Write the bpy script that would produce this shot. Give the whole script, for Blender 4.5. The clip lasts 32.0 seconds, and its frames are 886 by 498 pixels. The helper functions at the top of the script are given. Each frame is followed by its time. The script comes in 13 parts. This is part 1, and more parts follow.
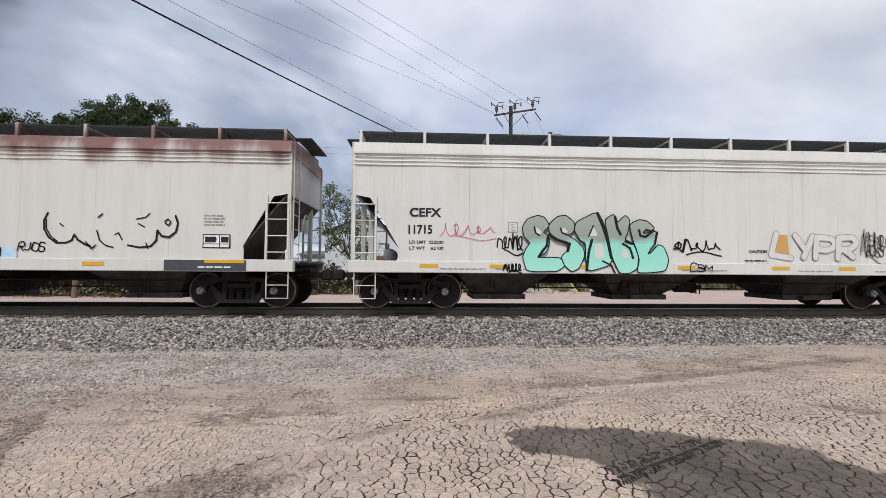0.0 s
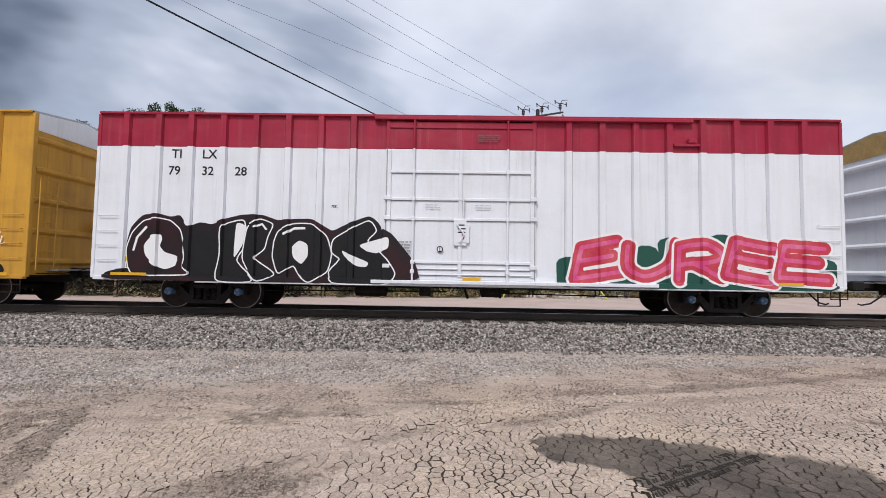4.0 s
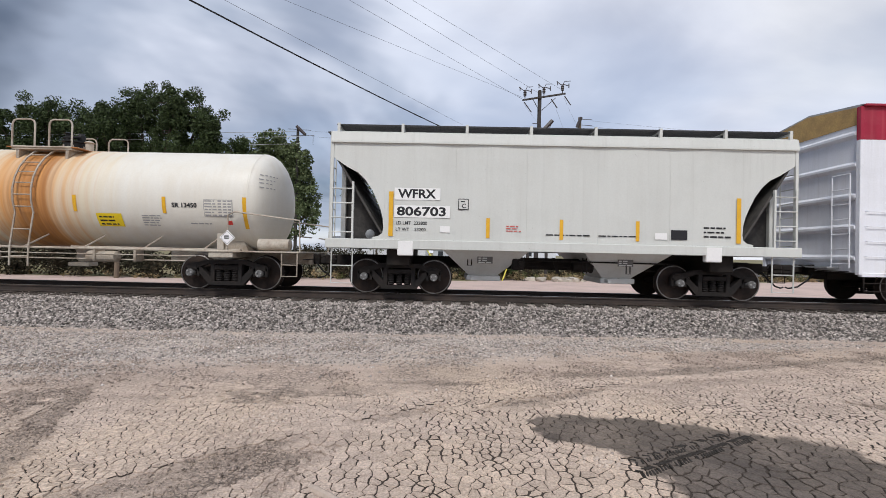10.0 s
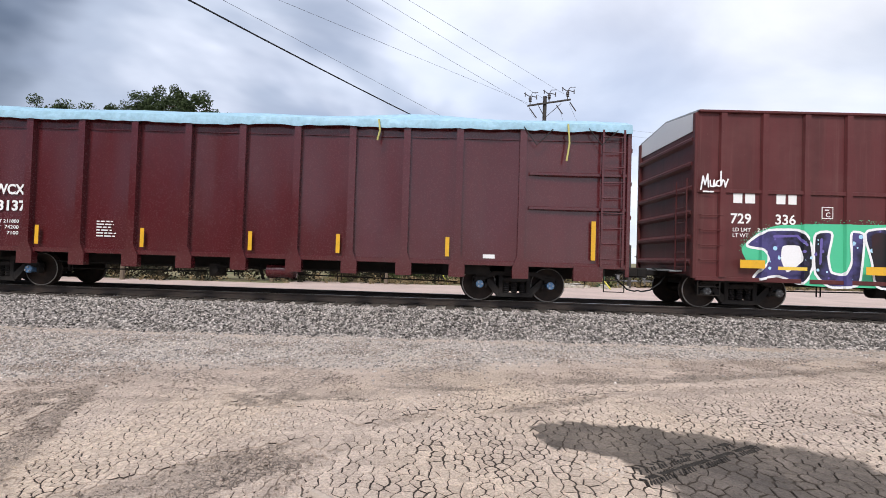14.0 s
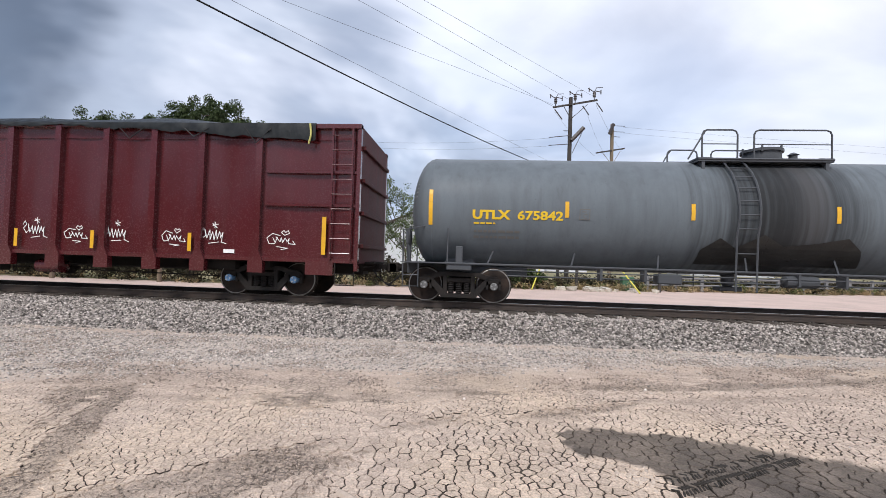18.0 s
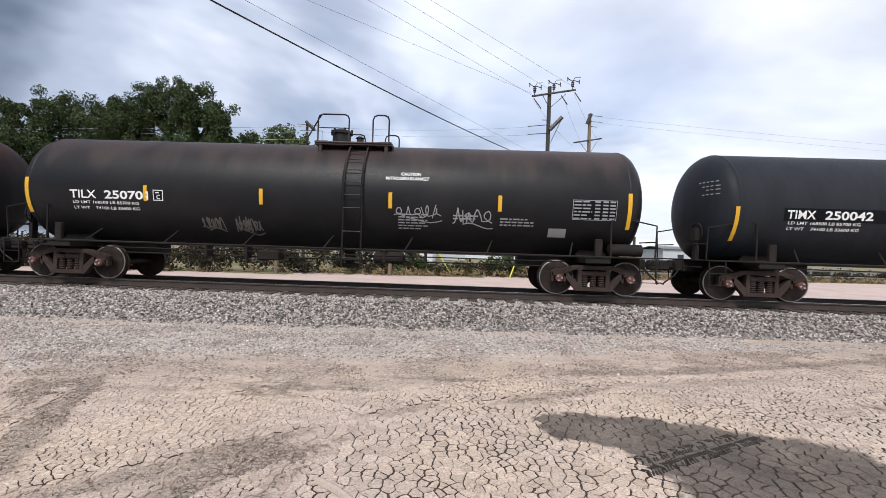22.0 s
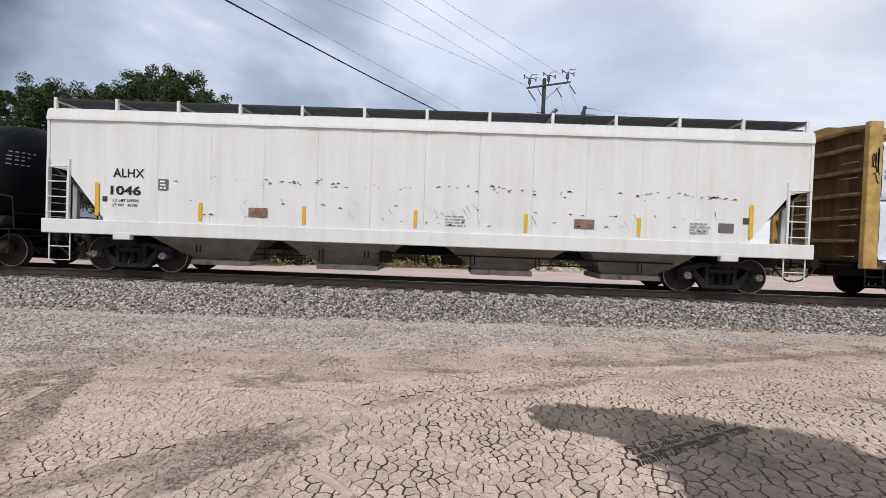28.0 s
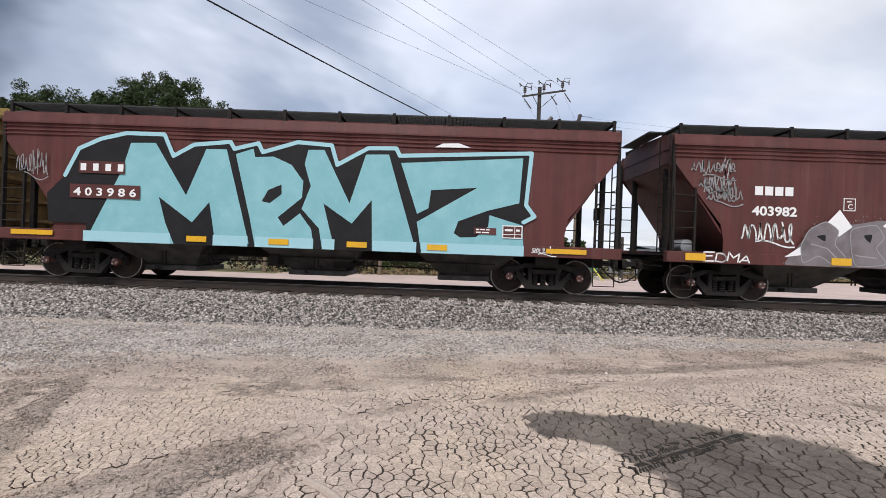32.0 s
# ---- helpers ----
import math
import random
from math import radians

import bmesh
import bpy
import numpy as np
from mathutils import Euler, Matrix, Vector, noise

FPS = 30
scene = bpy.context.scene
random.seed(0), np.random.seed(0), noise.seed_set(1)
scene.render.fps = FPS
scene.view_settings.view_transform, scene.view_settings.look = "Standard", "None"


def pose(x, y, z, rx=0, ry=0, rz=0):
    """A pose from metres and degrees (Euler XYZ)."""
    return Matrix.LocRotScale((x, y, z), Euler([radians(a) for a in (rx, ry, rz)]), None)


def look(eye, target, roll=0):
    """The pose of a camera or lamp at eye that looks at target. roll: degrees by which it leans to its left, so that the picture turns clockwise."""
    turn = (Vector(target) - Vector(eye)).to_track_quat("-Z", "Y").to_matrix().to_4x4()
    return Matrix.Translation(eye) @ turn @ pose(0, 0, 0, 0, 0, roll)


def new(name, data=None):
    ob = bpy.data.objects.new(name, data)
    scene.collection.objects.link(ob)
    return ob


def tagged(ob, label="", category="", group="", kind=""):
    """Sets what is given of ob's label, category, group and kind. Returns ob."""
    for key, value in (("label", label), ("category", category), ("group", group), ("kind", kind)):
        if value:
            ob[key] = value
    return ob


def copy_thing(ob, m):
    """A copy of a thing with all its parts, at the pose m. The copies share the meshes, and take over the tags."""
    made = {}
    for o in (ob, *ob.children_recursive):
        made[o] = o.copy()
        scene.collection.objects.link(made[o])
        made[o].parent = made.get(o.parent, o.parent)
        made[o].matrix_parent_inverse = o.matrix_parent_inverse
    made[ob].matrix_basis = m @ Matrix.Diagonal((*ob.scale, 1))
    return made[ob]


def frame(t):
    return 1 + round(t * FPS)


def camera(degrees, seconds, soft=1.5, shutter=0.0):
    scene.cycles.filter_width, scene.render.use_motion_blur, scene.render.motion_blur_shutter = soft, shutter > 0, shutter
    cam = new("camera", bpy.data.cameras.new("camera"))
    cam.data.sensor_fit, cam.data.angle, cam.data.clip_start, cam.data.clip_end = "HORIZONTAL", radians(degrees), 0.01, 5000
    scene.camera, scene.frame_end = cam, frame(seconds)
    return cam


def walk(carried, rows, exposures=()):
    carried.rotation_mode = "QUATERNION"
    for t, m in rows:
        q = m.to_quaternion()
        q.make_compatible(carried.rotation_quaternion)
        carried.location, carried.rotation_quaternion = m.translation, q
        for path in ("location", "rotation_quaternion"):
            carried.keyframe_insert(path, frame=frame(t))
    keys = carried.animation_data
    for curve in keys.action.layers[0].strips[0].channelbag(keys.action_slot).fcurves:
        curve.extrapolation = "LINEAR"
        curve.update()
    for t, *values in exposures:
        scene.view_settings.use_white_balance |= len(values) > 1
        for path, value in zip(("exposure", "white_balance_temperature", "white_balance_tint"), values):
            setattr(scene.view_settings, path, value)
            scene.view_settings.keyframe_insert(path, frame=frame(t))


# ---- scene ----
# ---- plan: x along the track, y away from the camera, z up; the train runs towards -x ----
TRACK_Y, RAIL_Z, EYE_Z = 12.27, 0.64, 1.75
WHEEL_R, AXLE = 0.457, 0.911

# travel of the train in metres, second by second
TRAVEL = [0, -11.492, -22.983, -34.306, -45.663, -57.101, -68.619, -80.081, -91.514, -103.142, -114.405, -125.704,
          -137.075, -148.696, -159.892, -171.254, -182.62, -193.99, -205.426, -217.093, -228.517, -240.241, -251.82,
          -263.189, -274.77, -286.574, -297.822, -309.178, -320.643, -332.108, -343.329, -354.596, -365.886]


def turned(yaw, pitch, roll):
    m = Matrix.Rotation(radians(yaw), 4, "Z") @ Matrix.Rotation(radians(pitch), 4, "X") @ Matrix.Rotation(radians(roll), 4, "Y")
    return Matrix.Translation((0, 0, EYE_Z)) @ m @ Matrix.Rotation(radians(90), 4, "X")


cam = camera(92.2, 32.0, soft=0.7)
walk(cam, [(t, turned(a, b, c)) for t, a, b, c in (
    (0, -2.69, 2.36, -0.41), (0.5, -2.65, 2.92, -0.55), (1, -2.18, 2.95, -0.69), (1.5, -1.52, 2.73, -0.82),
    (2, -0.95, 2.60, -0.95), (2.5, -0.34, 2.69, -1.22), (3, 0.19, 2.87, -1.23), (3.5, 0.62, 2.95, -1.16),
    (5.5, 0.61, 2.04, -0.39), (6, 0.74, 1.87, -0.43), (6.5, 0.89, 1.70, -0.55), (7, 0.83, 1.43, -0.60),
    (7.5, 0.76, 1.18, -0.71), (8, 0.71, 0.94, -0.85), (8.5, 0.69, 0.66, -0.96), (9, 0.74, 0.52, -1.13),
    (9.5, 0.74, 0.48, -1.18), (10, 0.66, 0.52, -1.26), (10.5, 0.56, 0.57, -1.26), (11, 0.45, 0.62, -1.20),
    (11.5, 0.47, 0.63, -1.15), (12, 0.56, 0.69, -1.24), (12.5, 0.69, 0.79, -1.33), (13, 0.92, 0.99, -1.55),
    (13.5, 1.04, 1.12, -1.66), (14, 1.21, 1.13, -1.78), (14.5, 1.37, 0.99, -1.80), (16.5, 3.92, 1.18, -2.17),
    (17, 4.37, 1.31, -2.07), (17.5, 4.58, 1.41, -1.89), (18, 4.54, 1.47, -1.75), (18.5, 4.28, 1.46, -1.67),
    (19, 3.79, 1.34, -1.64), (19.5, 3.12, 1.08, -1.59), (20, 2.62, 0.86, -1.73), (20.5, 2.07, 0.62, -1.67),
    (21, 1.87, 0.36, -1.71), (21.5, 1.74, 0.17, -1.76), (22, 1.66, -0.01, -1.85), (22.5, 1.67, -0.20, -1.97),
    (23, 1.59, -0.39, -1.97), (23.5, 1.46, -0.54, -1.96), (24, 1.28, -0.69, -1.96), (24.5, 1.15, -0.81, -1.94),
    (25, 0.99, -0.90, -1.94), (25.5, 0.94, -0.92, -1.98), (27.5, 0.77, -1.12, -2.04), (28, 0.79, -1.03, -2.05),
    (28.5, 0.90, -0.90, -2.03), (29, 1.05, -0.83, -2.02), (29.5, 1.21, -0.83, -1.95), (30, 1.22, -0.82, -1.93),
    (30.5, 1.03, -0.76, -1.80), (31, 0.48, -0.70, -1.75), (31.5, 0.11, -0.45, -1.74), (32, 0.32, -0.06, -2.05),
)], exposures=[(0, -0.09), (4, -0.09), (6, -0.10), (8, 0.03), (9, 0.06), (10, -0.04), (11, -0.06), (12, -0.04), (13, 0.10), (14, 0.25), (16, 0.30), (18, 0.28), (20, 0.27), (22, 0.30), (24, 0.32), (26, 0.18), (28, 0.02), (29, -0.09), (30, -0.08), (31, -0.03), (32, 0.09)])

# ---- sky and sun: bright broken overcast, soft sun from behind the camera ----
world = bpy.data.worlds.new("sky")
scene.world = world
world.use_nodes = True
SUN_EL, SUN_AZ = radians(52), radians(200)


def sky_nodes():
    nt = world.node_tree
    nt.nodes.clear()
    n, l = nt.nodes.new, nt.links.new
    out, bg = n("ShaderNodeOutputWorld"), n("ShaderNodeBackground")
    sky = n("ShaderNodeTexSky")
    sky.sky_type, sky.sun_disc, sky.sun_elevation, sky.sun_rotation = "NISHITA", False, SUN_EL, SUN_AZ
    dim = n("ShaderNodeMix")
    dim.data_type, dim.blend_type = "RGBA", "MULTIPLY"
    dim.inputs[0].default_value = 1.0
    dim.inputs[7].default_value = (0.11, 0.11, 0.115, 1)
    l(sky.outputs[0], dim.inputs[6])
    co = n("ShaderNodeTexCoord")
    # clouds lie on a flat layer: divide the direction by its height
    sep = n("ShaderNodeSeparateXYZ")
    l(co.outputs["Generated"], sep.inputs[0])
    lift = n("ShaderNodeMath")
    lift.operation = "ADD"
    lift.inputs[1].default_value = 0.28
    absz = n("ShaderNodeMath")
    absz.operation = "ABSOLUTE"
    l(sep.outputs[2], absz.inputs[0])
    l(absz.outputs[0], lift.inputs[0])
    dx, dy, comb = n("ShaderNodeMath"), n("ShaderNodeMath"), n("ShaderNodeCombineXYZ")
    for d, k in ((dx, 0), (dy, 1)):
        d.operation = "DIVIDE"
        l(sep.outputs[k], d.inputs[0])
        l(lift.outputs[0], d.inputs[1])
        l(d.outputs[0], comb.inputs[k])
    turn = n("ShaderNodeMapping")
    turn.inputs["Location"].default_value = (0.3, 0.2, 0)
    turn.inputs["Rotation"].default_value = (0, 0, -0.35)
    turn.inputs["Scale"].default_value = (0.85, 1.1, 1)
    l(comb.outputs[0], turn.inputs[0])

    def cloud(scale, detail, rough, distort, stops, lean=0.0):
        t, r = n("ShaderNodeTexNoise"), n("ShaderNodeValToRGB")
        t.inputs["Scale"].default_value, t.inputs["Detail"].default_value = scale, detail
        t.inputs["Roughness"].default_value, t.inputs["Distortion"].default_value = rough, distort
        l(turn.outputs[0], t.inputs["Vector"])
        add = n("ShaderNodeMath")
        add.operation = "MULTIPLY_ADD"
        l(sep.outputs[0], add.inputs[0])
        add.inputs[1].default_value = lean
        l(t.outputs["Fac"], add.inputs[2])
        l(add.outputs[0], r.inputs[0])
        while len(r.color_ramp.elements) < len(stops):
            r.color_ramp.elements.new(0.5)
        for e, (p, c) in zip(r.color_ramp.elements, stops):
            e.position, e.color = p, (*c, 1)
        r.color_ramp.interpolation = "EASE"
        return r

    grey = cloud(0.75, 5.0, 0.50, 0.5, [(0.27, (0.125, 0.155, 0.215)), (0.375, (0.40, 0.455, 0.575)), (0.475, (0.76, 0.80, 0.92)), (0.60, (0.73, 0.755, 0.85)), (0.74, (0.80, 0.815, 0.87))], 0.29)
    wisps = cloud(1.9, 6.0, 0.52, 0.25, [(0.30, (0.85, 0.86, 0.885)), (0.70, (1.12, 1.12, 1.105))])
    cover = cloud(0.9, 4.0, 0.55, 0.2, [(0.30, (0.55, 0.55, 0.55)), (0.55, (0.93, 0.93, 0.93))])
    mul = n("ShaderNodeMix")
    mul.data_type, mul.blend_type = "RGBA", "MULTIPLY"
    mul.inputs[0].default_value = 1.0
    l(grey.outputs[0], mul.inputs[6])
    l(wisps.outputs[0], mul.inputs[7])
    mix = n("ShaderNodeMix")
    mix.data_type = "RGBA"
    l(cover.outputs[0], mix.inputs[0])
    l(dim.outputs[2], mix.inputs[6])
    l(mul.outputs[2], mix.inputs[7])
    l(mix.outputs[2], bg.inputs[0])
    bg.inputs[1].default_value = 1.1
    l(bg.outputs[0], out.inputs[0])


sky_nodes()
sun = new("sun", bpy.data.lights.new("sun", "SUN"))
sun.data.energy, sun.data.angle, sun.data.color = 2.5, radians(14), (1.0, 0.965, 0.915)
sun.matrix_world = look((-12, -34, 46), (0, 4, 0))
# ---- materials ----


def mat(name, rgb, rough=0.6, metal=0.0, other=None, amount=0.5, scale=2.0, stretch=(1, 1, 1), fine=25.0, bump=0.1, island=0.0,
        obj=0.0, span=(0.40, 0.68), third=None, third_scale=0.6, third_span=(0.5, 0.6), grain_amp=None):
    """A procedural surface: a base colour broken by a second one (stains, dust, streaks) at a large scale, fine grain and relief."""
    m = bpy.data.materials.new(name)
    m.use_nodes = True
    nt = m.node_tree
    n, l = nt.nodes.new, nt.links.new
    bsdf = nt.nodes["Principled BSDF"]
    bsdf.inputs["Roughness"].default_value, bsdf.inputs["Metallic"].default_value = rough, metal
    bsdf.inputs["Specular IOR Level"].default_value = 0.25 if rough >= 0.4 else 0.45
    co, mp = n("ShaderNodeTexCoord"), n("ShaderNodeMapping")
    mp.inputs["Scale"].default_value = stretch
    l(co.outputs["Object"], mp.inputs[0])

    def noise_tex(vec, s, d):
        t = n("ShaderNodeTexNoise")
        t.inputs["Scale"].default_value, t.inputs["Detail"].default_value, t.inputs["Roughness"].default_value = s, d, 0.62
        l(vec, t.inputs["Vector"])
        return t.outputs["Fac"]

    def mixed(fac, a, b, blend="MIX"):
        x = n("ShaderNodeMix")
        x.data_type, x.blend_type = "RGBA", blend
        for k, v in ((0, fac), (6, a), (7, b)):
            if hasattr(v, "is_linked"):
                l(v, x.inputs[k])
            else:
                x.inputs[k].default_value = v if k == 0 else (*v, 1)
        return x.outputs[2]

    def span_of(v, a, b, lo=0.0, hi=1.0):
        r = n("ShaderNodeMapRange")
        for k, x in ((1, a), (2, b), (3, lo), (4, hi)):
            r.inputs[k].default_value = x
        l(v, r.inputs[0])
        return r.outputs[0]

    col = mixed(0.0, rgb, rgb)
    if other:
        col = mixed(span_of(noise_tex(mp.outputs[0], scale, 6.0), span[0], span[1], 0.0, amount), rgb, other)
    if third:
        col = mixed(span_of(noise_tex(co.outputs["Object"], third_scale, 5.0), third_span[0], third_span[1], 0.0, 0.8), col, third)
    grain = noise_tex(co.outputs["Object"], fine, 4.0)
    amp = grain_amp or (0.14 if bump > 0.06 else 0.03)
    g = span_of(grain, 0.3, 0.7, 1 - amp, 1 + amp)
    cg = n("ShaderNodeCombineColor")
    for k in range(3):
        l(g, cg.inputs[k])
    col = mixed(1.0, col, cg.outputs[0], "MULTIPLY")
    for flag, kind, sock in ((island, "ShaderNodeNewGeometry", "Random Per Island"), (obj, "ShaderNodeObjectInfo", "Random")):
        if flag:
            v = span_of(n(kind).outputs[sock], 0, 1, 1 - flag, 1 + flag)
            cv = n("ShaderNodeCombineColor")
            for k in range(3):
                l(v, cv.inputs[k])
            col = mixed(1.0, col, cv.outputs[0], "MULTIPLY")
    l(col, bsdf.inputs["Base Color"])
    l(span_of(grain, 0.3, 0.7, max(0.02, rough - 0.1), min(1, rough + 0.1)), bsdf.inputs["Roughness"])
    if bump:
        b = n("ShaderNodeBump")
        b.inputs["Strength"].default_value, b.inputs["Distance"].default_value = bump, 0.02
        l(grain, b.inputs["Height"])
        l(b.outputs[0], bsdf.inputs["Normal"])
    return m


def ramp_paint(name, low, high, stops, rough=0.45, axis=2, blotch=0.25):
    """Spray paint that fades from one colour to the next along an axis of the car."""
    m = mat(name, stops[0][1], rough, bump=0.03)
    nt = m.node_tree
    n, l = nt.nodes.new, nt.links.new
    co, sep, mr, rp, ns, ad = (n("ShaderNodeTexCoord"), n("ShaderNodeSeparateXYZ"), n("ShaderNodeMapRange"), n("ShaderNodeValToRGB"),
                               n("ShaderNodeTexNoise"), n("ShaderNodeMath"))
    ns.inputs["Scale"].default_value, ns.inputs["Detail"].default_value = 2.2, 3.0
    l(co.outputs["Object"], ns.inputs["Vector"])
    l(co.outputs["Object"], sep.inputs[0])
    mr.inputs[1].default_value, mr.inputs[2].default_value = low, high
    l(sep.outputs[axis], mr.inputs[0])
    ad.operation = "MULTIPLY_ADD"
    ad.inputs[1].default_value = blotch
    l(ns.outputs["Fac"], ad.inputs[0])
    off = n("ShaderNodeMath")
    off.operation = "SUBTRACT"
    off.inputs[1].default_value = blotch * 0.5
    l(mr.outputs[0], off.inputs[0])
    l(off.outputs[0], ad.inputs[2])
    while len(rp.color_ramp.elements) < len(stops):
        rp.color_ramp.elements.new(0.5)
    for e, (p, c) in zip(rp.color_ramp.elements, stops):
        e.position, e.color = p, (*c, 1)
    l(ad.outputs[0], rp.inputs[0])
    l(rp.outputs[0], nt.nodes["Principled BSDF"].inputs["Base Color"])
    return m


def stained(m, rgb, centre, width, amount, axis=0, seed=0.0, up=None, wild=1.3):
    """Runs of rust or grime down a tank round one place along it."""
    nt = m.node_tree
    n, l = nt.nodes.new, nt.links.new
    bsdf = nt.nodes["Principled BSDF"]
    old = bsdf.inputs["Base Color"].links[0].from_socket
    co, sep, mp, ns = n("ShaderNodeTexCoord"), n("ShaderNodeSeparateXYZ"), n("ShaderNodeMapping"), n("ShaderNodeTexNoise")
    l(co.outputs["Object"], sep.inputs[0])
    mp.inputs["Scale"].default_value = (7.0, 0.5, 0.25) if axis == 0 else (1.6, 0.6, 0.3)
    mp.inputs["Location"].default_value = (seed, seed, 0)
    l(co.outputs["Object"], mp.inputs[0])
    ns.inputs["Scale"].default_value, ns.inputs["Detail"].default_value = 1.0, 7.0
    l(mp.outputs[0], ns.inputs["Vector"])

    def op(kind, a, b):
        x = n("ShaderNodeMath")
        x.operation = kind
        for k, v in ((0, a), (1, b)):
            if hasattr(v, "is_linked"):
                l(v, x.inputs[k])
            else:
                x.inputs[k].default_value = v
        return x.outputs[0]

    d = op("ABSOLUTE", op("SUBTRACT", sep.outputs[axis], centre), 0)
    near = op("SUBTRACT", 1.0, op("DIVIDE", d, width))
    streak = op("ADD", near, op("MULTIPLY", op("SUBTRACT", ns.outputs["Fac"], 0.5), wild * 1.8))
    if up:
        streak = op("ADD", streak, op("MULTIPLY", op("SUBTRACT", sep.outputs[2], up[0]), up[1]))
    fac = n("ShaderNodeMapRange")
    fac.inputs[1].default_value, fac.inputs[2].default_value, fac.inputs[4].default_value = 0.0, 1.0, amount
    fac.interpolation_type = "SMOOTHSTEP"
    l(streak, fac.inputs[0])
    mix = n("ShaderNodeMix")
    mix.data_type = "RGBA"
    mix.inputs[7].default_value = (*rgb, 1)
    l(fac.outputs[0], mix.inputs[0])
    l(old, mix.inputs[6])
    l(mix.outputs[2], bsdf.inputs["Base Color"])
    return m


def worn(m, dark, runs=0.35, specks=0.5, seed=0.0):
    """Thin dirty rain runs, chips and scuffs over a painted side."""
    nt = m.node_tree
    n, l = nt.nodes.new, nt.links.new
    bsdf = nt.nodes["Principled BSDF"]
    col = bsdf.inputs["Base Color"].links[0].from_socket
    co = n("ShaderNodeTexCoord")
    for stretch, scale, detail, low, high, amount in (((7.0, 7.0, 0.22), 1.0, 4.0, 0.56, 0.78, runs), ((1.0, 1.0, 1.0), 16.0, 3.0, 0.68, 0.74, specks), ((0.5, 0.5, 0.8), 1.1, 7.0, 0.50, 0.80, runs * 0.8)):
        mp, ns, mr, mix = n("ShaderNodeMapping"), n("ShaderNodeTexNoise"), n("ShaderNodeMapRange"), n("ShaderNodeMix")
        mp.inputs["Scale"].default_value, mp.inputs["Location"].default_value = stretch, (seed, seed * 0.7, seed * 1.3)
        ns.inputs["Scale"].default_value, ns.inputs["Detail"].default_value, ns.inputs["Roughness"].default_value = scale, detail, 0.65
        l(co.outputs["Object"], mp.inputs[0])
        l(mp.outputs[0], ns.inputs["Vector"])
        for k, v in ((1, low), (2, high), (3, 0.0), (4, amount)):
            mr.inputs[k].default_value = v
        l(ns.outputs["Fac"], mr.inputs[0])
        mix.data_type = "RGBA"
        mix.inputs[7].default_value = (*dark, 1)
        l(mr.outputs[0], mix.inputs[0])
        l(col, mix.inputs[6])
        col = mix.outputs[2]
    l(col, bsdf.inputs["Base Color"])
    return m


V = (1.6, 1.6, 0.16)      # vertical runs
WHITE = mat("white_car_paint", (0.76, 0.78, 0.84), 0.45, other=(0.58, 0.58, 0.58), amount=0.25, stretch=V, scale=2.5, bump=0.04)
RED = mat("red_car_paint", (0.35, 0.019, 0.05), 0.5, other=(0.20, 0.014, 0.03), amount=0.5, stretch=V, scale=2.0, bump=0.04)
YELLOW = mat("yellow_car_paint", (0.61, 0.325, 0.045), 0.42, other=(0.36, 0.175, 0.04), amount=0.5, stretch=V, scale=2.2, bump=0.05)
CREAM = mat("cream_hopper_paint", (0.68, 0.68, 0.645), 0.55, other=(0.56, 0.55, 0.51), amount=0.3, stretch=V, scale=2.0, bump=0.04)
GREY_HOPPER = mat("grey_hopper_paint", (0.585, 0.60, 0.58), 0.5, other=(0.50, 0.505, 0.48), amount=0.3, stretch=V, scale=2.0, bump=0.04)
PALE = mat("pale_hopper_paint", (0.70, 0.71, 0.70), 0.5, other=(0.52, 0.49, 0.44), amount=0.28, stretch=V, scale=2.0, bump=0.04)
BROWN = mat("oxide_hopper_paint", (0.105, 0.033, 0.030), 0.6, other=(0.05, 0.019, 0.017), amount=0.6, stretch=V, scale=2.0, bump=0.06)
MAROON = mat("maroon_gondola_paint", (0.078, 0.0105, 0.0135), 0.24, other=(0.060, 0.010, 0.012), amount=0.6, stretch=V, scale=1.5, bump=0.05)
MAROON_DULL = mat("dull_maroon_end_paint", (0.070, 0.0115, 0.0135), 0.65, other=(0.035, 0.012, 0.012), amount=0.7, stretch=V, scale=1.8, bump=0.08)
OXIDE = mat("oxide_boxcar_paint", (0.10, 0.022, 0.0235), 0.55, other=(0.06, 0.018, 0.017), amount=0.6, stretch=V, scale=1.8, bump=0.05)
BLACK = mat("black_tank_paint", (0.0045, 0.0052, 0.0075), 0.42, other=(0.009, 0.0095, 0.012), amount=0.5, stretch=V, scale=1.8, bump=0.01)
BLACK_MATT = mat("matt_black_tank_paint", (0.007, 0.008, 0.0105), 0.5, other=(0.017, 0.017, 0.019), amount=0.6, stretch=V, scale=1.8, bump=0.01)
BLACK_BROWN = stained(mat("weathered_black_tank_paint", (0.007, 0.0075, 0.009), 0.5, other=(0.016, 0.015, 0.015), amount=0.5, stretch=V, scale=1.6, bump=0.01),
                      (0.060, 0.030, 0.027), 3.75, 1.0, 0.85, axis=2)
GREY_TANK = stained(mat("grey_tank_paint", (0.135, 0.155, 0.175), 0.45, other=(0.085, 0.095, 0.105), amount=0.5, stretch=V, scale=1.6, bump=0.04),
                    (0.020, 0.020, 0.021), 0.9, 2.5, 0.92, seed=4.0, wild=0.75)
GREY_TANK = stained(GREY_TANK, (0.085, 0.085, 0.09), 1.5, 0.6, 0.6, seed=9.0, wild=0.9)
BAND = mat("charcoal_band_paint", (0.024, 0.027, 0.033), 0.5, other=(0.017, 0.018, 0.021), amount=0.6, stretch=V, scale=2.0, bump=0.01)
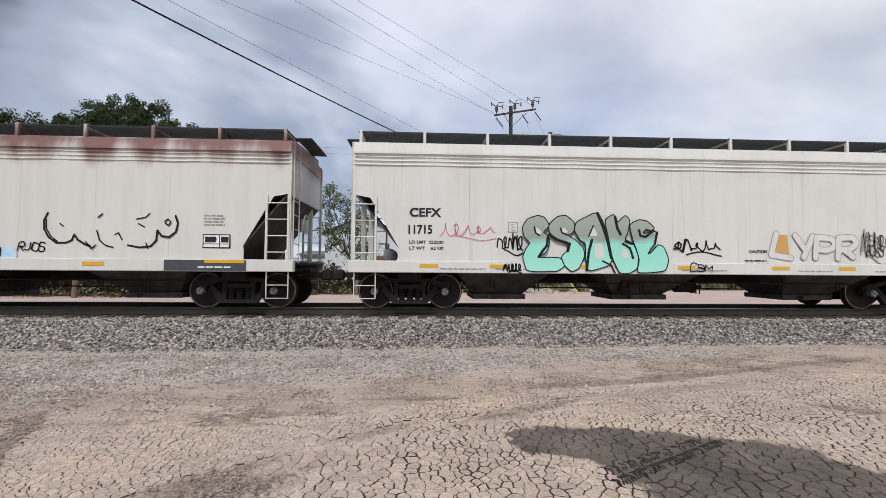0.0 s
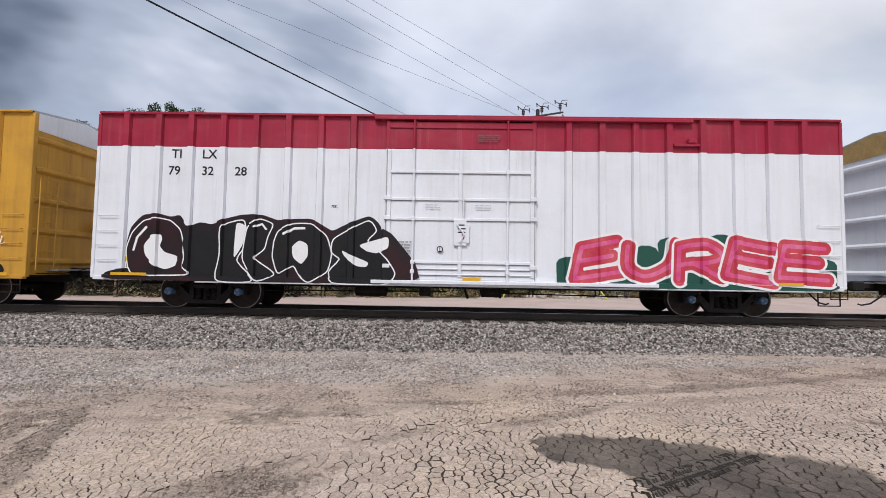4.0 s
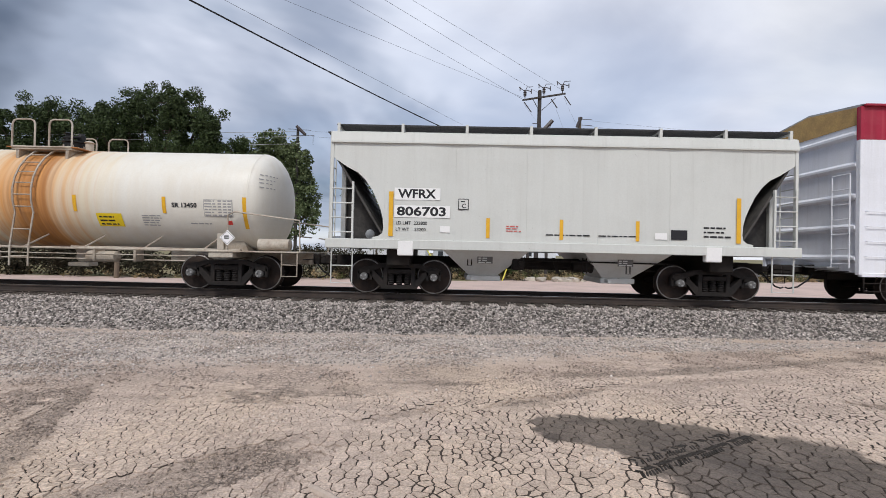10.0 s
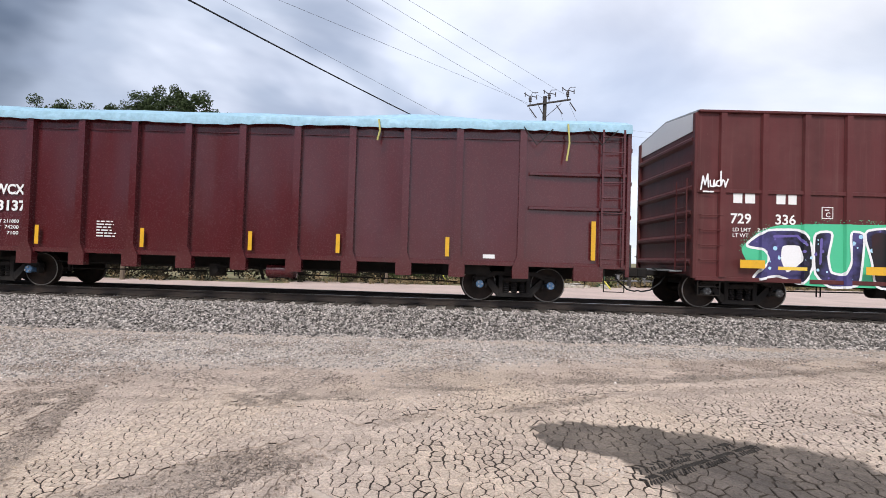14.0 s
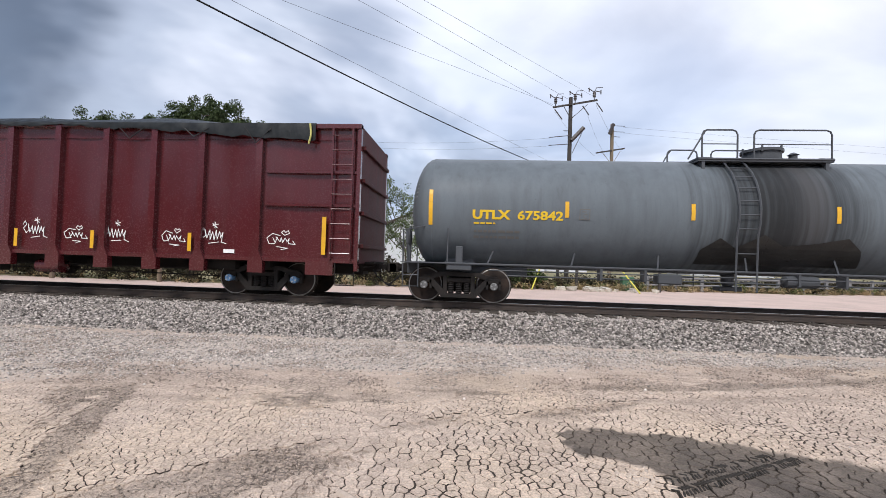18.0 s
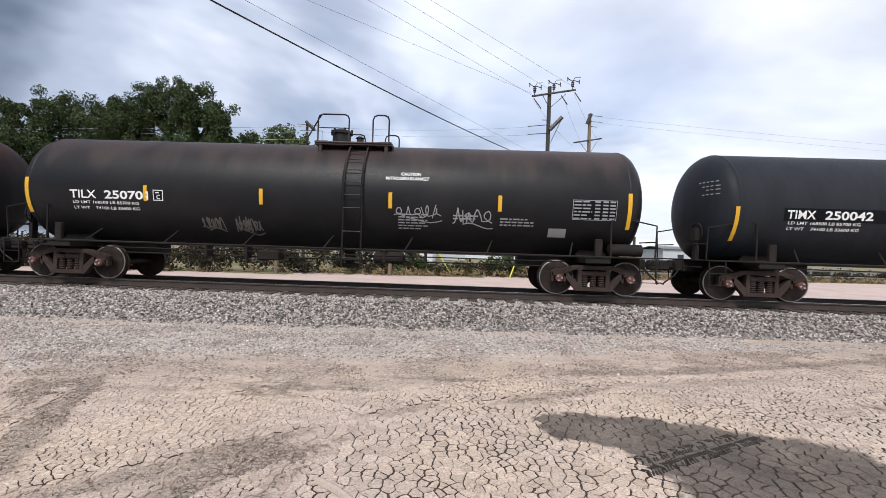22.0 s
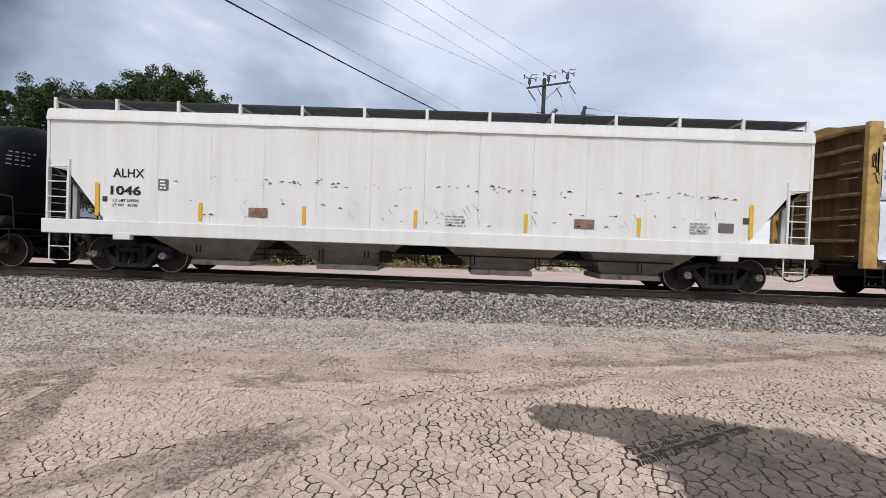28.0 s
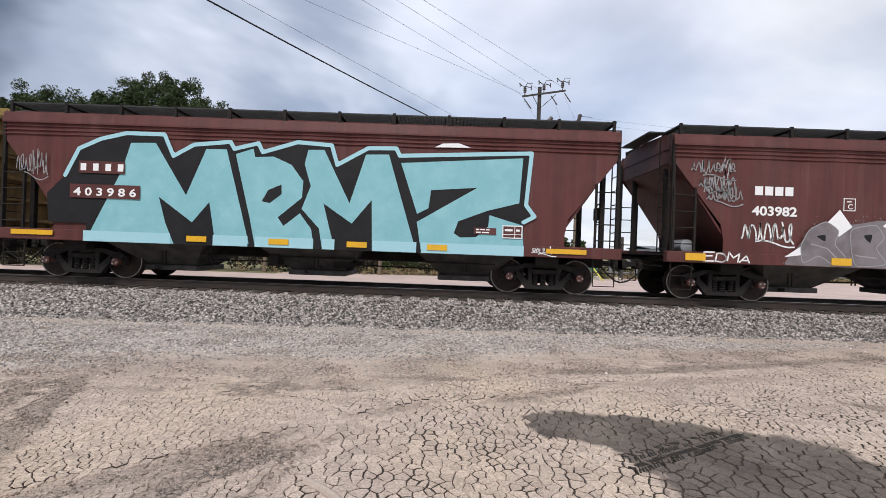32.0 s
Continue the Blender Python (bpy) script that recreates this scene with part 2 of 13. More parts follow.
WHITE_TANK = stained(stained(mat("white_tank_paint", (0.69, 0.675, 0.625), 0.45, other=(0.60, 0.54, 0.44), amount=0.35, stretch=V, scale=1.8, bump=0.04),
                             (0.66, 0.50, 0.26), -0.2, 3.3, 0.62, seed=2.0, wild=0.6), (0.60, 0.25, 0.05), 0.0, 1.7, 0.88, wild=0.8)
WHITE_TANK = stained(WHITE_TANK, (0.17, 0.055, 0.018), 0.05, 0.8, 0.5, seed=5.0, wild=1.5)
WHITE_TANK = stained(WHITE_TANK, (0.62, 0.46, 0.24), -5.6, 1.1, 0.5, seed=12.0, wild=1.0)
STEEL = mat("dirty_steel", (0.012, 0.0105, 0.010), 0.8, 0.0, other=(0.028, 0.021, 0.017), amount=0.7, scale=3.0, bump=0.25)
TRUCK = mat("grimy_truck_iron", (0.015, 0.0135, 0.0135), 0.8, 0.0, other=(0.036, 0.028, 0.024), amount=0.6, scale=3.5, bump=0.3)
TRUCK_RUST = mat("rusty_truck_iron", (0.034, 0.024, 0.021), 0.8, 0.0, other=(0.07, 0.046, 0.036), amount=0.6, scale=3.5, bump=0.3)
WHEEL = mat("wheel_steel", (0.020, 0.015, 0.0135), 0.65, 0.1, other=(0.06, 0.038, 0.028), amount=0.6, scale=4.0, bump=0.15)
RIM = mat("bright_wheel_rim", (0.30, 0.29, 0.28), 0.4, 0.6, other=(0.05, 0.04, 0.036), amount=0.6, scale=6.0, bump=0.05)
CAP_BLUE = mat("blue_bearing_cap", (0.10, 0.20, 0.36), 0.5, other=(0.05, 0.07, 0.10), amount=0.6, scale=8.0)
CAP_RUST = mat("rusty_bearing_cap", (0.14, 0.060, 0.050), 0.6, other=(0.05, 0.04, 0.035), amount=0.6, scale=8.0)
CAP_GREY = mat("grey_bearing_cap", (0.16, 0.16, 0.16), 0.55, other=(0.05, 0.05, 0.05), amount=0.6, scale=8.0)
GALV = mat("galvanised_steel", (0.42, 0.44, 0.46), 0.5, 0.4, other=(0.26, 0.25, 0.24), amount=0.6, scale=3.0)
TAN = mat("tan_gable_paint", (0.50, 0.33, 0.13), 0.6, other=(0.28, 0.18, 0.09), amount=0.6, scale=3.0)
GRATE = mat("dark_grating", (0.050, 0.053, 0.058), 0.6, 0.2, other=(0.09, 0.09, 0.09), amount=0.5, scale=4.0)
STRIPE = mat("yellow_reflector", (0.72, 0.40, 0.02), 0.35, other=(0.55, 0.30, 0.03), amount=0.5, scale=5.0, bump=0.02)
STRIPE_PALE = mat("pale_yellow_reflector", (0.80, 0.56, 0.08), 0.35, other=(0.6, 0.4, 0.05), amount=0.4, scale=5.0, bump=0.02)
LET_WHITE = mat("white_lettering", (0.78, 0.78, 0.78), 0.5, bump=0.02)
LET_BLACK = mat("black_lettering", (0.022, 0.022, 0.026), 0.5, bump=0.02)
LET_YELLOW = mat("yellow_lettering", (0.70, 0.46, 0.03), 0.5, bump=0.02)
LET_GREY = mat("grey_lettering", (0.30, 0.30, 0.31), 0.5, bump=0.02)
LET_FAINT = mat("faint_lettering", (0.50, 0.51, 0.54), 0.5, bump=0.02)
LET_FADED = mat("faded_lettering", (0.13, 0.125, 0.12), 0.5, bump=0.02)
DECAL_GREY = mat("dark_stencil_patch", (0.07, 0.075, 0.085), 0.5, bump=0.02)
DECAL_BROWN = mat("brown_placard", (0.18, 0.10, 0.07), 0.5, other=(0.4, 0.3, 0.25), amount=0.5, scale=9.0)
SIGN_YELLOW = mat("yellow_placard", (0.75, 0.55, 0.02), 0.4, bump=0.02)
SIGN_RED = mat("red_placard", (0.55, 0.05, 0.04), 0.4, bump=0.02)
RUBBER = mat("black_rubber_hose", (0.015, 0.015, 0.016), 0.6)
TARP_BLUE = mat("pale_blue_tarpaulin", (0.34, 0.54, 0.67), 0.5, other=(0.26, 0.44, 0.56), amount=0.6, scale=3.0, fine=8, bump=0.3)
TARP_BLACK = mat("black_tarpaulin", (0.014, 0.016, 0.018), 0.42, other=(0.030, 0.033, 0.035), amount=0.6, scale=3.0, fine=8, bump=0.3)
STRAP = mat("dark_strap", (0.03, 0.03, 0.032), 0.6)
STRAP_YELLOW = mat("faded_yellow_strap", (0.50, 0.47, 0.16), 0.6)
WRAP = mat("white_plastic_wrap", (0.66, 0.70, 0.79), 0.36, other=(0.54, 0.58, 0.68), amount=0.5, scale=2.2, stretch=(2.5, 1, 0.6), fine=60, bump=0.05)


def folded(m, strength):
    """Slanting folds pulled into a plastic wrap."""
    nt = m.node_tree
    n, l = nt.nodes.new, nt.links.new
    bsdf = nt.nodes["Principled BSDF"]
    co, mp, ns, b = n("ShaderNodeTexCoord"), n("ShaderNodeMapping"), n("ShaderNodeTexNoise"), n("ShaderNodeBump")
    mp.inputs["Rotation"].default_value, mp.inputs["Scale"].default_value = (0, 0.28, 0), (0.8, 1, 3.2)
    ns.inputs["Scale"].default_value, ns.inputs["Detail"].default_value, ns.inputs["Distortion"].default_value = 1.4, 3.0, 1.4
    l(co.outputs["Object"], mp.inputs[0])
    l(mp.outputs[0], ns.inputs["Vector"])
    b.inputs["Strength"].default_value, b.inputs["Distance"].default_value = strength, 0.12
    l(ns.outputs["Fac"], b.inputs["Height"])
    l(b.outputs[0], bsdf.inputs["Normal"])
    return m


WRAP = folded(WRAP, 0.16)
WRAP_BLUE = mat("blue_printed_stripe", (0.11, 0.23, 0.56), 0.35, bump=0.05)
WRAP_PALE = mat("pale_blue_print", (0.34, 0.40, 0.62), 0.35, bump=0.05)
BEAM_YELLOW = mat("flatcar_yellow_paint", (0.50, 0.33, 0.105), 0.6, other=(0.22, 0.13, 0.06), amount=0.75, scale=2.6, bump=0.1)
BULKHEAD = mat("rust_streaked_bulkhead", (0.24, 0.15, 0.055), 0.75, other=(0.085, 0.052, 0.03), amount=0.85, stretch=V, scale=1.8, bump=0.15)
DIRTY_WHITE = mat("dirty_white_frame_paint", (0.46, 0.42, 0.36), 0.6, other=(0.22, 0.15, 0.10), amount=0.7, scale=2.4, bump=0.1)
DUSTY_BAY = mat("dusty_hopper_bay", (0.20, 0.18, 0.16), 0.8, other=(0.32, 0.29, 0.25), amount=0.8, scale=2.0, bump=0.15)
DUSTY_GATE = mat("dusty_outlet_gate", (0.5, 0.46, 0.42), 0.8, other=(0.25, 0.22, 0.19), amount=0.8, scale=3.0, bump=0.15)
SILL_GRIME = mat("grimy_flatcar_sill", (0.44, 0.29, 0.10), 0.65, other=(0.03, 0.025, 0.02), amount=0.95, scale=1.6, span=(0.44, 0.58), bump=0.15)
# Slope sheets' shade is put into this dark colour; bays and fittings share it.
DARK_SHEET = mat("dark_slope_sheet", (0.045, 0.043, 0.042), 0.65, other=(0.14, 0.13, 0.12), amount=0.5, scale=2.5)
for m, dark, runs, specks in ((WHITE, (0.24, 0.23, 0.22), 0.22, 0.25), (RED, (0.55, 0.20, 0.20), 0.22, 0.3), (YELLOW, (0.16, 0.085, 0.03), 0.5, 0.6), (CREAM, (0.22, 0.19, 0.16), 0.2, 0.4), (GREY_HOPPER, (0.20, 0.19, 0.18), 0.15, 0.3),
                              (PALE, (0.25, 0.21, 0.17), 0.14, 0.5), (BROWN, (0.15, 0.085, 0.075), 0.4, 0.5), (OXIDE, (0.16, 0.075, 0.07), 0.4, 0.5), (MAROON, (0.13, 0.055, 0.055), 0.25, 0.3), (GREY_TANK, (0.06, 0.06, 0.065), 0.3, 0.4)):
    worn(m, dark, runs, specks, len(m.name) * 1.7)
for m in (BLACK, BLACK_MATT, BLACK_BROWN, BAND, GREY_TANK):
    m.node_tree.nodes["Principled BSDF"].inputs["Specular IOR Level"].default_value = 0.09
MAROON.node_tree.nodes["Principled BSDF"].inputs["Specular IOR Level"].default_value = 0.45
for m in (MAROON, OXIDE, BROWN, YELLOW):
    m.node_tree.nodes["Principled BSDF"].inputs["Coat Weight"].default_value = 0.5 if m is MAROON else 0.1
    m.node_tree.nodes["Principled BSDF"].inputs["Coat Roughness"].default_value = 0.12 if m is MAROON else 0.22
# graffiti paints
G_BLACK = mat("black_spray", (0.013, 0.013, 0.015), 0.6, other=(0.022, 0.020, 0.020), amount=0.7, scale=2.0, bump=0.03)
G_BLACK.node_tree.nodes["Principled BSDF"].inputs["Specular IOR Level"].default_value = 0.2
G_WHITE = mat("white_spray", (0.80, 0.80, 0.82), 0.4, bump=0.03)
G_MINT = ramp_paint("mint_spray", 0.95, 2.4, [(0.0, (0.38, 0.78, 0.64)), (0.5, (0.30, 0.72, 0.60)), (0.62, (0.30, 0.34, 0.32)), (1.0, (0.36, 0.40, 0.34))])
G_BLUES = ramp_paint("blue_to_pink_spray", 0.7, 2.5, [(0.05, (0.78, 0.55, 0.72)), (0.25, (0.75, 0.70, 0.82)), (0.32, (0.08, 0.50, 0.62)), (0.52, (0.08, 0.46, 0.62)), (0.62, (0.02, 0.15, 0.48)), (1.0, (0.02, 0.10, 0.36))])
G_NAVY = ramp_paint("navy_to_ice_spray", 0.75, 2.4, [(0.1, (0.75, 0.66, 0.76)), (0.32, (0.70, 0.72, 0.80)), (0.45, (0.20, 0.55, 0.64)), (0.62, (0.03, 0.17, 0.42)), (1.0, (0.02, 0.10, 0.30))], blotch=0.5)
G_GREEN = ramp_paint("green_and_blue_spray", -6.0, 9.0, [(0.0, (0.012, 0.15, 0.09)), (0.45, (0.008, 0.14, 0.10)), (0.55, (0.015, 0.07, 0.20)), (0.7, (0.012, 0.12, 0.09)), (1.0, (0.014, 0.16, 0.14))], axis=0, blotch=0.5)
G_NAVY_FLAT = mat("navy_spray", (0.025, 0.055, 0.20), 0.4, other=(0.03, 0.10, 0.26), amount=0.7, scale=2.0, bump=0.03)
G_TEAL_GREEN = mat("teal_green_spray", (0.012, 0.11, 0.125), 0.4, other=(0.014, 0.15, 0.09), amount=0.8, scale=1.6, bump=0.03)
G_PURPLE = ramp_paint("purple_and_green_spray", -6.5, -2.5, [(0.0, (0.09, 0.075, 0.30)), (0.45, (0.08, 0.08, 0.27)), (0.6, (0.015, 0.14, 0.11)), (1.0, (0.07, 0.08, 0.27))], axis=0, blotch=0.7)
G_PINK = mat("pink_spray", (0.62, 0.07, 0.22), 0.4, other=(0.80, 0.30, 0.45), amount=0.6, scale=2.0, bump=0.03)
G_PINKS = ramp_paint("pink_and_plum_spray", 0.65, 1.9, [(0.0, (0.22, 0.02, 0.09)), (0.35, (0.60, 0.12, 0.28)), (0.6, (0.78, 0.32, 0.46)), (0.85, (0.20, 0.03, 0.10))], blotch=1.0)
G_PLUM = ramp_paint("dark_plum_spray", 0.7, 1.95, [(0.0, (0.26, 0.035, 0.11)), (0.4, (0.115, 0.014, 0.055)), (0.8, (0.05, 0.008, 0.03)), (1.0, (0.50, 0.14, 0.26))], blotch=0.6)
G_TEAL = mat("teal_spray", (0.03, 0.13, 0.19), 0.4, bump=0.03)
G_ICE = mat("ice_blue_spray", (0.34, 0.60, 0.80), 0.4, other=(0.62, 0.80, 0.90), amount=0.8, scale=2.0, bump=0.03)
G_SLATE = mat("slate_spray", (0.14, 0.17, 0.19), 0.4, other=(0.26, 0.34, 0.36), amount=0.6, scale=3.0, bump=0.03)
G_ORANGE = mat("ochre_spray", (0.60, 0.34, 0.11), 0.4, bump=0.03)
G_RED = mat("red_spray", (0.50, 0.04, 0.07), 0.4, other=(0.65, 0.14, 0.16), amount=0.6, scale=2.0, bump=0.03)
G_FOREST = mat("dark_green_spray", (0.02, 0.085, 0.065), 0.4, bump=0.03)
G_COAL = mat("black_and_maroon_spray", (0.016, 0.016, 0.018), 0.4, other=(0.07, 0.012, 0.018), amount=0.5, scale=1.2, bump=0.03)
G_AQUA = mat("aqua_spray", (0.21, 0.45, 0.50), 0.5, other=(0.29, 0.54, 0.59), amount=0.6, scale=2.0, bump=0.03)
G_AQUA_LINE = mat("pale_aqua_spray", (0.34, 0.58, 0.65), 0.45, bump=0.03)
G_VIOLET = mat("violet_spray", (0.12, 0.09, 0.32), 0.4, other=(0.20, 0.17, 0.42), amount=0.6, scale=3.0, bump=0.03)
G_INDIGO = mat("black_to_indigo_spray", (0.014, 0.014, 0.022), 0.4, other=(0.075, 0.065, 0.20), amount=0.95, scale=1.1, span=(0.45, 0.60), bump=0.03)
G_CYAN = mat("cyan_spray", (0.14, 0.42, 0.52), 0.4, bump=0.03)
G_LIME = mat("yellow_green_spray", (0.60, 0.66, 0.20), 0.4, bump=0.03)
G_SCRIPT = mat("straw_spray", (0.36, 0.34, 0.15), 0.45, bump=0.03)
G_EMERALD = mat("emerald_spray", (0.08, 0.50, 0.28), 0.4, bump=0.03)
G_PALEPINK = ramp_paint("white_pink_teal_spray", 0.7, 2.8, [(0.0, (0.74, 0.50, 0.60)), (0.3, (0.80, 0.66, 0.74)), (0.6, (0.80, 0.80, 0.82)), (1.0, (0.10, 0.34, 0.38))], blotch=1.1)
G_SCUFF = mat("dark_scuff", (0.10, 0.09, 0.08), 0.6, bump=0.03)
G_PRIMER = mat("grey_primer", (0.20, 0.18, 0.19), 0.5, other=(0.10, 0.085, 0.09), amount=0.8, scale=2.0, bump=0.03)
# ---- mesh tools ----


class G:
    """Collects faces for one mesh."""

    def __init__(s):
        s.v, s.f, s.m = [], [], []

    def add(s, vs, fs, mi=0):
        k = len(s.v)
        s.v += [tuple(p) for p in vs]
        s.f += [tuple(i + k for i in f) for f in fs]
        s.m += [mi] * len(fs)
        return s

    def box(s, x0, x1, y0, y1, z0, z1, c=0.0, mi=0):
        if c <= 0:
            return s.add([(x, y, z) for z in (z0, z1) for y in (y0, y1) for x in (x0, x1)],
                         [(0, 2, 3, 1), (4, 5, 7, 6), (0, 1, 5, 4), (2, 6, 7, 3), (0, 4, 6, 2), (1, 3, 7, 5)], mi)
        c = min(c, (x1 - x0) * 0.45, (y1 - y0) * 0.45, (z1 - z0) * 0.45)
        vs, at = [], {}
        for i, (x, sx) in enumerate(((x0, 1), (x1, -1))):
            for j, (y, sy) in enumerate(((y0, 1), (y1, -1))):
                for k, (z, sz) in enumerate(((z0, 1), (z1, -1))):
                    for ax, p in enumerate(((x, y + sy * c, z + sz * c), (x + sx * c, y, z + sz * c), (x + sx * c, y + sy * c, z))):
                        at[i, j, k, ax] = len(vs)
                        vs.append(p)
        fs = []
        for i in (0, 1):
            fs.append([at[i, j, k, 0] for j, k in ((0, 0), (1, 0), (1, 1), (0, 1))])
            fs.append([at[j, i, k, 1] for j, k in ((0, 0), (1, 0), (1, 1), (0, 1))])
            fs.append([at[j, k, i, 2] for j, k in ((0, 0), (1, 0), (1, 1), (0, 1))])
        for a in (0, 1):
            for b in (0, 1):
                fs.append([at[a, b, 0, 0], at[a, b, 1, 0], at[a, b, 1, 1], at[a, b, 0, 1]])
                fs.append([at[a, 0, b, 0], at[a, 1, b, 0], at[a, 1, b, 2], at[a, 0, b, 2]])
                fs.append([at[0, a, b, 1], at[1, a, b, 1], at[1, a, b, 2], at[0, a, b, 2]])
                for k in (0, 1):
                    fs.append([at[a, b, k, 0], at[a, b, k, 1], at[a, b, k, 2]])
        return s.add(vs, fs, mi)

    def prism(s, poly, y0, y1, mi=0):
        """A polygon in x and z, drawn out along y."""
        n = len(poly)
        return s.add([(x, y, z) for y in (y0, y1) for x, z in poly],
                     [tuple(range(n)), tuple(range(2 * n - 1, n - 1, -1))] + [(i, i + n, (i + 1) % n + n, (i + 1) % n) for i in range(n)], mi)

    def along(s, poly, x0, x1, mi=0):
        """A polygon in y and z, drawn out along x."""
        n = len(poly)
        return s.add([(x, y, z) for x in (x0, x1) for y, z in poly],
                     [tuple(range(n)), tuple(range(2 * n - 1, n - 1, -1))] + [(i, (i + 1) % n, (i + 1) % n + n, i + n) for i in range(n)], mi)

    def tube(s, pts, r, n=6, mi=0):
        pts = [Vector(p) for p in pts]
        rings = []
        for i, p in enumerate(pts):
            d = (pts[min(i + 1, len(pts) - 1)] - pts[max(i - 1, 0)]).normalized()
            a = d.orthogonal().normalized() if i == 0 else (rings_a - d * rings_a.dot(d)).normalized()
            rings_a = a
            b = d.cross(a)
            rings.append([p + (a * math.cos(t) + b * math.sin(t)) * r for t in (2 * math.pi * k / n for k in range(n))])
        vs = [q for ring in rings for q in ring]
        fs = [(i * n + k, i * n + (k + 1) % n, (i + 1) * n + (k + 1) % n, (i + 1) * n + k) for i in range(len(pts) - 1) for k in range(n)]
        return s.add(vs, fs + [tuple(range(n - 1, -1, -1)), tuple(range(len(vs) - n, len(vs)))], mi)

    def lathe(s, prof, axis="x", at=(0, 0, 0), n=24, mi=0, close=True):
        """prof: (distance along the axis, radius); turned round the axis through at."""
        vs = []
        for a, r in prof:
            for k in range(n):
                t = 2 * math.pi * k / n
                c, q = r * math.cos(t), r * math.sin(t)
                p = {"x": (a, c, q), "y": (c, a, q), "z": (c, q, a)}[axis]
                vs.append((p[0] + at[0], p[1] + at[1], p[2] + at[2]))
        fs = [(i * n + k, i * n + (k + 1) % n, (i + 1) * n + (k + 1) % n, (i + 1) * n + k) for i in range(len(prof) - 1) for k in range(n)]
        if close:
            fs += [tuple(range(n - 1, -1, -1)), tuple(range(len(vs) - n, len(vs)))]
        return s.add(vs, fs, mi)


def part(name, g, material, parent=None, label="", smooth=False, at=None):
    """Links what g holds as one mesh object under a thing or a part."""
    me = bpy.data.meshes.new(name)
    me.from_pydata(g.v, [], g.f)
    for m in material if isinstance(material, (list, tuple)) else (material,):
        me.materials.append(m)
    if any(g.m):
        me.polygons.foreach_set("material_index", g.m)
    if smooth:
        me.polygons.foreach_set("use_smooth", [True] * len(me.polygons))
        me.set_sharp_from_angle(angle=radians(38))
    me.update()
    ob = new(name, me)
    if at is not None:
        ob.matrix_basis = at
    ob.parent = parent
    return tagged(ob, label)


def again(ob, name, parent, m):
    """One more object on the same mesh."""
    o = new(name, ob.data)
    o.matrix_basis = m
    o.parent = parent
    return o


def thing(name, label, category, group="", m=None):
    ob = new(name)
    ob.empty_display_size = 0.3
    if m is not None:
        ob.matrix_basis = m
    return tagged(ob, label, category, group)


# ---- flat work that follows a car's side: letters, stripes, graffiti ----
GLYPHS = {}


def glyphs(text, fat=0.0):
    """Faces of a text in the built-in font, scaled to a unit box: x from 0 to 1, y from 0 to 1; and width by height."""
    if (text, fat) not in GLYPHS:
        c = bpy.data.curves.new("text", "FONT")
        c.body, c.size, c.offset, c.resolution_u = text, 1.0, fat, 3
        ob = bpy.data.objects.new("text", c)
        me = bpy.data.meshes.new_from_object(ob)
        vs, fs = [(v.co.x, v.co.y) for v in me.vertices], [tuple(p.vertices) for p in me.polygons]
        bpy.data.objects.remove(ob)
        bpy.data.curves.remove(c)
        bpy.data.meshes.remove(me)
        x0, x1 = min(v[0] for v in vs), max(v[0] for v in vs)
        y0, y1 = min(v[1] for v in vs), max(v[1] for v in vs)
        if fat and "plain" + text not in GLYPHS:
            glyphs(text, 0.0)
        if not fat:
            GLYPHS["plain" + text] = (x0, x1, y0, y1)
        x0, x1, y0, y1 = GLYPHS["plain" + text]
        GLYPHS[text, fat] = ([((x - x0) / (x1 - x0), (y - y0) / (y1 - y0)) for x, y in vs], fs, (x1 - x0) / (y1 - y0))
    return GLYPHS[text, fat]


class Flat:
    """A side on which to paint: straight, with upright posts, or the round of a tank."""

    def __init__(s, y=-1.6, posts=(), half=0.08, depth=0.05, radius=0.0, zc=0.0, door=None, low=None):
        s.low = low
        s.y, s.radius, s.zc, s.depth = y, radius, zc, depth
        s.knots = sorted((x + d, e) for x in posts for d, e in ((-half - 0.03, 0), (-half, depth), (half, depth), (half + 0.03, 0)))
        if door:
            s.knots = sorted(s.knots + [(door[0] - 0.03, 0), (door[0], door[2]), (door[1], door[2]), (door[1] + 0.03, 0)])

    def out(s, x, z):
        if s.radius:
            return -math.sqrt(max(0.01, s.radius ** 2 - (z - s.zc) ** 2))
        y = s.y
        for (a, ea), (b, eb) in zip(s.knots, s.knots[1:]):
            if a <= x <= b:
                y = s.y - ea - (eb - ea) * (x - a) / (b - a)
                break
        return min(y, s.low[1]) if s.low and z < s.low[0] + 1e-4 else y


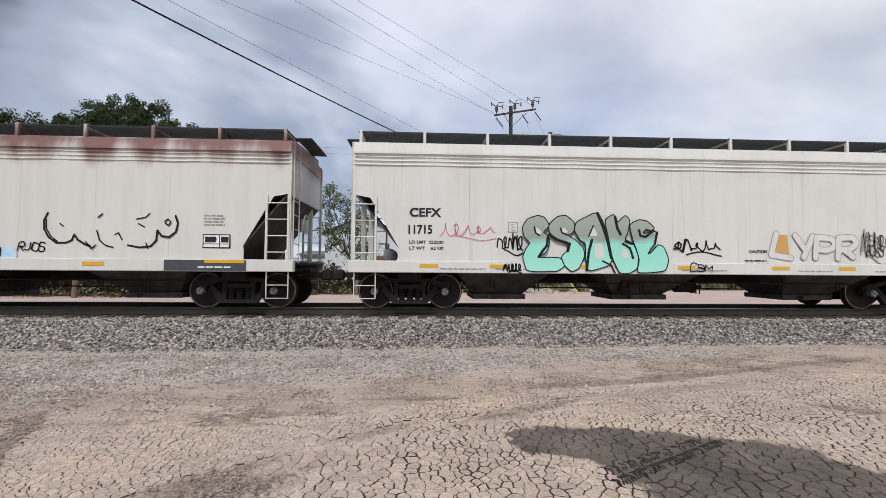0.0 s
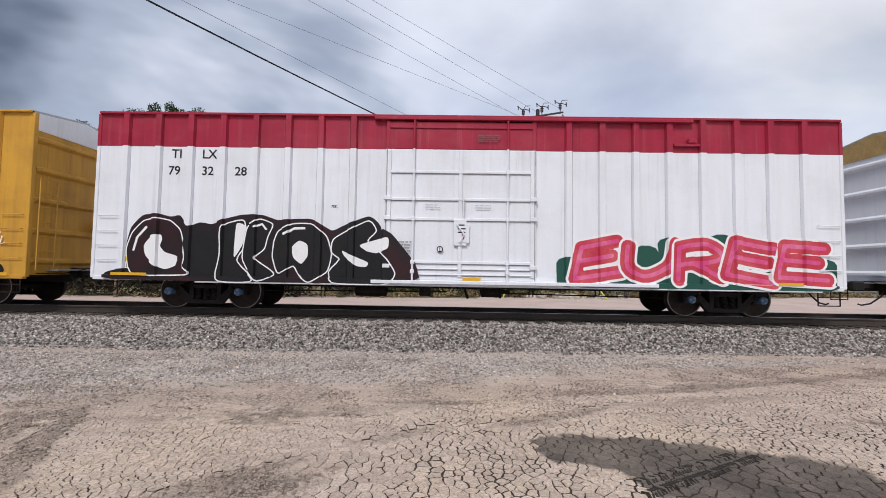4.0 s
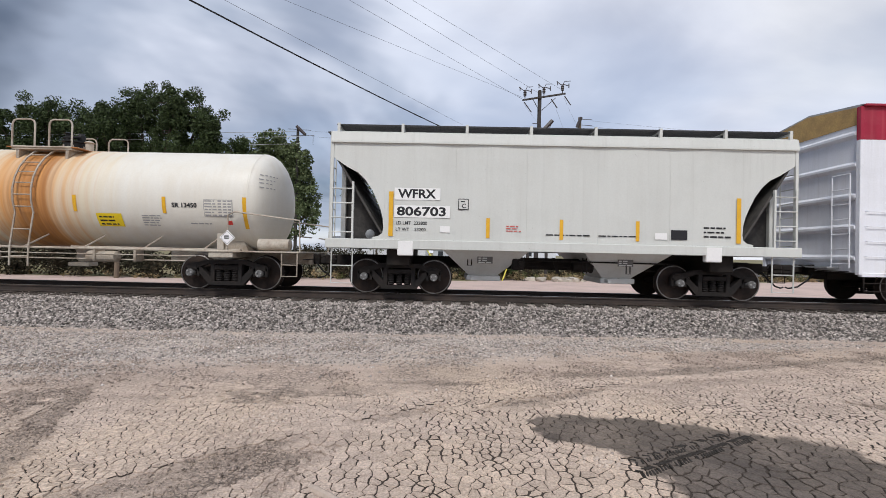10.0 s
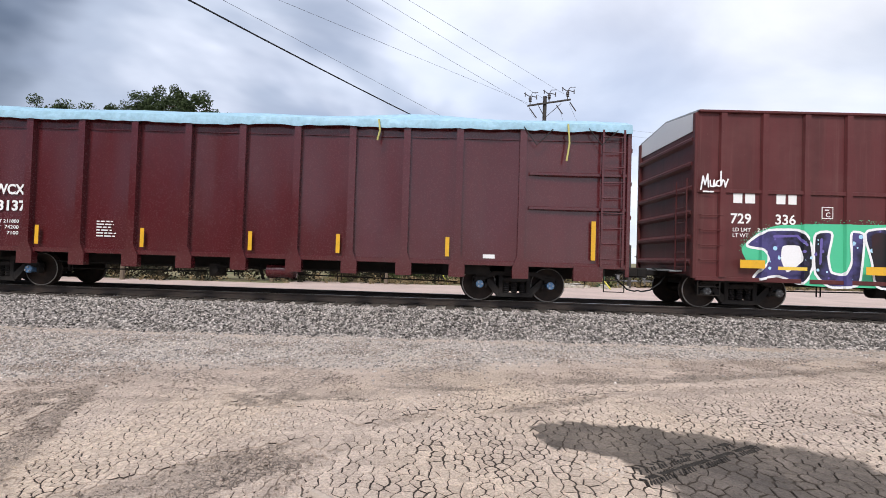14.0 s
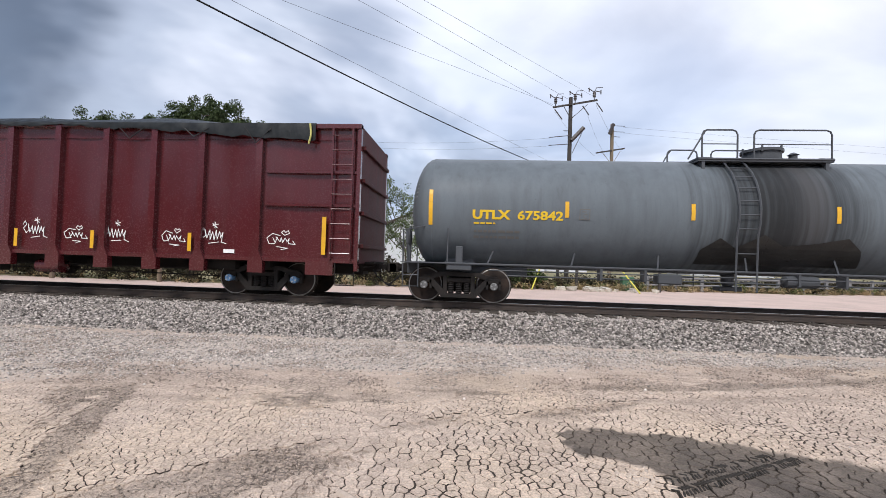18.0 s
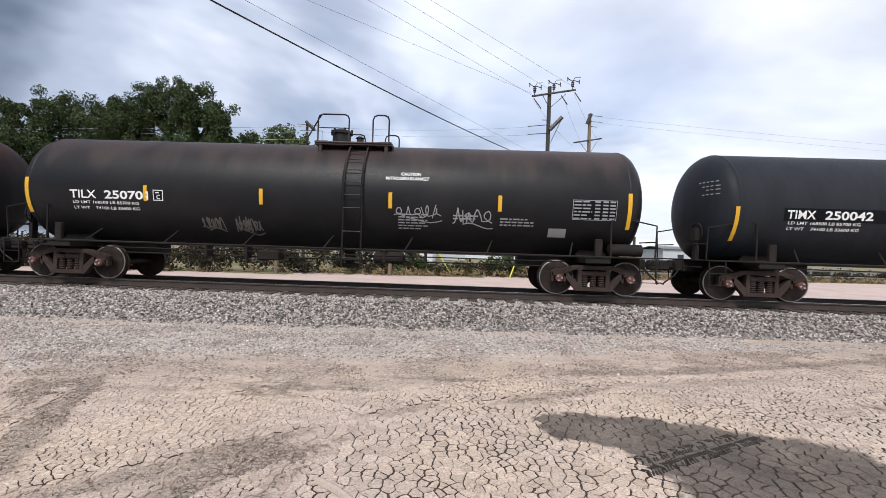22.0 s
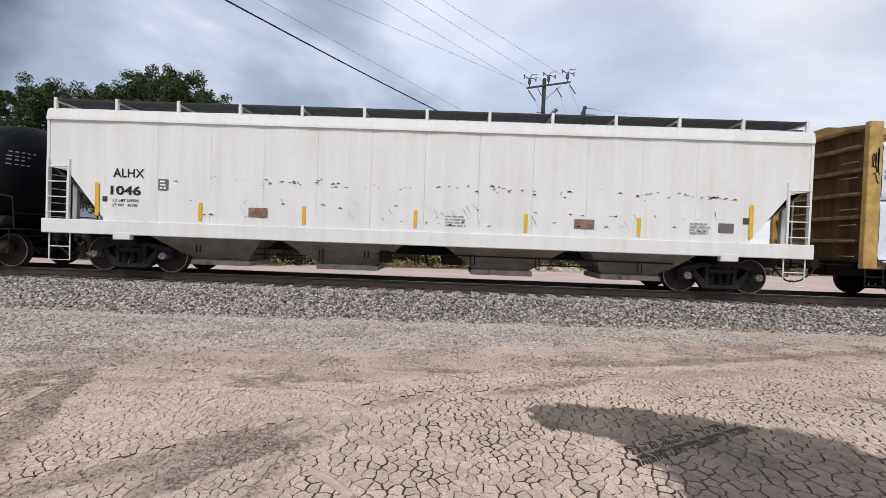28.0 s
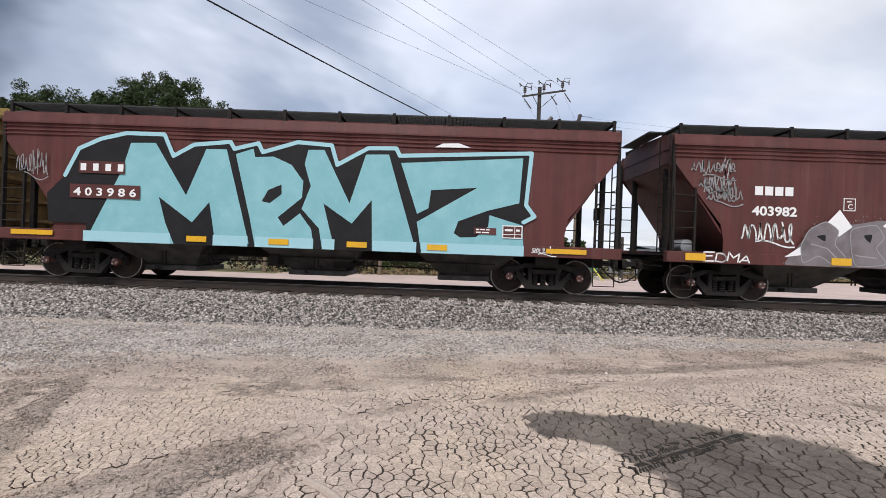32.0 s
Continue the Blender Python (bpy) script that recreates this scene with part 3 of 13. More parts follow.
def painted(name, layers, side, parent, label=""):
    """layers: (points (x, z), faces, material, height above the side). One mesh that lies on the side."""
    if name in ("lettering", "weight_lettering", "reflector", "graffiti_tag", "small_print", "paint_patch") and len(layers) > 1:
        for q in layers:
            painted(name, [q], side, parent, label)
        return None
    bm = bmesh.new()
    mats = []
    lay = bm.faces.layers.int.new("lift")
    for vs, fs, m, lift in layers:
        if m not in mats:
            mats.append(m)
        bv = [bm.verts.new((x, 0, z)) for x, z in vs]
        for f in fs:
            try:
                face = bm.faces.new([bv[i] for i in f])
            except ValueError:
                continue
            face.material_index = mats.index(m)
            face[lay] = int(round(lift * 10000))
    bm.normal_update()
    bmesh.ops.triangulate(bm, faces=[f for f in bm.faces if len(f.verts) > 4])
    xs, zs = [v.co.x for v in bm.verts], [v.co.z for v in bm.verts]
    cuts = []
    if side.radius:
        k = int((max(zs) - min(zs)) / 0.12)
        cuts = [((0, 0, min(zs) + 0.12 * (i + 0.5)), (0, 0, 1)) for i in range(k + 1)]
    else:
        cuts = [((x, 0, 0), (1, 0, 0)) for x, e in side.knots if min(xs) < x < max(xs)]
        if side.low and min(zs) < side.low[0] < max(zs):
            cuts += [((0, 0, side.low[0]), (0, 0, 1)), ((0, 0, side.low[0] + 0.012), (0, 0, 1))]
    for co, no in cuts:
        bmesh.ops.bisect_plane(bm, geom=bm.verts[:] + bm.edges[:] + bm.faces[:], plane_co=co, plane_no=no)
    for f in bm.faces:
        for v in f.verts:
            v.co.y = side.out(v.co.x, v.co.z) - 0.004 - f[lay] / 10000
    me = bpy.data.meshes.new(name)
    bm.to_mesh(me)
    bm.free()
    for m in mats:
        me.materials.append(m)
    ob = new(name, me)
    ob.parent = parent
    return tagged(ob, label)


def rect(x0, x1, z0, z1, m, lift=0.0):
    return ([(x0, z0), (x1, z0), (x1, z1), (x0, z1)], [(0, 1, 2, 3)], m, lift)


def poly(pts, m, lift=0.0):
    return (list(pts), [tuple(range(len(pts)))], m, lift)


def word(text, x, z, h, m, w=None, fat=0.012, lift=0.0, turn=0.0):
    """Letters of height h from x, z to the right; w sets their whole width."""
    vs, fs, ratio = glyphs(text, fat)
    w = w or ratio * h
    c, q = math.cos(radians(turn)), math.sin(radians(turn))
    return ([(x + u * w * c - v * h * q, z + u * w * q + v * h * c) for u, v in vs], fs, m, lift)


def bars(x, z, h, widths, m, gap=0.05, lift=0.0):
    """Plain blocks in place of letters."""
    out, fs = [], []
    for w in widths:
        k = len(out)
        out += [(x, z), (x + w, z), (x + w, z + h), (x, z + h)]
        fs.append((k, k + 1, k + 2, k + 3))
        x += w + gap
    return (out, fs, m, lift)


def lines(x, z, w, n, m, h=0.035, step=0.075, seed=1, lift=0.0):
    """Small print that cannot be read: rows of plain bars."""
    rnd = random.Random(seed)
    out, fs = [], []
    for r in range(n):
        u, zz = x, z - r * step
        end = x + w * rnd.uniform(0.7, 1.0)
        while u < end - 0.02:
            d = min(end - u, rnd.uniform(0.06, 0.2))
            k = len(out)
            out += [(u, zz), (u + d, zz), (u + d, zz + h), (u, zz + h)]
            fs.append((k, k + 1, k + 2, k + 3))
            u += d + 0.03
    return (out, fs, m, lift)


def cloud(x0, x1, z0, z1, m, seed, lobes=9, lift=0.0):
    """A patch of paint with a bumpy upper edge."""
    rnd = random.Random(seed)
    pts = [(x0, z0 + 0.05), (x0 + 0.2, z0), (x1 - 0.2, z0), (x1, z0 + 0.08)]
    w = (x1 - x0) / lobes
    for i in range(lobes):
        cx, top = x1 - (i + 0.5) * w, z1 - rnd.uniform(0.0, 0.28) * (z1 - z0) - (0.3 * (z1 - z0) if i in (0, lobes - 1) else 0)
        for a in (0, 36, 72, 108, 144, 180):
            pts.append((cx + w * 0.52 * math.cos(radians(a)), top - 0.14 + 0.16 * math.sin(radians(a))))
    return (pts, [tuple(range(len(pts)))], m, lift)


# letters of the graffiti as brush strokes: points on a 6 by 9 grid, ~ marks a rounded stroke
STROKES = {"A": ["003960", "1353"], "B": ["0009", "~0949664405", "~0555623000"], "C": ["~6849190702104061"], "D": ["0009", "~094966634000"], "E": ["69090060", "0555"],
           "G": ["~6849190702104062", "626434"], "H": ["0009", "6960", "0564"], "I": ["3930"], "J": ["~59522001"], "K": ["0009", "690460"], "L": ["090060"], "M": ["0009346960"],
           "N": ["00096069"], "O": ["~39190702104062674939"], "P": ["0009", "~0949664404"], "R": ["0009", "~0949664404", "2460"], "S": ["~6849190715456361401001"],
           "T": ["0969", "3930"], "U": ["~090320406369"], "V": ["093069"], "Y": ["0934", "6930"], "i": ["3630", "3938"], "F": ["690900", "0555"], "W": ["0920354069"], "X": ["0960", "6900"], "Q": ["~39190702104062674939", "3361"],
           "8": ["~3919073563523010025567"], "!": ["3933", "3130"]}


def brush(ch):
    """The strokes of a letter as lists of points in the unit square."""
    out = []
    for s in STROKES[ch]:
        soft, q = s[0] == "~", s.strip("~")
        pts = [(int(q[k]) / 6, int(q[k + 1]) / 9) for k in range(0, len(q) - 1, 2)]
        if soft:
            ext = [pts[0]] + pts + [pts[-1]]
            pts = []
            for p0, p1, p2, p3 in zip(ext, ext[1:], ext[2:], ext[3:]):
                for k in range(4):
                    t = k / 4
                    pts.append(tuple(0.5 * (2 * b + (c - a) * t + (2 * a - 5 * b + 4 * c - d) * t * t + (3 * b - a - 3 * c + d) * t ** 3) for a, b, c, d in zip(p0, p1, p2, p3)))
            pts.append(ext[-1])
        out.append(pts)
    return out


def dabs(lines_of, r, m, lift, ends=10, cell=0.034):
    """Thick strokes along lines as one flat shape: the outline lies where the distance to the nearest line is r."""
    segs = np.array([(*p, *q) for pts in lines_of for p, q in zip(pts, pts[1:] or pts)], float)
    x0, x1 = min(segs[:, 0].min(), segs[:, 2].min()) - r - cell, max(segs[:, 0].max(), segs[:, 2].max()) + r + cell
    z0, z1 = min(segs[:, 1].min(), segs[:, 3].min()) - r - cell, max(segs[:, 1].max(), segs[:, 3].max()) + r + cell
    cell = min(cell, r * 0.7)
    nx, nz = int((x1 - x0) / cell) + 2, int((z1 - z0) / cell) + 2
    gx, gz = np.meshgrid(x0 + cell * np.arange(nx), z0 + cell * np.arange(nz))
    best = np.full(gx.shape, 9.0)
    power = 2.0 if ends >= 8 else 5.0
    for ax, az, bx, bz in segs:
        dx, dz = bx - ax, bz - az
        t = np.clip(((gx - ax) * dx + (gz - az) * dz) / max(1e-9, dx * dx + dz * dz), 0, 1)
        best = np.minimum(best, (np.abs(gx - ax - dx * t) ** power + np.abs(gz - az - dz * t) ** power) ** (1 / power))
    f = r - best
    f[np.abs(f) < 1e-5] = 1e-5
    inside = f > 0
    full = inside[:-1, :-1] & inside[1:, :-1] & inside[:-1, 1:] & inside[1:, 1:]
    some = (inside[:-1, :-1] | inside[1:, :-1] | inside[:-1, 1:] | inside[1:, 1:]) & ~full
    vs, fs = [], []

    def face(pts):
        k = len(vs)
        vs.extend(pts)
        fs.append(tuple(range(k, k + len(pts))))

    for j in range(nz - 1):
        za, zb = z0 + cell * j, z0 + cell * (j + 1)
        i = 0
        while i < nx - 1:
            if full[j, i]:
                k = i
                while k < nx - 1 and full[j, k]:
                    k += 1
                face([(x0 + cell * i, za), (x0 + cell * k, za), (x0 + cell * k, zb), (x0 + cell * i, zb)])
                i = k
                continue
            if some[j, i]:
                cs = [(x0 + cell * i, za, f[j, i]), (x0 + cell * (i + 1), za, f[j, i + 1]), (x0 + cell * (i + 1), zb, f[j + 1, i + 1]), (x0 + cell * i, zb, f[j + 1, i])]
                pts = []
                for p, q in zip(cs, cs[1:] + cs[:1]):
                    if p[2] > 0:
                        pts.append((p[0], p[1]))
                    if (p[2] > 0) != (q[2] > 0):
                        t = p[2] / (p[2] - q[2])
                        pts.append((p[0] + (q[0] - p[0]) * t, p[1] + (q[1] - p[1]) * t))
                if len(pts) > 2:
                    face(pts)
            i += 1
    return [(vs, fs, m, lift)]


def piece(text, x0, x1, z0, z1, coats, seed, lean=0.12, tilt=6, body=0.15, spread=1.08, ends=10, shine=None, drop=None, arrows=False):
    """Bubble letters in thick strokes; coats are (growth in metres, material or a list of them by letter)."""
    rnd = random.Random(seed)
    n = len(text)
    w, h = (x1 - x0) / n, z1 - z0
    grow = max(c[0] for c in coats)
    out = []
    for i, ch in enumerate(text):
        r = body * min(w, h * 1.2)
        cx, cz, a = x0 + (i + 0.5) * w, (z0 + z1) / 2 + h * rnd.uniform(-0.04, 0.04), rnd.uniform(-tilt, tilt)
        sx, sz = w * spread * rnd.uniform(0.94, 1.06) - 2 * r, h * rnd.uniform(0.92, 1.0) - 2 * (r + grow)
        sx = sx * (0.35 if ch in "Ii" else 1)
        curl = rnd.uniform(-0.14, 0.14)
        c, q = math.cos(radians(a)), math.sin(radians(a))
        legs = []
        for pts in brush(ch):
            o = []
            for u, v in pts:
                px, pz = (u - 0.5) * sx * (1 + curl * (v - 0.5) * 2), (v - 0.5) * sz
                px += pz * lean
                pz += 0.05 * h * math.sin((u - 0.5) * 2.6 + seed + i)
                o.append((cx + px * c - pz * q, cz + px * q + pz * c))
            legs.append(o)
        letter = []
        if drop:
            letter += dabs([[(x + drop[0], z + drop[1]) for x, z in o] for o in legs], r + coats[0][0], drop[2], 0.0005 + 0.0055 * i, ends)
        for k, (g, m) in enumerate(coats):
            letter += dabs(legs, r + g, m[i % len(m)] if isinstance(m, list) else m, 0.002 + 0.002 * k + 0.0055 * i, ends)
        if shine:
            for o in legs:
                p = o[len(o) // 3]
                letter += dabs([[(p[0] - 0.35 * r, p[1] + 0.1 * r), (p[0] - 0.28 * r, p[1] + 0.75 * r)]], 0.13 * r, shine, 0.003 + 0.002 * len(coats) + 0.0055 * i, 6)
        out.append(letter)
    if arrows:
        # jagged arrowheads at both ends
        for e, x in ((-1, x0), (1, x1)):
            r, zm = 0.06 * h, (z0 + z1) / 2
            legs = [[(x + e * 0.05 * h, zm - 0.05 * h), (x + e * 0.24 * h, zm + 0.18 * h), (x + e * 0.20 * h, zm - 0.02 * h), (x + e * 0.44 * h, zm + 0.10 * h)], [(x + e * 0.06 * h, zm - 0.28 * h), (x + e * 0.34 * h, zm - 0.22 * h)]]
            letter = []
            for k, (g, m) in enumerate(coats):
                letter += dabs(legs, r + g * 0.8, m[0] if isinstance(m, list) else m, 0.001 + 0.002 * k, 6)
            out.append(letter)
    return out


def spikes(x0, x1, z0, z1, m, seed, n=7, lift=0.0):
    """A patch of paint with a jagged upper edge that falls to both sides."""
    rnd = random.Random(seed)
    pts = [(x0, z0), (x1, z0)]
    for i in range(n):
        u = 1 - (i + 0.5) / n
        top = z0 + (z1 - z0) * (1 - abs(2 * u - 1) ** 1.6)
        x = x0 + (x1 - x0) * u
        d = (x1 - x0) / n * 0.5
        pts += [(x + d * 0.8, z0 + (top - z0) * rnd.uniform(0.55, 0.75)), (x + rnd.uniform(-0.5, 0.5) * d, top), (x - d * 0.7, z0 + (top - z0) * rnd.uniform(0.6, 0.8))]
    return (pts, [tuple(range(len(pts)))], m, lift)


def graffiti(car, side, back, letters, label):
    """A piece of graffiti: its background patch as a part, and each letter on it."""
    if back:
        base = painted("graffiti", back[:1], side, car, label)
        for q in back[1:]:
            painted("graffiti_patch", [q], side, base)
        for k, q in enumerate(letters):
            painted("graffiti_letter", q, side, base)
    else:
        for q in letters:
            painted("graffiti_letter", q, side, car, label)


def ribbon(legs, r, m, lift):
    """A thin even line of paint along each list of points."""
    out, fs = [], []
    for pts in legs:
        for (ax, az), (bx, bz) in zip(pts, pts[1:]):
            d = math.hypot(bx - ax, bz - az) or 1
            nx, nz = -(bz - az) / d * r, (bx - ax) / d * r
            ex, ez = (bx - ax) / d * r * 0.4, (bz - az) / d * r * 0.4
            k = len(out)
            out += [(ax + nx - ex, az + nz - ez), (ax - nx - ex, az - nz - ez), (bx - nx + ex, bz - nz + ez), (bx + nx + ex, bz + nz + ez)]
            fs.append((k, k + 1, k + 2, k + 3))
    return (out, fs, m, lift)


def scrawl(x, z, w, h, m, seed, strokes=5, r=0.018, lift=0.0):
    """An illegible tag: one running line of loops and jabs, with a flourish."""
    rnd = random.Random(seed)
    pts = []
    ups = [rnd.uniform(0.35, 1.0) for k in range(strokes + 1)]
    back = [rnd.uniform(-0.5, 1.3) for k in range(strokes + 1)]
    n = strokes * 9
    for i in range(n + 1):
        u = i / n * strokes
        k = min(int(u), strokes - 1)
        f = u - k
        a = 6.2832 * f
        pts.append((x + w * (u + back[k] * 0.45 * math.sin(a)) / strokes, z + h * (0.5 - 0.5 * ups[k] * math.cos(a) + 0.06 * math.sin(2.3 * a + seed))))
    legs = [pts, [(x + w * (1.02 - 0.5 * q), z - h * (0.06 + 0.16 * math.sin(3.1 * q + seed % 3))) for q in (0, 0.25, 0.5, 0.75, 1, 1.25, 1.5)]]
    for k in range(strokes // 2):
        cx = x + w * rnd.uniform(0.1, 0.9)
        legs.append([(cx, z + h * rnd.uniform(0.75, 1.1)), (cx + w * rnd.uniform(-0.08, 0.08), z + h * rnd.uniform(0.0, 0.4))])
    return ribbon(legs, r, m, lift)


def tag(text, x, z, w, h, m, r=0.03, seed=1, lift=0.0, rise=0.0):
    """A quick hand-sprayed word in loose single strokes."""
    rnd = random.Random(seed)
    legs = []
    cw = w / len(text)
    for i, ch in enumerate(text):
        ox, oz, sx, sz, lean = x + i * cw, z + rise * i + h * rnd.uniform(-0.08, 0.08), cw * rnd.uniform(0.72, 0.95), h * rnd.uniform(0.8, 1.1), rnd.uniform(0.05, 0.25)
        for pts in brush(ch):
            legs.append([(ox + u * sx + v * sz * lean, oz + v * sz + 0.08 * h * math.sin(u * 3 + i)) for u, v in pts])
    return ribbon(legs, r, m, lift)


def hand(text, x, z, w, h, seed, rise=0.0):
    """The strokes of a quick sprayed word, for dabs()."""
    rnd = random.Random(seed)
    cw = w / len(text)
    return [[(x + i * cw + u * cw * 0.85 + v * h * 0.12, z + rise * i + v * h + rnd.uniform(-0.01, 0.01)) for u, v in pts] for i, ch in enumerate(text) for pts in brush(ch)]


def soft(pts):
    """A closed outline with its corners cut twice over, as a spray can leaves them."""
    for k in range(2):
        out = []
        for (ax, az), (bx, bz) in zip(pts, pts[1:] + pts[:1]):
            c = 0.14 if k == 0 else 0.25
            out += [(ax + (bx - ax) * c, az + (bz - az) * c), (bx + (ax - bx) * c, bz + (az - bz) * c)]
        pts = out
    return pts


def inside(x, z, pts):
    hit = False
    for (ax, az), (bx, bz) in zip(pts, pts[1:] + pts[:1]):
        if (az > z) != (bz > z) and x < (bx - ax) * (z - az) / (bz - az) + ax:
            hit = not hit
    return hit


def spots(at, m, lift):
    """Round dots of paint: (x, z, radius)."""
    out, fs = [], []
    for x, z, r in at:
        k, n = len(out), 8 if r > 0.015 else 6
        out += [(x + r * math.cos(6.2832 * q / n), z + r * math.sin(6.2832 * q / n)) for q in range(n)]
        fs.append(tuple(range(k, k + n)))
    return (out, fs, m, lift)


def mist(lines_of, spread, count, m, seed, lift=0.0, r=(0.006, 0.02)):
    """The fine overspray that drifts round a sprayed line."""
    rnd = random.Random(seed)
    at = []
    for k in range(count):
        pts = rnd.choice(lines_of)
        i, u = rnd.randrange(len(pts) - 1), rnd.random()
        d = rnd.gauss(0, spread)
        at.append((pts[i][0] * (1 - u) + pts[i + 1][0] * u + rnd.gauss(0, spread * 0.7), pts[i][1] * (1 - u) + pts[i + 1][1] * u + d, rnd.uniform(*r) * (1 if abs(d) < spread else 0.6)))
    return spots(at, m, lift)


def wild(car, side, back, letters, label, dots=None):
    """Graffiti by letters, each (fill, outline, its width, corners, patches (paint, corners), strokes (paint, half width, points))."""
    done = []
    for k, (m, edge, r, pts, patches, strokes) in enumerate(letters):
        s, b = soft(pts), 0.003 + 0.0045 * k
        lay = dabs([s + s[:1]], r, edge, b) + [poly(s, m, b + 0.0015)]
        for q, hole in patches:
            lay.append(poly(soft(hole), q, b + 0.003))
        if dots:
            rnd = random.Random(k * 7 + len(pts))
            for q in dots[0]:
                at = []
                for _ in range(dots[1] * 5):
                    x, z = rnd.uniform(min(v[0] for v in s), max(v[0] for v in s)), rnd.uniform(min(v[1] for v in s), max(v[1] for v in s))
                    if inside(x, z, s) and len(at) < dots[1]:
                        at.append((x, z, rnd.choice((0.012, 0.018, 0.025, 0.04, 0.055))))
                if at:
                    lay.append(spots(at, q, b + 0.0022))
        for q, w, line in strokes:
            lay += dabs([line], w, q, b + 0.004)
        done.append(lay)
    graffiti(car, side, back, done, label)
# ---- ground, road and track ----


def cracked(m, scale, width, dark, mask_scale, mask_span, depth=0.6):
    """Adds a net of fine drying cracks, broken up by patches, to a ground material."""
    nt = m.node_tree
    n, l = nt.nodes.new, nt.links.new
    bsdf = nt.nodes["Principled BSDF"]
    old = bsdf.inputs["Base Color"].links[0].from_socket
    co, vo, ns, mk = n("ShaderNodeTexCoord"), n("ShaderNodeTexVoronoi"), n("ShaderNodeTexNoise"), n("ShaderNodeTexNoise")
    ns.inputs["Scale"].default_value, ns.inputs["Detail"].default_value = scale * 0.8, 3.0
    mk.inputs["Scale"].default_value, mk.inputs["Detail"].default_value = mask_scale, 5.0
    warp = n("ShaderNodeVectorMath")
    warp.operation = "MULTIPLY_ADD"
    l(co.outputs["Object"], ns.inputs["Vector"])
    l(co.outputs["Object"], mk.inputs["Vector"])
    l(ns.outputs["Color"], warp.inputs[0])
    warp.inputs[1].default_value = (0.5 / scale,) * 3
    l(co.outputs["Object"], warp.inputs[2])
    vo.feature = "DISTANCE_TO_EDGE"
    vo.inputs["Scale"].default_value = scale
    l(warp.outputs[0], vo.inputs["Vector"])
    edge, mask, both, mix = n("ShaderNodeMapRange"), n("ShaderNodeMapRange"), n("ShaderNodeMath"), n("ShaderNodeMix")
    for k, v in ((1, width * 0.35), (2, width), (3, 1.0), (4, 0.0)):
        edge.inputs[k].default_value = v
    mask.inputs[1].default_value, mask.inputs[2].default_value = mask_span
    l(vo.outputs["Distance"], edge.inputs[0])
    l(mk.outputs["Fac"], mask.inputs[0])
    both.operation = "MULTIPLY"
    l(edge.outputs[0], both.inputs[0])
    l(mask.outputs[0], both.inputs[1])
    mix.data_type = "RGBA"
    mix.inputs[7].default_value = (*dark, 1)
    l(both.outputs[0], mix.inputs[0])
    l(old, mix.inputs[6])
    l(mix.outputs[2], bsdf.inputs["Base Color"])
    bump = n("ShaderNodeBump")
    bump.invert = True
    bump.inputs["Strength"].default_value, bump.inputs["Distance"].default_value = depth, 0.03
    l(both.outputs[0], bump.inputs["Height"])
    if bsdf.inputs["Normal"].links:
        l(bsdf.inputs["Normal"].links[0].from_socket, bump.inputs["Normal"])
    l(bump.outputs[0], bsdf.inputs["Normal"])
    return m


# ---- the dirt yard: where it is damp, churned, gritty or cracked ----
TOE = ((-20, 8.85), (-9.8, 9.15), (-4.8, 9.2), (0.1, 9.42), (5.2, 9.68), (10, 9.9), (20, 10.1))      # foot of the ballast along x
GRIT_END = ((-20, 4.4), (-5.6, 5.3), (-3.8, 5.87), (-1.6, 6.4), (2, 7.35), (9, 8.9), (20, 9.2))      # where the gravel thins out
DAMP = [(0.88, 4.48), (1.12, 4.61), (1.71, 4.60), (2.11, 4.57), (2.56, 4.50), (2.86, 4.36), (3.32, 4.25), (3.57, 4.08), (3.82, 3.99), (3.72, 3.76), (3.92, 3.55), (4.1, 3.2), (4.5, 2.4), (1.75, 2.4),
        (1.69, 3.23), (1.73, 3.36), (1.63, 3.40), (1.59, 3.54), (1.57, 3.70), (1.48, 3.82), (1.28, 3.89), (1.12, 3.95), (1.0, 4.07), (0.94, 4.25)]
# worn lines where wheels have churned the yard: (points of the line, half width, darkness)
RUT_LINES = [([(-0.95, 5.76), (-0.5, 5.74), (0.1, 5.71), (0.45, 5.76)], 0.05, 0.9), ([(1.6, 6.2), (1.95, 6.30), (2.64, 6.38), (3.52, 6.60), (4.61, 6.90), (5.97, 7.31), (8.2, 8.0)], 0.10, 0.62),
             ([(2.2, 5.75), (3.2, 5.90), (5.2, 6.35)], 0.09, 0.35), ([(0.5, 4.86), (0.75, 4.97), (1.09, 5.13), (1.68, 5.42), (2.09, 5.65)], 0.09, 0.65),
             ([(-4.50, 5.35), (-4.20, 4.80), (-3.97, 4.24), (-3.76, 3.80), (-3.56, 3.39), (-3.1, 2.5)], 0.11, 0.62), ([(-4.75, 5.0), (-4.4, 4.3), (-4.15, 3.8)], 0.06, 0.5),
             ([(-1.30, 3.95), (-1.65, 3.65), (-1.97, 3.38), (-2.21, 3.17), (-2.57, 2.89), (-3.2, 2.45)], 0.10, 0.62), ([(-0.95, 3.80), (-1.30, 3.53), (-1.53, 3.33), (-1.73, 3.13), (-2.1, 2.6)], 0.10, 0.62),
             ([(-1.05, 3.62), (-1.2, 3.3), (-1.3, 2.5)], 0.07, 0.5), ([(-0.95, 4.32), (-0.57, 4.49), (-0.07, 4.87)], 0.06, 0.6), ([(4.95, 5.3), (5.3, 5.05), (5.8, 4.95)], 0.07, 0.9)]
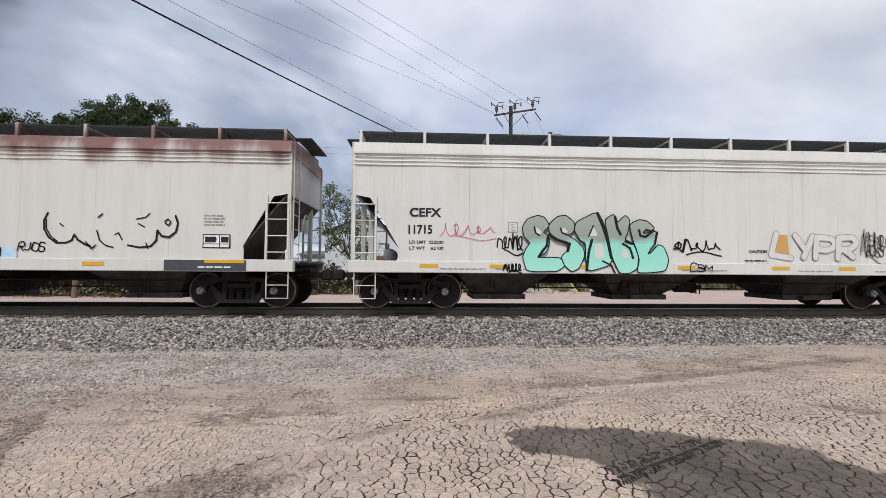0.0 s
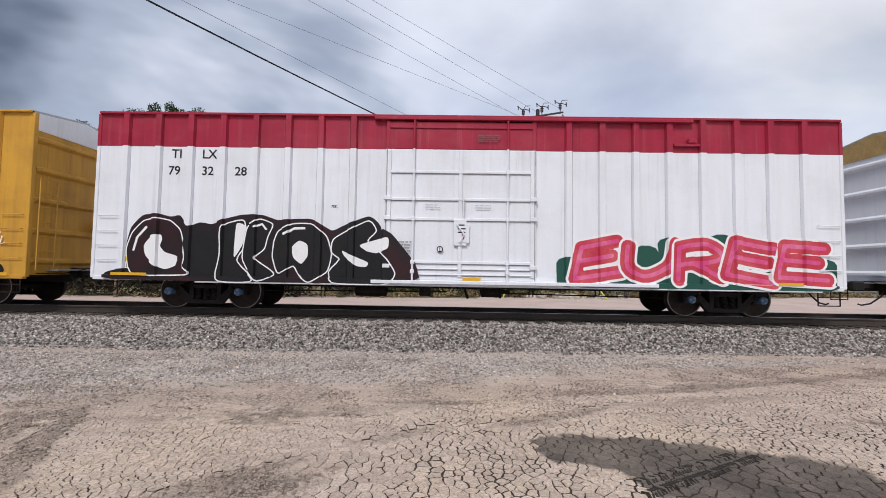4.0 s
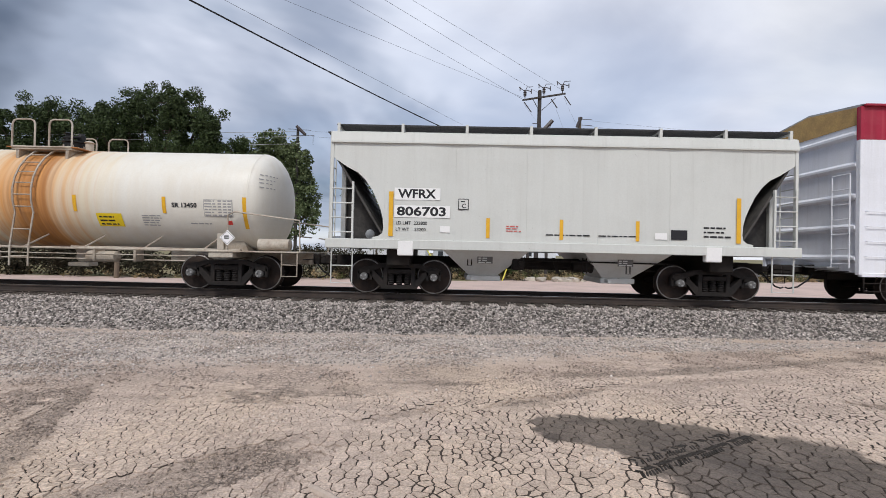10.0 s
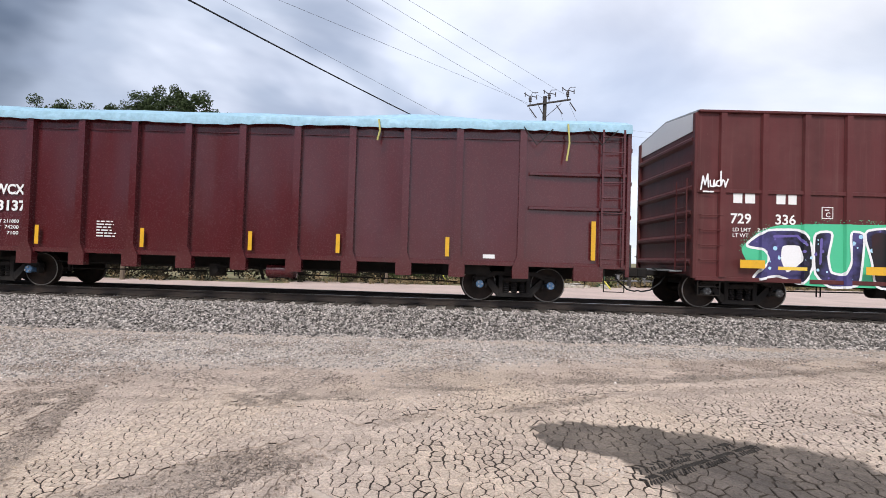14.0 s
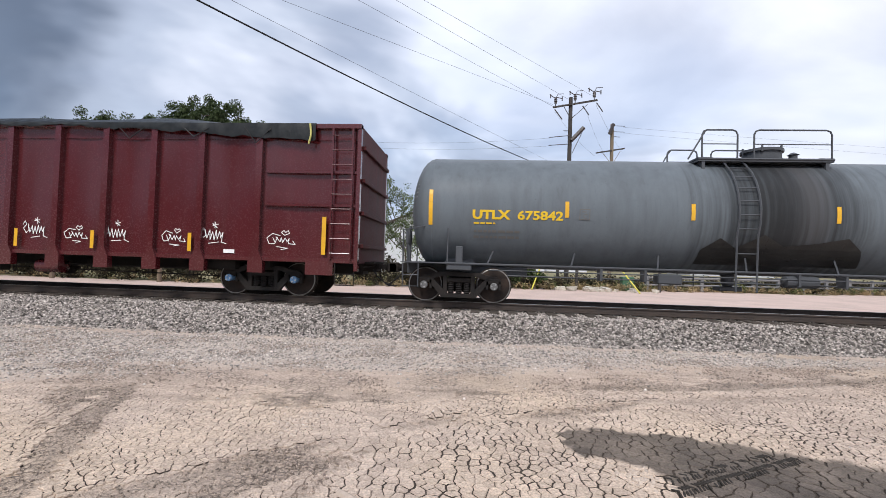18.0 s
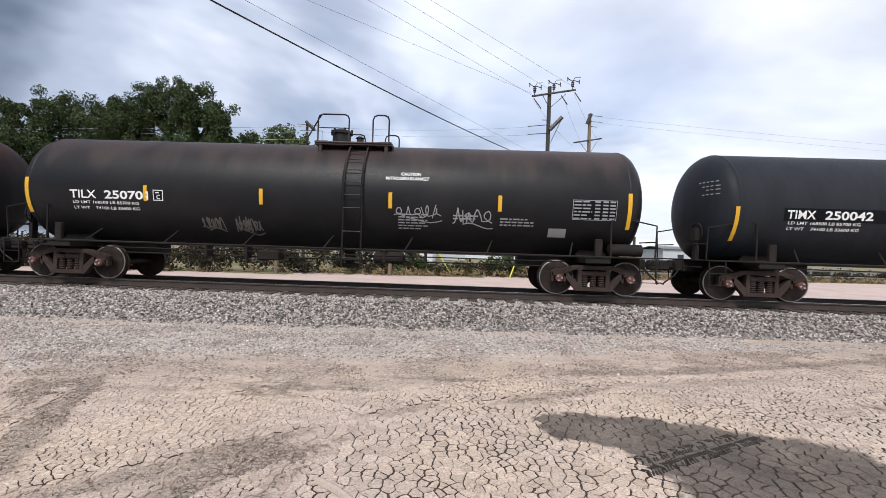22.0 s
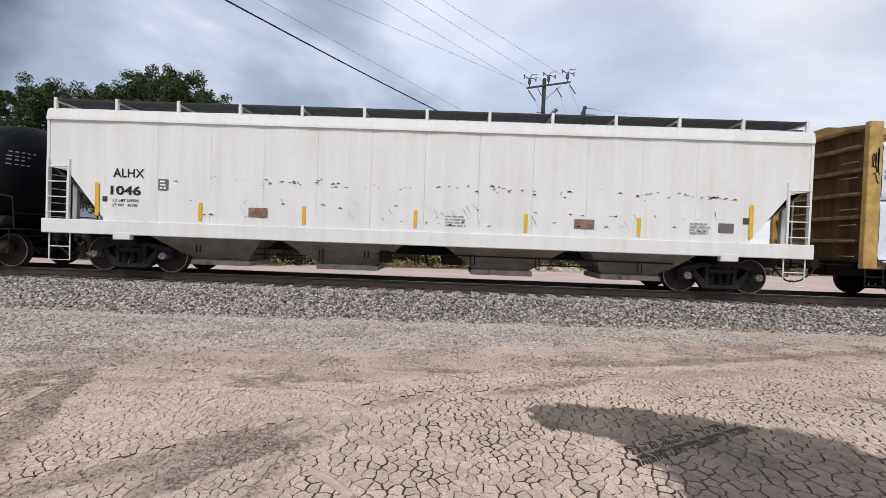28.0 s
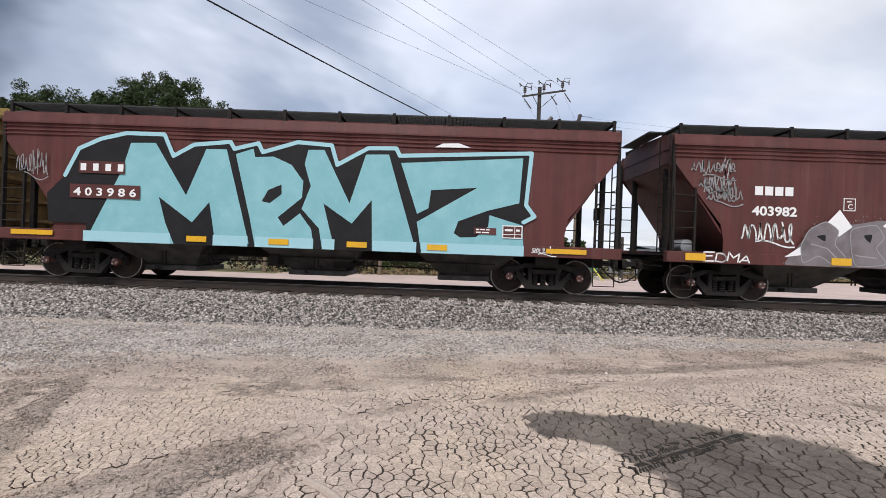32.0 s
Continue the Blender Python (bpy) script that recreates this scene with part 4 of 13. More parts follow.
# patches of loose dark crumbs: (x, y, half length, half depth, darkness)
CRUMBS = [(-4.75, 4.80, 0.50, 0.40, 0.95), (-2.05, 5.08, 0.70, 0.28, 0.9), (-3.15, 4.92, 0.5, 0.16, 0.6), (5.15, 5.2, 0.4, 0.16, 0.9), (2.6, 5.28, 0.5, 0.22, 0.25), (-1.3, 5.35, 0.35, 0.3, 0.4)]


def lattice(ix, iy, seed):
    h = (ix * 374761393 + iy * 668265263 + seed * 974711) & 0xFFFFFFFF
    h = ((h ^ (h >> 13)) * 1274126177) & 0xFFFFFFFF
    return ((h ^ (h >> 16)) & 0xFFFF) / 32767.5 - 1.0


def rough(x, y, seed, octaves=3):
    """Smooth random relief between -1 and 1 over arrays of places."""
    x, y = np.asarray(x, float), np.asarray(y, float)
    total, amp = 0.0, 1.0
    for k in range(octaves):
        ix, iy = np.floor(x).astype(np.int64), np.floor(y).astype(np.int64)
        fx, fy = x - ix, y - iy
        fx, fy = fx * fx * (3 - 2 * fx), fy * fy * (3 - 2 * fy)
        a = lattice(ix, iy, seed + k) * (1 - fx) + lattice(ix + 1, iy, seed + k) * fx
        b = lattice(ix, iy + 1, seed + k) * (1 - fx) + lattice(ix + 1, iy + 1, seed + k) * fx
        total = total + amp * (a * (1 - fy) + b * fy)
        x, y, amp = x * 2.03 + 7.1, y * 2.03 + 3.7, amp * 0.5
    return total / (2 - 0.5 ** (octaves - 1))


def ease(v, a, b):
    t = np.clip((v - a) / (b - a), 0, 1)
    return t * t * (3 - 2 * t)


def to_line(x, y, pts):
    best = np.full(np.shape(x), 99.0)
    for (ax, ay), (bx, by) in zip(pts, pts[1:]):
        dx, dy = bx - ax, by - ay
        u = np.clip(((x - ax) * dx + (y - ay) * dy) / (dx * dx + dy * dy), 0, 1)
        best = np.minimum(best, np.hypot(x - ax - u * dx, y - ay - u * dy))
    return best


def damp_at(x, y):
    """A dark damp stain with a ragged edge where a puddle has dried last."""
    inside = np.zeros(np.shape(x), bool)
    for (ax, ay), (bx, by) in zip(DAMP, DAMP[1:] + DAMP[:1]):
        hit = ((ay > y) != (by > y)) & (x < (bx - ax) * (y - ay) / (by - ay if by != ay else 1e-9) + ax)
        inside ^= hit
    d = to_line(x, y, DAMP + DAMP[:1]) * np.where(inside, 1, -1)
    d = d + 0.07 * rough(x * 2.6, y * 2.6, 41) + 0.11 * rough(x * 9, y * 9, 42)
    soft = 0.03 + 0.05 * ease(x, 2.2, 3.2)
    return ease(d, -soft, soft) * (0.86 + 0.14 * rough(x * 2, y * 2, 43))


def churn_at(x, y):
    """How far wheels have ground the soil to dark crumbs."""
    c = np.zeros(np.shape(x))
    wob = 1 + 0.55 * rough(x * 2.2, y * 2.2, 51) + 0.35 * rough(x * 9, y * 9, 52, 2)
    for pts, w, dark in RUT_LINES:
        d = to_line(x, y, pts)
        ends = np.minimum(np.hypot(x - pts[0][0], y - pts[0][1]), np.hypot(x - pts[-1][0], y - pts[-1][1]))
        c = np.maximum(c, dark * ease(w * wob * (0.35 + ease(ends, 0, 0.5)) - d, -0.09, 0.06))
    for px, py, a, b, dark in CRUMBS:
        d = np.hypot((x - px) / a, (y - py) / b)
        c = np.maximum(c, dark * ease(1.0 + 0.7 * rough(x * 3, y * 5, 53) - d, -0.1, 0.6) * ease(rough(x * 8, y * 12, 54, 2), -0.75, 0.2))
    return c


def grit_at(x, y):
    """How thickly gravel lies between the yard and the ballast."""
    toe, end = np.interp(x, *zip(*TOE)), np.interp(x, *zip(*GRIT_END))
    n = 0.55 * rough(x * 0.45, y * 1.3, 61) + 0.25 * rough(x * 2, y * 4, 62)
    g = ease(y - end + n, -0.35, 0.9)
    bare = np.exp(-((y - toe + 0.42 + 0.15 * rough(x * 0.5, 0 * y, 63)) / 0.24) ** 2) * (0.75 + 0.35 * rough(x * 0.4, y, 64))
    lane = np.exp(-((y - (end + 0.75) + 0.12 * n) / 0.16) ** 2) * 0.35
    return np.clip(g - 0.85 * np.clip(bare, 0, 1) - lane, 0, 1)


def height_at(x, y):
    """The yard's lie without its fine grain: gentle waves, pressed ruts with pushed-up rims."""
    h = 0.020 * rough(x * 0.6, y * 1.1, 71, 2)
    for pts, w, dark in RUT_LINES:
        d = to_line(x, y, pts) / w
        h = h - 0.011 * dark * np.exp(-d * d) + 0.004 * dark * np.exp(-((d - 1.7) / 0.55) ** 2)
    return h * ease(9.0 - y, 0.0, 0.8) * ease(20 - np.abs(x), 0, 4) * ease(y, -3, 0)


def bump_height(x, y):
    return float(height_at(np.array([x]), np.array([y]))[0])


def by_soil(m):
    """Lets the ground's own maps (damp, churn, grit) colour a soil."""
    nt = m.node_tree
    n, l = nt.nodes.new, nt.links.new
    bsdf = nt.nodes["Principled BSDF"]
    col = bsdf.inputs["Base Color"].links[0].from_socket
    co, ns = n("ShaderNodeTexCoord"), n("ShaderNodeTexNoise")
    ns.inputs["Scale"].default_value, ns.inputs["Detail"].default_value, ns.inputs["Roughness"].default_value = 26.0, 5.0, 0.7
    l(co.outputs["Object"], ns.inputs["Vector"])
    for name, rgb, blend, low, high in (("grit", (0.565, 0.492, 0.437), "MIX", 0.55, 0.95), ("churn", (0.215, 0.176, 0.147), "MIX", 0.10, 0.95), ("damp", (0.165, 0.175, 0.19), "MULTIPLY", 1.0, 1.0)):
        at, mr, by, mix = n("ShaderNodeAttribute"), n("ShaderNodeMapRange"), n("ShaderNodeMath"), n("ShaderNodeMix")
        at.attribute_name = name
        for k, v in ((1, 0.35), (2, 0.62), (3, low), (4, high)):
            mr.inputs[k].default_value = v
        l(ns.outputs["Fac"], mr.inputs[0])
        by.operation, by.use_clamp = "MULTIPLY", True
        l(at.outputs["Fac"], by.inputs[0])
        l(mr.outputs[0], by.inputs[1])
        mix.data_type, mix.blend_type = "RGBA", blend
        mix.inputs[7].default_value = (*rgb, 1)
        l(by.outputs[0], mix.inputs[0])
        l(col, mix.inputs[6])
        col = mix.outputs[2]
    l(col, bsdf.inputs["Base Color"])
    return m


def with_maps(ob):
    """Writes the soil maps onto a ground mesh."""
    me = ob.data
    co = np.empty(len(me.vertices) * 3)
    me.vertices.foreach_get("co", co)
    x, y = co[0::3], co[1::3]
    for name, values in (("damp", damp_at(x, y)), ("churn", churn_at(x, y)), ("grit", grit_at(x, y))):
        me.attributes.new(name, "FLOAT", "POINT").data.foreach_set("value", np.asarray(values, np.float32))
    return ob


SOIL = dict(other=(0.405, 0.322, 0.268), amount=0.75, scale=2.0, stretch=(0.4, 1.7, 1), third=(0.60, 0.475, 0.37), third_scale=0.25, third_span=(0.45, 0.6))
DIRT = by_soil(cracked(mat("dry_dirt", (0.56, 0.447, 0.372), 0.9, fine=60, bump=1.0, grain_amp=0.36, **SOIL), 15.0, 0.09, (0.20, 0.16, 0.135), 1.1, (0.44, 0.60)))
MUD = by_soil(mat("cracked_mud", (0.565, 0.455, 0.38), 0.9, fine=48, bump=1.0, obj=0.12, grain_amp=0.34, **SOIL))
MUD_STUFF = by_soil(mat("cracked_mud_far", (0.565, 0.455, 0.38), 0.9, fine=48, bump=1.0, island=0.12, grain_amp=0.34, **SOIL))
RUT = mat("churned_dark_dirt", (0.29, 0.237, 0.198), 0.95, other=(0.40, 0.325, 0.27), amount=0.9, scale=3.0, fine=30, bump=1.0, island=0.5)
# soil inside the cracks, darkened so that its colour holds their shade
CRACK_SHADE = mat("mud_bed", (0.075, 0.059, 0.05), 0.95, other=(0.05, 0.042, 0.036), amount=0.6, scale=3.0, fine=30, bump=0.4)
STONE = mat("ballast_stone", (0.285, 0.253, 0.233), 0.9, other=(0.53, 0.49, 0.465), amount=0.85, scale=18.0, span=(0.53, 0.64), fine=40, bump=0.3, island=0.85)
PEBBLE = mat("pale_gravel", (0.37, 0.33, 0.303), 0.95, other=(0.60, 0.54, 0.505), amount=0.95, scale=14.0, span=(0.50, 0.62), fine=40, bump=0.3, island=0.6)
CLOD = mat("dirt_clods", (0.40, 0.32, 0.27), 0.95, other=(0.17, 0.138, 0.12), amount=0.8, scale=1.5, fine=40, bump=0.4, island=0.45)
FLAKE = mat("pale_mud_flakes", (0.56, 0.465, 0.395), 0.9, other=(0.50, 0.42, 0.36), amount=0.6, scale=3.0, fine=40, bump=0.4, island=0.15)
BALLAST_BED = mat("ballast_bed", (0.14, 0.125, 0.115), 0.95, other=(0.13, 0.12, 0.11), amount=0.8, scale=9.0, fine=45, bump=0.9)
RAIL = mat("rail_steel", (0.060, 0.050, 0.046), 0.6, 0.3, other=(0.10, 0.072, 0.058), amount=0.6, scale=3.0, bump=0.15)
RAIL_TOP = mat("polished_rail_head", (0.30, 0.29, 0.28), 0.3, 0.9, bump=0.02)
TIE = mat("weathered_tie", (0.065, 0.054, 0.047), 0.9, other=(0.11, 0.095, 0.082), amount=0.6, scale=4.0, stretch=(4, 0.6, 4), bump=0.5, obj=0.25)
PINK_ROAD = mat("pinkish_gravel_road", (0.54, 0.415, 0.365), 0.9, other=(0.40, 0.315, 0.275), amount=0.7, scale=0.5, fine=18, bump=0.4)
FIELD = mat("dry_grass_field", (0.24, 0.20, 0.12), 0.95, other=(0.13, 0.145, 0.065), amount=0.9, scale=0.25, fine=12, bump=0.6)


def sheet():
    """One sheet of ground to the horizon; fine where the camera stands, with crumbs and waves as relief."""
    xs = np.array([-1500, -400, -120, -60, -40, -26, -18] + [-12 + 0.4 * i for i in range(8)] + [-8.8 + 0.04 * i for i in range(441)] + [9.2 + 0.4 * i for i in range(8)] + [18, 26, 36, 50, 120, 400, 1500])
    ys = np.array([-900, -200, -40, -10, -3, -1, 0.5, 1.5] + [2.2 + 0.03 * i for i in range(150)] + [6.7 + 0.06 * i for i in range(40)] + [9.2, 10.5, 12.27, 14, 16.5, 20, 24, 27, 30, 33, 36, 40, 80, 300, 2500])
    x, y = np.meshgrid(xs, ys)
    near = (np.abs(x) < 8.9) & (y > 2.1) & (y < 9.05)
    churn, grit = churn_at(x, y), grit_at(x, y)
    fine = 0.005 * rough(x * 7, y * 7, 81, 3) + (0.003 + 0.013 * churn + 0.005 * grit) * rough(x * 16, y * 16, 82, 2)
    z = height_at(x, y) + np.where(near, fine, 0.0)
    n, rows = len(xs), len(ys)
    i, j = np.meshgrid(np.arange(n - 1), np.arange(rows - 1))
    a = (j * n + i).ravel()
    f = np.stack([a, a + 1, a + n + 1, a + n], -1)
    mx, my = ((xs[:-1] + xs[1:]) / 2)[i.ravel()], ((ys[:-1] + ys[1:]) / 2)[j.ravel()]
    which = np.where(my < 15, 0, np.where(my < np.minimum(38.0, np.maximum(22.8, 27.0 + 0.26 * mx)) + 1, 1, 2))
    me = bpy.data.meshes.new("ground")
    me.vertices.add(n * rows)
    me.vertices.foreach_set("co", np.stack([x, y, z], -1).ravel())
    me.loops.add(len(f) * 4)
    me.loops.foreach_set("vertex_index", f.ravel().astype(np.int32))
    me.polygons.add(len(f))
    me.polygons.foreach_set("loop_start", np.arange(0, len(f) * 4, 4, dtype=np.int32))
    me.polygons.foreach_set("material_index", which.astype(np.int32))
    me.update(calc_edges=True)
    for m in (DIRT, PINK_ROAD, FIELD):
        me.materials.append(m)
    me.polygons.foreach_set("use_smooth", np.ones(len(f), bool))
    ob = with_maps(new("ground", me))
    return tagged(ob, "dry compacted dirt yard, gravel road and dry field", "ground", kind="structure")


sheet()


def ballast_z(x, y):
    """Height of the ballast shoulder across the track, which is a little steeper where its foot lies nearer the rails."""
    foot = np.interp(x, *zip(*TOE)) - 0.1
    return np.clip(0.40 * (y - foot) / (TRACK_Y - 1.75 - foot), -0.03, 0.40)


def track_bed():
    xs = [-430, -20, -9.8, -4.8, 0.1, 5.2, 10, 20, 430]
    g, n = G(), 8
    vs = []
    for x in xs:
        foot = float(np.interp(x, *zip(*TOE))) - 0.1
        vs += [(x, y, z) for y, z in ((foot - 0.15, -0.3), (foot - 0.1, -0.05), (TRACK_Y - 1.75, 0.37), (TRACK_Y, 0.40), (TRACK_Y + 1.75, 0.40), (TRACK_Y + 2.3, 0.22), (TRACK_Y + 3.05, -0.03), (TRACK_Y + 3.2, -0.3))]
    g.add(vs, [(a * n + k, a * n + (k + 1) % n, (a + 1) * n + (k + 1) % n, (a + 1) * n + k) for a in range(len(xs) - 1) for k in range(n)] + [tuple(range(n - 1, -1, -1)), tuple(range(len(vs) - n, len(vs)))])
    return tagged(part("ballast_bed", g, BALLAST_BED), "grey crushed stone railway embankment", "ballast", kind="structure")


track_bed()

def rails():
    prof = [(-0.075, 0), (0.075, 0), (0.075, 0.012), (0.012, 0.03), (0.010, 0.125), (0.036, 0.137), (0.036, 0.166), (0.030, 0.172),
            (-0.030, 0.172), (-0.036, 0.166), (-0.036, 0.137), (-0.010, 0.125), (-0.012, 0.03), (-0.075, 0.012)]
    for side in (-1, 1):
        y = TRACK_Y + side * 0.755
        g = G().along([(y + a, RAIL_Z - 0.174 + b) for a, b in prof], -430, 430)
        ob = part("rail", g, RAIL)
        tagged(ob, "dark rusty steel rail on wooden ties", "rail", "rails of the track", "structure")
        part("rail_head", G().box(-430, 430, y - 0.026, y + 0.026, RAIL_Z - 0.0015, RAIL_Z + 0.002), RAIL_TOP, ob, "polished running surface")
        anchor = None
        for i in range(-24, 25):
            if anchor is None:
                g2 = G().box(-0.06, 0.06, -0.09, 0.09, 0, 0.03, 0.006)
                anchor = part("rail_anchor", g2, RAIL, ob, at=pose(i * 0.98 + 0.2, y, RAIL_Z - 0.19))
            else:
                again(anchor, "rail_anchor", ob, pose(i * 0.98 + 0.2, y, RAIL_Z - 0.19))


rails()


def ties():
    root = tagged(new("track_ties"), "row of weathered dark wooden railway ties in the ballast", "ties", kind="structure")
    g = G().box(-0.115, 0.115, -1.3, 1.3, -0.18, 0.0, 0.012)
    first = None
    rnd = random.Random(5)
    for i in range(-70, 71):
        m = pose(i * 0.49, TRACK_Y + rnd.uniform(-0.05, 0.05), RAIL_Z - 0.176 - rnd.uniform(0.0, 0.012), 0, 0, rnd.uniform(-1, 1))
        if first is None:
            first = part("tie", g, TIE, root, at=m)
        else:
            again(first, "tie", root, m)


ties()


def stones(name, count, place, size, material, label, seed):
    """Very many small angular stones as one mesh."""
    rs = np.random.RandomState(seed)
    base = np.array([(1, 0, 0), (-1, 0, 0), (0, 1, 0), (0, -1, 0), (0, 0, 1), (0, 0, -1)], float)
    tri = np.array([(0, 2, 4), (2, 1, 4), (1, 3, 4), (3, 0, 4), (2, 0, 5), (1, 2, 5), (3, 1, 5), (0, 3, 5)])
    pos = place(rs, count)
    count = len(pos)
    s = size[0] + (size[1] - size[0]) * rs.rand(count) ** 2.2
    v = base[None] * (0.65 + 0.7 * rs.rand(count, 6, 1)) + 0.28 * rs.randn(count, 6, 3)
    v *= s[:, None, None] * np.array([1, 1, 0.75])
    a = rs.rand(count) * 6.283
    c, q = np.cos(a)[:, None], np.sin(a)[:, None]
    x, y = v[:, :, 0] * c - v[:, :, 1] * q, v[:, :, 0] * q + v[:, :, 1] * c
    v = np.stack([x, y, v[:, :, 2]], -1) + pos[:, None]
    f = tri[None] + 6 * np.arange(count)[:, None, None]
    me = bpy.data.meshes.new(name)
    me.vertices.add(count * 6)
    me.vertices.foreach_set("co", v.ravel())
    me.loops.add(count * 24)
    me.loops.foreach_set("vertex_index", f.ravel().astype(np.int32))
    me.polygons.add(count * 8)
    me.polygons.foreach_set("loop_start", np.arange(0, count * 24, 3, dtype=np.int32))
    me.update(calc_edges=True)
    me.materials.append(material)
    return tagged(new(name, me), label, "gravel", kind="stuff")


def on_ballast(rs, n):
    x = rs.uniform(-17, 17, n)
    y = TRACK_Y - rs.uniform(0.5, 3.6, n)
    toe = np.interp(x, *zip(*TOE)) + 0.14 * rough(x * 1.1, y * 0, 91) - 0.10
    keep = rs.rand(n) < ease(y - toe, -0.30, 0.12)
    x, y = x[keep], y[keep]
    z = np.maximum(ballast_z(x, y), 0.0)
    return np.stack([x, y, z + 0.008], -1)


def on_toe(rs, n):
    x, y = rs.uniform(-13, 13, n), 4.2 + 5.6 * rs.rand(n) ** 0.8
    keep = (np.abs(x) < 1.5 + y * 1.2) & (rs.rand(n) < 0.02 + 0.95 * grit_at(x, y) ** 1.2)
    x, y = x[keep], y[keep]
    return np.stack([x, y, height_at(x, y) + 0.003], -1)


stones("ballast_stones", 125000, on_ballast, (0.014, 0.044), STONE, "crushed grey and white ballast stones beside the track", 1)
stones("loose_gravel", 130000, on_toe, (0.006, 0.027), PEBBLE, "grey loose gravel scattered over the dirt", 2)


def mud_plates():
    """Ground that has dried and cracked into plates: a cell for each seed, shrunk and set a little proud."""
    rnd = random.Random(11)
    rs = np.random.RandomState(11)
    n = 130000
    cx, cy = rs.uniform(-7.6, 7.6, n), 2.35 + 4.7 * rs.rand(n)
    keep = np.abs(cx) < 0.7 + cy * 1.12
    cx, cy = cx[keep], cy[keep]
    # how far the ground has cracked, and how large its plates are
    k = 1.2 - 0.25 * ease(-cx, 0.6, 1.6) - 0.10 * ease(-cx, 2.4, 4.2) + 0.42 * rough(cx * 0.9, cy * 1.2, 101) - 0.95 * ease(cy - (5.0 + 0.26 * np.clip(cx, -1, 5)), 0.0, 0.9)
    churned = churn_at(cx, cy)
    at_seed = {(x, y): c for x, y, c in zip(cx.tolist(), cy.tolist(), churned.tolist())}
    k = k - 1.45 * churned - 1.3 * grit_at(cx, cy)
    k = np.where((np.hypot((cx + 1.75) / 0.7, (cy - 4.35) / 0.5) < 1) | (np.hypot((cx + 0.35) / 0.75, (cy - 5.1) / 0.5) < 1), k - 0.35, k)
    size = 0.073 - 0.016 * ease(cy, 4.3, 5.2) - 0.022 * ease(-cx, 0.9, 1.6) + 0.022 * rough(cx * 1.6, cy * 1.6, 102)
    size = size + 0.03 * damp_at(cx, cy)
    cell_of, seeds, g = {}, [], 0.13
    for x, y, r, q in zip(cx.tolist(), cy.tolist(), size.tolist(), k.tolist()):
        r = max(0.042, r)
        i, j = int(x // g), int(y // g)
        near = [s for a in (i - 1, i, i + 1) for b in (j - 1, j, j + 1) for s in cell_of.get((a, b), ())]
        if all((x - s[0]) ** 2 + (y - s[1]) ** 2 > r * r for s in near):
            s = (x, y, r, q)
            cell_of.setdefault((i, j), []).append(s)
            seeds.append(s)

    def cell(px, py, r):
        w = r * 1.5
        pts = [(px - w, py - w), (px + w, py - w), (px + w, py + w), (px - w, py + w)]
        i, j = int(px // g), int(py // g)
        for a in range(i - 2, i + 3):
            for b in range(j - 2, j + 3):
                for qx, qy, _, _ in cell_of.get((a, b), ()):
                    dx, dy = qx - px, qy - py
                    if not 0 < dx * dx + dy * dy < 0.09:
                        continue
                    mx, my = (px + qx) / 2, (py + qy) / 2
                    ds = [(x - mx) * dx + (y - my) * dy for x, y in pts]
                    if max(ds) <= 0:
                        continue
                    out = []
                    for t in range(len(pts)):
                        (ax, ay), (bx, by), da, db = pts[t - 1], pts[t], ds[t - 1], ds[t]
                        if (da < 0) != (db < 0):
                            u = da / (da - db)
                            out.append((ax + (bx - ax) * u, ay + (by - ay) * u))
                        if db < 0:
                            out.append((bx, by))
                    pts = out
                    if len(pts) < 3:
                        return None
        return pts

    root = tagged(new("cracked_mud"), "dry mud cracked into curling plates with a damp dark patch", "mud", kind="structure")
    rest, floor, made = G(), G(), []
    for px, py, r, q in seeds:
        if q < 0.15 or rnd.random() > q * 2.2:
            continue
        pts = cell(px, py, r)
        if not pts:
            continue
        mx, my = sum(p[0] for p in pts) / len(pts), sum(p[1] for p in pts) / len(pts)
        # the edges wander, alike for both neighbours
        fine = []
        for (ax, ay), (bx, by) in zip(pts, pts[1:] + pts[:1]):
            m = 3 if math.hypot(bx - ax, by - ay) > 0.05 else 1
            for t in range(m):
                x, y = ax + (bx - ax) * t / m, ay + (by - ay) * t / m
                fine.append((x + 0.022 * noise.noise((x * 15, y * 15, 1.5)), y + 0.022 * noise.noise((x * 15, y * 15, 7.5))))
        pts = fine
        depth = min(1.0, max(0.0, q))
        fresh = 1.0 - 0.42 * min(1.0, max(0.0, (-0.5 - mx) / 0.7))
        gaps = [fresh * (0.0022 + 0.0090 * max(0.0, min(1.0, 0.46 + 1.0 * noise.noise((x * 5.5, y * 5.5, 3.3))))) * (0.35 + 0.65 * depth) for x, y in pts]

        def ring(shrink, z):
            o = []
            for (x, y), gap in zip(pts, gaps):
                d = math.hypot(x - mx, y - my) or 1
                s = max(0.3, 1 - (shrink + gap) / d)
                o.append((mx + (x - mx) * s, my + (y - my) * s, z))
            return o
        base = bump_height(mx, my)
        lift = 0.003 + 0.016 * min(1.0, max(0.0, (q - 0.15) / 0.8)) + rnd.uniform(0, 0.003)
        c = len(pts)
        tilt = (rnd.uniform(-0.035, 0.035), rnd.uniform(-0.035, 0.035))
        vs = ring(0.0, base - 0.02) + ring(0.0, base + lift * 0.68) + ring(0.005, base + lift) + ring(0.022, base + lift - 0.0015)
        vs = [(x, y, z + (x - mx) * tilt[0] + (y - my) * tilt[1]) for x, y, z in vs]
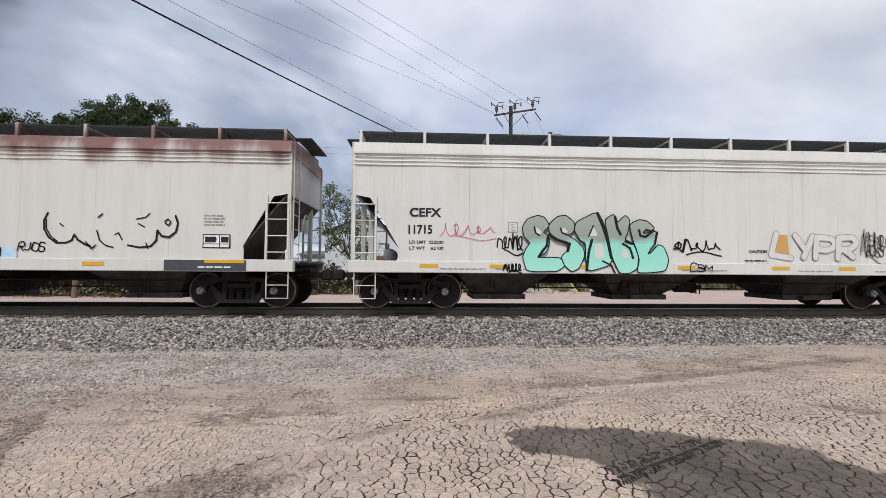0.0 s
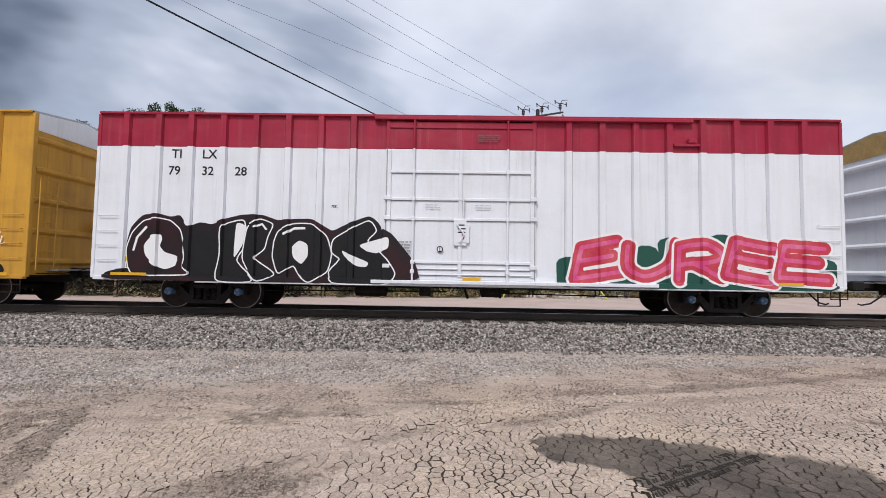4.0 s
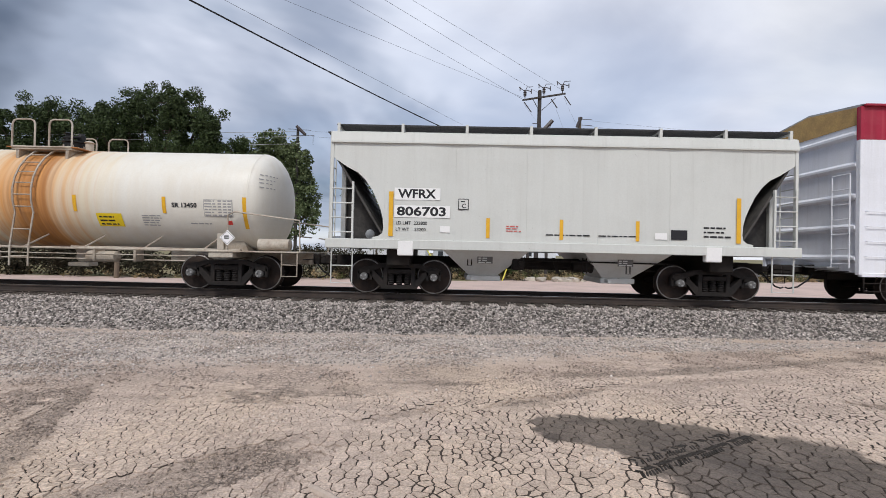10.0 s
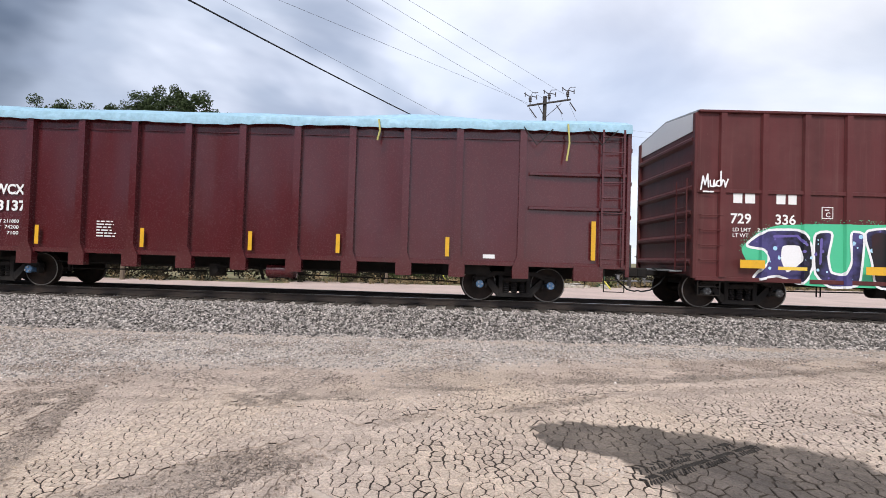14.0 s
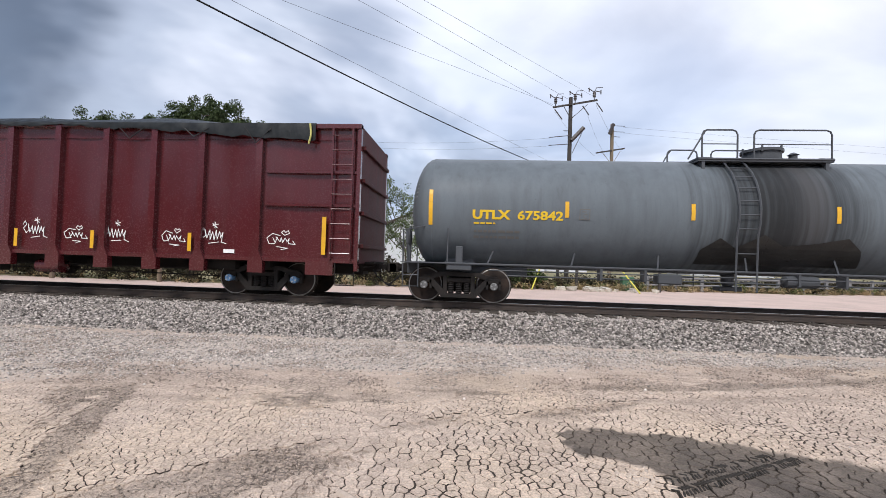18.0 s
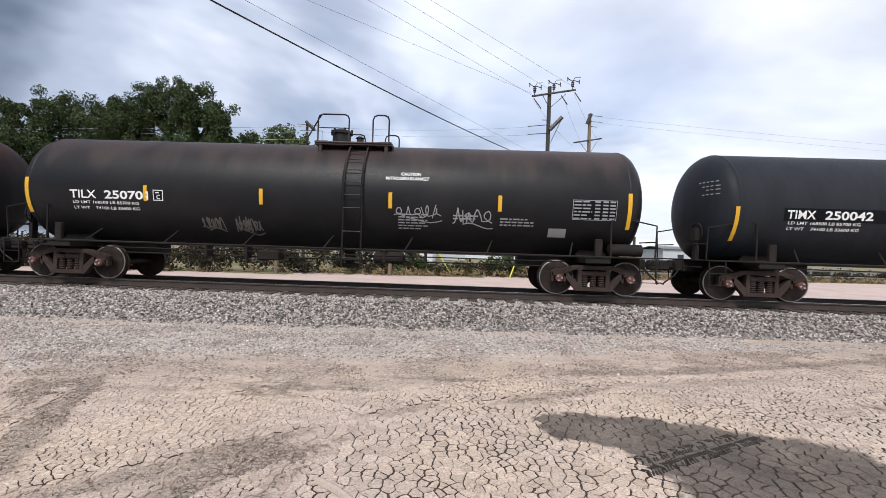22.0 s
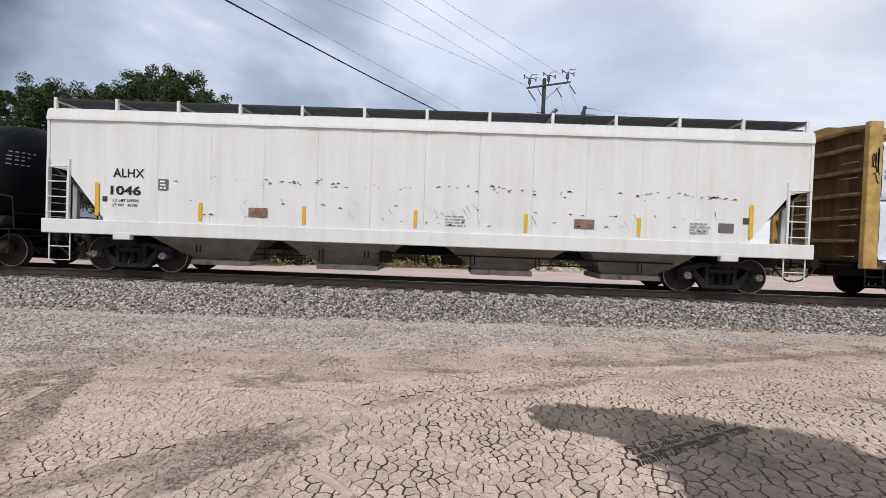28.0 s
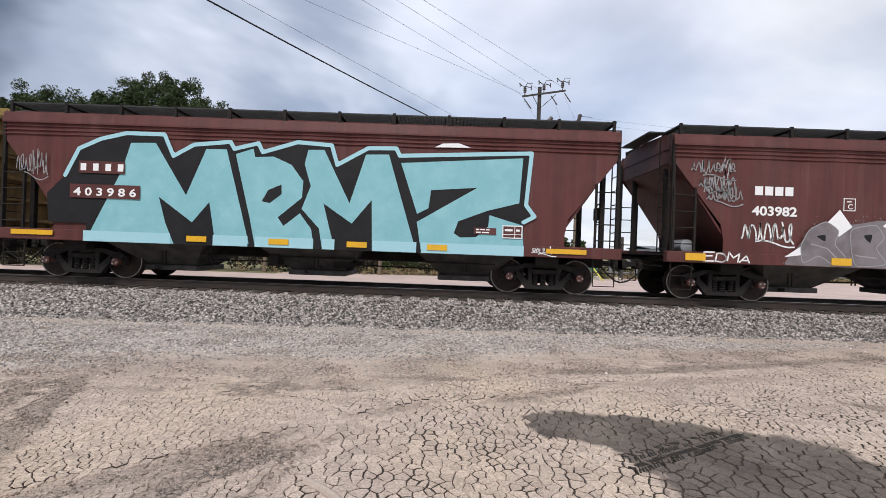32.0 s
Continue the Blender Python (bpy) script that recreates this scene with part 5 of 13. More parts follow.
        fs = [(a * c + t, a * c + (t + 1) % c, (a + 1) * c + (t + 1) % c, (a + 1) * c + t) for a in (0, 1, 2) for t in range(c)] + [tuple(range(3 * c, 4 * c))]
        worn_here = at_seed[(px, py)] > 0.03 or q < 0.4
        # crack floors and fresh plate walls take the dark tone that paints crack shade
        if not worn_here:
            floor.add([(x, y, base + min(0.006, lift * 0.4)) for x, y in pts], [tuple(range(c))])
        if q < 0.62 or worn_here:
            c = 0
        if len(made) < 300 and 2.9 < py < 3.9 and -0.9 < px < 3.2:
            made.append((vs, fs, c))
        else:
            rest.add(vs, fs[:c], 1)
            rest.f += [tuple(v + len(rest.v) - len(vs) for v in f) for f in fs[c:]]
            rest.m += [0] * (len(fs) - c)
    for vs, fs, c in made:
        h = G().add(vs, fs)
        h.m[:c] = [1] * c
        with_maps(part("mud_plate", h, [MUD, CRACK_SHADE], root))
    a = with_maps(part("mud_plates", rest, [MUD_STUFF, CRACK_SHADE], root))
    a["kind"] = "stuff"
    part("crack_floor", floor, CRACK_SHADE, root, "floor of the cracks with their shade put into its colour")


mud_plates()


def tyre_tracks():
    """Lugged tyre prints pressed into the damp mud: two rows of slanting lugs to a wheel."""
    dark = mat("wet_tyre_mud", (0.026, 0.022, 0.019), 0.75, other=(0.07, 0.06, 0.052), amount=0.6, scale=4.0, fine=38, bump=0.6, grain_amp=0.2)
    ob = tagged(new("tyre_print"), "dark lugged tyre prints pressed into damp mud", "tyre print", kind="structure")
    lug = None
    rnd = random.Random(3)
    for a, b, count, lost in (((1.56, 3.42), (2.98, 4.19), 44, 0.14), ((1.58, 3.60), (2.75, 4.22), 38, 0.38)):
        a, b = Vector(a), Vector(b)
        d = (b - a).normalized()
        e = Vector((-d.y, d.x))
        for k in range(count):
            p = a.lerp(b, (k + 0.5) / count)
            for s in (-1, 1):
                if rnd.random() < lost:
                    continue
                c = p + e * s * 0.031 + d * (0.02 if s > 0 else 0)
                m = pose(c.x, c.y, bump_height(c.x, c.y) + 0.0205, 0, 0, math.degrees(math.atan2(d.y, d.x)) + 90 + s * 38 + rnd.uniform(-9, 9))
                if lug is None:
                    lug = part("lug_mark", G().box(-0.031, 0.031, -0.009, 0.009, -0.012, 0.005, 0.003), dark, ob, at=m)
                else:
                    again(lug, "lug_mark", ob, m)


tyre_tracks()


def crumb_points(rs, count):
    x, y = rs.uniform(-7, 8.5, count), rs.uniform(2.4, 8.2, count)
    keep = (np.abs(x) < 0.8 + y * 1.15) & (rs.rand(count) < churn_at(x, y) ** 1.5)
    x, y = x[keep], y[keep]
    return np.stack([x, y, height_at(x, y) + 0.006], -1)


def yard_points(rs, count):
    x, y = rs.uniform(-9, 9, count), rs.uniform(2.6, 8.4, count)
    keep = (np.abs(x) < 0.8 + y * 1.15) & (rs.rand(count) < ease(rough(x * 1.5, y * 2.5, 111), -0.1, 0.5) * 0.9 + 0.06)
    keep &= ~((x > -0.6) & (y < 4.7))
    x, y = x[keep], y[keep]
    return np.stack([x, y, height_at(x, y) + 0.012], -1)


def flake_points(rs, count):
    spots = ((-1.75, 4.35, 0.42, 0.26), (-0.35, 5.05, 0.45, 0.26), (1.35, 3.62, 0.16, 0.14))
    out = [(px + rs.randn() * a * 0.6, py + rs.randn() * b * 0.6) for px, py, a, b in spots for _ in range(count // len(spots))]
    x, y = np.array(out).T
    return np.stack([x, y, height_at(x, y) + 0.012], -1)


stones("churned_clods", 210000, crumb_points, (0.003, 0.012), RUT, "dark churned clods along tyre ruts", 5)
stones("dirt_clods", 110000, yard_points, (0.004, 0.017), CLOD, "small dry clods and grit over the yard", 6)
stones("mud_flakes", 420, flake_points, (0.008, 0.03), FLAKE, "pale flakes broken from the dried mud", 7)
PIPE = mat("pale_dusty_stone", (0.46, 0.38, 0.32), 0.9, other=(0.36, 0.29, 0.25), amount=0.6, scale=6.0, bump=0.5)
g = G().tube([(-0.96, 3.11, 0.012), (-0.90, 3.06, 0.022), (-0.80, 2.99, 0.026), (-0.69, 2.90, 0.024), (-0.58, 2.80, 0.012)], 0.032, 8)
tagged(part("mud_clod", g, PIPE, smooth=True), "pale dusty ridge of dried mud", "clod")
# ---- beyond the track: trees, poles, wires, houses, fence ----
BARK = mat("rough_bark", (0.075, 0.058, 0.045), 0.9, other=(0.04, 0.032, 0.026), amount=0.7, scale=6.0, stretch=(1, 1, 0.2), bump=0.6)
LEAF = mat("summer_leaves", (0.052, 0.076, 0.027), 0.65, other=(0.030, 0.046, 0.017), amount=0.7, scale=0.4, island=0.45, bump=0.0)
LEAF_PALE = mat("pale_willow_leaves", (0.115, 0.145, 0.065), 0.7, other=(0.07, 0.10, 0.05), amount=0.7, scale=0.4, island=0.4, bump=0.0)
SHRUB = mat("dark_scrub", (0.026, 0.026, 0.015), 0.85, other=(0.058, 0.042, 0.026), amount=0.8, scale=0.5, island=0.5, bump=0.0)
WEED = mat("olive_weeds", (0.125, 0.135, 0.055), 0.85, other=(0.075, 0.095, 0.035), amount=0.8, scale=0.4, island=0.4, bump=0.0)
STRAW = mat("dry_straw_grass", (0.34, 0.255, 0.145), 0.9, other=(0.20, 0.165, 0.085), amount=0.8, scale=0.3, island=0.4, bump=0.0)
POLE = mat("weathered_pole_wood", (0.062, 0.056, 0.053), 0.85, other=(0.04, 0.036, 0.034), amount=0.7, scale=4.0, stretch=(3, 3, 0.2), bump=0.4)
POLE_NEW = mat("yellowish_pole_wood", (0.21, 0.165, 0.115), 0.85, other=(0.14, 0.11, 0.08), amount=0.7, scale=4.0, stretch=(3, 3, 0.2), bump=0.4)
WIRE = mat("dark_cable", (0.012, 0.012, 0.013), 0.6)
WIRE_THIN = mat("grey_wire", (0.085, 0.085, 0.095), 0.5, 0.3)
INSULATOR = mat("brown_insulator", (0.055, 0.045, 0.045), 0.3)
WALL_WHITE = mat("white_house_siding", (0.66, 0.68, 0.73), 0.7, other=(0.52, 0.54, 0.58), amount=0.5, scale=1.0, stretch=(1, 1, 6), bump=0.1)
WALL_GREY = mat("pale_grey_siding", (0.50, 0.53, 0.57), 0.7, other=(0.40, 0.42, 0.45), amount=0.5, scale=1.0, stretch=(1, 1, 6), bump=0.1)
ROOF = mat("brown_roof", (0.115, 0.088, 0.078), 0.85, other=(0.07, 0.055, 0.05), amount=0.6, scale=2.0, bump=0.4)
ROOF_GREY = mat("grey_metal_roof", (0.20, 0.21, 0.22), 0.6, 0.3, other=(0.13, 0.13, 0.14), amount=0.6, scale=1.0, bump=0.1)
DOOR_BROWN = mat("brown_door", (0.20, 0.105, 0.068), 0.6, other=(0.14, 0.07, 0.05), amount=0.5, scale=2.0)
PANE = mat("dark_window_pane", (0.035, 0.040, 0.048), 0.12, bump=0.0)
CONCRETE = mat("pale_concrete_rubble", (0.52, 0.48, 0.42), 0.9, other=(0.38, 0.34, 0.29), amount=0.7, scale=2.0, bump=0.5, obj=0.15)
GUARD = mat("grey_fence_steel", (0.24, 0.24, 0.25), 0.6, 0.3, other=(0.16, 0.15, 0.15), amount=0.6, scale=2.0)
GUY = mat("yellow_guy_guard", (0.62, 0.56, 0.09), 0.5)
POST = mat("old_fence_post", (0.20, 0.155, 0.115), 0.9, other=(0.12, 0.095, 0.075), amount=0.7, scale=5.0, stretch=(3, 3, 0.3), bump=0.5)


def leaf_mesh(clumps, per, size, seed, spread=1.0, flat=0.6):
    """Leaves in clumps: bent quads in one mesh."""
    rs = np.random.RandomState(seed)
    c = np.repeat(np.array(clumps, float), per, 0)
    n = len(c)
    d = rs.randn(n, 3)
    d /= np.linalg.norm(d, axis=1)[:, None]
    p = c[:, :3] + d * c[:, 3:4] * (rs.rand(n, 1) ** 0.45) * spread
    a = rs.randn(n, 3)
    a /= np.linalg.norm(a, axis=1)[:, None]
    b = np.cross(a, rs.randn(n, 3))
    b /= np.linalg.norm(b, axis=1)[:, None]
    s = size * (0.6 + 0.8 * rs.rand(n, 1))
    v = np.stack([p - a * s, p + b * s * flat, p + a * s, p - b * s * flat], 1)
    g = G()
    g.v = [tuple(x) for x in v.reshape(-1, 3)]
    g.f = [(4 * i, 4 * i + 1, 4 * i + 2, 4 * i + 3) for i in range(n)]
    g.m = [0] * n
    return g


def tree(label, x, y, lobes, trunk_r, seed, leaf=LEAF, size=0.092, per=210, group=""):
    """lobes: (dx, dz, radius) of the crown's masses. Trunk, limbs to each mass, and leaves in clumps with gaps between."""
    rnd = random.Random(seed)
    t = thing("tree", label, "tree", group, pose(x, y, 0))
    low = min(dz - r for dx, dz, r in lobes)
    g = G()
    top = (0.1 * rnd.uniform(-1, 1), 0, max(1.2, low + 0.8))
    pts = [(0, 0, -0.1), (0.05, 0.03, top[2] * 0.5), top]
    for k in range(2):
        r0, r1 = trunk_r * (1 - 0.25 * k), trunk_r * (1 - 0.25 * (k + 1))
        a, b = Vector(pts[k]), Vector(pts[k + 1])
        n = 10
        g.add([(p.x + r * math.cos(q), p.y + r * math.sin(q), p.z) for p, r in ((a, r0), (b, r1)) for q in (6.283 * i / n for i in range(n))],
              [(i, (i + 1) % n, n + (i + 1) % n, n + i) for i in range(n)])
    part("trunk", g, BARK, t, smooth=True)
    clumps = []
    for dx, dz, r in lobes:
        dy = rnd.uniform(-0.6, 0.6) * r
        g2 = G()
        g2.tube([top, ((top[0] + dx) / 2 + rnd.uniform(-0.4, 0.4), dy / 2, (top[2] + dz) / 2 - 0.3), (dx, dy, dz)], trunk_r * 0.28, 6)
        for k in range(int(9 + r * 9)):
            d = Vector((rnd.gauss(0, 1), rnd.gauss(0, 1), rnd.gauss(0, 1))).normalized() * r * rnd.uniform(0.35, 1.12)
            clumps.append((dx + d.x, dy + d.y, dz + d.z * 0.95, rnd.uniform(0.3, 0.62) * (0.6 + 0.35 * r)))
            if k % 3 == 0:
                g2.tube([(dx, dy, dz), (dx + d.x * 0.9, dy + d.y * 0.9, dz + d.z * 0.8)], trunk_r * 0.09, 4)
        part("limb", g2, BARK, t)
    part("crown", leaf_mesh(clumps, per, size, seed), leaf, t)
    return t


def crown_of(points, x0, r0, seed, low):
    """Masses under a given skyline: (x, z) of its tops."""
    rnd = random.Random(seed)
    out = []
    for x, z in points:
        r = r0 * rnd.uniform(0.8, 1.15)
        zz = z - r
        while zz > low:
            out.append((x - x0 + rnd.uniform(-0.4, 0.4), zz, r))
            zz -= r * 1.25
            r *= rnd.uniform(0.95, 1.1)
    return out


K = 40 / 45.0


def sky_at(x, z):
    return (x * K, EYE_Z + (z - 1.75) * K)


grove = "grove behind the track"
tree("tall broad green elm with a dense dark crown", -28.5, 40, crown_of([sky_at(*p) for p in ((-34.2, 19.2), (-31.6, 19.0), (-28.9, 18.9), (-26.4, 17.4), (-36.5, 16.2))], -28.5, 2.3, 1, 4.0), 0.42, 1, group=grove)
tree("green elm with an uneven crown beside taller elm", -38.5, 41, crown_of([sky_at(*p) for p in ((-46.2, 18.0), (-43.6, 17.6), (-41.2, 17.0), (-48.6, 17.2))], -38.5, 2.1, 2, 4.0), 0.36, 2, group=grove)
tree("green elm with a rounded crown between larger elms", -34.5, 42, crown_of([sky_at(*p) for p in ((-38.6, 17.4), (-36.9, 17.0))], -34.5, 1.7, 3, 4.0), 0.30, 3, group=grove)
tree("smaller elm with yellowing tips at edge of grove", -21.6, 39, crown_of([sky_at(*p) for p in ((-24.6, 15.2), (-22.6, 13.8))], -21.6, 1.6, 4, 3.4), 0.24, 4, group=grove)
tree("dark green elm at the far side of grove", -49.0, 41, crown_of([sky_at(*p) for p in ((-53.5, 17.0), (-56.5, 16.0), (-60.0, 16.5))], -49.0, 2.2, 5, 4.0), 0.36, 5, group=grove)
tree("pale thin-leaved willow tree behind the track", -17.3, 41, crown_of([sky_at(*p) for p in ((-20.9, 14.3), (-19.2, 14.9), (-17.0, 13.6), (-15.8, 12.4))], -17.3, 1.3, 6, 3.0), 0.2, 6, LEAF_PALE, 0.13, 70)
tree("thin grey-green tree with sparse leaves", -7.4, 44, crown_of([(-9.4, 10.4), (-7.6, 9.6), (-5.8, 8.4)], -7.4, 1.4, 7, 3.0), 0.16, 7, LEAF_PALE, 0.10, 26)
tree("small round tree behind the white house", -1.2, 72, [(-0.8, 4.6, 1.3), (0.6, 4.9, 1.5), (1.6, 3.6, 1.2)], 0.2, 8, LEAF, 0.2, 60)
tree("small green tree behind a long white building", 3.0, 92, [(-1.2, 6.0, 1.7), (0.9, 6.6, 1.6), (3.6, 5.9, 1.8), (6.6, 5.2, 1.6)], 0.2, 9, LEAF, 0.25, 60)
tree("small green tree beside a parking area", 46, 80, [(-1.2, 4.0, 1.7), (0.9, 4.6, 1.6)], 0.2, 10, LEAF, 0.25, 60)
tree("low green tree far behind the road", 30, 110, [(-4, 3.5, 2.0), (0, 4.2, 2.2), (4, 3.6, 2.0)], 0.2, 12, LEAF, 0.3, 60)


def edge(x):
    """Where the gravel road ends and the weeds begin."""
    return min(38.0, max(22.8, 27.0 + 0.26 * x))


# trees across the yard behind the camera, which the glossy car sides mirror
for k, (x, top) in enumerate(((-48, 10.5), (-38, 12.0), (-28, 11.5), (-18.5, 9.5))):
    tree("green elm standing across the yard from the track", x, -27 - k % 2 * 2, crown_of([(x - 3.6, top - 2.2), (x - 1.2, top), (x + 1.4, top - 0.6), (x + 3.8, top - 2.0)], x, 2.0, 60 + k, 2.2), 0.34, 60 + k, size=0.22, per=60, group="elms behind the yard")


def scrub():
    """Weeds, dry grass and dark bushes along the far edge of the road."""
    rs = random.Random(3)
    low, straw = [], []
    for i in range(900):
        x = -52 + 0.11 * i + rs.uniform(-0.3, 0.3)
        dense = 1.0 if x < -5 else 0.35
        if rs.random() < dense:
            low.append((x, edge(x) + 1.4 + rs.uniform(-0.8, 2.0), rs.uniform(0.25, 1.7) if x < -5 else rs.uniform(0.25, 0.6), rs.uniform(0.35, 0.7)))
    for i in range(900):
        x = -46 + 0.1 * i + rs.uniform(-0.2, 0.2)
        if x > -5 or i % 4 == 0:
            straw.append((x, edge(x) + 0.5 + rs.uniform(-0.6, 1.6), rs.uniform(0.05, 0.32), 0.22))
    weeds = []
    for i in range(1500):
        x = rs.uniform(-8, 52)
        y = edge(x) + rs.uniform(0.2, 7.0)
        (straw if rs.random() < 0.68 else weeds).append((x, y, rs.uniform(0.08, 0.40), rs.uniform(0.2, 0.38)))
    tagged(part("roadside_weeds", leaf_mesh(weeds, 60, 0.085, 8, 1.0, 0.3), WEED), "low olive-green weeds among dry grass by the road", "weeds", kind="stuff")
    tagged(part("roadside_bushes", leaf_mesh(low, 130, 0.085, 5, 1.0, 0.5), SHRUB), "dark green bushes and weeds beside the gravel road", "bushes", kind="stuff")
    tagged(part("dry_grass", leaf_mesh(straw, 26, 0.10, 6, 1.0, 0.18), STRAW), "dry reddish straw grass along the road edge", "grass", kind="stuff")
    bush = []
    for cx, z, r in ((-0.6, 0.8, 0.6), (0.2, 1.0, 0.7), (0.9, 0.7, 0.55)):
        for k in range(16):
            d = Vector((rs.gauss(0, 1), rs.gauss(0, 1), rs.gauss(0, 1))).normalized() * r * rs.uniform(0.3, 1)
            bush.append((cx + d.x, d.y, z + d.z, 0.25))
    for x, y in ((-3.2, 27.4), (3.2, 28.9)):
        b = thing("bush", "round dark green bush beside gravel road", "bush", "bushes by the road", pose(x, y, 0))
        part("stems", G().tube([(0, 0, 0), (0.1, 0, 0.9)], 0.05).tube([(0, 0, 0), (-0.5, 0.1, 0.8)], 0.04).tube([(0, 0, 0), (0.7, 0.1, 0.7)], 0.04), BARK, b)
        part("leaves", leaf_mesh(bush, 55, 0.075, int(x * 10 + 99)), LEAF, b)


scrub()


def utility_pole(label, x, y, top, arms, r, wood, extras=(), tilt=0.0, transformer=None):
    t = thing("utility_pole", label, "utility pole", "utility poles behind the track", pose(x, y, 0))
    part("mast", G().add([(q * math.cos(a) + tilt * z, q * math.sin(a), z) for z, q in ((-0.3, r * 1.25), (top, r)) for a in (6.283 * k / 10 for k in range(10))],
                         [(k, (k + 1) % 10, 10 + (k + 1) % 10, 10 + k) for k in range(10)] + [tuple(range(10, 20))]), wood, t, smooth=True)
    for x0, z0, x1, z1, pins, ya in arms:
        a = part("crossarm", G().tube([(x0, -0.2 - ya, z0), (x1, -0.2 + ya, z1)], 0.085, 4), POLE, t)
        for u in pins:
            px, pz = x0 + (x1 - x0) * u, z0 + (z1 - z0) * u
            py = -0.2 - ya + 2 * ya * u
            part("insulator", G().lathe([(0, 0.035), (0.2, 0.035), (0.22, 0.13), (0.32, 0.09), (0.35, 0.14), (0.46, 0.10), (0.49, 0.14), (0.60, 0.09), (0.66, 0.03)], "z", (px, py, pz + 0.08), 8), INSULATOR, a, smooth=True)
            part("cutout_bracket", G().tube([(px - 0.48, py, pz + 0.98), (px - 0.12, py, pz + 0.74), (px + 0.10, py, pz + 0.76), (px + 0.52, py, pz + 0.66)], 0.035, 5).tube([(px + 0.02, py, pz + 0.72), (px + 0.16, py, pz + 1.02), (px + 0.62, py, pz + 1.04)], 0.026, 5).tube([(px + 0.50, py, pz + 0.84), (px + 0.50, py, pz + 0.50)], 0.045, 5).tube([(px - 0.40, py, pz + 1.02), (px - 0.40, py, pz + 0.70)], 0.04, 5), INSULATOR, a)
        mx = (x0 + x1) / 2
        for s in (-1, 1):
            part("brace", G().tube([(tilt * z0, -0.15, min(z0, z1) - 0.9), (mx + s * abs(x1 - x0) * 0.28, -0.2, (z0 + z1) / 2 - 0.05)], 0.03, 4), wood, a)
    for x0, z0, x1, z1, q in extras:
        part("bracket", G().tube([(x0, -0.15, z0), (x1, -0.15, z1)], q, 5), INSULATOR, t)
    if transformer:
        x0, z0, x1, z1 = transformer
        part("lamp_arm", G().tube([(x0, -0.3, z0), (x1, -0.45, z1)], 0.17, 6), INSULATOR, t, "dark slanted fixture")
    return t


J = 34 / 38.0
HZ = lambda z: EYE_Z + (z - 1.75) * J
utility_pole("tall grey wooden utility pole with a loaded crossarm", 7.0, 34, HZ(16.4), [(-1.35, HZ(15.45), 2.05, HZ(16.1), (0.06, 0.5, 0.93), 0.0)], 0.15, POLE,
             [(-1.6, HZ(12.8), 0.1, HZ(13.0), 0.03), (-1.6, HZ(12.1), 0.1, HZ(12.25), 0.03), (-0.5, HZ(13.4), 0.1, HZ(13.4), 0.03), (-0.5, HZ(10.4), 0.1, HZ(10.4), 0.03), (-0.45, HZ(10.0), 0.1, HZ(10.0), 0.03),
              (-1.2, HZ(15.3), -0.6, HZ(14.4), 0.045), (0.95, HZ(15.6), 1.45, HZ(14.8), 0.045), (2.0, HZ(15.9), 2.5, HZ(15.1), 0.045), (1.0, HZ(13.4), 0.2, HZ(11.4), 0.025)],
             0.004, (0.1, HZ(12.5), 1.0, HZ(13.6)))
utility_pole("yellowish wooden utility pole with a lower crossarm", 13.3, 44, 16.0, [(-1.85, 12.75, 1.5, 13.75, (), 1.0)], 0.17, POLE_NEW,
             [(0.1, 15.8, 1.2, 15.75, 0.03), (0.1, 15.2, 1.2, 15.15, 0.03), (0.1, 14.7, 0.7, 14.65, 0.03)], 0.0, (-0.35, 14.9, 0.0, 15.9))
utility_pole("short dark wooden pole with a slanted fixture", -14.4, 40, 13.2, [], 0.13, POLE,
             [(-0.9, 13.1, 1.3, 13.0, 0.025), (-0.6, 12.5, 1.6, 12.5, 0.025), (1.5, 12.5, 1.5, 11.6, 0.02)], 0.0, (0.0, 13.3, 0.85, 12.5))


def wire(name, label, a, b, sag, r, material):
    a, b = Vector(a), Vector(b)
    n = 30
    pts = []
    for i in range(n + 1):
        u = i / n
        p = a.lerp(b, u)
        pts.append((p.x, p.y, p.z - sag * 4 * u * (1 - u)))
    return tagged(part(name, G().tube(pts, r, 5), material, smooth=True), label, "cable", "overhead lines")


wire("power_cable", "thick black overhead cable crossing above the track", (-24.3, -15.2, 10.96), (10.6, 43.9, 10.16), 1.44, 0.028, WIRE)
wire("power_cable", "thin grey wire beside the thick cable", (-24.0, -12.0, 10.2), (10.6, 43.9, 10.4), 0.15, 0.007, WIRE_THIN)
for near, far in (((-1.9, 6, 3.35), (5.7, 34, 12.55)), ((-1.1, 6, 3.35), (5.7, 34, 12.4)), ((-0.6, 6, 3.35), (7.1, 34, 12.85)), ((-0.2, 6, 3.35), (9.0, 34, 13.1))):
    k = far[2] / near[2]
    p = Vector((near[0] * k, near[1] * k, far[2] + EYE_Z))
    q = Vector((far[0], far[1], far[2] + EYE_Z))
    wire("power_line", "thin grey power line running to the tall pole", p + (p - q) * 2.2, q, 0.0, 0.008, WIRE_THIN)
for z0, z1 in ((12.9, 11.8), (12.4, 11.2), (11.7, 10.7)):
    wire("power_line", "thin pale telephone line in front of trees", (-66, 40, z1), (-14.0, 39.8, z0), 0.25, 0.022, GALV)
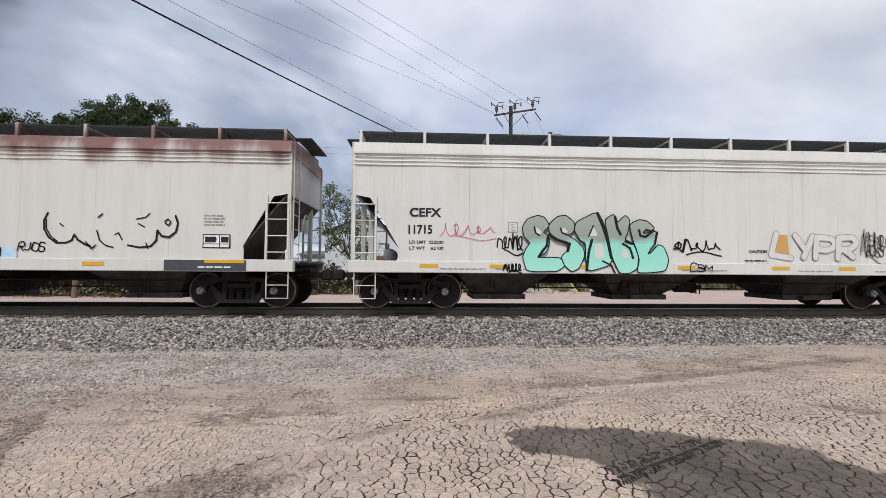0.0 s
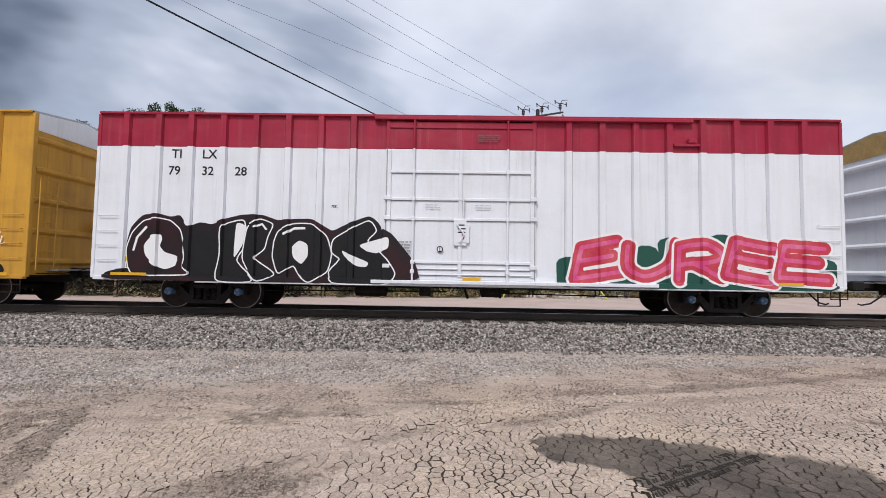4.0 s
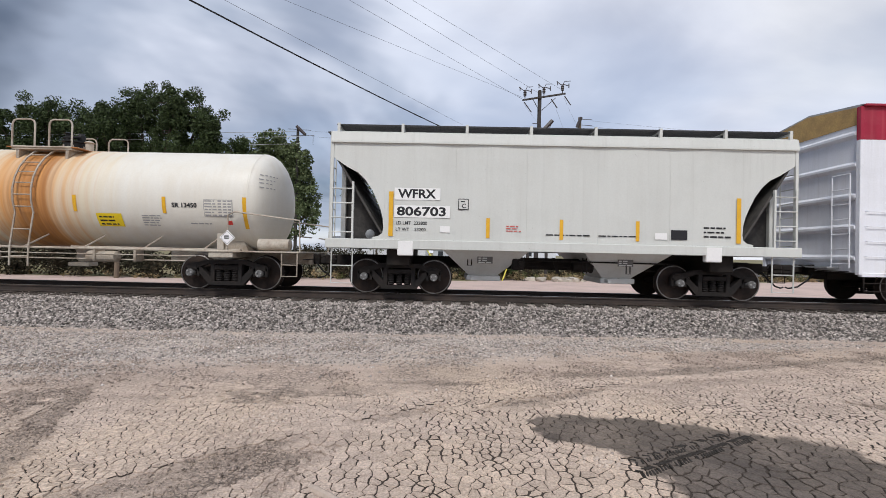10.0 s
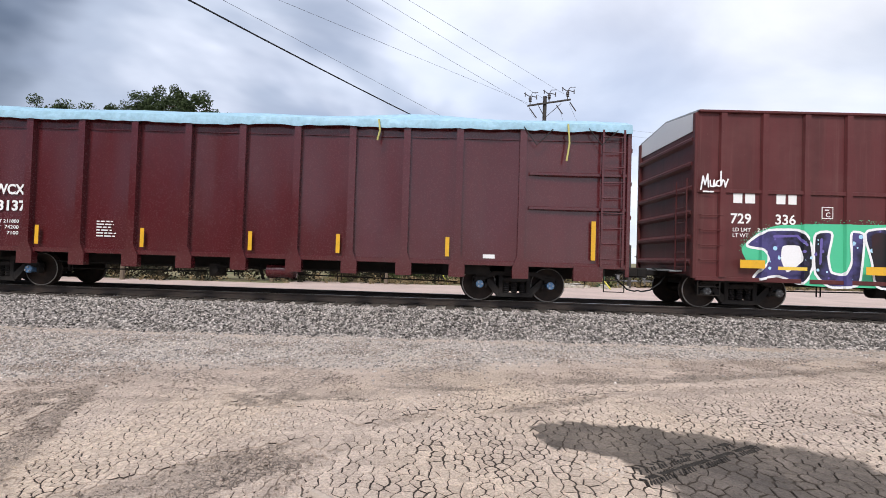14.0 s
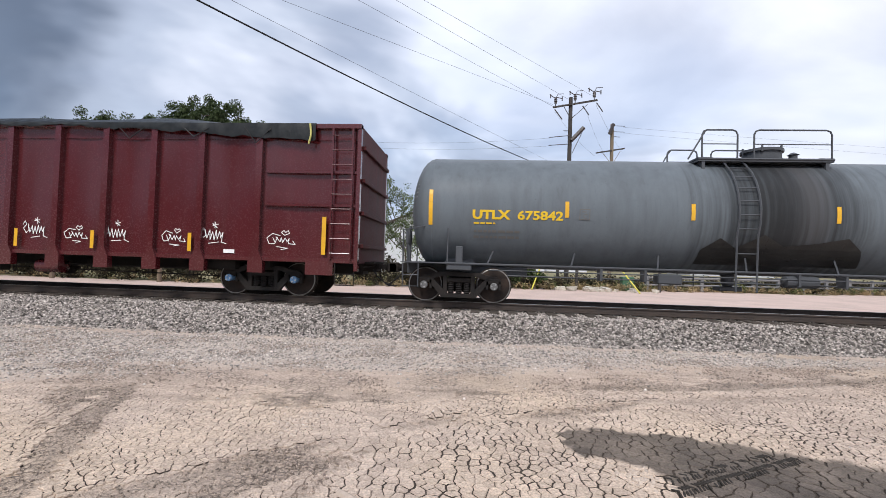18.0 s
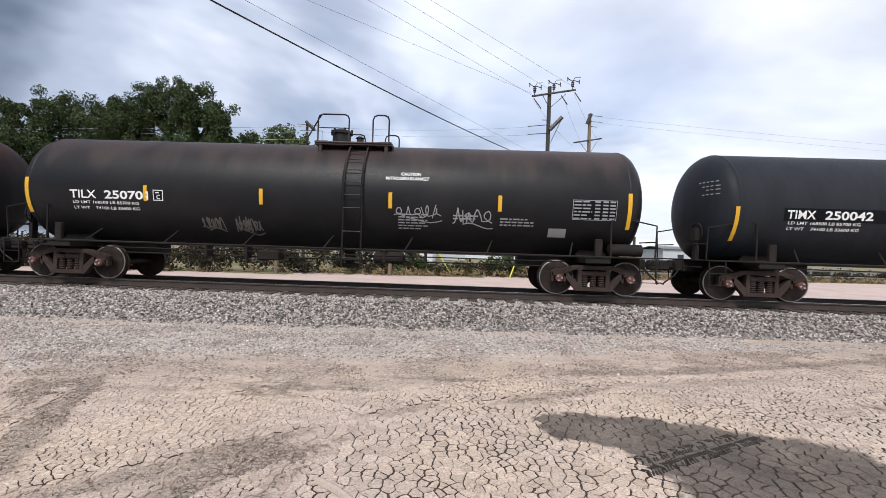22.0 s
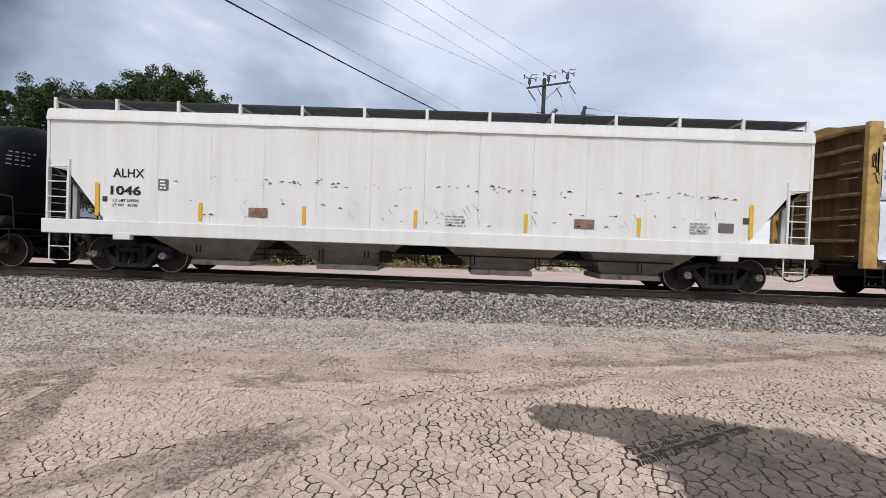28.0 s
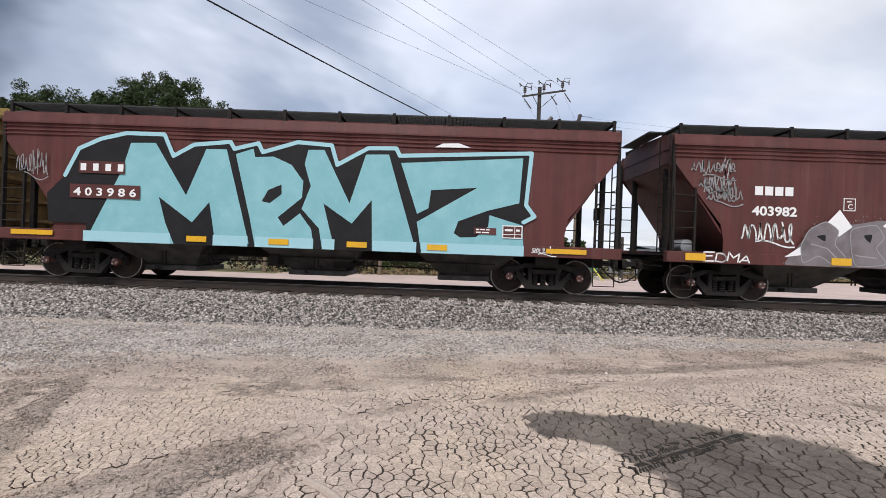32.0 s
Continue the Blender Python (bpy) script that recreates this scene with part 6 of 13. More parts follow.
for a, b in (((-13.0, 39.8, 12.9), (5.5, 34, HZ(12.8))), ((-13.0, 39.8, 12.4), (5.5, 34, HZ(12.1))), ((14.4, 44, 15.7), (80, 52, 14.2)), ((14.4, 44, 15.1), (80, 52, 13.4)),
             ((9.0, 34, HZ(15.8)), (14.3, 43.8, 13.1)), ((5.8, 34, HZ(15.2)), (11.6, 43.8, 12.7)), ((8.2, 34, HZ(15.4)), (12.6, 43.8, 12.8))):
    wire("power_line", "thin grey line between utility poles", a, b, 0.3, 0.007, WIRE_THIN)


def gabled(name, label, x0, x1, y, depth, wall, ridge, wall_m, roof_m, windows=(), door=None, along=True):
    """A plain gabled building; the wall that faces the track stands at y."""
    t = thing(name, label, "building", m=pose(0, 0, 0))
    part("wall", G().box(x0, x1, y, y + depth, -0.1, wall), wall_m, t)
    if along:
        part("roof", G().along([(y - 0.4, wall - 0.05), (y + depth / 2, ridge), (y + depth + 0.4, wall - 0.05), (y + depth + 0.4, wall + 0.1), (y + depth / 2, ridge + 0.18), (y - 0.4, wall + 0.1)], x0 - 0.4, x1 + 0.4), roof_m, t)
    else:
        xm = (x0 + x1) / 2
        part("gable", G().prism([(x0, wall - 0.02), (x1, wall - 0.02), (xm, ridge)], y + 0.004, y + depth - 0.004), wall_m, t)
        part("roof", G().prism([(x0 - 0.5, wall - 0.3), (xm, ridge), (x1 + 0.5, wall - 0.3), (x1 + 0.5, wall - 0.05), (xm, ridge + 0.22), (x0 - 0.5, wall - 0.05)], y - 0.4, y + depth + 0.4), roof_m, t)
    for wx, wz, w, h in windows:
        o = part("window", G().box(wx - w / 2 - 0.08, wx + w / 2 + 0.08, y - 0.05, y - 0.002, wz - 0.08, wz + h + 0.08), WALL_GREY, t)
        part("pane", G().box(wx - w / 2, wx + w / 2, y - 0.07, y - 0.052, wz, wz + h), PANE, o)
    if door:
        part("door", G().box(door[0], door[1], y - 0.06, y - 0.002, 0, door[2]), DOOR_BROWN, t)
    return t


gabled("house", "white gabled house with a brown roof beyond the road", -12.5, -2.9, 55, 9, 6.0, 8.0, WALL_WHITE, ROOF, [(-4.6, 3.9, 0.5, 0.7), (-7.5, 3.4, 1.2, 1.0)], (-6.0, -4.6, 3.0), along=False)
gabled("shed", "low pale grey shed with a flat metal roof", -2.4, 1.6, 70, 7, 3.0, 3.5, WALL_GREY, ROOF_GREY, [(-1.2, 1.2, 0.8, 0.8)], None)
gabled("warehouse", "long low white building with a grey metal roof", -2.0, 12.5, 80, 14, 3.6, 4.3, WALL_WHITE, ROOF_GREY, [(1.5, 1.5, 1.4, 0.9), (5.5, 1.5, 1.4, 0.9)], None)
gabled("warehouse", "white windowless storage building behind bushes", -17.0, -9.5, 60, 10, 3.2, 3.8, WALL_WHITE, ROOF_GREY, [], (-12.0, -10.2, 2.3))
gabled("warehouse", "white metal storage building beyond the yard", 15.5, 24.0, 95, 12, 3.8, 4.4, WALL_WHITE, ROOF_GREY, [(18, 1.4, 1.2, 0.9)], None)
gabled("warehouse", "pale distant workshop beyond the parking area", 48.0, 66.0, 100, 12, 3.4, 4.0, WALL_GREY, ROOF_GREY, [(52, 1.2, 1.4, 1.0), (58, 1.2, 1.4, 1.0)], None)


def fence_right():
    """Steel post-and-rail fence beyond the road."""
    f = thing("rail_fence", "grey steel post and rail fence beside the road", "fence", m=pose(0, 0, 0))
    post = None
    for i in range(17):
        m = pose(12.0 + 2.1 * i, 31 + 0.55 * i, 0)
        if post is None:
            post = part("post", G().box(-0.09, 0.09, -0.09, 0.09, -0.2, 1.15, 0.01), GUARD, f, at=m)
        else:
            again(post, "post", f, m)
    for z in (0.45, 0.95):
        part("fence_rail", G().tube([(11.6, 30.85, z), (46, 39.9, z)], 0.075, 6), GUARD, f)


fence_right()


def posts_left():
    first = None
    for x, h in ((-28.6, 1.15), (-18.0, 1.0), (-10.5, 1.15), (-24.5, 0.95), (-4.0, 1.0), (-34.5, 1.0)):
        if first is None:
            first = part("fence_post", G().lathe([(-0.2, 0.13), (h, 0.11), (h + 0.02, 0.06)], "z", n=9), POST, at=pose(x, edge(x) + 0.2, 0, 0, 2))
            tagged(first, "old brown wooden fence post in dry grass", "post", "wooden posts by the road")
        else:
            copy_thing(first, pose(x, edge(x) + 0.2 + (h - 1) * 2, 0, 0, -2 + 3 * h))


posts_left()


def yard_things():
    rnd = random.Random(8)
    for k in range(26):
        x, y, s = 8.0 + rnd.gauss(0, 1.5), 28.7 + rnd.uniform(-0.5, 0.8), rnd.uniform(0.12, 0.32)
        g = G()
        vs = [Vector((rnd.uniform(0.5, 1) * a, rnd.uniform(0.5, 1) * b, rnd.uniform(0.4, 0.8) * c)) * s for a in (-1, 1) for b in (-1, 1) for c in (-0.6, 1)]
        g.add(vs, [(0, 1, 3, 2), (4, 6, 7, 5), (0, 4, 5, 1), (2, 3, 7, 6), (0, 2, 6, 4), (1, 5, 7, 3)])
        tagged(part("concrete_chunk", g, CONCRETE, at=pose(x, y, s * 0.35, 0, 0, rnd.uniform(0, 180))), "pale broken concrete chunk by the road", "rubble", "rubble heap")
    for x0, x1 in ((3.6, 4.6), (10.4, 9.1), (-0.2, -1.6)):
        tagged(part("guy_wire_guard", G().tube([(x0, 28, 0), (x1, 29.5, 2.2)], 0.045, 6), GUY), "yellow plastic guard on a slanted guy wire", "guy wire", "guy wires")
    for x, h in ((5.6, 3.2), (6.9, 3.0), (12.4, 3.0)):
        tagged(part("service_post", G().lathe([(-0.2, 0.12), (h, 0.10)], "z", n=8), POLE, at=pose(x, 30, 0)), "plain weathered wooden post behind weeds", "post", "service posts")
    g = G().box(-0.4, 0.4, -0.3, 0.3, 0, 0.95, 0.03)
    tagged(part("utility_box", g, mat("green_utility_box", (0.06, 0.13, 0.08), 0.5, bump=0.02), at=pose(10.6, 31, 0)), "small green metal utility box in weeds", "utility box")
    # kerbed loading slab beyond the fence
    tagged(part("concrete_slab", G().box(30, 90, 37.4, 38.2, -0.05, 0.28, 0.03), CONCRETE), "low pale concrete kerb beside the gravel road", "kerb", kind="structure")


yard_things()
# ---- running gear shared by all cars ----
MOVERS, WHEELSETS = [], []


def wheelset_mesh(cap):
    g = G()
    for s in (-1, 1):
        f = lambda a: s * a
        g.lathe([(f(0.700), 0.10), (f(0.700), 0.484), (f(0.728), 0.484), (f(0.735), 0.462), (f(0.835), 0.456), (f(0.838), 0.448)], "y", n=32, mi=0)
        g.lathe([(f(0.838), 0.454), (f(0.842), 0.448), (f(0.842), 0.428), (f(0.838), 0.424)], "y", n=32, mi=1, close=False)
        g.lathe([(f(0.838), 0.424), (f(0.822), 0.40), (f(0.805), 0.38), (f(0.790), 0.24), (f(0.815), 0.15), (f(0.860), 0.13), (f(0.860), 0.02)], "y", n=32, mi=0)
        g.lathe([(f(0.86), 0.085), (f(1.16), 0.085), (f(1.17), 0.10), (f(1.21), 0.10), (f(1.225), 0.085), (f(1.225), 0.01)], "y", n=14, mi=2)
        for k in range(3):
            a = 2.094 * k
            g.lathe([(f(1.22), 0.022), (f(1.25), 0.022), (f(1.25), 0.003)], "y", (0.06 * math.cos(a), 0, 0.06 * math.sin(a)), 6, 3)
    g.lathe([(-0.7, 0.085), (0.7, 0.085)], "y", n=12, mi=0)
    return part("wheelset", g, [WHEEL, RIM, cap, LET_GREY], None, "steel wheels with a worn bright rim", smooth=True)


TRUCK_PARTS = {}


def truck_parts(iron, cap):
    """One truck, built once for each finish; taken apart for reuse of its meshes."""
    key = (iron.name, cap.name)
    if key in TRUCK_PARTS:
        return TRUCK_PARTS[key]
    bol = G().box(-0.24, 0.24, -0.92, 0.92, 0.46, 0.66, 0.03).lathe([(0.66, 0.20), (0.74, 0.20)], "z", n=14).box(-0.80, 0.80, -0.55, -0.47, 0.34, 0.42).box(-0.80, 0.80, 0.47, 0.55, 0.34, 0.42)
    fr = G()
    y0, y1 = -0.075, 0.075
    fr.prism([(-1.10, 0.52), (-1.10, 0.62), (-0.98, 0.70), (-0.78, 0.72), (-0.52, 0.80), (0.52, 0.80), (0.78, 0.72), (0.98, 0.70), (1.10, 0.62), (1.10, 0.52),
              (0.78, 0.56), (0.66, 0.62), (0.48, 0.69), (-0.48, 0.69), (-0.66, 0.62), (-0.78, 0.56)], y0, y1)
    fr.prism([(-0.80, 0.56), (-0.66, 0.60), (-0.33, 0.27), (-0.33, 0.15), (-0.46, 0.15)], y0, y1)
    fr.prism([(0.80, 0.56), (0.46, 0.15), (0.33, 0.15), (0.33, 0.27), (0.66, 0.60)], y0, y1)
    fr.prism([(-0.48, 0.14), (0.48, 0.14), (0.40, 0.24), (-0.40, 0.24)], y0 - 0.012, y1 + 0.012)
    for s in (-1, 1):
        fr.box(s * 0.36 - 0.055, s * 0.36 + 0.055, y0 - 0.008, y1 + 0.008, 0.20, 0.70, 0.012)
        fr.box(s * AXLE - 0.15, s * AXLE + 0.15, y0 - 0.015, y1 + 0.015, 0.50, 0.66, 0.03)
        fr.box(s * AXLE + s * 0.15 - 0.035, s * AXLE + s * 0.15 + 0.035, y0, y1, 0.36, 0.60, 0.012)
        fr.box(s * AXLE - s * 0.17 - 0.035, s * AXLE - s * 0.17 + 0.035, y0, y1, 0.36, 0.60, 0.012)
    wedge = G().box(-0.31, 0.31, -0.09, 0.09, 0.53, 0.655, 0.02).box(-0.24, -0.06, -0.10, -0.085, 0.56, 0.63).box(0.06, 0.24, -0.10, -0.085, 0.56, 0.63)
    spring = G()
    spring.lathe([(0.245 + 0.0238 * k, 0.088 if k % 2 else 0.066) for k in range(13)], "z", (0, 0, 0), 10)
    made = (part("truck", bol, iron, smooth=True), part("side_frame", fr, iron), part("bolster_end", wedge, iron), part("spring", spring, iron, smooth=True), wheelset_mesh(cap))
    TRUCK_PARTS[key] = [o.data for o in made]
    for o in made:
        bpy.data.objects.remove(o)
    return TRUCK_PARTS[key]


def truck(car, x, iron=None, cap=None):
    iron, cap = iron or TRUCK, cap or CAP_GREY
    bol, fr, wedge, spring, ws = truck_parts(iron, cap)

    def put(name, me, parent, m):
        o = new(name, me)
        o.matrix_basis = m
        o.parent = parent
        return o

    t = put("truck", bol, car, pose(x, 0, 0))
    for s in (-1, 1):
        put("side_frame", fr, t, pose(0, s * 1.03, 0))
        put("bolster_end", wedge, t, pose(0, s * 1.03, 0))
        for sx in (-0.21, 0.0, 0.21):
            put("spring", spring, t, pose(sx, s * 1.03, 0))
        w = put("wheelset", ws, t, pose(s * AXLE, 0, WHEEL_R))
        WHEELSETS.append((w, s * AXLE, car))
    return t


def undergear(car, a, b, top, seed):
    """Train pipe, brake rods, hangers, levers and cylinder under a car's floor."""
    rnd = random.Random(seed)
    part("train_pipe", G().tube([(a, -1.02, top - 0.10), (a + (b - a) * 0.4, -1.04, top - 0.13), (a + (b - a) * 0.43, -1.2, top - 0.10), (b, -1.2, top - 0.12)], 0.02, 6), STEEL, car, smooth=True)
    part("brake_rod", G().tube([(a, -0.72, top - 0.30), (a + (b - a) * 0.46, -0.74, top - 0.25)], 0.019, 6), STEEL, car, smooth=True)
    part("brake_rod", G().tube([(a + (b - a) * 0.55, -0.74, top - 0.27), (b, -0.72, top - 0.33)], 0.019, 6), STEEL, car, smooth=True)
    n = max(4, int((b - a) / 1.35))
    for k in range(n):
        x = a + (b - a) * (k + 0.5 + rnd.uniform(-0.22, 0.22)) / n
        d = rnd.choice((0.26, 0.34, 0.40))
        part("hanger", G().tube([(x - 0.05, -1.12, top), (x - 0.05, -1.12, top - d), (x + 0.05, -1.12, top - d), (x + 0.05, -1.12, top)], 0.016, 5), STEEL, car)
    m = (a + b) / 2
    part("brake_lever", G().prism([(m - 0.04, top - 0.02), (m + 0.04, top - 0.02), (m + 0.16, top - 0.42), (m + 0.10, top - 0.44)], -0.80, -0.76), STEEL, car)
    part("brake_cylinder", G().lathe([(m + 0.45, 0.04), (m + 0.5, 0.16), (m + 0.95, 0.16), (m + 0.97, 0.19), (m + 1.01, 0.19), (m + 1.03, 0.05), (m + 1.25, 0.035)], "x", (0, -0.82, top - 0.22), 14), STEEL, car, smooth=True)
    part("control_valve", G().box(m - 1.15, m - 0.85, -1.18, -0.86, top - 0.36, top - 0.02, 0.03).lathe([(-1.28, 0.08), (-1.16, 0.09), (-1.15, 0.03)], "y", (m - 0.93, 0, top - 0.2), 10), STEEL, car, smooth=True)


def couplers(car, half, sill=(0.72, 1.0), gap=0.8):
    """Draft sill, coupler, air hose and uncoupling lever at both ends."""
    for s in (-1, 1):
        b = lambda a, c: (min(s * a, s * c), max(s * a, s * c))
        x0, x1 = b(half - 0.6, half + 0.18)
        part("draft_sill", G().box(x0, x1, -0.26, 0.26, sill[0], sill[1], 0.02), STEEL, car)
        g = G()
        x0, x1 = b(half + 0.15, half + gap - 0.22)
        g.box(x0, x1, -0.08, 0.08, 0.78, 0.93, 0.02)
        x0, x1 = b(half + gap - 0.28, half + gap + 0.03)
        g.box(x0, x1, -0.20, 0.02, 0.71, 0.99, 0.04)
        x0, x1 = b(half + gap - 0.16, half + gap + 0.10)
        g.box(x0, x1, 0.03, 0.17, 0.74, 0.96, 0.04)
        part("coupler", g, TRUCK, car)
        e = half + gap
        part("air_hose", G().tube([(s * (half + 0.1), -0.32, 0.78), (s * (half + 0.25), -0.34, 0.58), (s * (half + 0.5), -0.30, 0.38), (s * (e - 0.08), -0.26, 0.33), (s * e, -0.25, 0.36)], 0.022, 6), RUBBER, car, smooth=True)
        part("uncoupling_lever", G().tube([(s * (half + 0.08), -1.35, 0.86), (s * (half + 0.1), -0.5, 0.86), (s * (half + 0.42), -0.22, 0.98)], 0.014, 5), STEEL, car)


def ladder(car, x0, x1, y, z0, z1, n, material, r=0.016, name="ladder"):
    g = G()
    for x in (x0, x1):
        g.box(x - 0.025, x + 0.025, y - 0.03, y + 0.03, z0, z1)
    lad = part(name, g, material, car)
    rung = None
    for k in range(n):
        m = pose(x0, y - 0.03, z0 + (z1 - z0) * (k + 0.5) / n)
        if rung is None:
            rung = part("rung", G().tube([(0, 0, 0), (x1 - x0, 0, 0)], r, 5), material, lad, at=m)
        else:
            again(rung, "rung", lad, m)
    return lad


def grab_irons(car, x0, x1, y, zs, material):
    k = -0.07 if y > 0 else 0.07
    for z in zs:
        part("grab_iron", G().tube([(x0, y + k, z), (x0, y, z), (x1, y, z), (x1, y + k, z)], 0.011, 5), material, car)


def sill_step(car, x0, x1, y, top, material, low=0.38):
    g = G().tube([(x0, y, top), (x0, y, low), (x1, y, low), (x1, y, top)], 0.018, 5).tube([(x0, y, (top + low) / 2), (x1, y, (top + low) / 2)], 0.014, 5)
    return part("sill_step", g, material, car)


def brake_wheel(car, x, y, z, material):
    g = G()
    n = 20
    g.tube([(x, y + 0.26 * math.cos(6.2832 * k / n), z + 0.26 * math.sin(6.2832 * k / n)) for k in range(n + 1)], 0.018, 5)
    for k in range(4):
        a = 1.571 * k + 0.4
        g.tube([(x, y, z), (x, y + 0.26 * math.cos(a), z + 0.26 * math.sin(a))], 0.014, 4)
    g.box(x - 0.10, x + 0.02, y - 0.12, y + 0.12, z - 0.2, z + 0.14)
    return part("brake_wheel", g, material, car)


def stripes(car, xs, z0, z1, w, side, material=None):
    for x in xs:
        painted("reflector", [rect(x - w / 2, x + w / 2, z0, z1, material or STRIPE)], side, car, "yellow reflective stripe")


def start_car(name, label, category, centre, group="freight train"):
    car = thing(name, label, category, group, pose(centre, TRACK_Y, RAIL_Z))
    MOVERS.append((car, centre))
    return car


# ---- boxcars ----
# dark line colours that paint shadow lines as well as dirt at posts and rails
SEAMS = {k: mat("seam_dirt_" + k, c, 0.8, other=tuple(v * 1.8 for v in c), amount=0.8, scale=2.0, bump=0.1)
         for k, c in (("yellow_car_paint", (0.13, 0.062, 0.018)), ("white_car_paint", (0.27, 0.27, 0.28)), ("red_car_paint", (0.10, 0.012, 0.02)), ("oxide_boxcar_paint", (0.03, 0.012, 0.011)))}


def boxcar(centre, half, label, body, top_paint, band, z0, z1, posts, doors, depth=0.075, post_half=0.07, waist=None, gable=None, roof=None,
           iron=None, cap=None, tc=6.75, door_fit=None, skirt=None, ribs=5, end_paint=None, rungs=None):
    car = start_car("boxcar", label, "boxcar", centre)
    roof, gable, end_paint = roof or GALV, gable or top_paint, end_paint or body
    door0, door1 = doors[0][0], doors[-1][1]
    for s in (-1, 1):
        ya, yb = sorted((s * 1.60, s * 1.545))
        edges = [-half] + [p for p in posts if p < door0] + [door0]
        edges2 = [door1] + [p for p in posts if p > door1] + [half]
        for run in (edges, edges2):
            for a, b in zip(run, run[1:]):
                if band:
                    part("panel", G().box(a + 0.003, b - 0.003, ya, yb, z0, band), body, car)
                    part("upper_panel", G().box(a + 0.003, b - 0.003, ya, yb, band + 0.002, z1), top_paint, car)
                else:
                    part("panel", G().box(a + 0.003, b - 0.003, ya, yb, z0, z1), body, car)
        for p in posts:
            y = s * 1.60
            q = [(p - post_half - 0.03, y), (p - post_half, y + s * depth), (p + post_half, y + s * depth), (p + post_half + 0.03, y)]
            for a, b, m in ((z0, band or z1, body), (band, z1, top_paint)) if band else ((z0, z1, body),):
                g = G()
                g.add([(x, yy, z) for z in (a, b) for x, yy in q], [(0, 1, 5, 4), (1, 2, 6, 5), (2, 3, 7, 6), (0, 3, 2, 1), (4, 5, 6, 7)])
                # dark strips along both welds: painted shadow lines and settled dirt
                for x in (p - post_half - 0.034, p + post_half + 0.024):
                    g.box(x, x + 0.010, *sorted((y - s * 0.01, y + s * 0.0025)), a, b, mi=1)
                part("post", g, [m, SEAMS.get(m.name, STEEL)], car)
        part("top_chord", G().box(-half, half, *sorted((s * 1.56, s * 1.68)), z1 - 0.01, z1 + 0.05, 0.01), top_paint, car)
        part("side_sill", G().box(-half, half, *sorted((s * 1.50, s * 1.625)), z0 - 0.10, z0 + 0.004, 0.01), body, car)
        if skirt:
            part("skirt", G().box(skirt[0], skirt[1], *sorted((s * 1.52, s * 1.66)), z0 - 0.14, z0 + 0.02, 0.012), body, car)
        if waist:
            for a, b in ((-half, door0), (door1, half)):
                part("waist_rail", G().box(a, b, *sorted((s * 1.60, s * 1.64)), waist - 0.05, waist + 0.05, 0.01), body, car)
        if s < 0:
            for d0, d1 in doors:
                door_fit(car, d0, d1, z0, z1, band, body, top_paint)
        else:
            part("door", G().box(door0 + 0.02, door1 - 0.02, 1.56, 1.64, z0, z1 - 0.05, 0.01), body, car)
        # corner ladders
        for e in (-1, 1):
            xa, xb = sorted((e * (half - 0.08), e * (half - 0.62)))
            grab_irons(car, xa, xb, s * 1.66, rungs or (1.25, 1.62, 1.99, 2.36), body)
            sill_step(car, xa, xb, s * 1.58, z0 - 0.05, STEEL)
    for e in (-1, 1):
        x0, x1 = sorted((e * half, e * (half - 0.05)))
        end = part("end_wall", G().box(x0, x1, -1.54, 1.54, z0, z1 - 0.42), end_paint, car)
        for k in range(ribs):
            z = z0 + 0.35 + (z1 - z0 - 1.0) * k / (ribs - 1)
            g = G()
            g.prism([(e * half, z - 0.10), (e * (half + 0.09), z - 0.03), (e * (half + 0.09), z + 0.03), (e * half, z + 0.10)], -1.5, 1.5)
            part("end_rib", g, end_paint, end)
        part("gable", G().along([(-1.58, z1 - 0.42), (1.58, z1 - 0.42), (1.58, z1), (0, z1 + 0.22), (-1.58, z1)], *sorted((e * (half - 0.02), e * (half + 0.02)))), gable, car)
        for y in (-1.62, 1.50):
            part("corner_post", G().box(*sorted((e * (half - 0.02), e * (half + 0.07))), y, y + 0.12, z0 - 0.05, (band or z1) - 0.003, 0.01), body, car)
            if band:
                part("corner_post_top", G().box(*sorted((e * (half - 0.02), e * (half + 0.07))), y, y + 0.12, band, z1, 0.01), top_paint, car)
        g = G()
        for k in range(7):
            z = 1.05 + 0.38 * k
            if z < z1 - 1.6:
                g.tube([(e * (half + 0.16), -1.45, z), (e * (half + 0.16), -0.95, z)], 0.014, 5)
        for y in (-1.45, -0.95):
            g.tube([(e * (half + 0.16), y, 0.95), (e * (half + 0.16), y, 3.3)], 0.016, 5)
        part("end_ladder", g, end_paint, car)
        part("end_platform", G().box(*sorted((e * half, e * (half + 0.32))), -1.0, 1.0, 0.93, 0.97), GALV, car)
    brake_wheel(car, half + 0.2, 0.5, 2.2, end_paint)
    part("roof", G().along([(-1.62, z1), (0, z1 + 0.2), (1.62, z1), (1.62, z1 + 0.06), (0, z1 + 0.27), (-1.62, z1 + 0.06)], -half, half), roof, car)
    part("floor", G().box(-half + 0.05, half - 0.05, -1.54, 1.54, z0 - 0.05, z0 + 0.03), STEEL, car)
    part("centre_sill", G().box(-half + 0.3, half - 0.3, -0.3, 0.3, 0.60, z0 + 0.0, 0.02), STEEL, car)
    for k in range(-3, 4):
        part("crossbearer", G().box(k * 1.15 - 0.06, k * 1.15 + 0.06, -1.45, 1.45, z0 - 0.2, z0 - 0.052), STEEL, car)
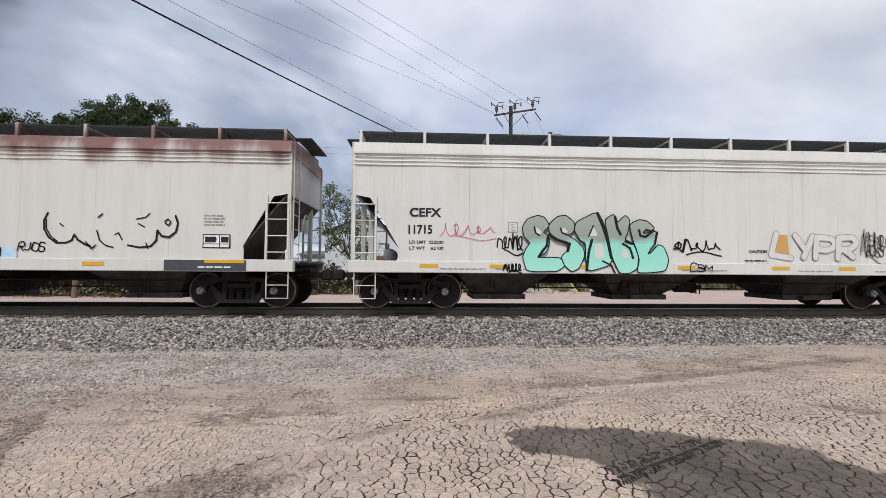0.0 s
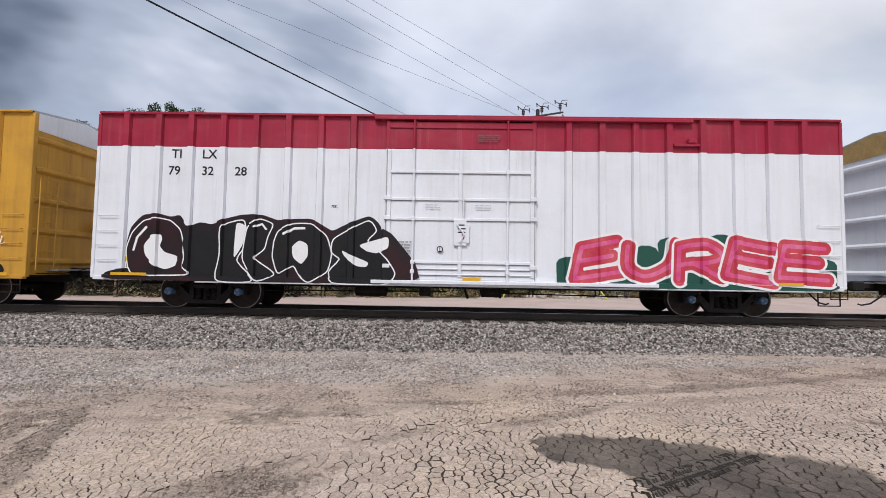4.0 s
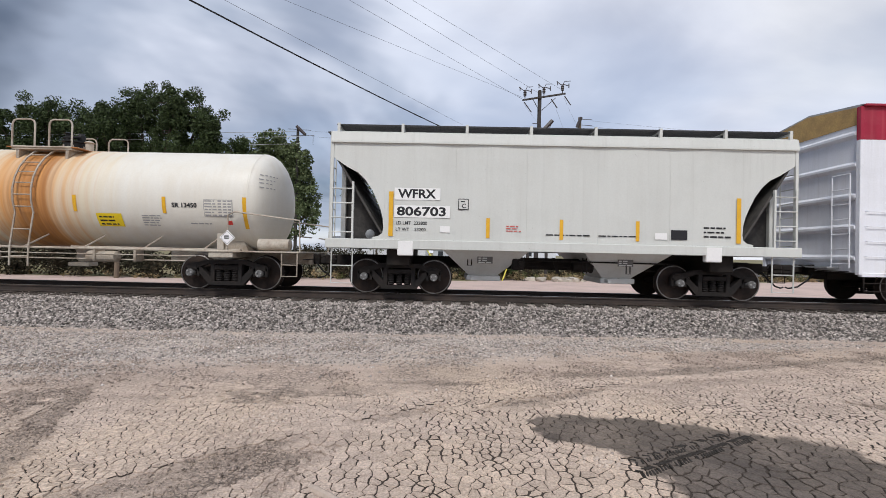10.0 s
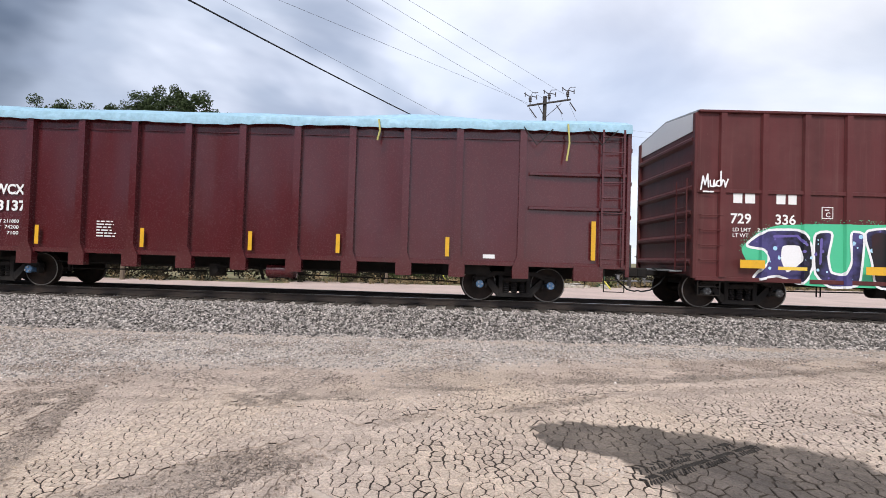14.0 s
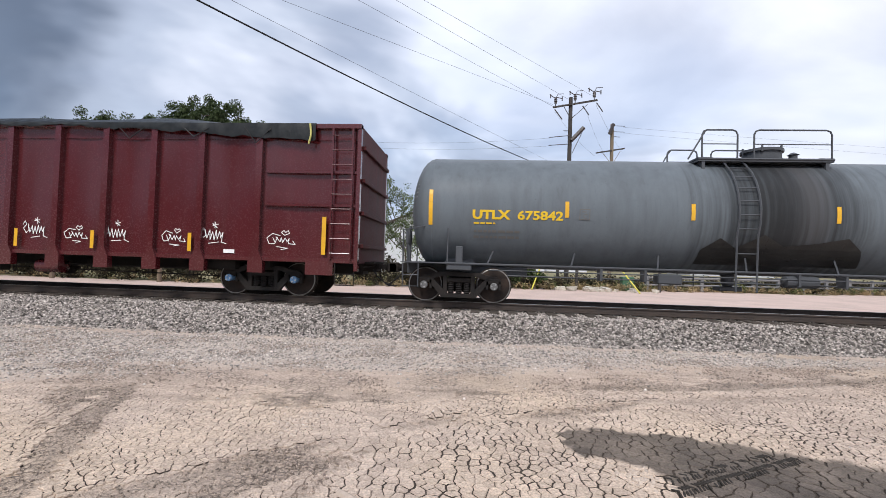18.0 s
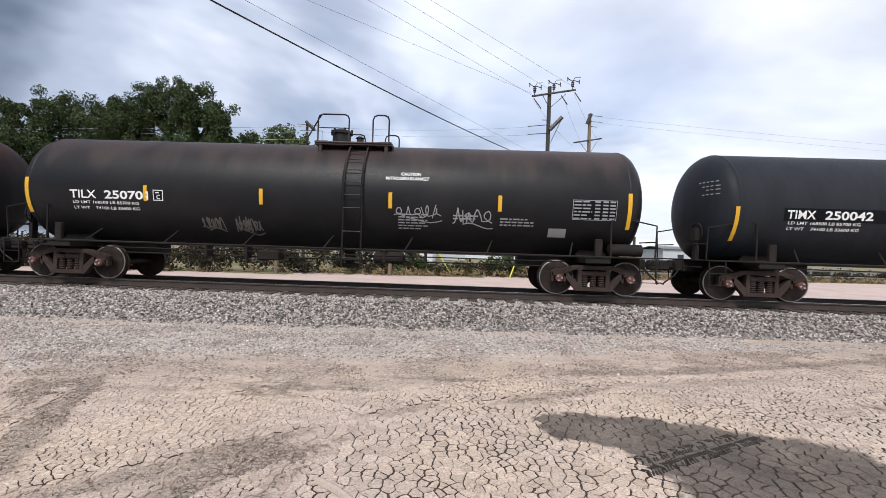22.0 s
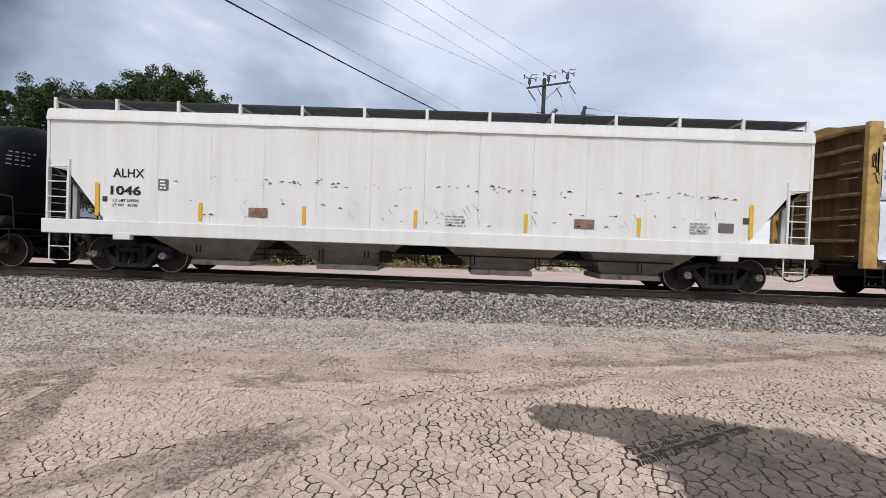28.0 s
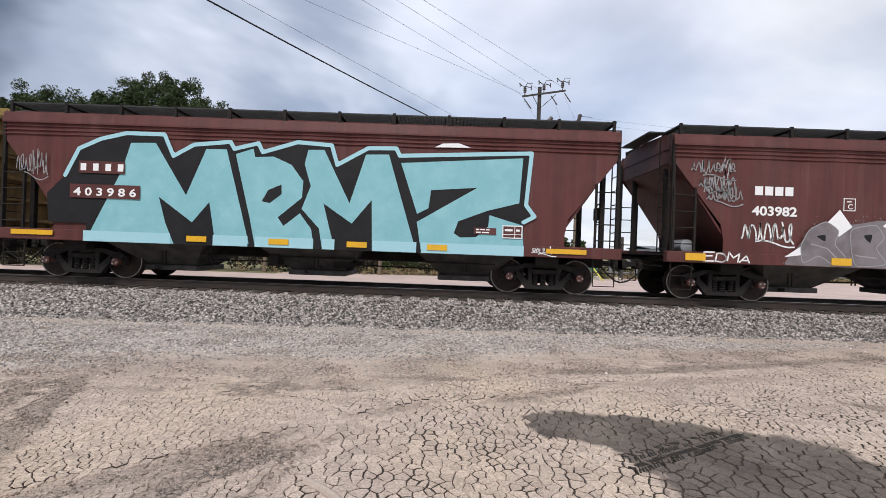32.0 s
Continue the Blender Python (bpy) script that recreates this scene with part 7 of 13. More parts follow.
    part("air_reservoir", G().lathe([(-0.5, 0.05), (-0.45, 0.17), (0.35, 0.17), (0.4, 0.05)], "x", (-2.4, -0.85, 0.56), 14), STEEL, car, smooth=True)
    undergear(car, -tc + 1.35, tc - 1.35, z0 - 0.05, int(centre))
    for e in (-1, 1):
        truck(car, e * tc, iron, cap)
    couplers(car, half)
    return car


def plug_door(car, d0, d1, z0, z1, band, body, top):
    """A wide plug door with two locking rods, crank and rails."""
    y = -1.64
    lower = part("door", G().box(d0 + 0.05, d1 - 0.05, y - 0.02, -1.55, z0 + 0.02, band or z1 - 0.12, 0.012), body, car)
    if band:
        part("door_top", G().box(d0 + 0.05, d1 - 0.05, y - 0.02, -1.55, band + 0.003, z1 - 0.12, 0.012), top, car)
    w = d1 - d0
    for u in (0.19, 0.81):
        x = d0 + w * u
        part("locking_rod", G().tube([(x, y - 0.08, z0 - 0.02), (x, y - 0.08, band or z1 - 0.1)], 0.028, 6), body, lower)
        if band:
            part("locking_rod", G().tube([(x, y - 0.08, band), (x, y - 0.08, z1 - 0.1)], 0.028, 6), top, lower, "red upper end of a rod")
    for x in (d0 + 0.1, d0 + w * 0.5, d1 - 0.1):
        part("door_stile", G().box(x - 0.05, x + 0.05, y - 0.055, y - 0.018, z0 + 0.1, (band or z1 - 0.3) - 0.02, 0.01), body, lower)
    # strips under the rails paint their shadow lines along with the grime
    grime = SEAMS.get(body.name, STEEL)
    for z in (3.57, 2.88, 2.38, 1.30) + ((1.14, 1.0) if band else ()):
        t = 0.035 if z > 1.2 else 0.018
        part("door_rail", G().box(d0 + 0.1, d1 - 0.1, y - 0.06, y - 0.018, z - t, z + t, 0.01).box(d0 + 0.12, d1 - 0.12, y - 0.030, y - 0.0195, z - t - 0.014, z - t + 0.004, mi=1), [body, grime], lower)
    # thin dark strips paint the shaded gap at both sides of the door
    for x in (d0 + 0.035, d1 - 0.035):
        part("door_seal", G().box(x - 0.012, x + 0.012, y - 0.034, y - 0.01, z0 + 0.05, (band or z1 - 0.15) - 0.01), grime, lower, "dark strip that paints the gap beside the door")
    if band:
        part("door_rail_top", G().box(d0 + 0.1, d1 - 0.1, y - 0.05, y - 0.018, z1 - 0.30, z1 - 0.24, 0.01), top, car)
        for u in (0.19, 0.81):
            for z in (3.57, 2.88, 2.38, 1.30, 1.07):
                part("rod_guide", G().box(d0 + w * u - 0.05, d0 + w * u + 0.05, y - 0.115, y - 0.05, z - 0.05, z + 0.05, 0.012), body, lower)
    for z in (2.9, 2.4, 1.2):
        for a in (d0 - 0.02, d1 - 0.16):
            part("hinge", G().box(a, a + 0.18, y - 0.10, y - 0.02, z - 0.05, z + 0.05, 0.01), body, lower)
    xm = d0 + w * 0.5
    part("lock_plate", G().box(xm - 0.16, xm + 0.16, y - 0.085, y - 0.056, 1.72, 2.38, 0.01), body, lower)
    part("door_crank", G().tube([(xm, y - 0.12, 1.8), (xm + 0.1, y - 0.13, 2.0), (xm - 0.08, y - 0.13, 2.25)], 0.022, 5).tube([(xm + 0.08, y - 0.12, 2.45), (xm + 0.08, y - 0.12, 2.95)], 0.018, 5), body, lower)
    lap0, lap1 = (0.3, 0.3) if band else (0.3 if d0 < -1 else 0.018, 0.3 if d1 > 1 else 0.018)
    part("door_track", G().box(d0 - lap0, d1 + (3.9 if band else lap1), y - 0.09, -1.6, z1 - 0.09, z1 - 0.01, 0.012), top, car)
    part("lower_track", G().box(d0 - lap0, d1 + (3.0 if band else lap1), y - 0.10, -1.56, z0 - 0.08, z0 + 0.01, 0.012), body, car)
    for x in (d0 + 0.05, d1 - 0.05):
        part("door_post", G().box(x - 0.05, x + 0.05, y - 0.03, -1.56, z0, band or z1 - 0.1, 0.01), body, car)
        if band:
            part("door_post_top", G().box(x - 0.05, x + 0.05, y - 0.03, -1.56, band + 0.003, z1 - 0.1, 0.01), top, car)


def post_row(a, b, n):
    return [a + (b - a) * i / (n - 1) for i in range(n)]


TILX_POSTS = post_row(-8.66, -2.85, 8) + post_row(2.59, 8.45, 8)


def white_boxcar(centre, label, number):
    car = boxcar(centre, 9.36, label, WHITE, RED, 4.15, 0.84, 4.98, TILX_POSTS, [(-2.02, 1.77)], door_fit=plug_door, skirt=(-6.75, 8.8), gable=TAN,
                 cap=CAP_BLUE, tc=6.78, ribs=5)
    side = Flat(-1.6, TILX_POSTS, 0.07, 0.075, door=(-2.05, 1.8, 0.105), low=(0.868, -1.664))
    s2 = Flat(-1.70)
    a, b, c = number
    painted("lettering", [word("TI", -7.50, 3.86, 0.22, LET_BLACK, fat=0.015), word("LX", -6.70, 3.86, 0.22, LET_BLACK, fat=0.015),
                          word(a, -7.56, 3.43, 0.22, LET_BLACK, fat=0.015), word(b, -6.70, 3.43, 0.22, LET_BLACK, fat=0.015), word(c, -5.86, 3.43, 0.22, LET_BLACK, fat=0.015)],
            side, car, "black stencilled lettering")
    painted("lettering", [word("70K", -3.38, 2.64, 0.07, LET_BLACK)], side, car)
    painted("weight_lettering", [word(q, -7.62, z, 0.08, LET_BLACK) for q, z in (("LD LMT", 1.84), ("LT WT", 1.70), ("CU FT", 1.56))]
            + [word(q, -6.82, z, 0.08, LET_BLACK) for q, z in (("202000", 1.84), ("84000", 1.70), ("6886", 1.56))], side, car, "black stencilled lettering")
    painted("placard", [rect(-8.6, -8.12, 1.19, 1.36, SIGN_YELLOW), rect(-8.57, -8.15, 1.21, 1.34, LET_BLACK, 0.002), rect(-8.55, -8.17, 1.225, 1.325, SIGN_YELLOW, 0.004), lines(-8.5, 1.28, 0.3, 2, LET_BLACK, 0.02, 0.045, 3, 0.006)], Flat(-1.60), car, "yellow warning placard")
    for x0, w in ((-8.84, 0.9), (-0.05, 0.45), (7.7, 0.6)):
        painted("reflector", [rect(x0, x0 + w, 0.86, 0.93, STRIPE)], s2, car)
    painted("door_sign", [rect(-0.22, 0.10, 1.80, 2.30, WHITE, 0.03), lines(-0.18, 2.22, 0.24, 3, LET_BLACK, 0.03, 0.09, 5, 0.034), rect(-0.08, -0.02, 1.88, 2.0, SIGN_RED, 0.034)], s2, car, "white door sign")
    painted("small_print", [lines(-1.7, 1.78, 0.4, 4, LET_GREY, seed=2), lines(0.25, 2.72, 0.5, 2, LET_FAINT, 0.025, 0.06, 4), lines(0.3, 4.5, 0.6, 4, LET_FADED, 0.025, 0.05, 5), lines(-1.0, 2.72, 0.4, 2, LET_FAINT, 0.025, 0.06, 8)], s2, car)
    ring = [(-0.62 + 0.08 * math.cos(k * 0.45), 1.63 + 0.08 * math.sin(k * 0.45)) for k in range(14)]
    painted("round_mark", [poly(ring, LET_BLACK), poly([(-0.62 + 0.055 * math.cos(k * 0.45), 1.63 + 0.055 * math.sin(k * 0.45)) for k in range(14)], WHITE, 0.003), rect(-0.63, -0.61, 1.57, 1.69, LET_BLACK, 0.005)], s2, car)
    part("roof_bracket", G().box(5.2, 5.85, -1.69, -1.6, 4.30, 4.37, 0.01).box(5.55, 5.75, -1.72, -1.6, 4.37, 4.5, 0.02), RED, car)
    return car, side


def plate_mark(x, z, s, ink, ground, lift=0.0):
    """A small square mark with an outline."""
    return [rect(x, x + s, z, z + s * 1.05, ink, lift), rect(x + 0.02, x + s - 0.02, z + 0.02, z + s * 1.05 - 0.02, ground, lift + 0.003), word("C", x + s * 0.36, z + s * 0.15, s * 0.42, ink, lift=lift + 0.006),
            lines(x + s * 0.25, z + s * 0.72, s * 0.5, 1, ink, s * 0.1, 0.1, 3, lift + 0.006)]


def consol(x, z, w, h, ink, ground, lift=0.0):
    """The boxed stencil with its two dark fields."""
    return [rect(x, x + w, z, z + h, ink, lift), rect(x + 0.025, x + w - 0.025, z + 0.025, z + h - 0.025, ground, lift + 0.003), rect(x + w * 0.60, x + w * 0.63, z, z + h, ink, lift + 0.006),
            rect(x, x + w, z + h * 0.28, z + h * 0.33, ink, lift + 0.006), lines(x + 0.06, z + h * 0.55, w * 0.42, 1, ink, h * 0.16, 0.1, 2, lift + 0.006), lines(x + w * 0.68, z + h * 0.55, w * 0.2, 1, ink, h * 0.16, 0.1, 5, lift + 0.006)]


# cars in the order in which they pass


STRAW_EDGE = mat("pale_yellow_spray", (0.75, 0.72, 0.40), 0.45, bump=0.03)


def car_union():
    posts = post_row(-8.55, -3.35, 7) + post_row(3.25, 8.5, 7)
    car = boxcar(25.56, 9.36, "yellow double-door boxcar covered with blue graffiti", YELLOW, YELLOW, None, 0.82, 5.0, posts, [(-2.46, -0.06), (-0.02, 2.42)], door_fit=plug_door,
                 tc=6.95, ribs=5, roof=GALV, gable=WHITE, cap=CAP_GREY)
    side, s2 = Flat(-1.6, posts, 0.07, 0.075, door=(-2.5, 2.46, 0.105)), Flat(-1.70)
    painted("lettering", [bars(-7.52, 4.44, 0.20, (0.16, 0.16), LET_BLACK, 0.06), word("70", -7.52, 3.95, 0.2, LET_BLACK, fat=0.015), word("00", -6.66, 3.95, 0.2, LET_BLACK, fat=0.015), word("04", -5.80, 3.95, 0.2, LET_BLACK, fat=0.015)], side, car, "black stencilled lettering")
    # door hardware: guides on the rods, sill rails, lock boxes, bars and rollers
    for d0, d1 in ((-2.46, -0.06), (-0.02, 2.42)):
        w, xm = d1 - d0, (d0 + d1) / 2
        for z, t in ((4.70, 0.05), (1.48, 0.018), (1.10, 0.03), (0.98, 0.02)):
            part("door_rail", G().box(d0 + 0.1, d1 - 0.1, -1.715, -1.66, z - t, z + t, 0.008), YELLOW, car)
        for u in (0.19, 0.81):
            x = d0 + w * u
            for z in (4.70, 3.57, 2.38, 1.30, 1.04):
                part("rod_guide", G().box(x - 0.06, x + 0.06, -1.775, -1.69, z - 0.055, z + 0.055, 0.012).box(x - 0.02, x + 0.02, -1.785, -1.77, z - 0.03, z + 0.03), YELLOW, car)
        box = part("lock_box", G().box(xm - 0.19, xm + 0.30, -1.775, -1.69, 1.76, 2.37, 0.02).box(xm + 0.08, xm + 0.13, -1.80, -1.77, 1.5, 2.30, 0.01), YELLOW, car)
        part("lock_bolt", G().tube([(xm + 0.22, -1.79, 1.55), (xm + 0.22, -1.79, 1.95)], 0.02, 6).box(xm + 0.14, xm + 0.19, -1.80, -1.78, 1.62, 1.74), STEEL, box, "dark steel bolt")
        for a, b in ((xm + 0.34, xm + 0.76), (xm - 0.66, xm - 0.24)):
            part("pull_bar", G().tube([(a, -1.70, 2.12), (a + 0.03, -1.75, 2.05), (b - 0.03, -1.75, 2.03), (b, -1.70, 2.10)], 0.018, 5), YELLOW, car)
        for a, b in ((xm - 0.62, 2.62), (xm + 0.1, 2.62), (xm + 0.1, 1.30)):
            part("panel_seam", G().box(a - 0.012, a + 0.012, -1.672, -1.655, b - 0.22 if b < 2 else 2.42, b + 0.25 if b < 2 else 3.5), YELLOW, car)
        part("rod_link", G().box(xm - 0.02, xm + 0.26, -1.76, -1.69, 2.84, 2.98, 0.015), YELLOW, car)
        painted("door_sign", [word("ASO", xm - 0.16, 2.08, 0.11, LET_BLACK, fat=0.02), rect(xm - 0.14, xm + 0.04, 1.86, 2.04, G_WHITE)], Flat(-1.78), car, "black stencil and white tag")
    for x in (-0.36, 0.42):
        part("door_roller", G().box(x - 0.2, x + 0.2, -1.76, -1.70, 0.98, 1.05, 0.01).lathe([(-0.03, 0.02), (-0.03, 0.075), (0.03, 0.075), (0.03, 0.02)], "y", (x - 0.1, -1.78, 0.94), 12).lathe([(-0.03, 0.02), (-0.03, 0.075), (0.03, 0.075), (0.03, 0.02)], "y", (x + 0.1, -1.78, 0.94), 12), YELLOW, car)
    for z in (4.30, 1.78):
        part("centre_latch", G().box(-0.11, 0.03, -1.78, -1.69, z - 0.14, z + 0.14, 0.015), YELLOW, car)
    sh = [(6.12, 4.55), (6.2, 4.63), (6.40, 4.60), (6.60, 4.63), (6.68, 4.55), (6.68, 4.15), (6.58, 3.98), (6.40, 3.90), (6.22, 3.98), (6.12, 4.15)]
    grow = lambda k: [(6.40 + (x - 6.40) * k, 4.27 + (z - 4.27) * k) for x, z in sh]
    painted("emblem", [poly(grow(1.08), G_WHITE), poly(grow(1.0), G_BLACK, 0.002), poly(grow(0.95), G_WHITE, 0.004), rect(6.15, 6.65, 4.28, 4.57, mat("emblem_blue", (0.03, 0.06, 0.20), 0.5), 0.006)]
            + [rect(6.16 + 0.09 * k, 6.20 + 0.09 * k, 4.02 if 0 < k < 5 else 4.12, 4.28, SIGN_RED, 0.006) for k in range(6)] + [rect(6.22, 6.58, 4.45, 4.50, G_WHITE, 0.008), rect(6.20, 6.60, 4.35, 4.40, G_WHITE, 0.008)], side, car, "shield emblem with red and white stripes")
    for a in (-0.9, 1.55):
        painted("door_sign", [rect(a - 0.85, a - 0.55, 2.60, 2.84, G_WHITE), rect(a + 0.22, a + 0.40, 2.62, 2.74, G_WHITE), lines(a - 0.6, 4.2, 0.9, 3, LET_BLACK, 0.03, 0.06, 7)], s2, car)
    for x in (-5.6, 5.6):
        part("vent", G().box(x - 0.16, x + 0.16, -1.70, -1.6, 4.36, 4.62, 0.02).tube([(x, -1.72, 4.45), (x + 0.1, -1.78, 4.5)], 0.05, 6), YELLOW, car)
    wild(car, side, [poly(soft([(-9.31, 0.87), (-9.18, 1.07), (-9.08, 1.23), (-9.05, 1.07), (-8.97, 1.33), (-8.9, 1.44), (-8.69, 1.46), (-8.59, 1.68), (-8.48, 1.76), (-8.33, 1.55), (-8.15, 1.27), (-8.21, 0.72), (-9.16, 0.72)]), STRAW_EDGE, 0), poly(soft([(-3.39, 1.21), (-3.11, 1.64), (-2.97, 1.47), (-2.93, 1.33), (-2.7, 1.43), (-2.62, 1.15), (-2.44, 1.11), (-2.22, 0.9), (-2.08, 0.72), (-3.38, 0.72)]), STRAW_EDGE, 0), poly(soft([(-6.63, 2.48), (-6.46, 2.71), (-6.25, 2.66), (-6.15, 2.75), (-6.01, 2.47), (-6.13, 2.11), (-6.55, 2.1)]), STRAW_EDGE, 0), poly(soft([(-5.84, 2.38), (-5.57, 2.59), (-5.45, 2.28), (-5.49, 1.98), (-5.87, 2.04)]), STRAW_EDGE, 0), poly(soft([(-5.07, 2.34), (-4.97, 2.31), (-4.81, 2.43), (-4.64, 2.61), (-4.52, 2.66), (-4.4, 2.35), (-4.26, 2.36), (-4.48, 1.94), (-4.94, 1.99)]), STRAW_EDGE, 0), poly(soft([(-9.27, 0.87), (-9.14, 1.07), (-9.03, 1.18), (-9, 1.07), (-8.92, 1.28), (-8.85, 1.4), (-8.73, 1.41), (-8.63, 1.64), (-8.53, 1.71), (-8.38, 1.5), (-8.2, 1.23), (-8.26, 0.72), (-9.12, 0.72)]), G_BLACK, 0.001), poly(soft([(-3.34, 1.17), (-3.06, 1.6), (-2.92, 1.43), (-2.87, 1.29), (-2.75, 1.39), (-2.67, 1.11), (-2.49, 1.07), (-2.27, 0.9), (-2.13, 0.72), (-3.33, 0.72)]), G_BLACK, 0.001), poly(soft([(-6.58, 2.44), (-6.41, 2.67), (-6.29, 2.62), (-6.2, 2.7), (-6.06, 2.42), (-6.18, 2.11), (-6.5, 2.1)]), G_BLACK, 0.001), poly(soft([(-5.79, 2.34), (-5.61, 2.54), (-5.49, 2.23), (-5.54, 1.98), (-5.82, 2.04)]), G_BLACK, 0.001), poly(soft([(-5.02, 2.3), (-4.92, 2.27), (-4.76, 2.39), (-4.68, 2.56), (-4.57, 2.62), (-4.45, 2.31), (-4.31, 2.31), (-4.53, 1.94), (-4.89, 1.99)]), G_BLACK, 0.001)], [
        (G_BLUES, G_WHITE, 0.055, [(-8.56, 2.16), (-8.46, 2.14), (-8.12, 1.9), (-8.11, 2.43), (-7.92, 2.61), (-7.86, 2.5), (-7.24, 2.49), (-6.89, 2.41), (-6.82, 2.31), (-6.68, 2.45), (-6.4, 2.39), (-6.12, 2.49), (-5.77, 2.43), (-5.52, 2.12), (-5.47, 2.4), (-5.25, 2.55), (-5.08, 2.44), (-5.04, 2.24), (-4.91, 2.2), (-4.58, 1.97), (-4.35, 2.28), (-3.86, 2.52), (-3.5, 2.37), (-3.48, 1.94), (-3.26, 1.95), (-3.26, 2.05), (-2.66, 2.13), (-2.78, 1.74), (-3.2, 1.45), (-2.96, 1.26), (-2.92, 0.72), (-5.08, 0.72), (-6.34, 0.72), (-6.49, 0.88), (-8.27, 0.88), (-8.31, 1.15), (-8.46, 1.5), (-8.59, 1.85)], [], []),
        (G_BLUES, G_WHITE, 0.03, [(-8.11, 2.38), (-7.86, 2.45), (-7.24, 2.43), (-6.98, 2.32), (-6.93, 2.09), (-6.96, 1.74), (-6.79, 1.59), (-6.57, 1.58), (-6.78, 1.36), (-7.17, 1.33), (-7.43, 1.52), (-7.51, 2.01), (-7.78, 1.92), (-7.86, 1.2), (-8.15, 1.37)], [(G_BLACK, [(-7.46, 1.91), (-7.36, 1.94), (-7.3, 1.83), (-7.38, 1.63), (-7.47, 1.73)]), (G_BLACK, [(-7.21, 1.52), (-6.93, 1.64), (-6.87, 1.59), (-7, 1.46), (-7.2, 1.44)]), (G_BLACK, [(-8.04, 1.3), (-7.87, 1.37), (-7.89, 1.18)])], [(G_WHITE, 0.024, [(-8.12, 1.92), (-7.78, 1.92)]), (G_WHITE, 0.024, [(-8.56, 2.16), (-8.43, 1.5), (-8.12, 1.37)])]),
        (G_BLUES, G_WHITE, 0.03, [(-6.86, 2.27), (-6.68, 2.41), (-6.42, 2.3), (-6.4, 1.57), (-6.64, 1.31), (-6.9, 1.39), (-6.59, 1.58), (-6.83, 1.81)], [(G_BLACK, [(-6.67, 1.22), (-6.5, 1.28), (-6.38, 1.14), (-6.57, 1.17)])], [(G_WHITE, 0.024, [(-6.64, 1.31), (-6.77, 0.97)])]),
        (G_BLUES, G_WHITE, 0.03, [(-6.39, 2.22), (-6.12, 2.44), (-5.76, 2.37), (-5.55, 2.09), (-5.51, 1.87), (-5.82, 2), (-5.99, 2.04), (-6.21, 1.82), (-6.26, 1.54), (-5.95, 1.57), (-5.36, 1.67), (-5.11, 1.59), (-5.59, 1.34), (-6.11, 1.29), (-6.37, 1.47)], [(G_BLACK, [(-6.23, 1.54), (-6.17, 1.75), (-6.07, 1.69), (-6.09, 1.47)]), (G_BLACK, [(-6.14, 1.4), (-5.88, 1.48), (-6.01, 1.29), (-6.15, 1.33)]), (G_BLACK, [(-5.93, 1.94), (-5.85, 2), (-5.9, 1.87), (-5.99, 1.86)])], [(G_WHITE, 0.024, [(-6.11, 1.29), (-6.21, 0.98), (-6.07, 0.95)])]),
        (G_BLUES, G_WHITE, 0.03, [(-5.45, 2.35), (-5.25, 2.49), (-5.1, 2.41), (-5.07, 2.16), (-4.9, 2.13), (-4.61, 1.92), (-4.6, 1.57), (-4.71, 1.29), (-4.96, 1.34), (-5.08, 1.56), (-5.42, 1.7)], [(G_BLACK, [(-5.35, 1.13), (-5.13, 1.28), (-4.92, 1), (-5.06, 0.83), (-5.26, 0.97)]), (G_BLACK, [(-5.05, 1.35), (-4.96, 1.31), (-4.98, 1.07), (-5.07, 1.21)]), (G_WHITE, [(-5.04, 2.21), (-4.9, 2.13), (-4.77, 1.96), (-4.95, 2.05)])], [(G_WHITE, 0.024, [(-5.38, 1.13), (-5.13, 1.33), (-4.9, 0.97)])]),
        (G_BLUES, G_WHITE, 0.03, [(-4.55, 1.92), (-4.34, 2.24), (-3.86, 2.46), (-3.55, 2.33), (-3.53, 1.99), (-3.7, 1.8), (-3.96, 1.79), (-4.13, 1.93), (-3.95, 1.58), (-3.5, 1.62), (-3.24, 1.28), (-3.27, 1.03), (-4.39, 1.04), (-4.65, 1.29)], [(G_WHITE, [(-4.1, 1.98), (-3.85, 2.08), (-3.71, 1.94), (-3.92, 1.77)]), (G_BLACK, [(-4.02, 1.93), (-3.85, 2.01), (-3.79, 1.9), (-3.92, 1.81)]), (G_BLACK, [(-4.5, 1.4), (-4.33, 1.45), (-4.01, 1.4), (-3.95, 1.3), (-4.26, 1.32)]), (G_BLACK, [(-4.45, 1.25), (-4.26, 1.28), (-4.09, 1.23), (-4.25, 1.15)]), (G_BLACK, [(-3.7, 1.73), (-3.56, 1.8), (-3.56, 1.59)])], [(G_WHITE, 0.024, [(-4.57, 1.29), (-4.26, 1.35), (-3.92, 1.27), (-4.18, 1.13), (-4.54, 1.18)])]),
        (G_BLUES, G_WHITE, 0.03, [(-3.23, 1.99), (-2.72, 2.1), (-3.16, 1.59)], [(G_BLACK, [(-3.16, 1.51), (-2.93, 1.77), (-2.79, 1.83), (-2.92, 1.6), (-3.06, 1.43)]), (G_BLACK, [(-3.99, 0.73), (-3.68, 0.88), (-3.05, 0.92), (-2.92, 0.75)])], []),
    ], "blue, white and pink bubble-letter graffiti with black spikes", ((G_NAVY_FLAT,), 3))
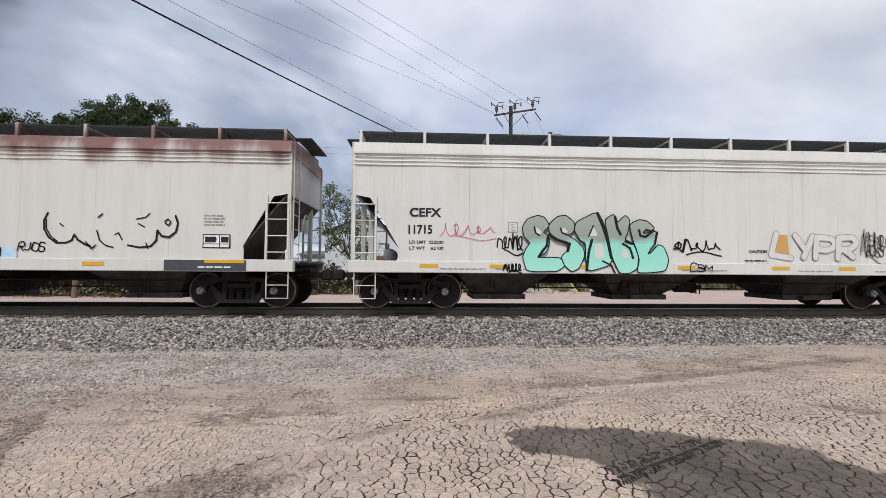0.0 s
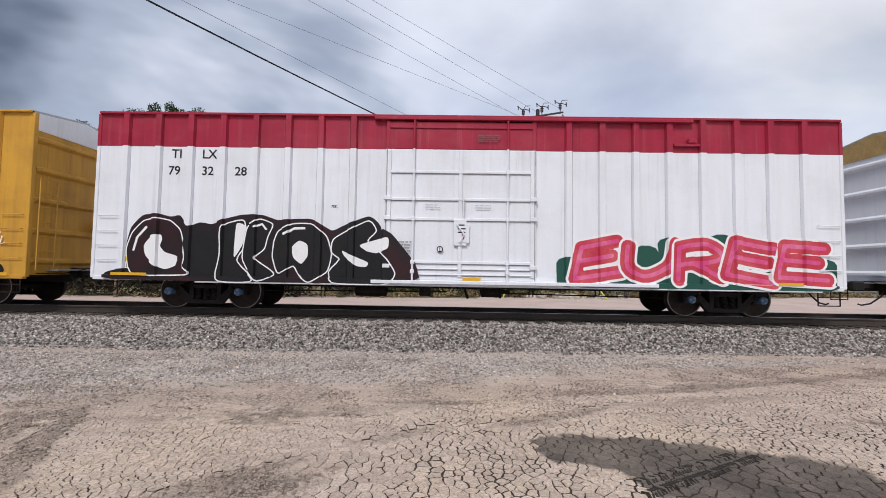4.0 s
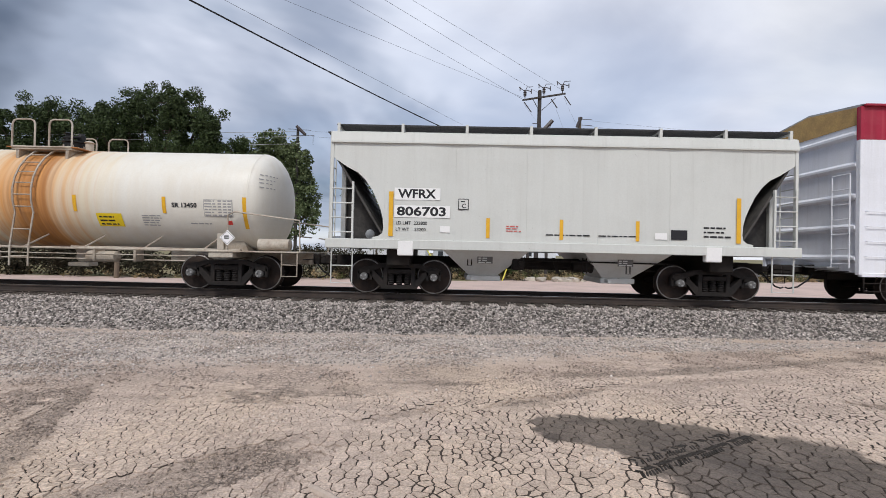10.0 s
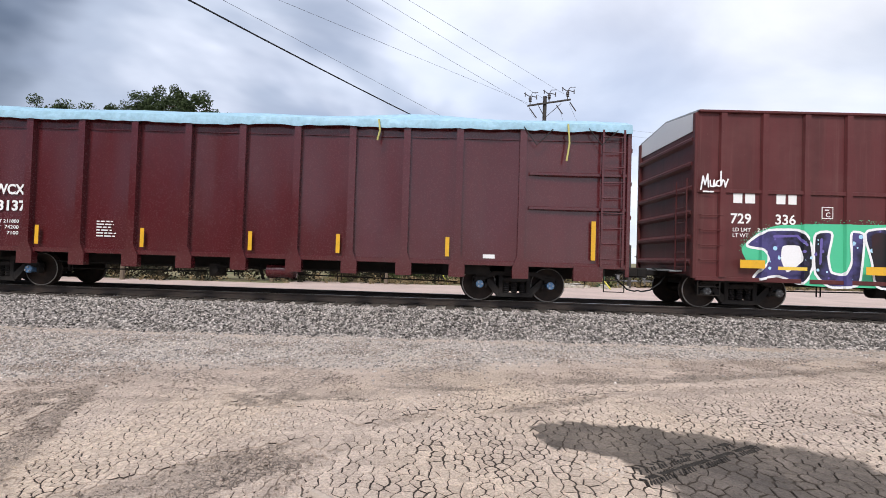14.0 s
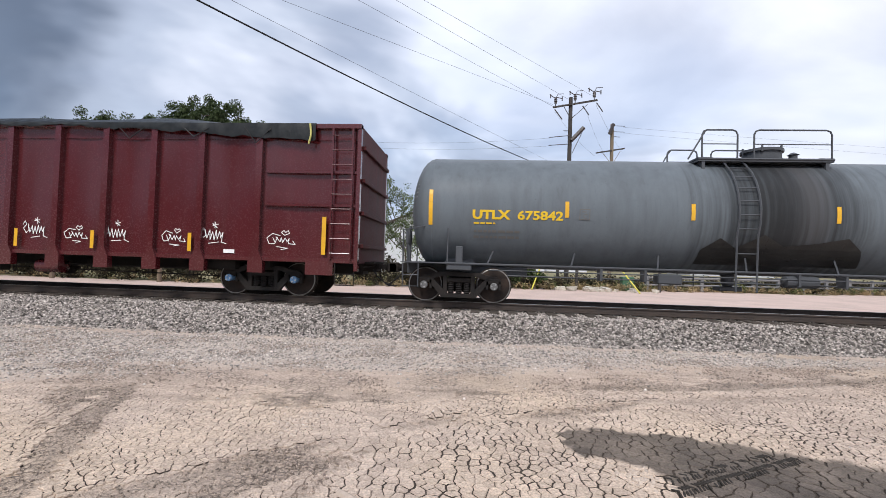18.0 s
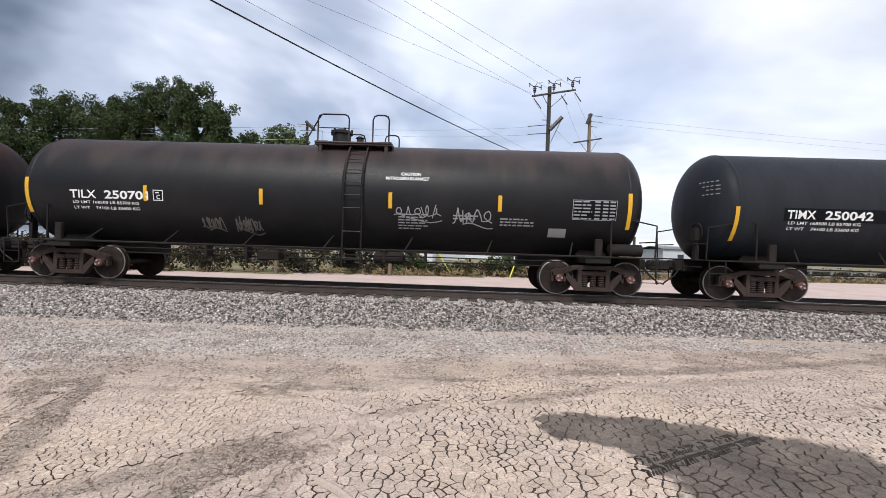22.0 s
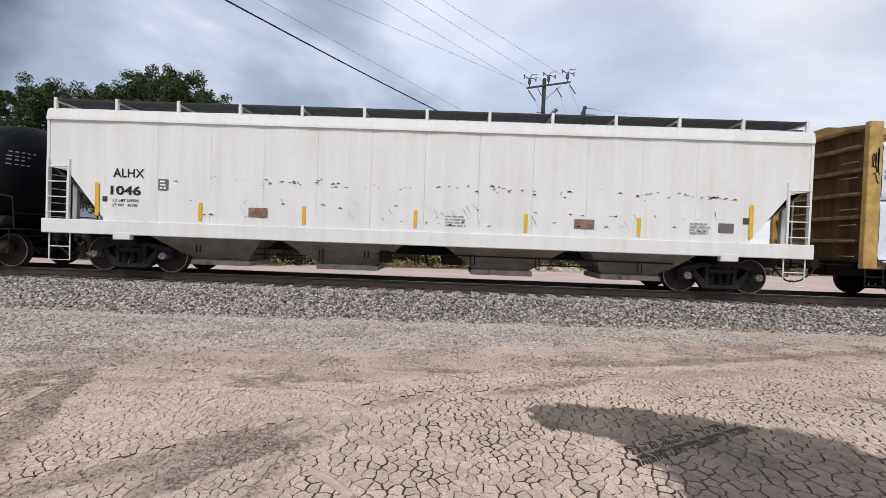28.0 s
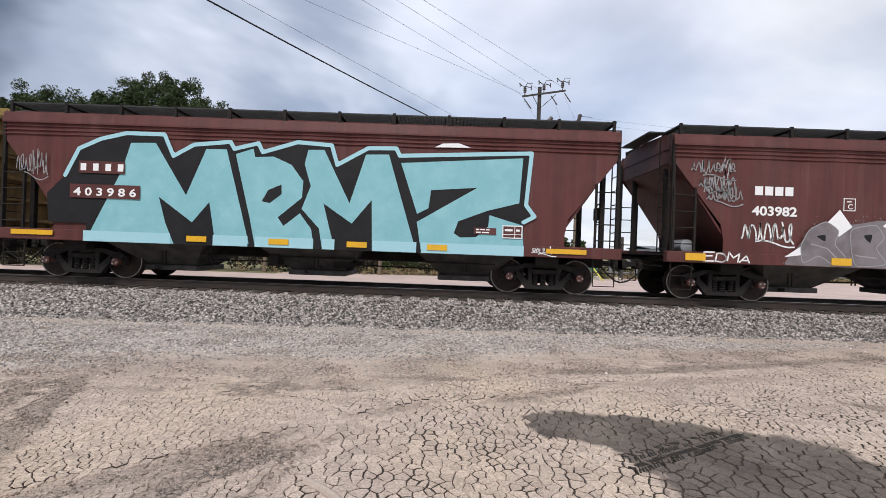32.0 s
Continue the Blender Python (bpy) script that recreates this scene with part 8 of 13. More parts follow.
    wild(car, side, [poly(soft([(1.54, 0.96), (1.92, 1.51), (2.14, 1.69), (2.4, 1.86), (2.54, 1.62), (2.79, 1.48), (2.85, 0.77), (1.51, 0.75)]), G_BLACK, 0), poly(soft([(3.01, 2.35), (3.15, 2.54), (3.33, 2.57), (3.47, 2.46), (3.59, 2.29), (3.66, 2.5), (3.73, 2.63), (3.88, 2.67), (3.99, 2.58), (4.09, 2.44), (4.17, 2.53), (4.31, 2.44), (4.43, 2.27), (5.04, 2.34), (5.16, 2.53), (5.33, 2.61), (5.52, 2.55), (5.62, 2.4), (5.8, 2.56), (5.99, 2.62), (6.18, 2.56), (6.28, 2.57), (6.5, 2.69), (6.72, 2.63), (6.86, 2.49), (7.08, 2.31), (7.37, 2.21), (7.58, 1.92), (7.8, 1.78), (8.08, 1.5), (8.8, 1.08), (8.91, 0.87), (7.63, 0.85), (7.05, 1.2), (3.29, 1.13)]), G_BLACK, 0), poly(soft([(1.51, 0.82), (5.16, 0.91), (5.01, 0.72), (1.51, 0.72)]), G_BLACK, 0)], [
        (G_NAVY, G_WHITE, 0.05, [(2.5, 2.08), (2.86, 2.01), (2.89, 2.37), (3.27, 2.38), (3.51, 2), (3.8, 1.64), (3.7, 2.36), (4.14, 2.4), (4.17, 2.34), (4.6, 2.38), (4.75, 2.45), (5.18, 2.42), (5.3, 2.37), (5.45, 2.35), (5.62, 2.15), (5.69, 2.43), (6.18, 2.41), (6.43, 2.48), (6.47, 2.51), (6.97, 2.52), (6.99, 2.35), (7.29, 2.09), (7.36, 1.78), (7.65, 1.78), (7.72, 1.49), (7.93, 1.14), (8.43, 0.98), (7.05, 0.88), (6.32, 0.73), (5.3, 0.72), (5.02, 0.88), (4.73, 0.94), (4.44, 0.87), (3.29, 0.88), (2.71, 0.87), (2.6, 1.27), (2.79, 1.53), (2.57, 1.69)], [], []),
        (G_NAVY, G_WHITE, 0.03, [(2.91, 2.33), (3.24, 2.34), (3.5, 1.94), (3.81, 1.54), (3.76, 2.32), (4.11, 2.35), (4.09, 1.58), (3.58, 1.28), (3.21, 1.7), (2.89, 1.73)], [], [(G_WHITE, 0.024, [(2.57, 2.05), (2.74, 1.77), (2.86, 1.99)]), (G_WHITE, 0.024, [(2.89, 1.27), (3, 1.56), (3.23, 1.68)])]),
        (G_NAVY, G_WHITE, 0.03, [(4.19, 2.3), (4.57, 2.33), (4.69, 2.25), (4.45, 1.96), (4.77, 1.93), (4.56, 1.56), (4.22, 1.64)], [], [(G_WHITE, 0.024, [(4.22, 1.64), (3.8, 1.49), (4.27, 1.29), (4.56, 1.56)]), (G_WHITE, 0.024, [(4.48, 1.55), (5.38, 1.24)])]),
        (G_NAVY, G_WHITE, 0.03, [(4.78, 2.39), (5.15, 2.37), (5.12, 1.88), (5.29, 1.48), (5.43, 1.43), (5.53, 1.89), (5.3, 2.32), (5.47, 2.29), (5.69, 1.96), (5.61, 1.53), (5.28, 1.31), (4.88, 1.59), (4.8, 1.93)], [(G_BLACK, [(5.18, 1.85), (5.32, 1.81), (5.43, 1.49), (5.24, 1.48)])], []),
        (G_NAVY, G_WHITE, 0.03, [(5.72, 2.38), (6.17, 2.36), (6.38, 2.29), (5.99, 1.93), (6.37, 1.9), (6.34, 1.76), (5.78, 1.75), (5.67, 1.92), (5.79, 2.04)], [], [(G_WHITE, 0.024, [(5.79, 2.15), (5.99, 1.93)]), (G_WHITE, 0.024, [(5.46, 1.24), (6.11, 1.21), (6.19, 1.68)])]),
        (G_NAVY, G_WHITE, 0.03, [(6.45, 2.45), (6.94, 2.46), (6.99, 2.29), (7.25, 2.06), (7.3, 1.78), (6.92, 1.63), (6.45, 1.65)], [(G_WHITE, [(6.78, 2.17), (7.01, 1.99), (6.92, 1.88), (6.55, 1.91)]), (G_NAVY, [(6.81, 2.06), (6.93, 1.97), (6.66, 1.94)]), (G_BLACK, [(6.11, 1.5), (6.22, 1.54), (6.26, 1.26), (6.13, 1.3)])], [(G_WHITE, 0.024, [(6.46, 1.91), (6.51, 1.45)]), (G_WHITE, 0.024, [(7.3, 1.78), (7.2, 1.34)])]),
    ], "blue and white angular graffiti on black", ((G_CYAN, G_NAVY_FLAT), 9))
    painted("graffiti_tag", [tag("FR8", 8.05, 1.95, 0.6, 0.30, G_WHITE, 0.02, 24, 0.03), tag("CARTEL", 7.95, 1.62, 0.95, 0.24, G_WHITE, 0.016, 25, 0.03), scrawl(-9.15, 1.55, 0.5, 0.5, G_BLACK, 2, lift=0.02), tag("FR8", -3.45, 2.25, 0.5, 0.26, G_BLACK, 0.014, 26, 0.03), tag("CARTEL", -3.55, 1.96, 0.72, 0.24, G_BLACK, 0.014, 27, 0.03)], side, car)
    for x0, w in ((-8.7, 0.75), (-4.2, 0.4), (0.3, 0.5), (5.2, 0.4), (8.2, 0.8)):
        painted("reflector", [rect(x0, x0 + w, 0.80, 0.88, STRIPE, 0.03)], Flat(-1.63), car)
    return car


def car_tilx_a():
    car, side = white_boxcar(46.07, "white boxcar with red top band and black and white graffiti", ("79", "32", "28"))
    wild(car, side, [poly(soft([(-9.09, 0.74), (-9.1, 0.92), (-8.63, 1.05), (-4.97, 1), (-2.14, 1.18), (-2.14, 2.16), (-1.83, 2.01), (-1.52, 1.64), (-1.21, 1.27), (-1.08, 0.74)]), G_COAL, 0), poly(soft([(-8.58, 1.5), (-8.47, 2.07), (-8.17, 2.4), (-7.78, 2.44), (-7.46, 2.35), (-7.21, 2.41), (-7.01, 2.1), (-6.7, 2.23), (-6.38, 2.17), (-6.13, 2.31), (-5.62, 2.44), (-5.11, 2.44), (-4.73, 2.3), (-4.35, 2.34), (-3.85, 2.36), (-3.34, 2.04), (-3.09, 2.18), (-2.4, 2.47), (-2.08, 2.19), (-2.14, 1), (-8.5, 0.87)]), G_COAL, -0.001), poly(soft([(-7.13, 1.78), (-6.69, 2.01), (-6.09, 1.99), (-6.07, 0.85), (-7.11, 0.83)]), G_BLACK, 0.0005)], [
        (G_COAL, G_WHITE, 0.032, [(-7.81, 2.31), (-8.13, 2.24), (-8.41, 1.94), (-8.55, 1.5), (-8.44, 0.87), (-6.86, 0.9), (-7.11, 1.08), (-7.04, 1.31), (-7.09, 1.59), (-7.2, 2.03), (-7.46, 2.25)], [(G_WHITE, [(-7.9, 1.89), (-7.67, 1.9), (-7.64, 1.77), (-7.7, 1.61), (-7.57, 1.45), (-7.22, 1.36), (-7.27, 1.11), (-7.55, 1.01), (-7.84, 1.13), (-8.07, 1.38), (-8.11, 1.63)])], [(G_WHITE, 0.03, [(-8.06, 2.08), (-8.28, 1.82), (-8.36, 1.5)])]),
        (G_BLACK, G_WHITE, 0.032, [(-6.16, 2.15), (-5.56, 2.32), (-5.51, 1.68), (-5.79, 1.27), (-5.22, 0.74), (-6.25, 0.74), (-6.11, 1.42)], [(G_WHITE, [(-5.78, 2.25), (-5.52, 2.16), (-5.58, 1.68), (-5.82, 1.27)])], []),
        (G_BLACK, G_WHITE, 0.032, [(-5.49, 2.13), (-5.18, 2.33), (-4.83, 2.2), (-4.98, 1.88), (-5.04, 1.57), (-5.35, 1.34), (-4.72, 0.94), (-5.22, 0.74), (-5.6, 1.3)], [], [(G_WHITE, 0.025, [(-5.3, 2.13), (-5.11, 2.2), (-5.01, 2.07)])]),
        (G_BLACK, G_WHITE, 0.032, [(-4.7, 2.02), (-4.35, 2.21), (-3.85, 2.22), (-3.47, 1.91), (-3.34, 1.47), (-3.43, 1.03), (-3.9, 0.74), (-4.15, 0.95), (-4.28, 1.2), (-4.68, 0.94), (-4.82, 1.38), (-4.79, 1.76)], [(G_WHITE, [(-4.16, 1.81), (-3.94, 1.71), (-3.93, 1.4), (-4.09, 1.19), (-4.31, 1.36), (-4.35, 1.64)])], [(G_WHITE, 0.03, [(-4.54, 1.96), (-4.29, 2.1), (-4.04, 2.11)])]),
        (G_BLACK, G_WHITE, 0.032, [(-3.31, 1.85), (-2.4, 2.35), (-2.21, 2.07), (-2.49, 1.81), (-1.96, 1.38), (-1.71, 1), (-1.89, 0.74), (-3.33, 0.74), (-3.4, 1.03), (-3.09, 1.35), (-3.34, 1.51)], [(G_WHITE, [(-2.68, 1.71), (-1.89, 1.94), (-1.89, 1.63), (-2.21, 1.5), (-2.46, 1.55)]), (G_WHITE, [(-3.09, 1.57), (-2.83, 1.45), (-2.39, 1.27), (-2.46, 1.15), (-2.71, 1.17), (-3.02, 1.42)])], []),
    ], "black and white bubble-letter graffiti")
    graffiti(car, side, [cloud(2.3, 9.2, 0.74, 2.1, G_FOREST, 12, 11)], piece("EUREE", 2.7, 9.0, 0.76, 2.05, [(0.06, G_WHITE), (0.0, G_RED), (-0.11, G_PINK)], 6, body=0.13), "red and white graffiti on a dark green cloud")


def car_tilx_b():
    car, side = white_boxcar(67.20, "white boxcar with red top band and green and purple graffiti", ("79", "32", "29"))
    wild(car, side, [], [
        (G_PURPLE, G_WHITE, 0.06, [(-5.76, 1.9), (-6.11, 1.95), (-6.4, 1.81), (-6.57, 1.4), (-6.53, 0.95), (-6.3, 0.74), (-5.81, 0.74), (-5.59, 0.88), (-5.57, 1.32), (-5.88, 1.32), (-5.88, 1.08), (-6.1, 1.02), (-6.21, 1.24), (-6.11, 1.53), (-5.9, 1.57), (-5.8, 1.45), (-5.66, 1.57)], [], []),
        (G_PURPLE, G_WHITE, 0.05, [(-5.51, 1.81), (-5.42, 1.86), (-5.33, 1.78), (-5.33, 1.65), (-5.43, 1.59), (-5.53, 1.68)], [], []),
        (G_PURPLE, G_WHITE, 0.05, [(-5.58, 1.41), (-5.29, 1.45), (-5.23, 0.84), (-5.12, 0.74), (-5.61, 0.74)], [], []),
        (G_TEAL_GREEN, G_WHITE, 0.05, [(-5.13, 1.74), (-4.52, 1.78), (-4.53, 1.58), (-4.84, 1.49), (-4.84, 1.37), (-4.64, 1.39), (-4.61, 1.23), (-4.82, 1.17), (-4.8, 1), (-4.47, 1.03), (-4.35, 0.93), (-4.39, 0.74), (-5.06, 0.74), (-5.17, 1.12)], [], []),
        (G_PURPLE, G_WHITE, 0.05, [(-4.31, 1.62), (-4.15, 1.82), (-3.87, 1.87), (-3.62, 1.7), (-3.58, 1.42), (-3.78, 1.17), (-3.54, 1.05), (-3.3, 1.3), (-2.97, 1.38), (-2.69, 1.26), (-2.61, 0.98), (-2.65, 0.74), (-3.62, 0.74), (-4.03, 1.01), (-3.98, 0.74), (-4.35, 0.74), (-4.23, 1.09), (-4.31, 1.37)], [(G_WHITE, [(-4.03, 1.58), (-3.88, 1.62), (-3.85, 1.42), (-3.99, 1.34)])], [(G_PINK, 0.014, [(-6.47, 0.83), (-6.63, 1.15), (-6.52, 1.69), (-6.2, 2), (-5.75, 1.98), (-5.5, 1.98), (-5.25, 1.86), (-4.52, 1.9), (-4.03, 2.01), (-3.71, 1.93), (-3.51, 1.62), (-3.51, 1.3), (-3.3, 1.42), (-2.89, 1.53), (-2.57, 1.34), (-2.47, 0.98), (-2.5, 0.74)]), (G_PINK, 0.012, [(-3.3, 1.62), (-3.14, 1.75), (-3.18, 1.58), (-2.97, 1.71), (-3.01, 1.55), (-2.81, 1.67)])]),
    ], "purple and green graffiti with a pink outline", ((G_NAVY_FLAT, G_TEAL_GREEN), 6))
    wild(car, side, [poly(soft([(1.36, 0.74), (1.46, 0.98), (1.73, 1.36), (2, 1.74), (2.26, 1.46), (2.12, 1.04), (1.9, 0.74)]), G_PINK, 0), poly(soft([(8.22, 1.89), (8.62, 1.99), (8.92, 1.67), (9.38, 1.2), (9.43, 0.84), (8.98, 0.82), (8.64, 1.34)]), G_PINK, 0), poly(soft([(2.2, 2.03), (2.8, 2.34), (3.02, 2.17), (3.08, 1.89), (3.55, 2.14), (4.36, 2.23), (5.3, 2.46), (5.8, 2.19), (6.98, 2.28), (7.71, 2.5), (8.29, 2.34), (8.26, 1.86), (8.46, 1.82), (9.07, 0.82), (1.82, 0.74), (2.11, 1.12), (2.35, 1.46)]), G_TEAL_GREEN, 0.001)], [
        (G_GREEN, G_WHITE, 0.05, [(2.48, 2.16), (2.88, 2.28), (2.98, 1.89), (2.96, 1.56), (3.32, 1.65), (3.39, 2.07), (3.71, 2.04), (3.74, 1.5), (3.69, 1.01), (3.94, 0.74), (3.12, 0.74), (3.07, 0.95), (3.1, 1.08), (2.77, 1.02), (2.62, 0.77), (2.47, 0.74), (1.9, 0.74), (2.12, 0.96), (2.43, 1.38), (2.45, 1.79)], [(G_CYAN, [(2.61, 2.04), (2.73, 2.08), (2.76, 1.72), (2.65, 1.55)])], []),
        (G_NAVY_FLAT, G_WHITE, 0.05, [(3.8, 1.96), (4.2, 2.09), (4.5, 1.98), (4.43, 1.69), (4.6, 1.37), (4.82, 0.97), (4.84, 0.74), (4.19, 0.74), (3.77, 0.81), (3.79, 1.18), (3.7, 1.5)], [(G_WHITE, [(4.05, 1.84), (4.26, 1.81), (4.33, 1.36), (4.16, 1.18), (3.98, 1.31)])], [(G_CYAN, 0.03, [(4.18, 0.83), (4.38, 0.75), (4.59, 0.78)])]),
        (G_GREEN, G_WHITE, 0.05, [(4.49, 2.06), (5.26, 2.36), (5.6, 2.14), (5.69, 1.81), (5.62, 1.48), (5.3, 1.31), (6.13, 0.97), (6.27, 0.74), (5.33, 0.74), (5.07, 0.94), (4.98, 1.14), (5, 0.74), (4.8, 0.74), (4.66, 1.04), (4.56, 1.45)], [(G_WHITE, [(4.92, 1.62), (5.12, 1.7), (5.19, 1.51), (5.05, 1.34), (4.98, 1.14), (4.9, 1.46)])], [(G_CYAN, 0.03, [(5.44, 2.05), (5.51, 1.81), (5.45, 1.64)])]),
        (G_TEAL_GREEN, G_WHITE, 0.05, [(5.81, 1.9), (6.17, 2.14), (6.78, 2.13), (6.82, 1.83), (6.3, 1.77), (6.27, 1.63), (6.76, 1.52), (6.98, 1.16), (6.87, 0.74), (6.39, 0.74), (5.74, 0.74), (5.77, 0.9), (6.38, 0.92), (6.41, 1.06), (5.88, 1.21), (5.69, 1.49)], [], [(G_NAVY_FLAT, 0.05, [(6.5, 0.98), (6.66, 1.11), (6.74, 0.91)])]),
        (G_GREEN, G_WHITE, 0.05, [(6.98, 2.18), (7.67, 2.41), (8.12, 2.3), (8.13, 2.01), (7.57, 1.89), (7.53, 1.71), (8.06, 1.79), (8.08, 1.52), (7.57, 1.42), (7.59, 1.14), (8.16, 1.24), (8.61, 1.26), (8.94, 0.82), (7.03, 0.76), (6.93, 1.28), (7.04, 1.69)], [], [(G_CYAN, 0.03, [(7.15, 2.06), (7.55, 2.22)])]),
    ], "green and blue graffiti with white and pink outlines", ((G_CYAN, G_NAVY_FLAT), 5))
    painted("overspray", [mist([[(1.5, 1.0), (2.1, 1.9), (2.8, 2.5), (4.3, 2.4), (5.3, 2.6), (6.8, 2.4), (7.7, 2.65), (8.5, 2.2), (9.1, 1.4)]], 0.08, 300, G_PINK, 8, -0.001, (0.004, 0.016)), mist([[(8.6, 1.9), (9.2, 1.3)], [(1.5, 0.9), (1.9, 1.6)]], 0.13, 160, G_PINK, 9, -0.001, (0.005, 0.02))], side, car, "pink overspray")
    painted("graffiti_tag", [scrawl(-8.7, 1.75, 0.75, 0.45, G_BLACK, 3), word("10.", 1.05, 1.75, 0.22, G_BLACK, turn=-12, lift=0.05)], side, car)


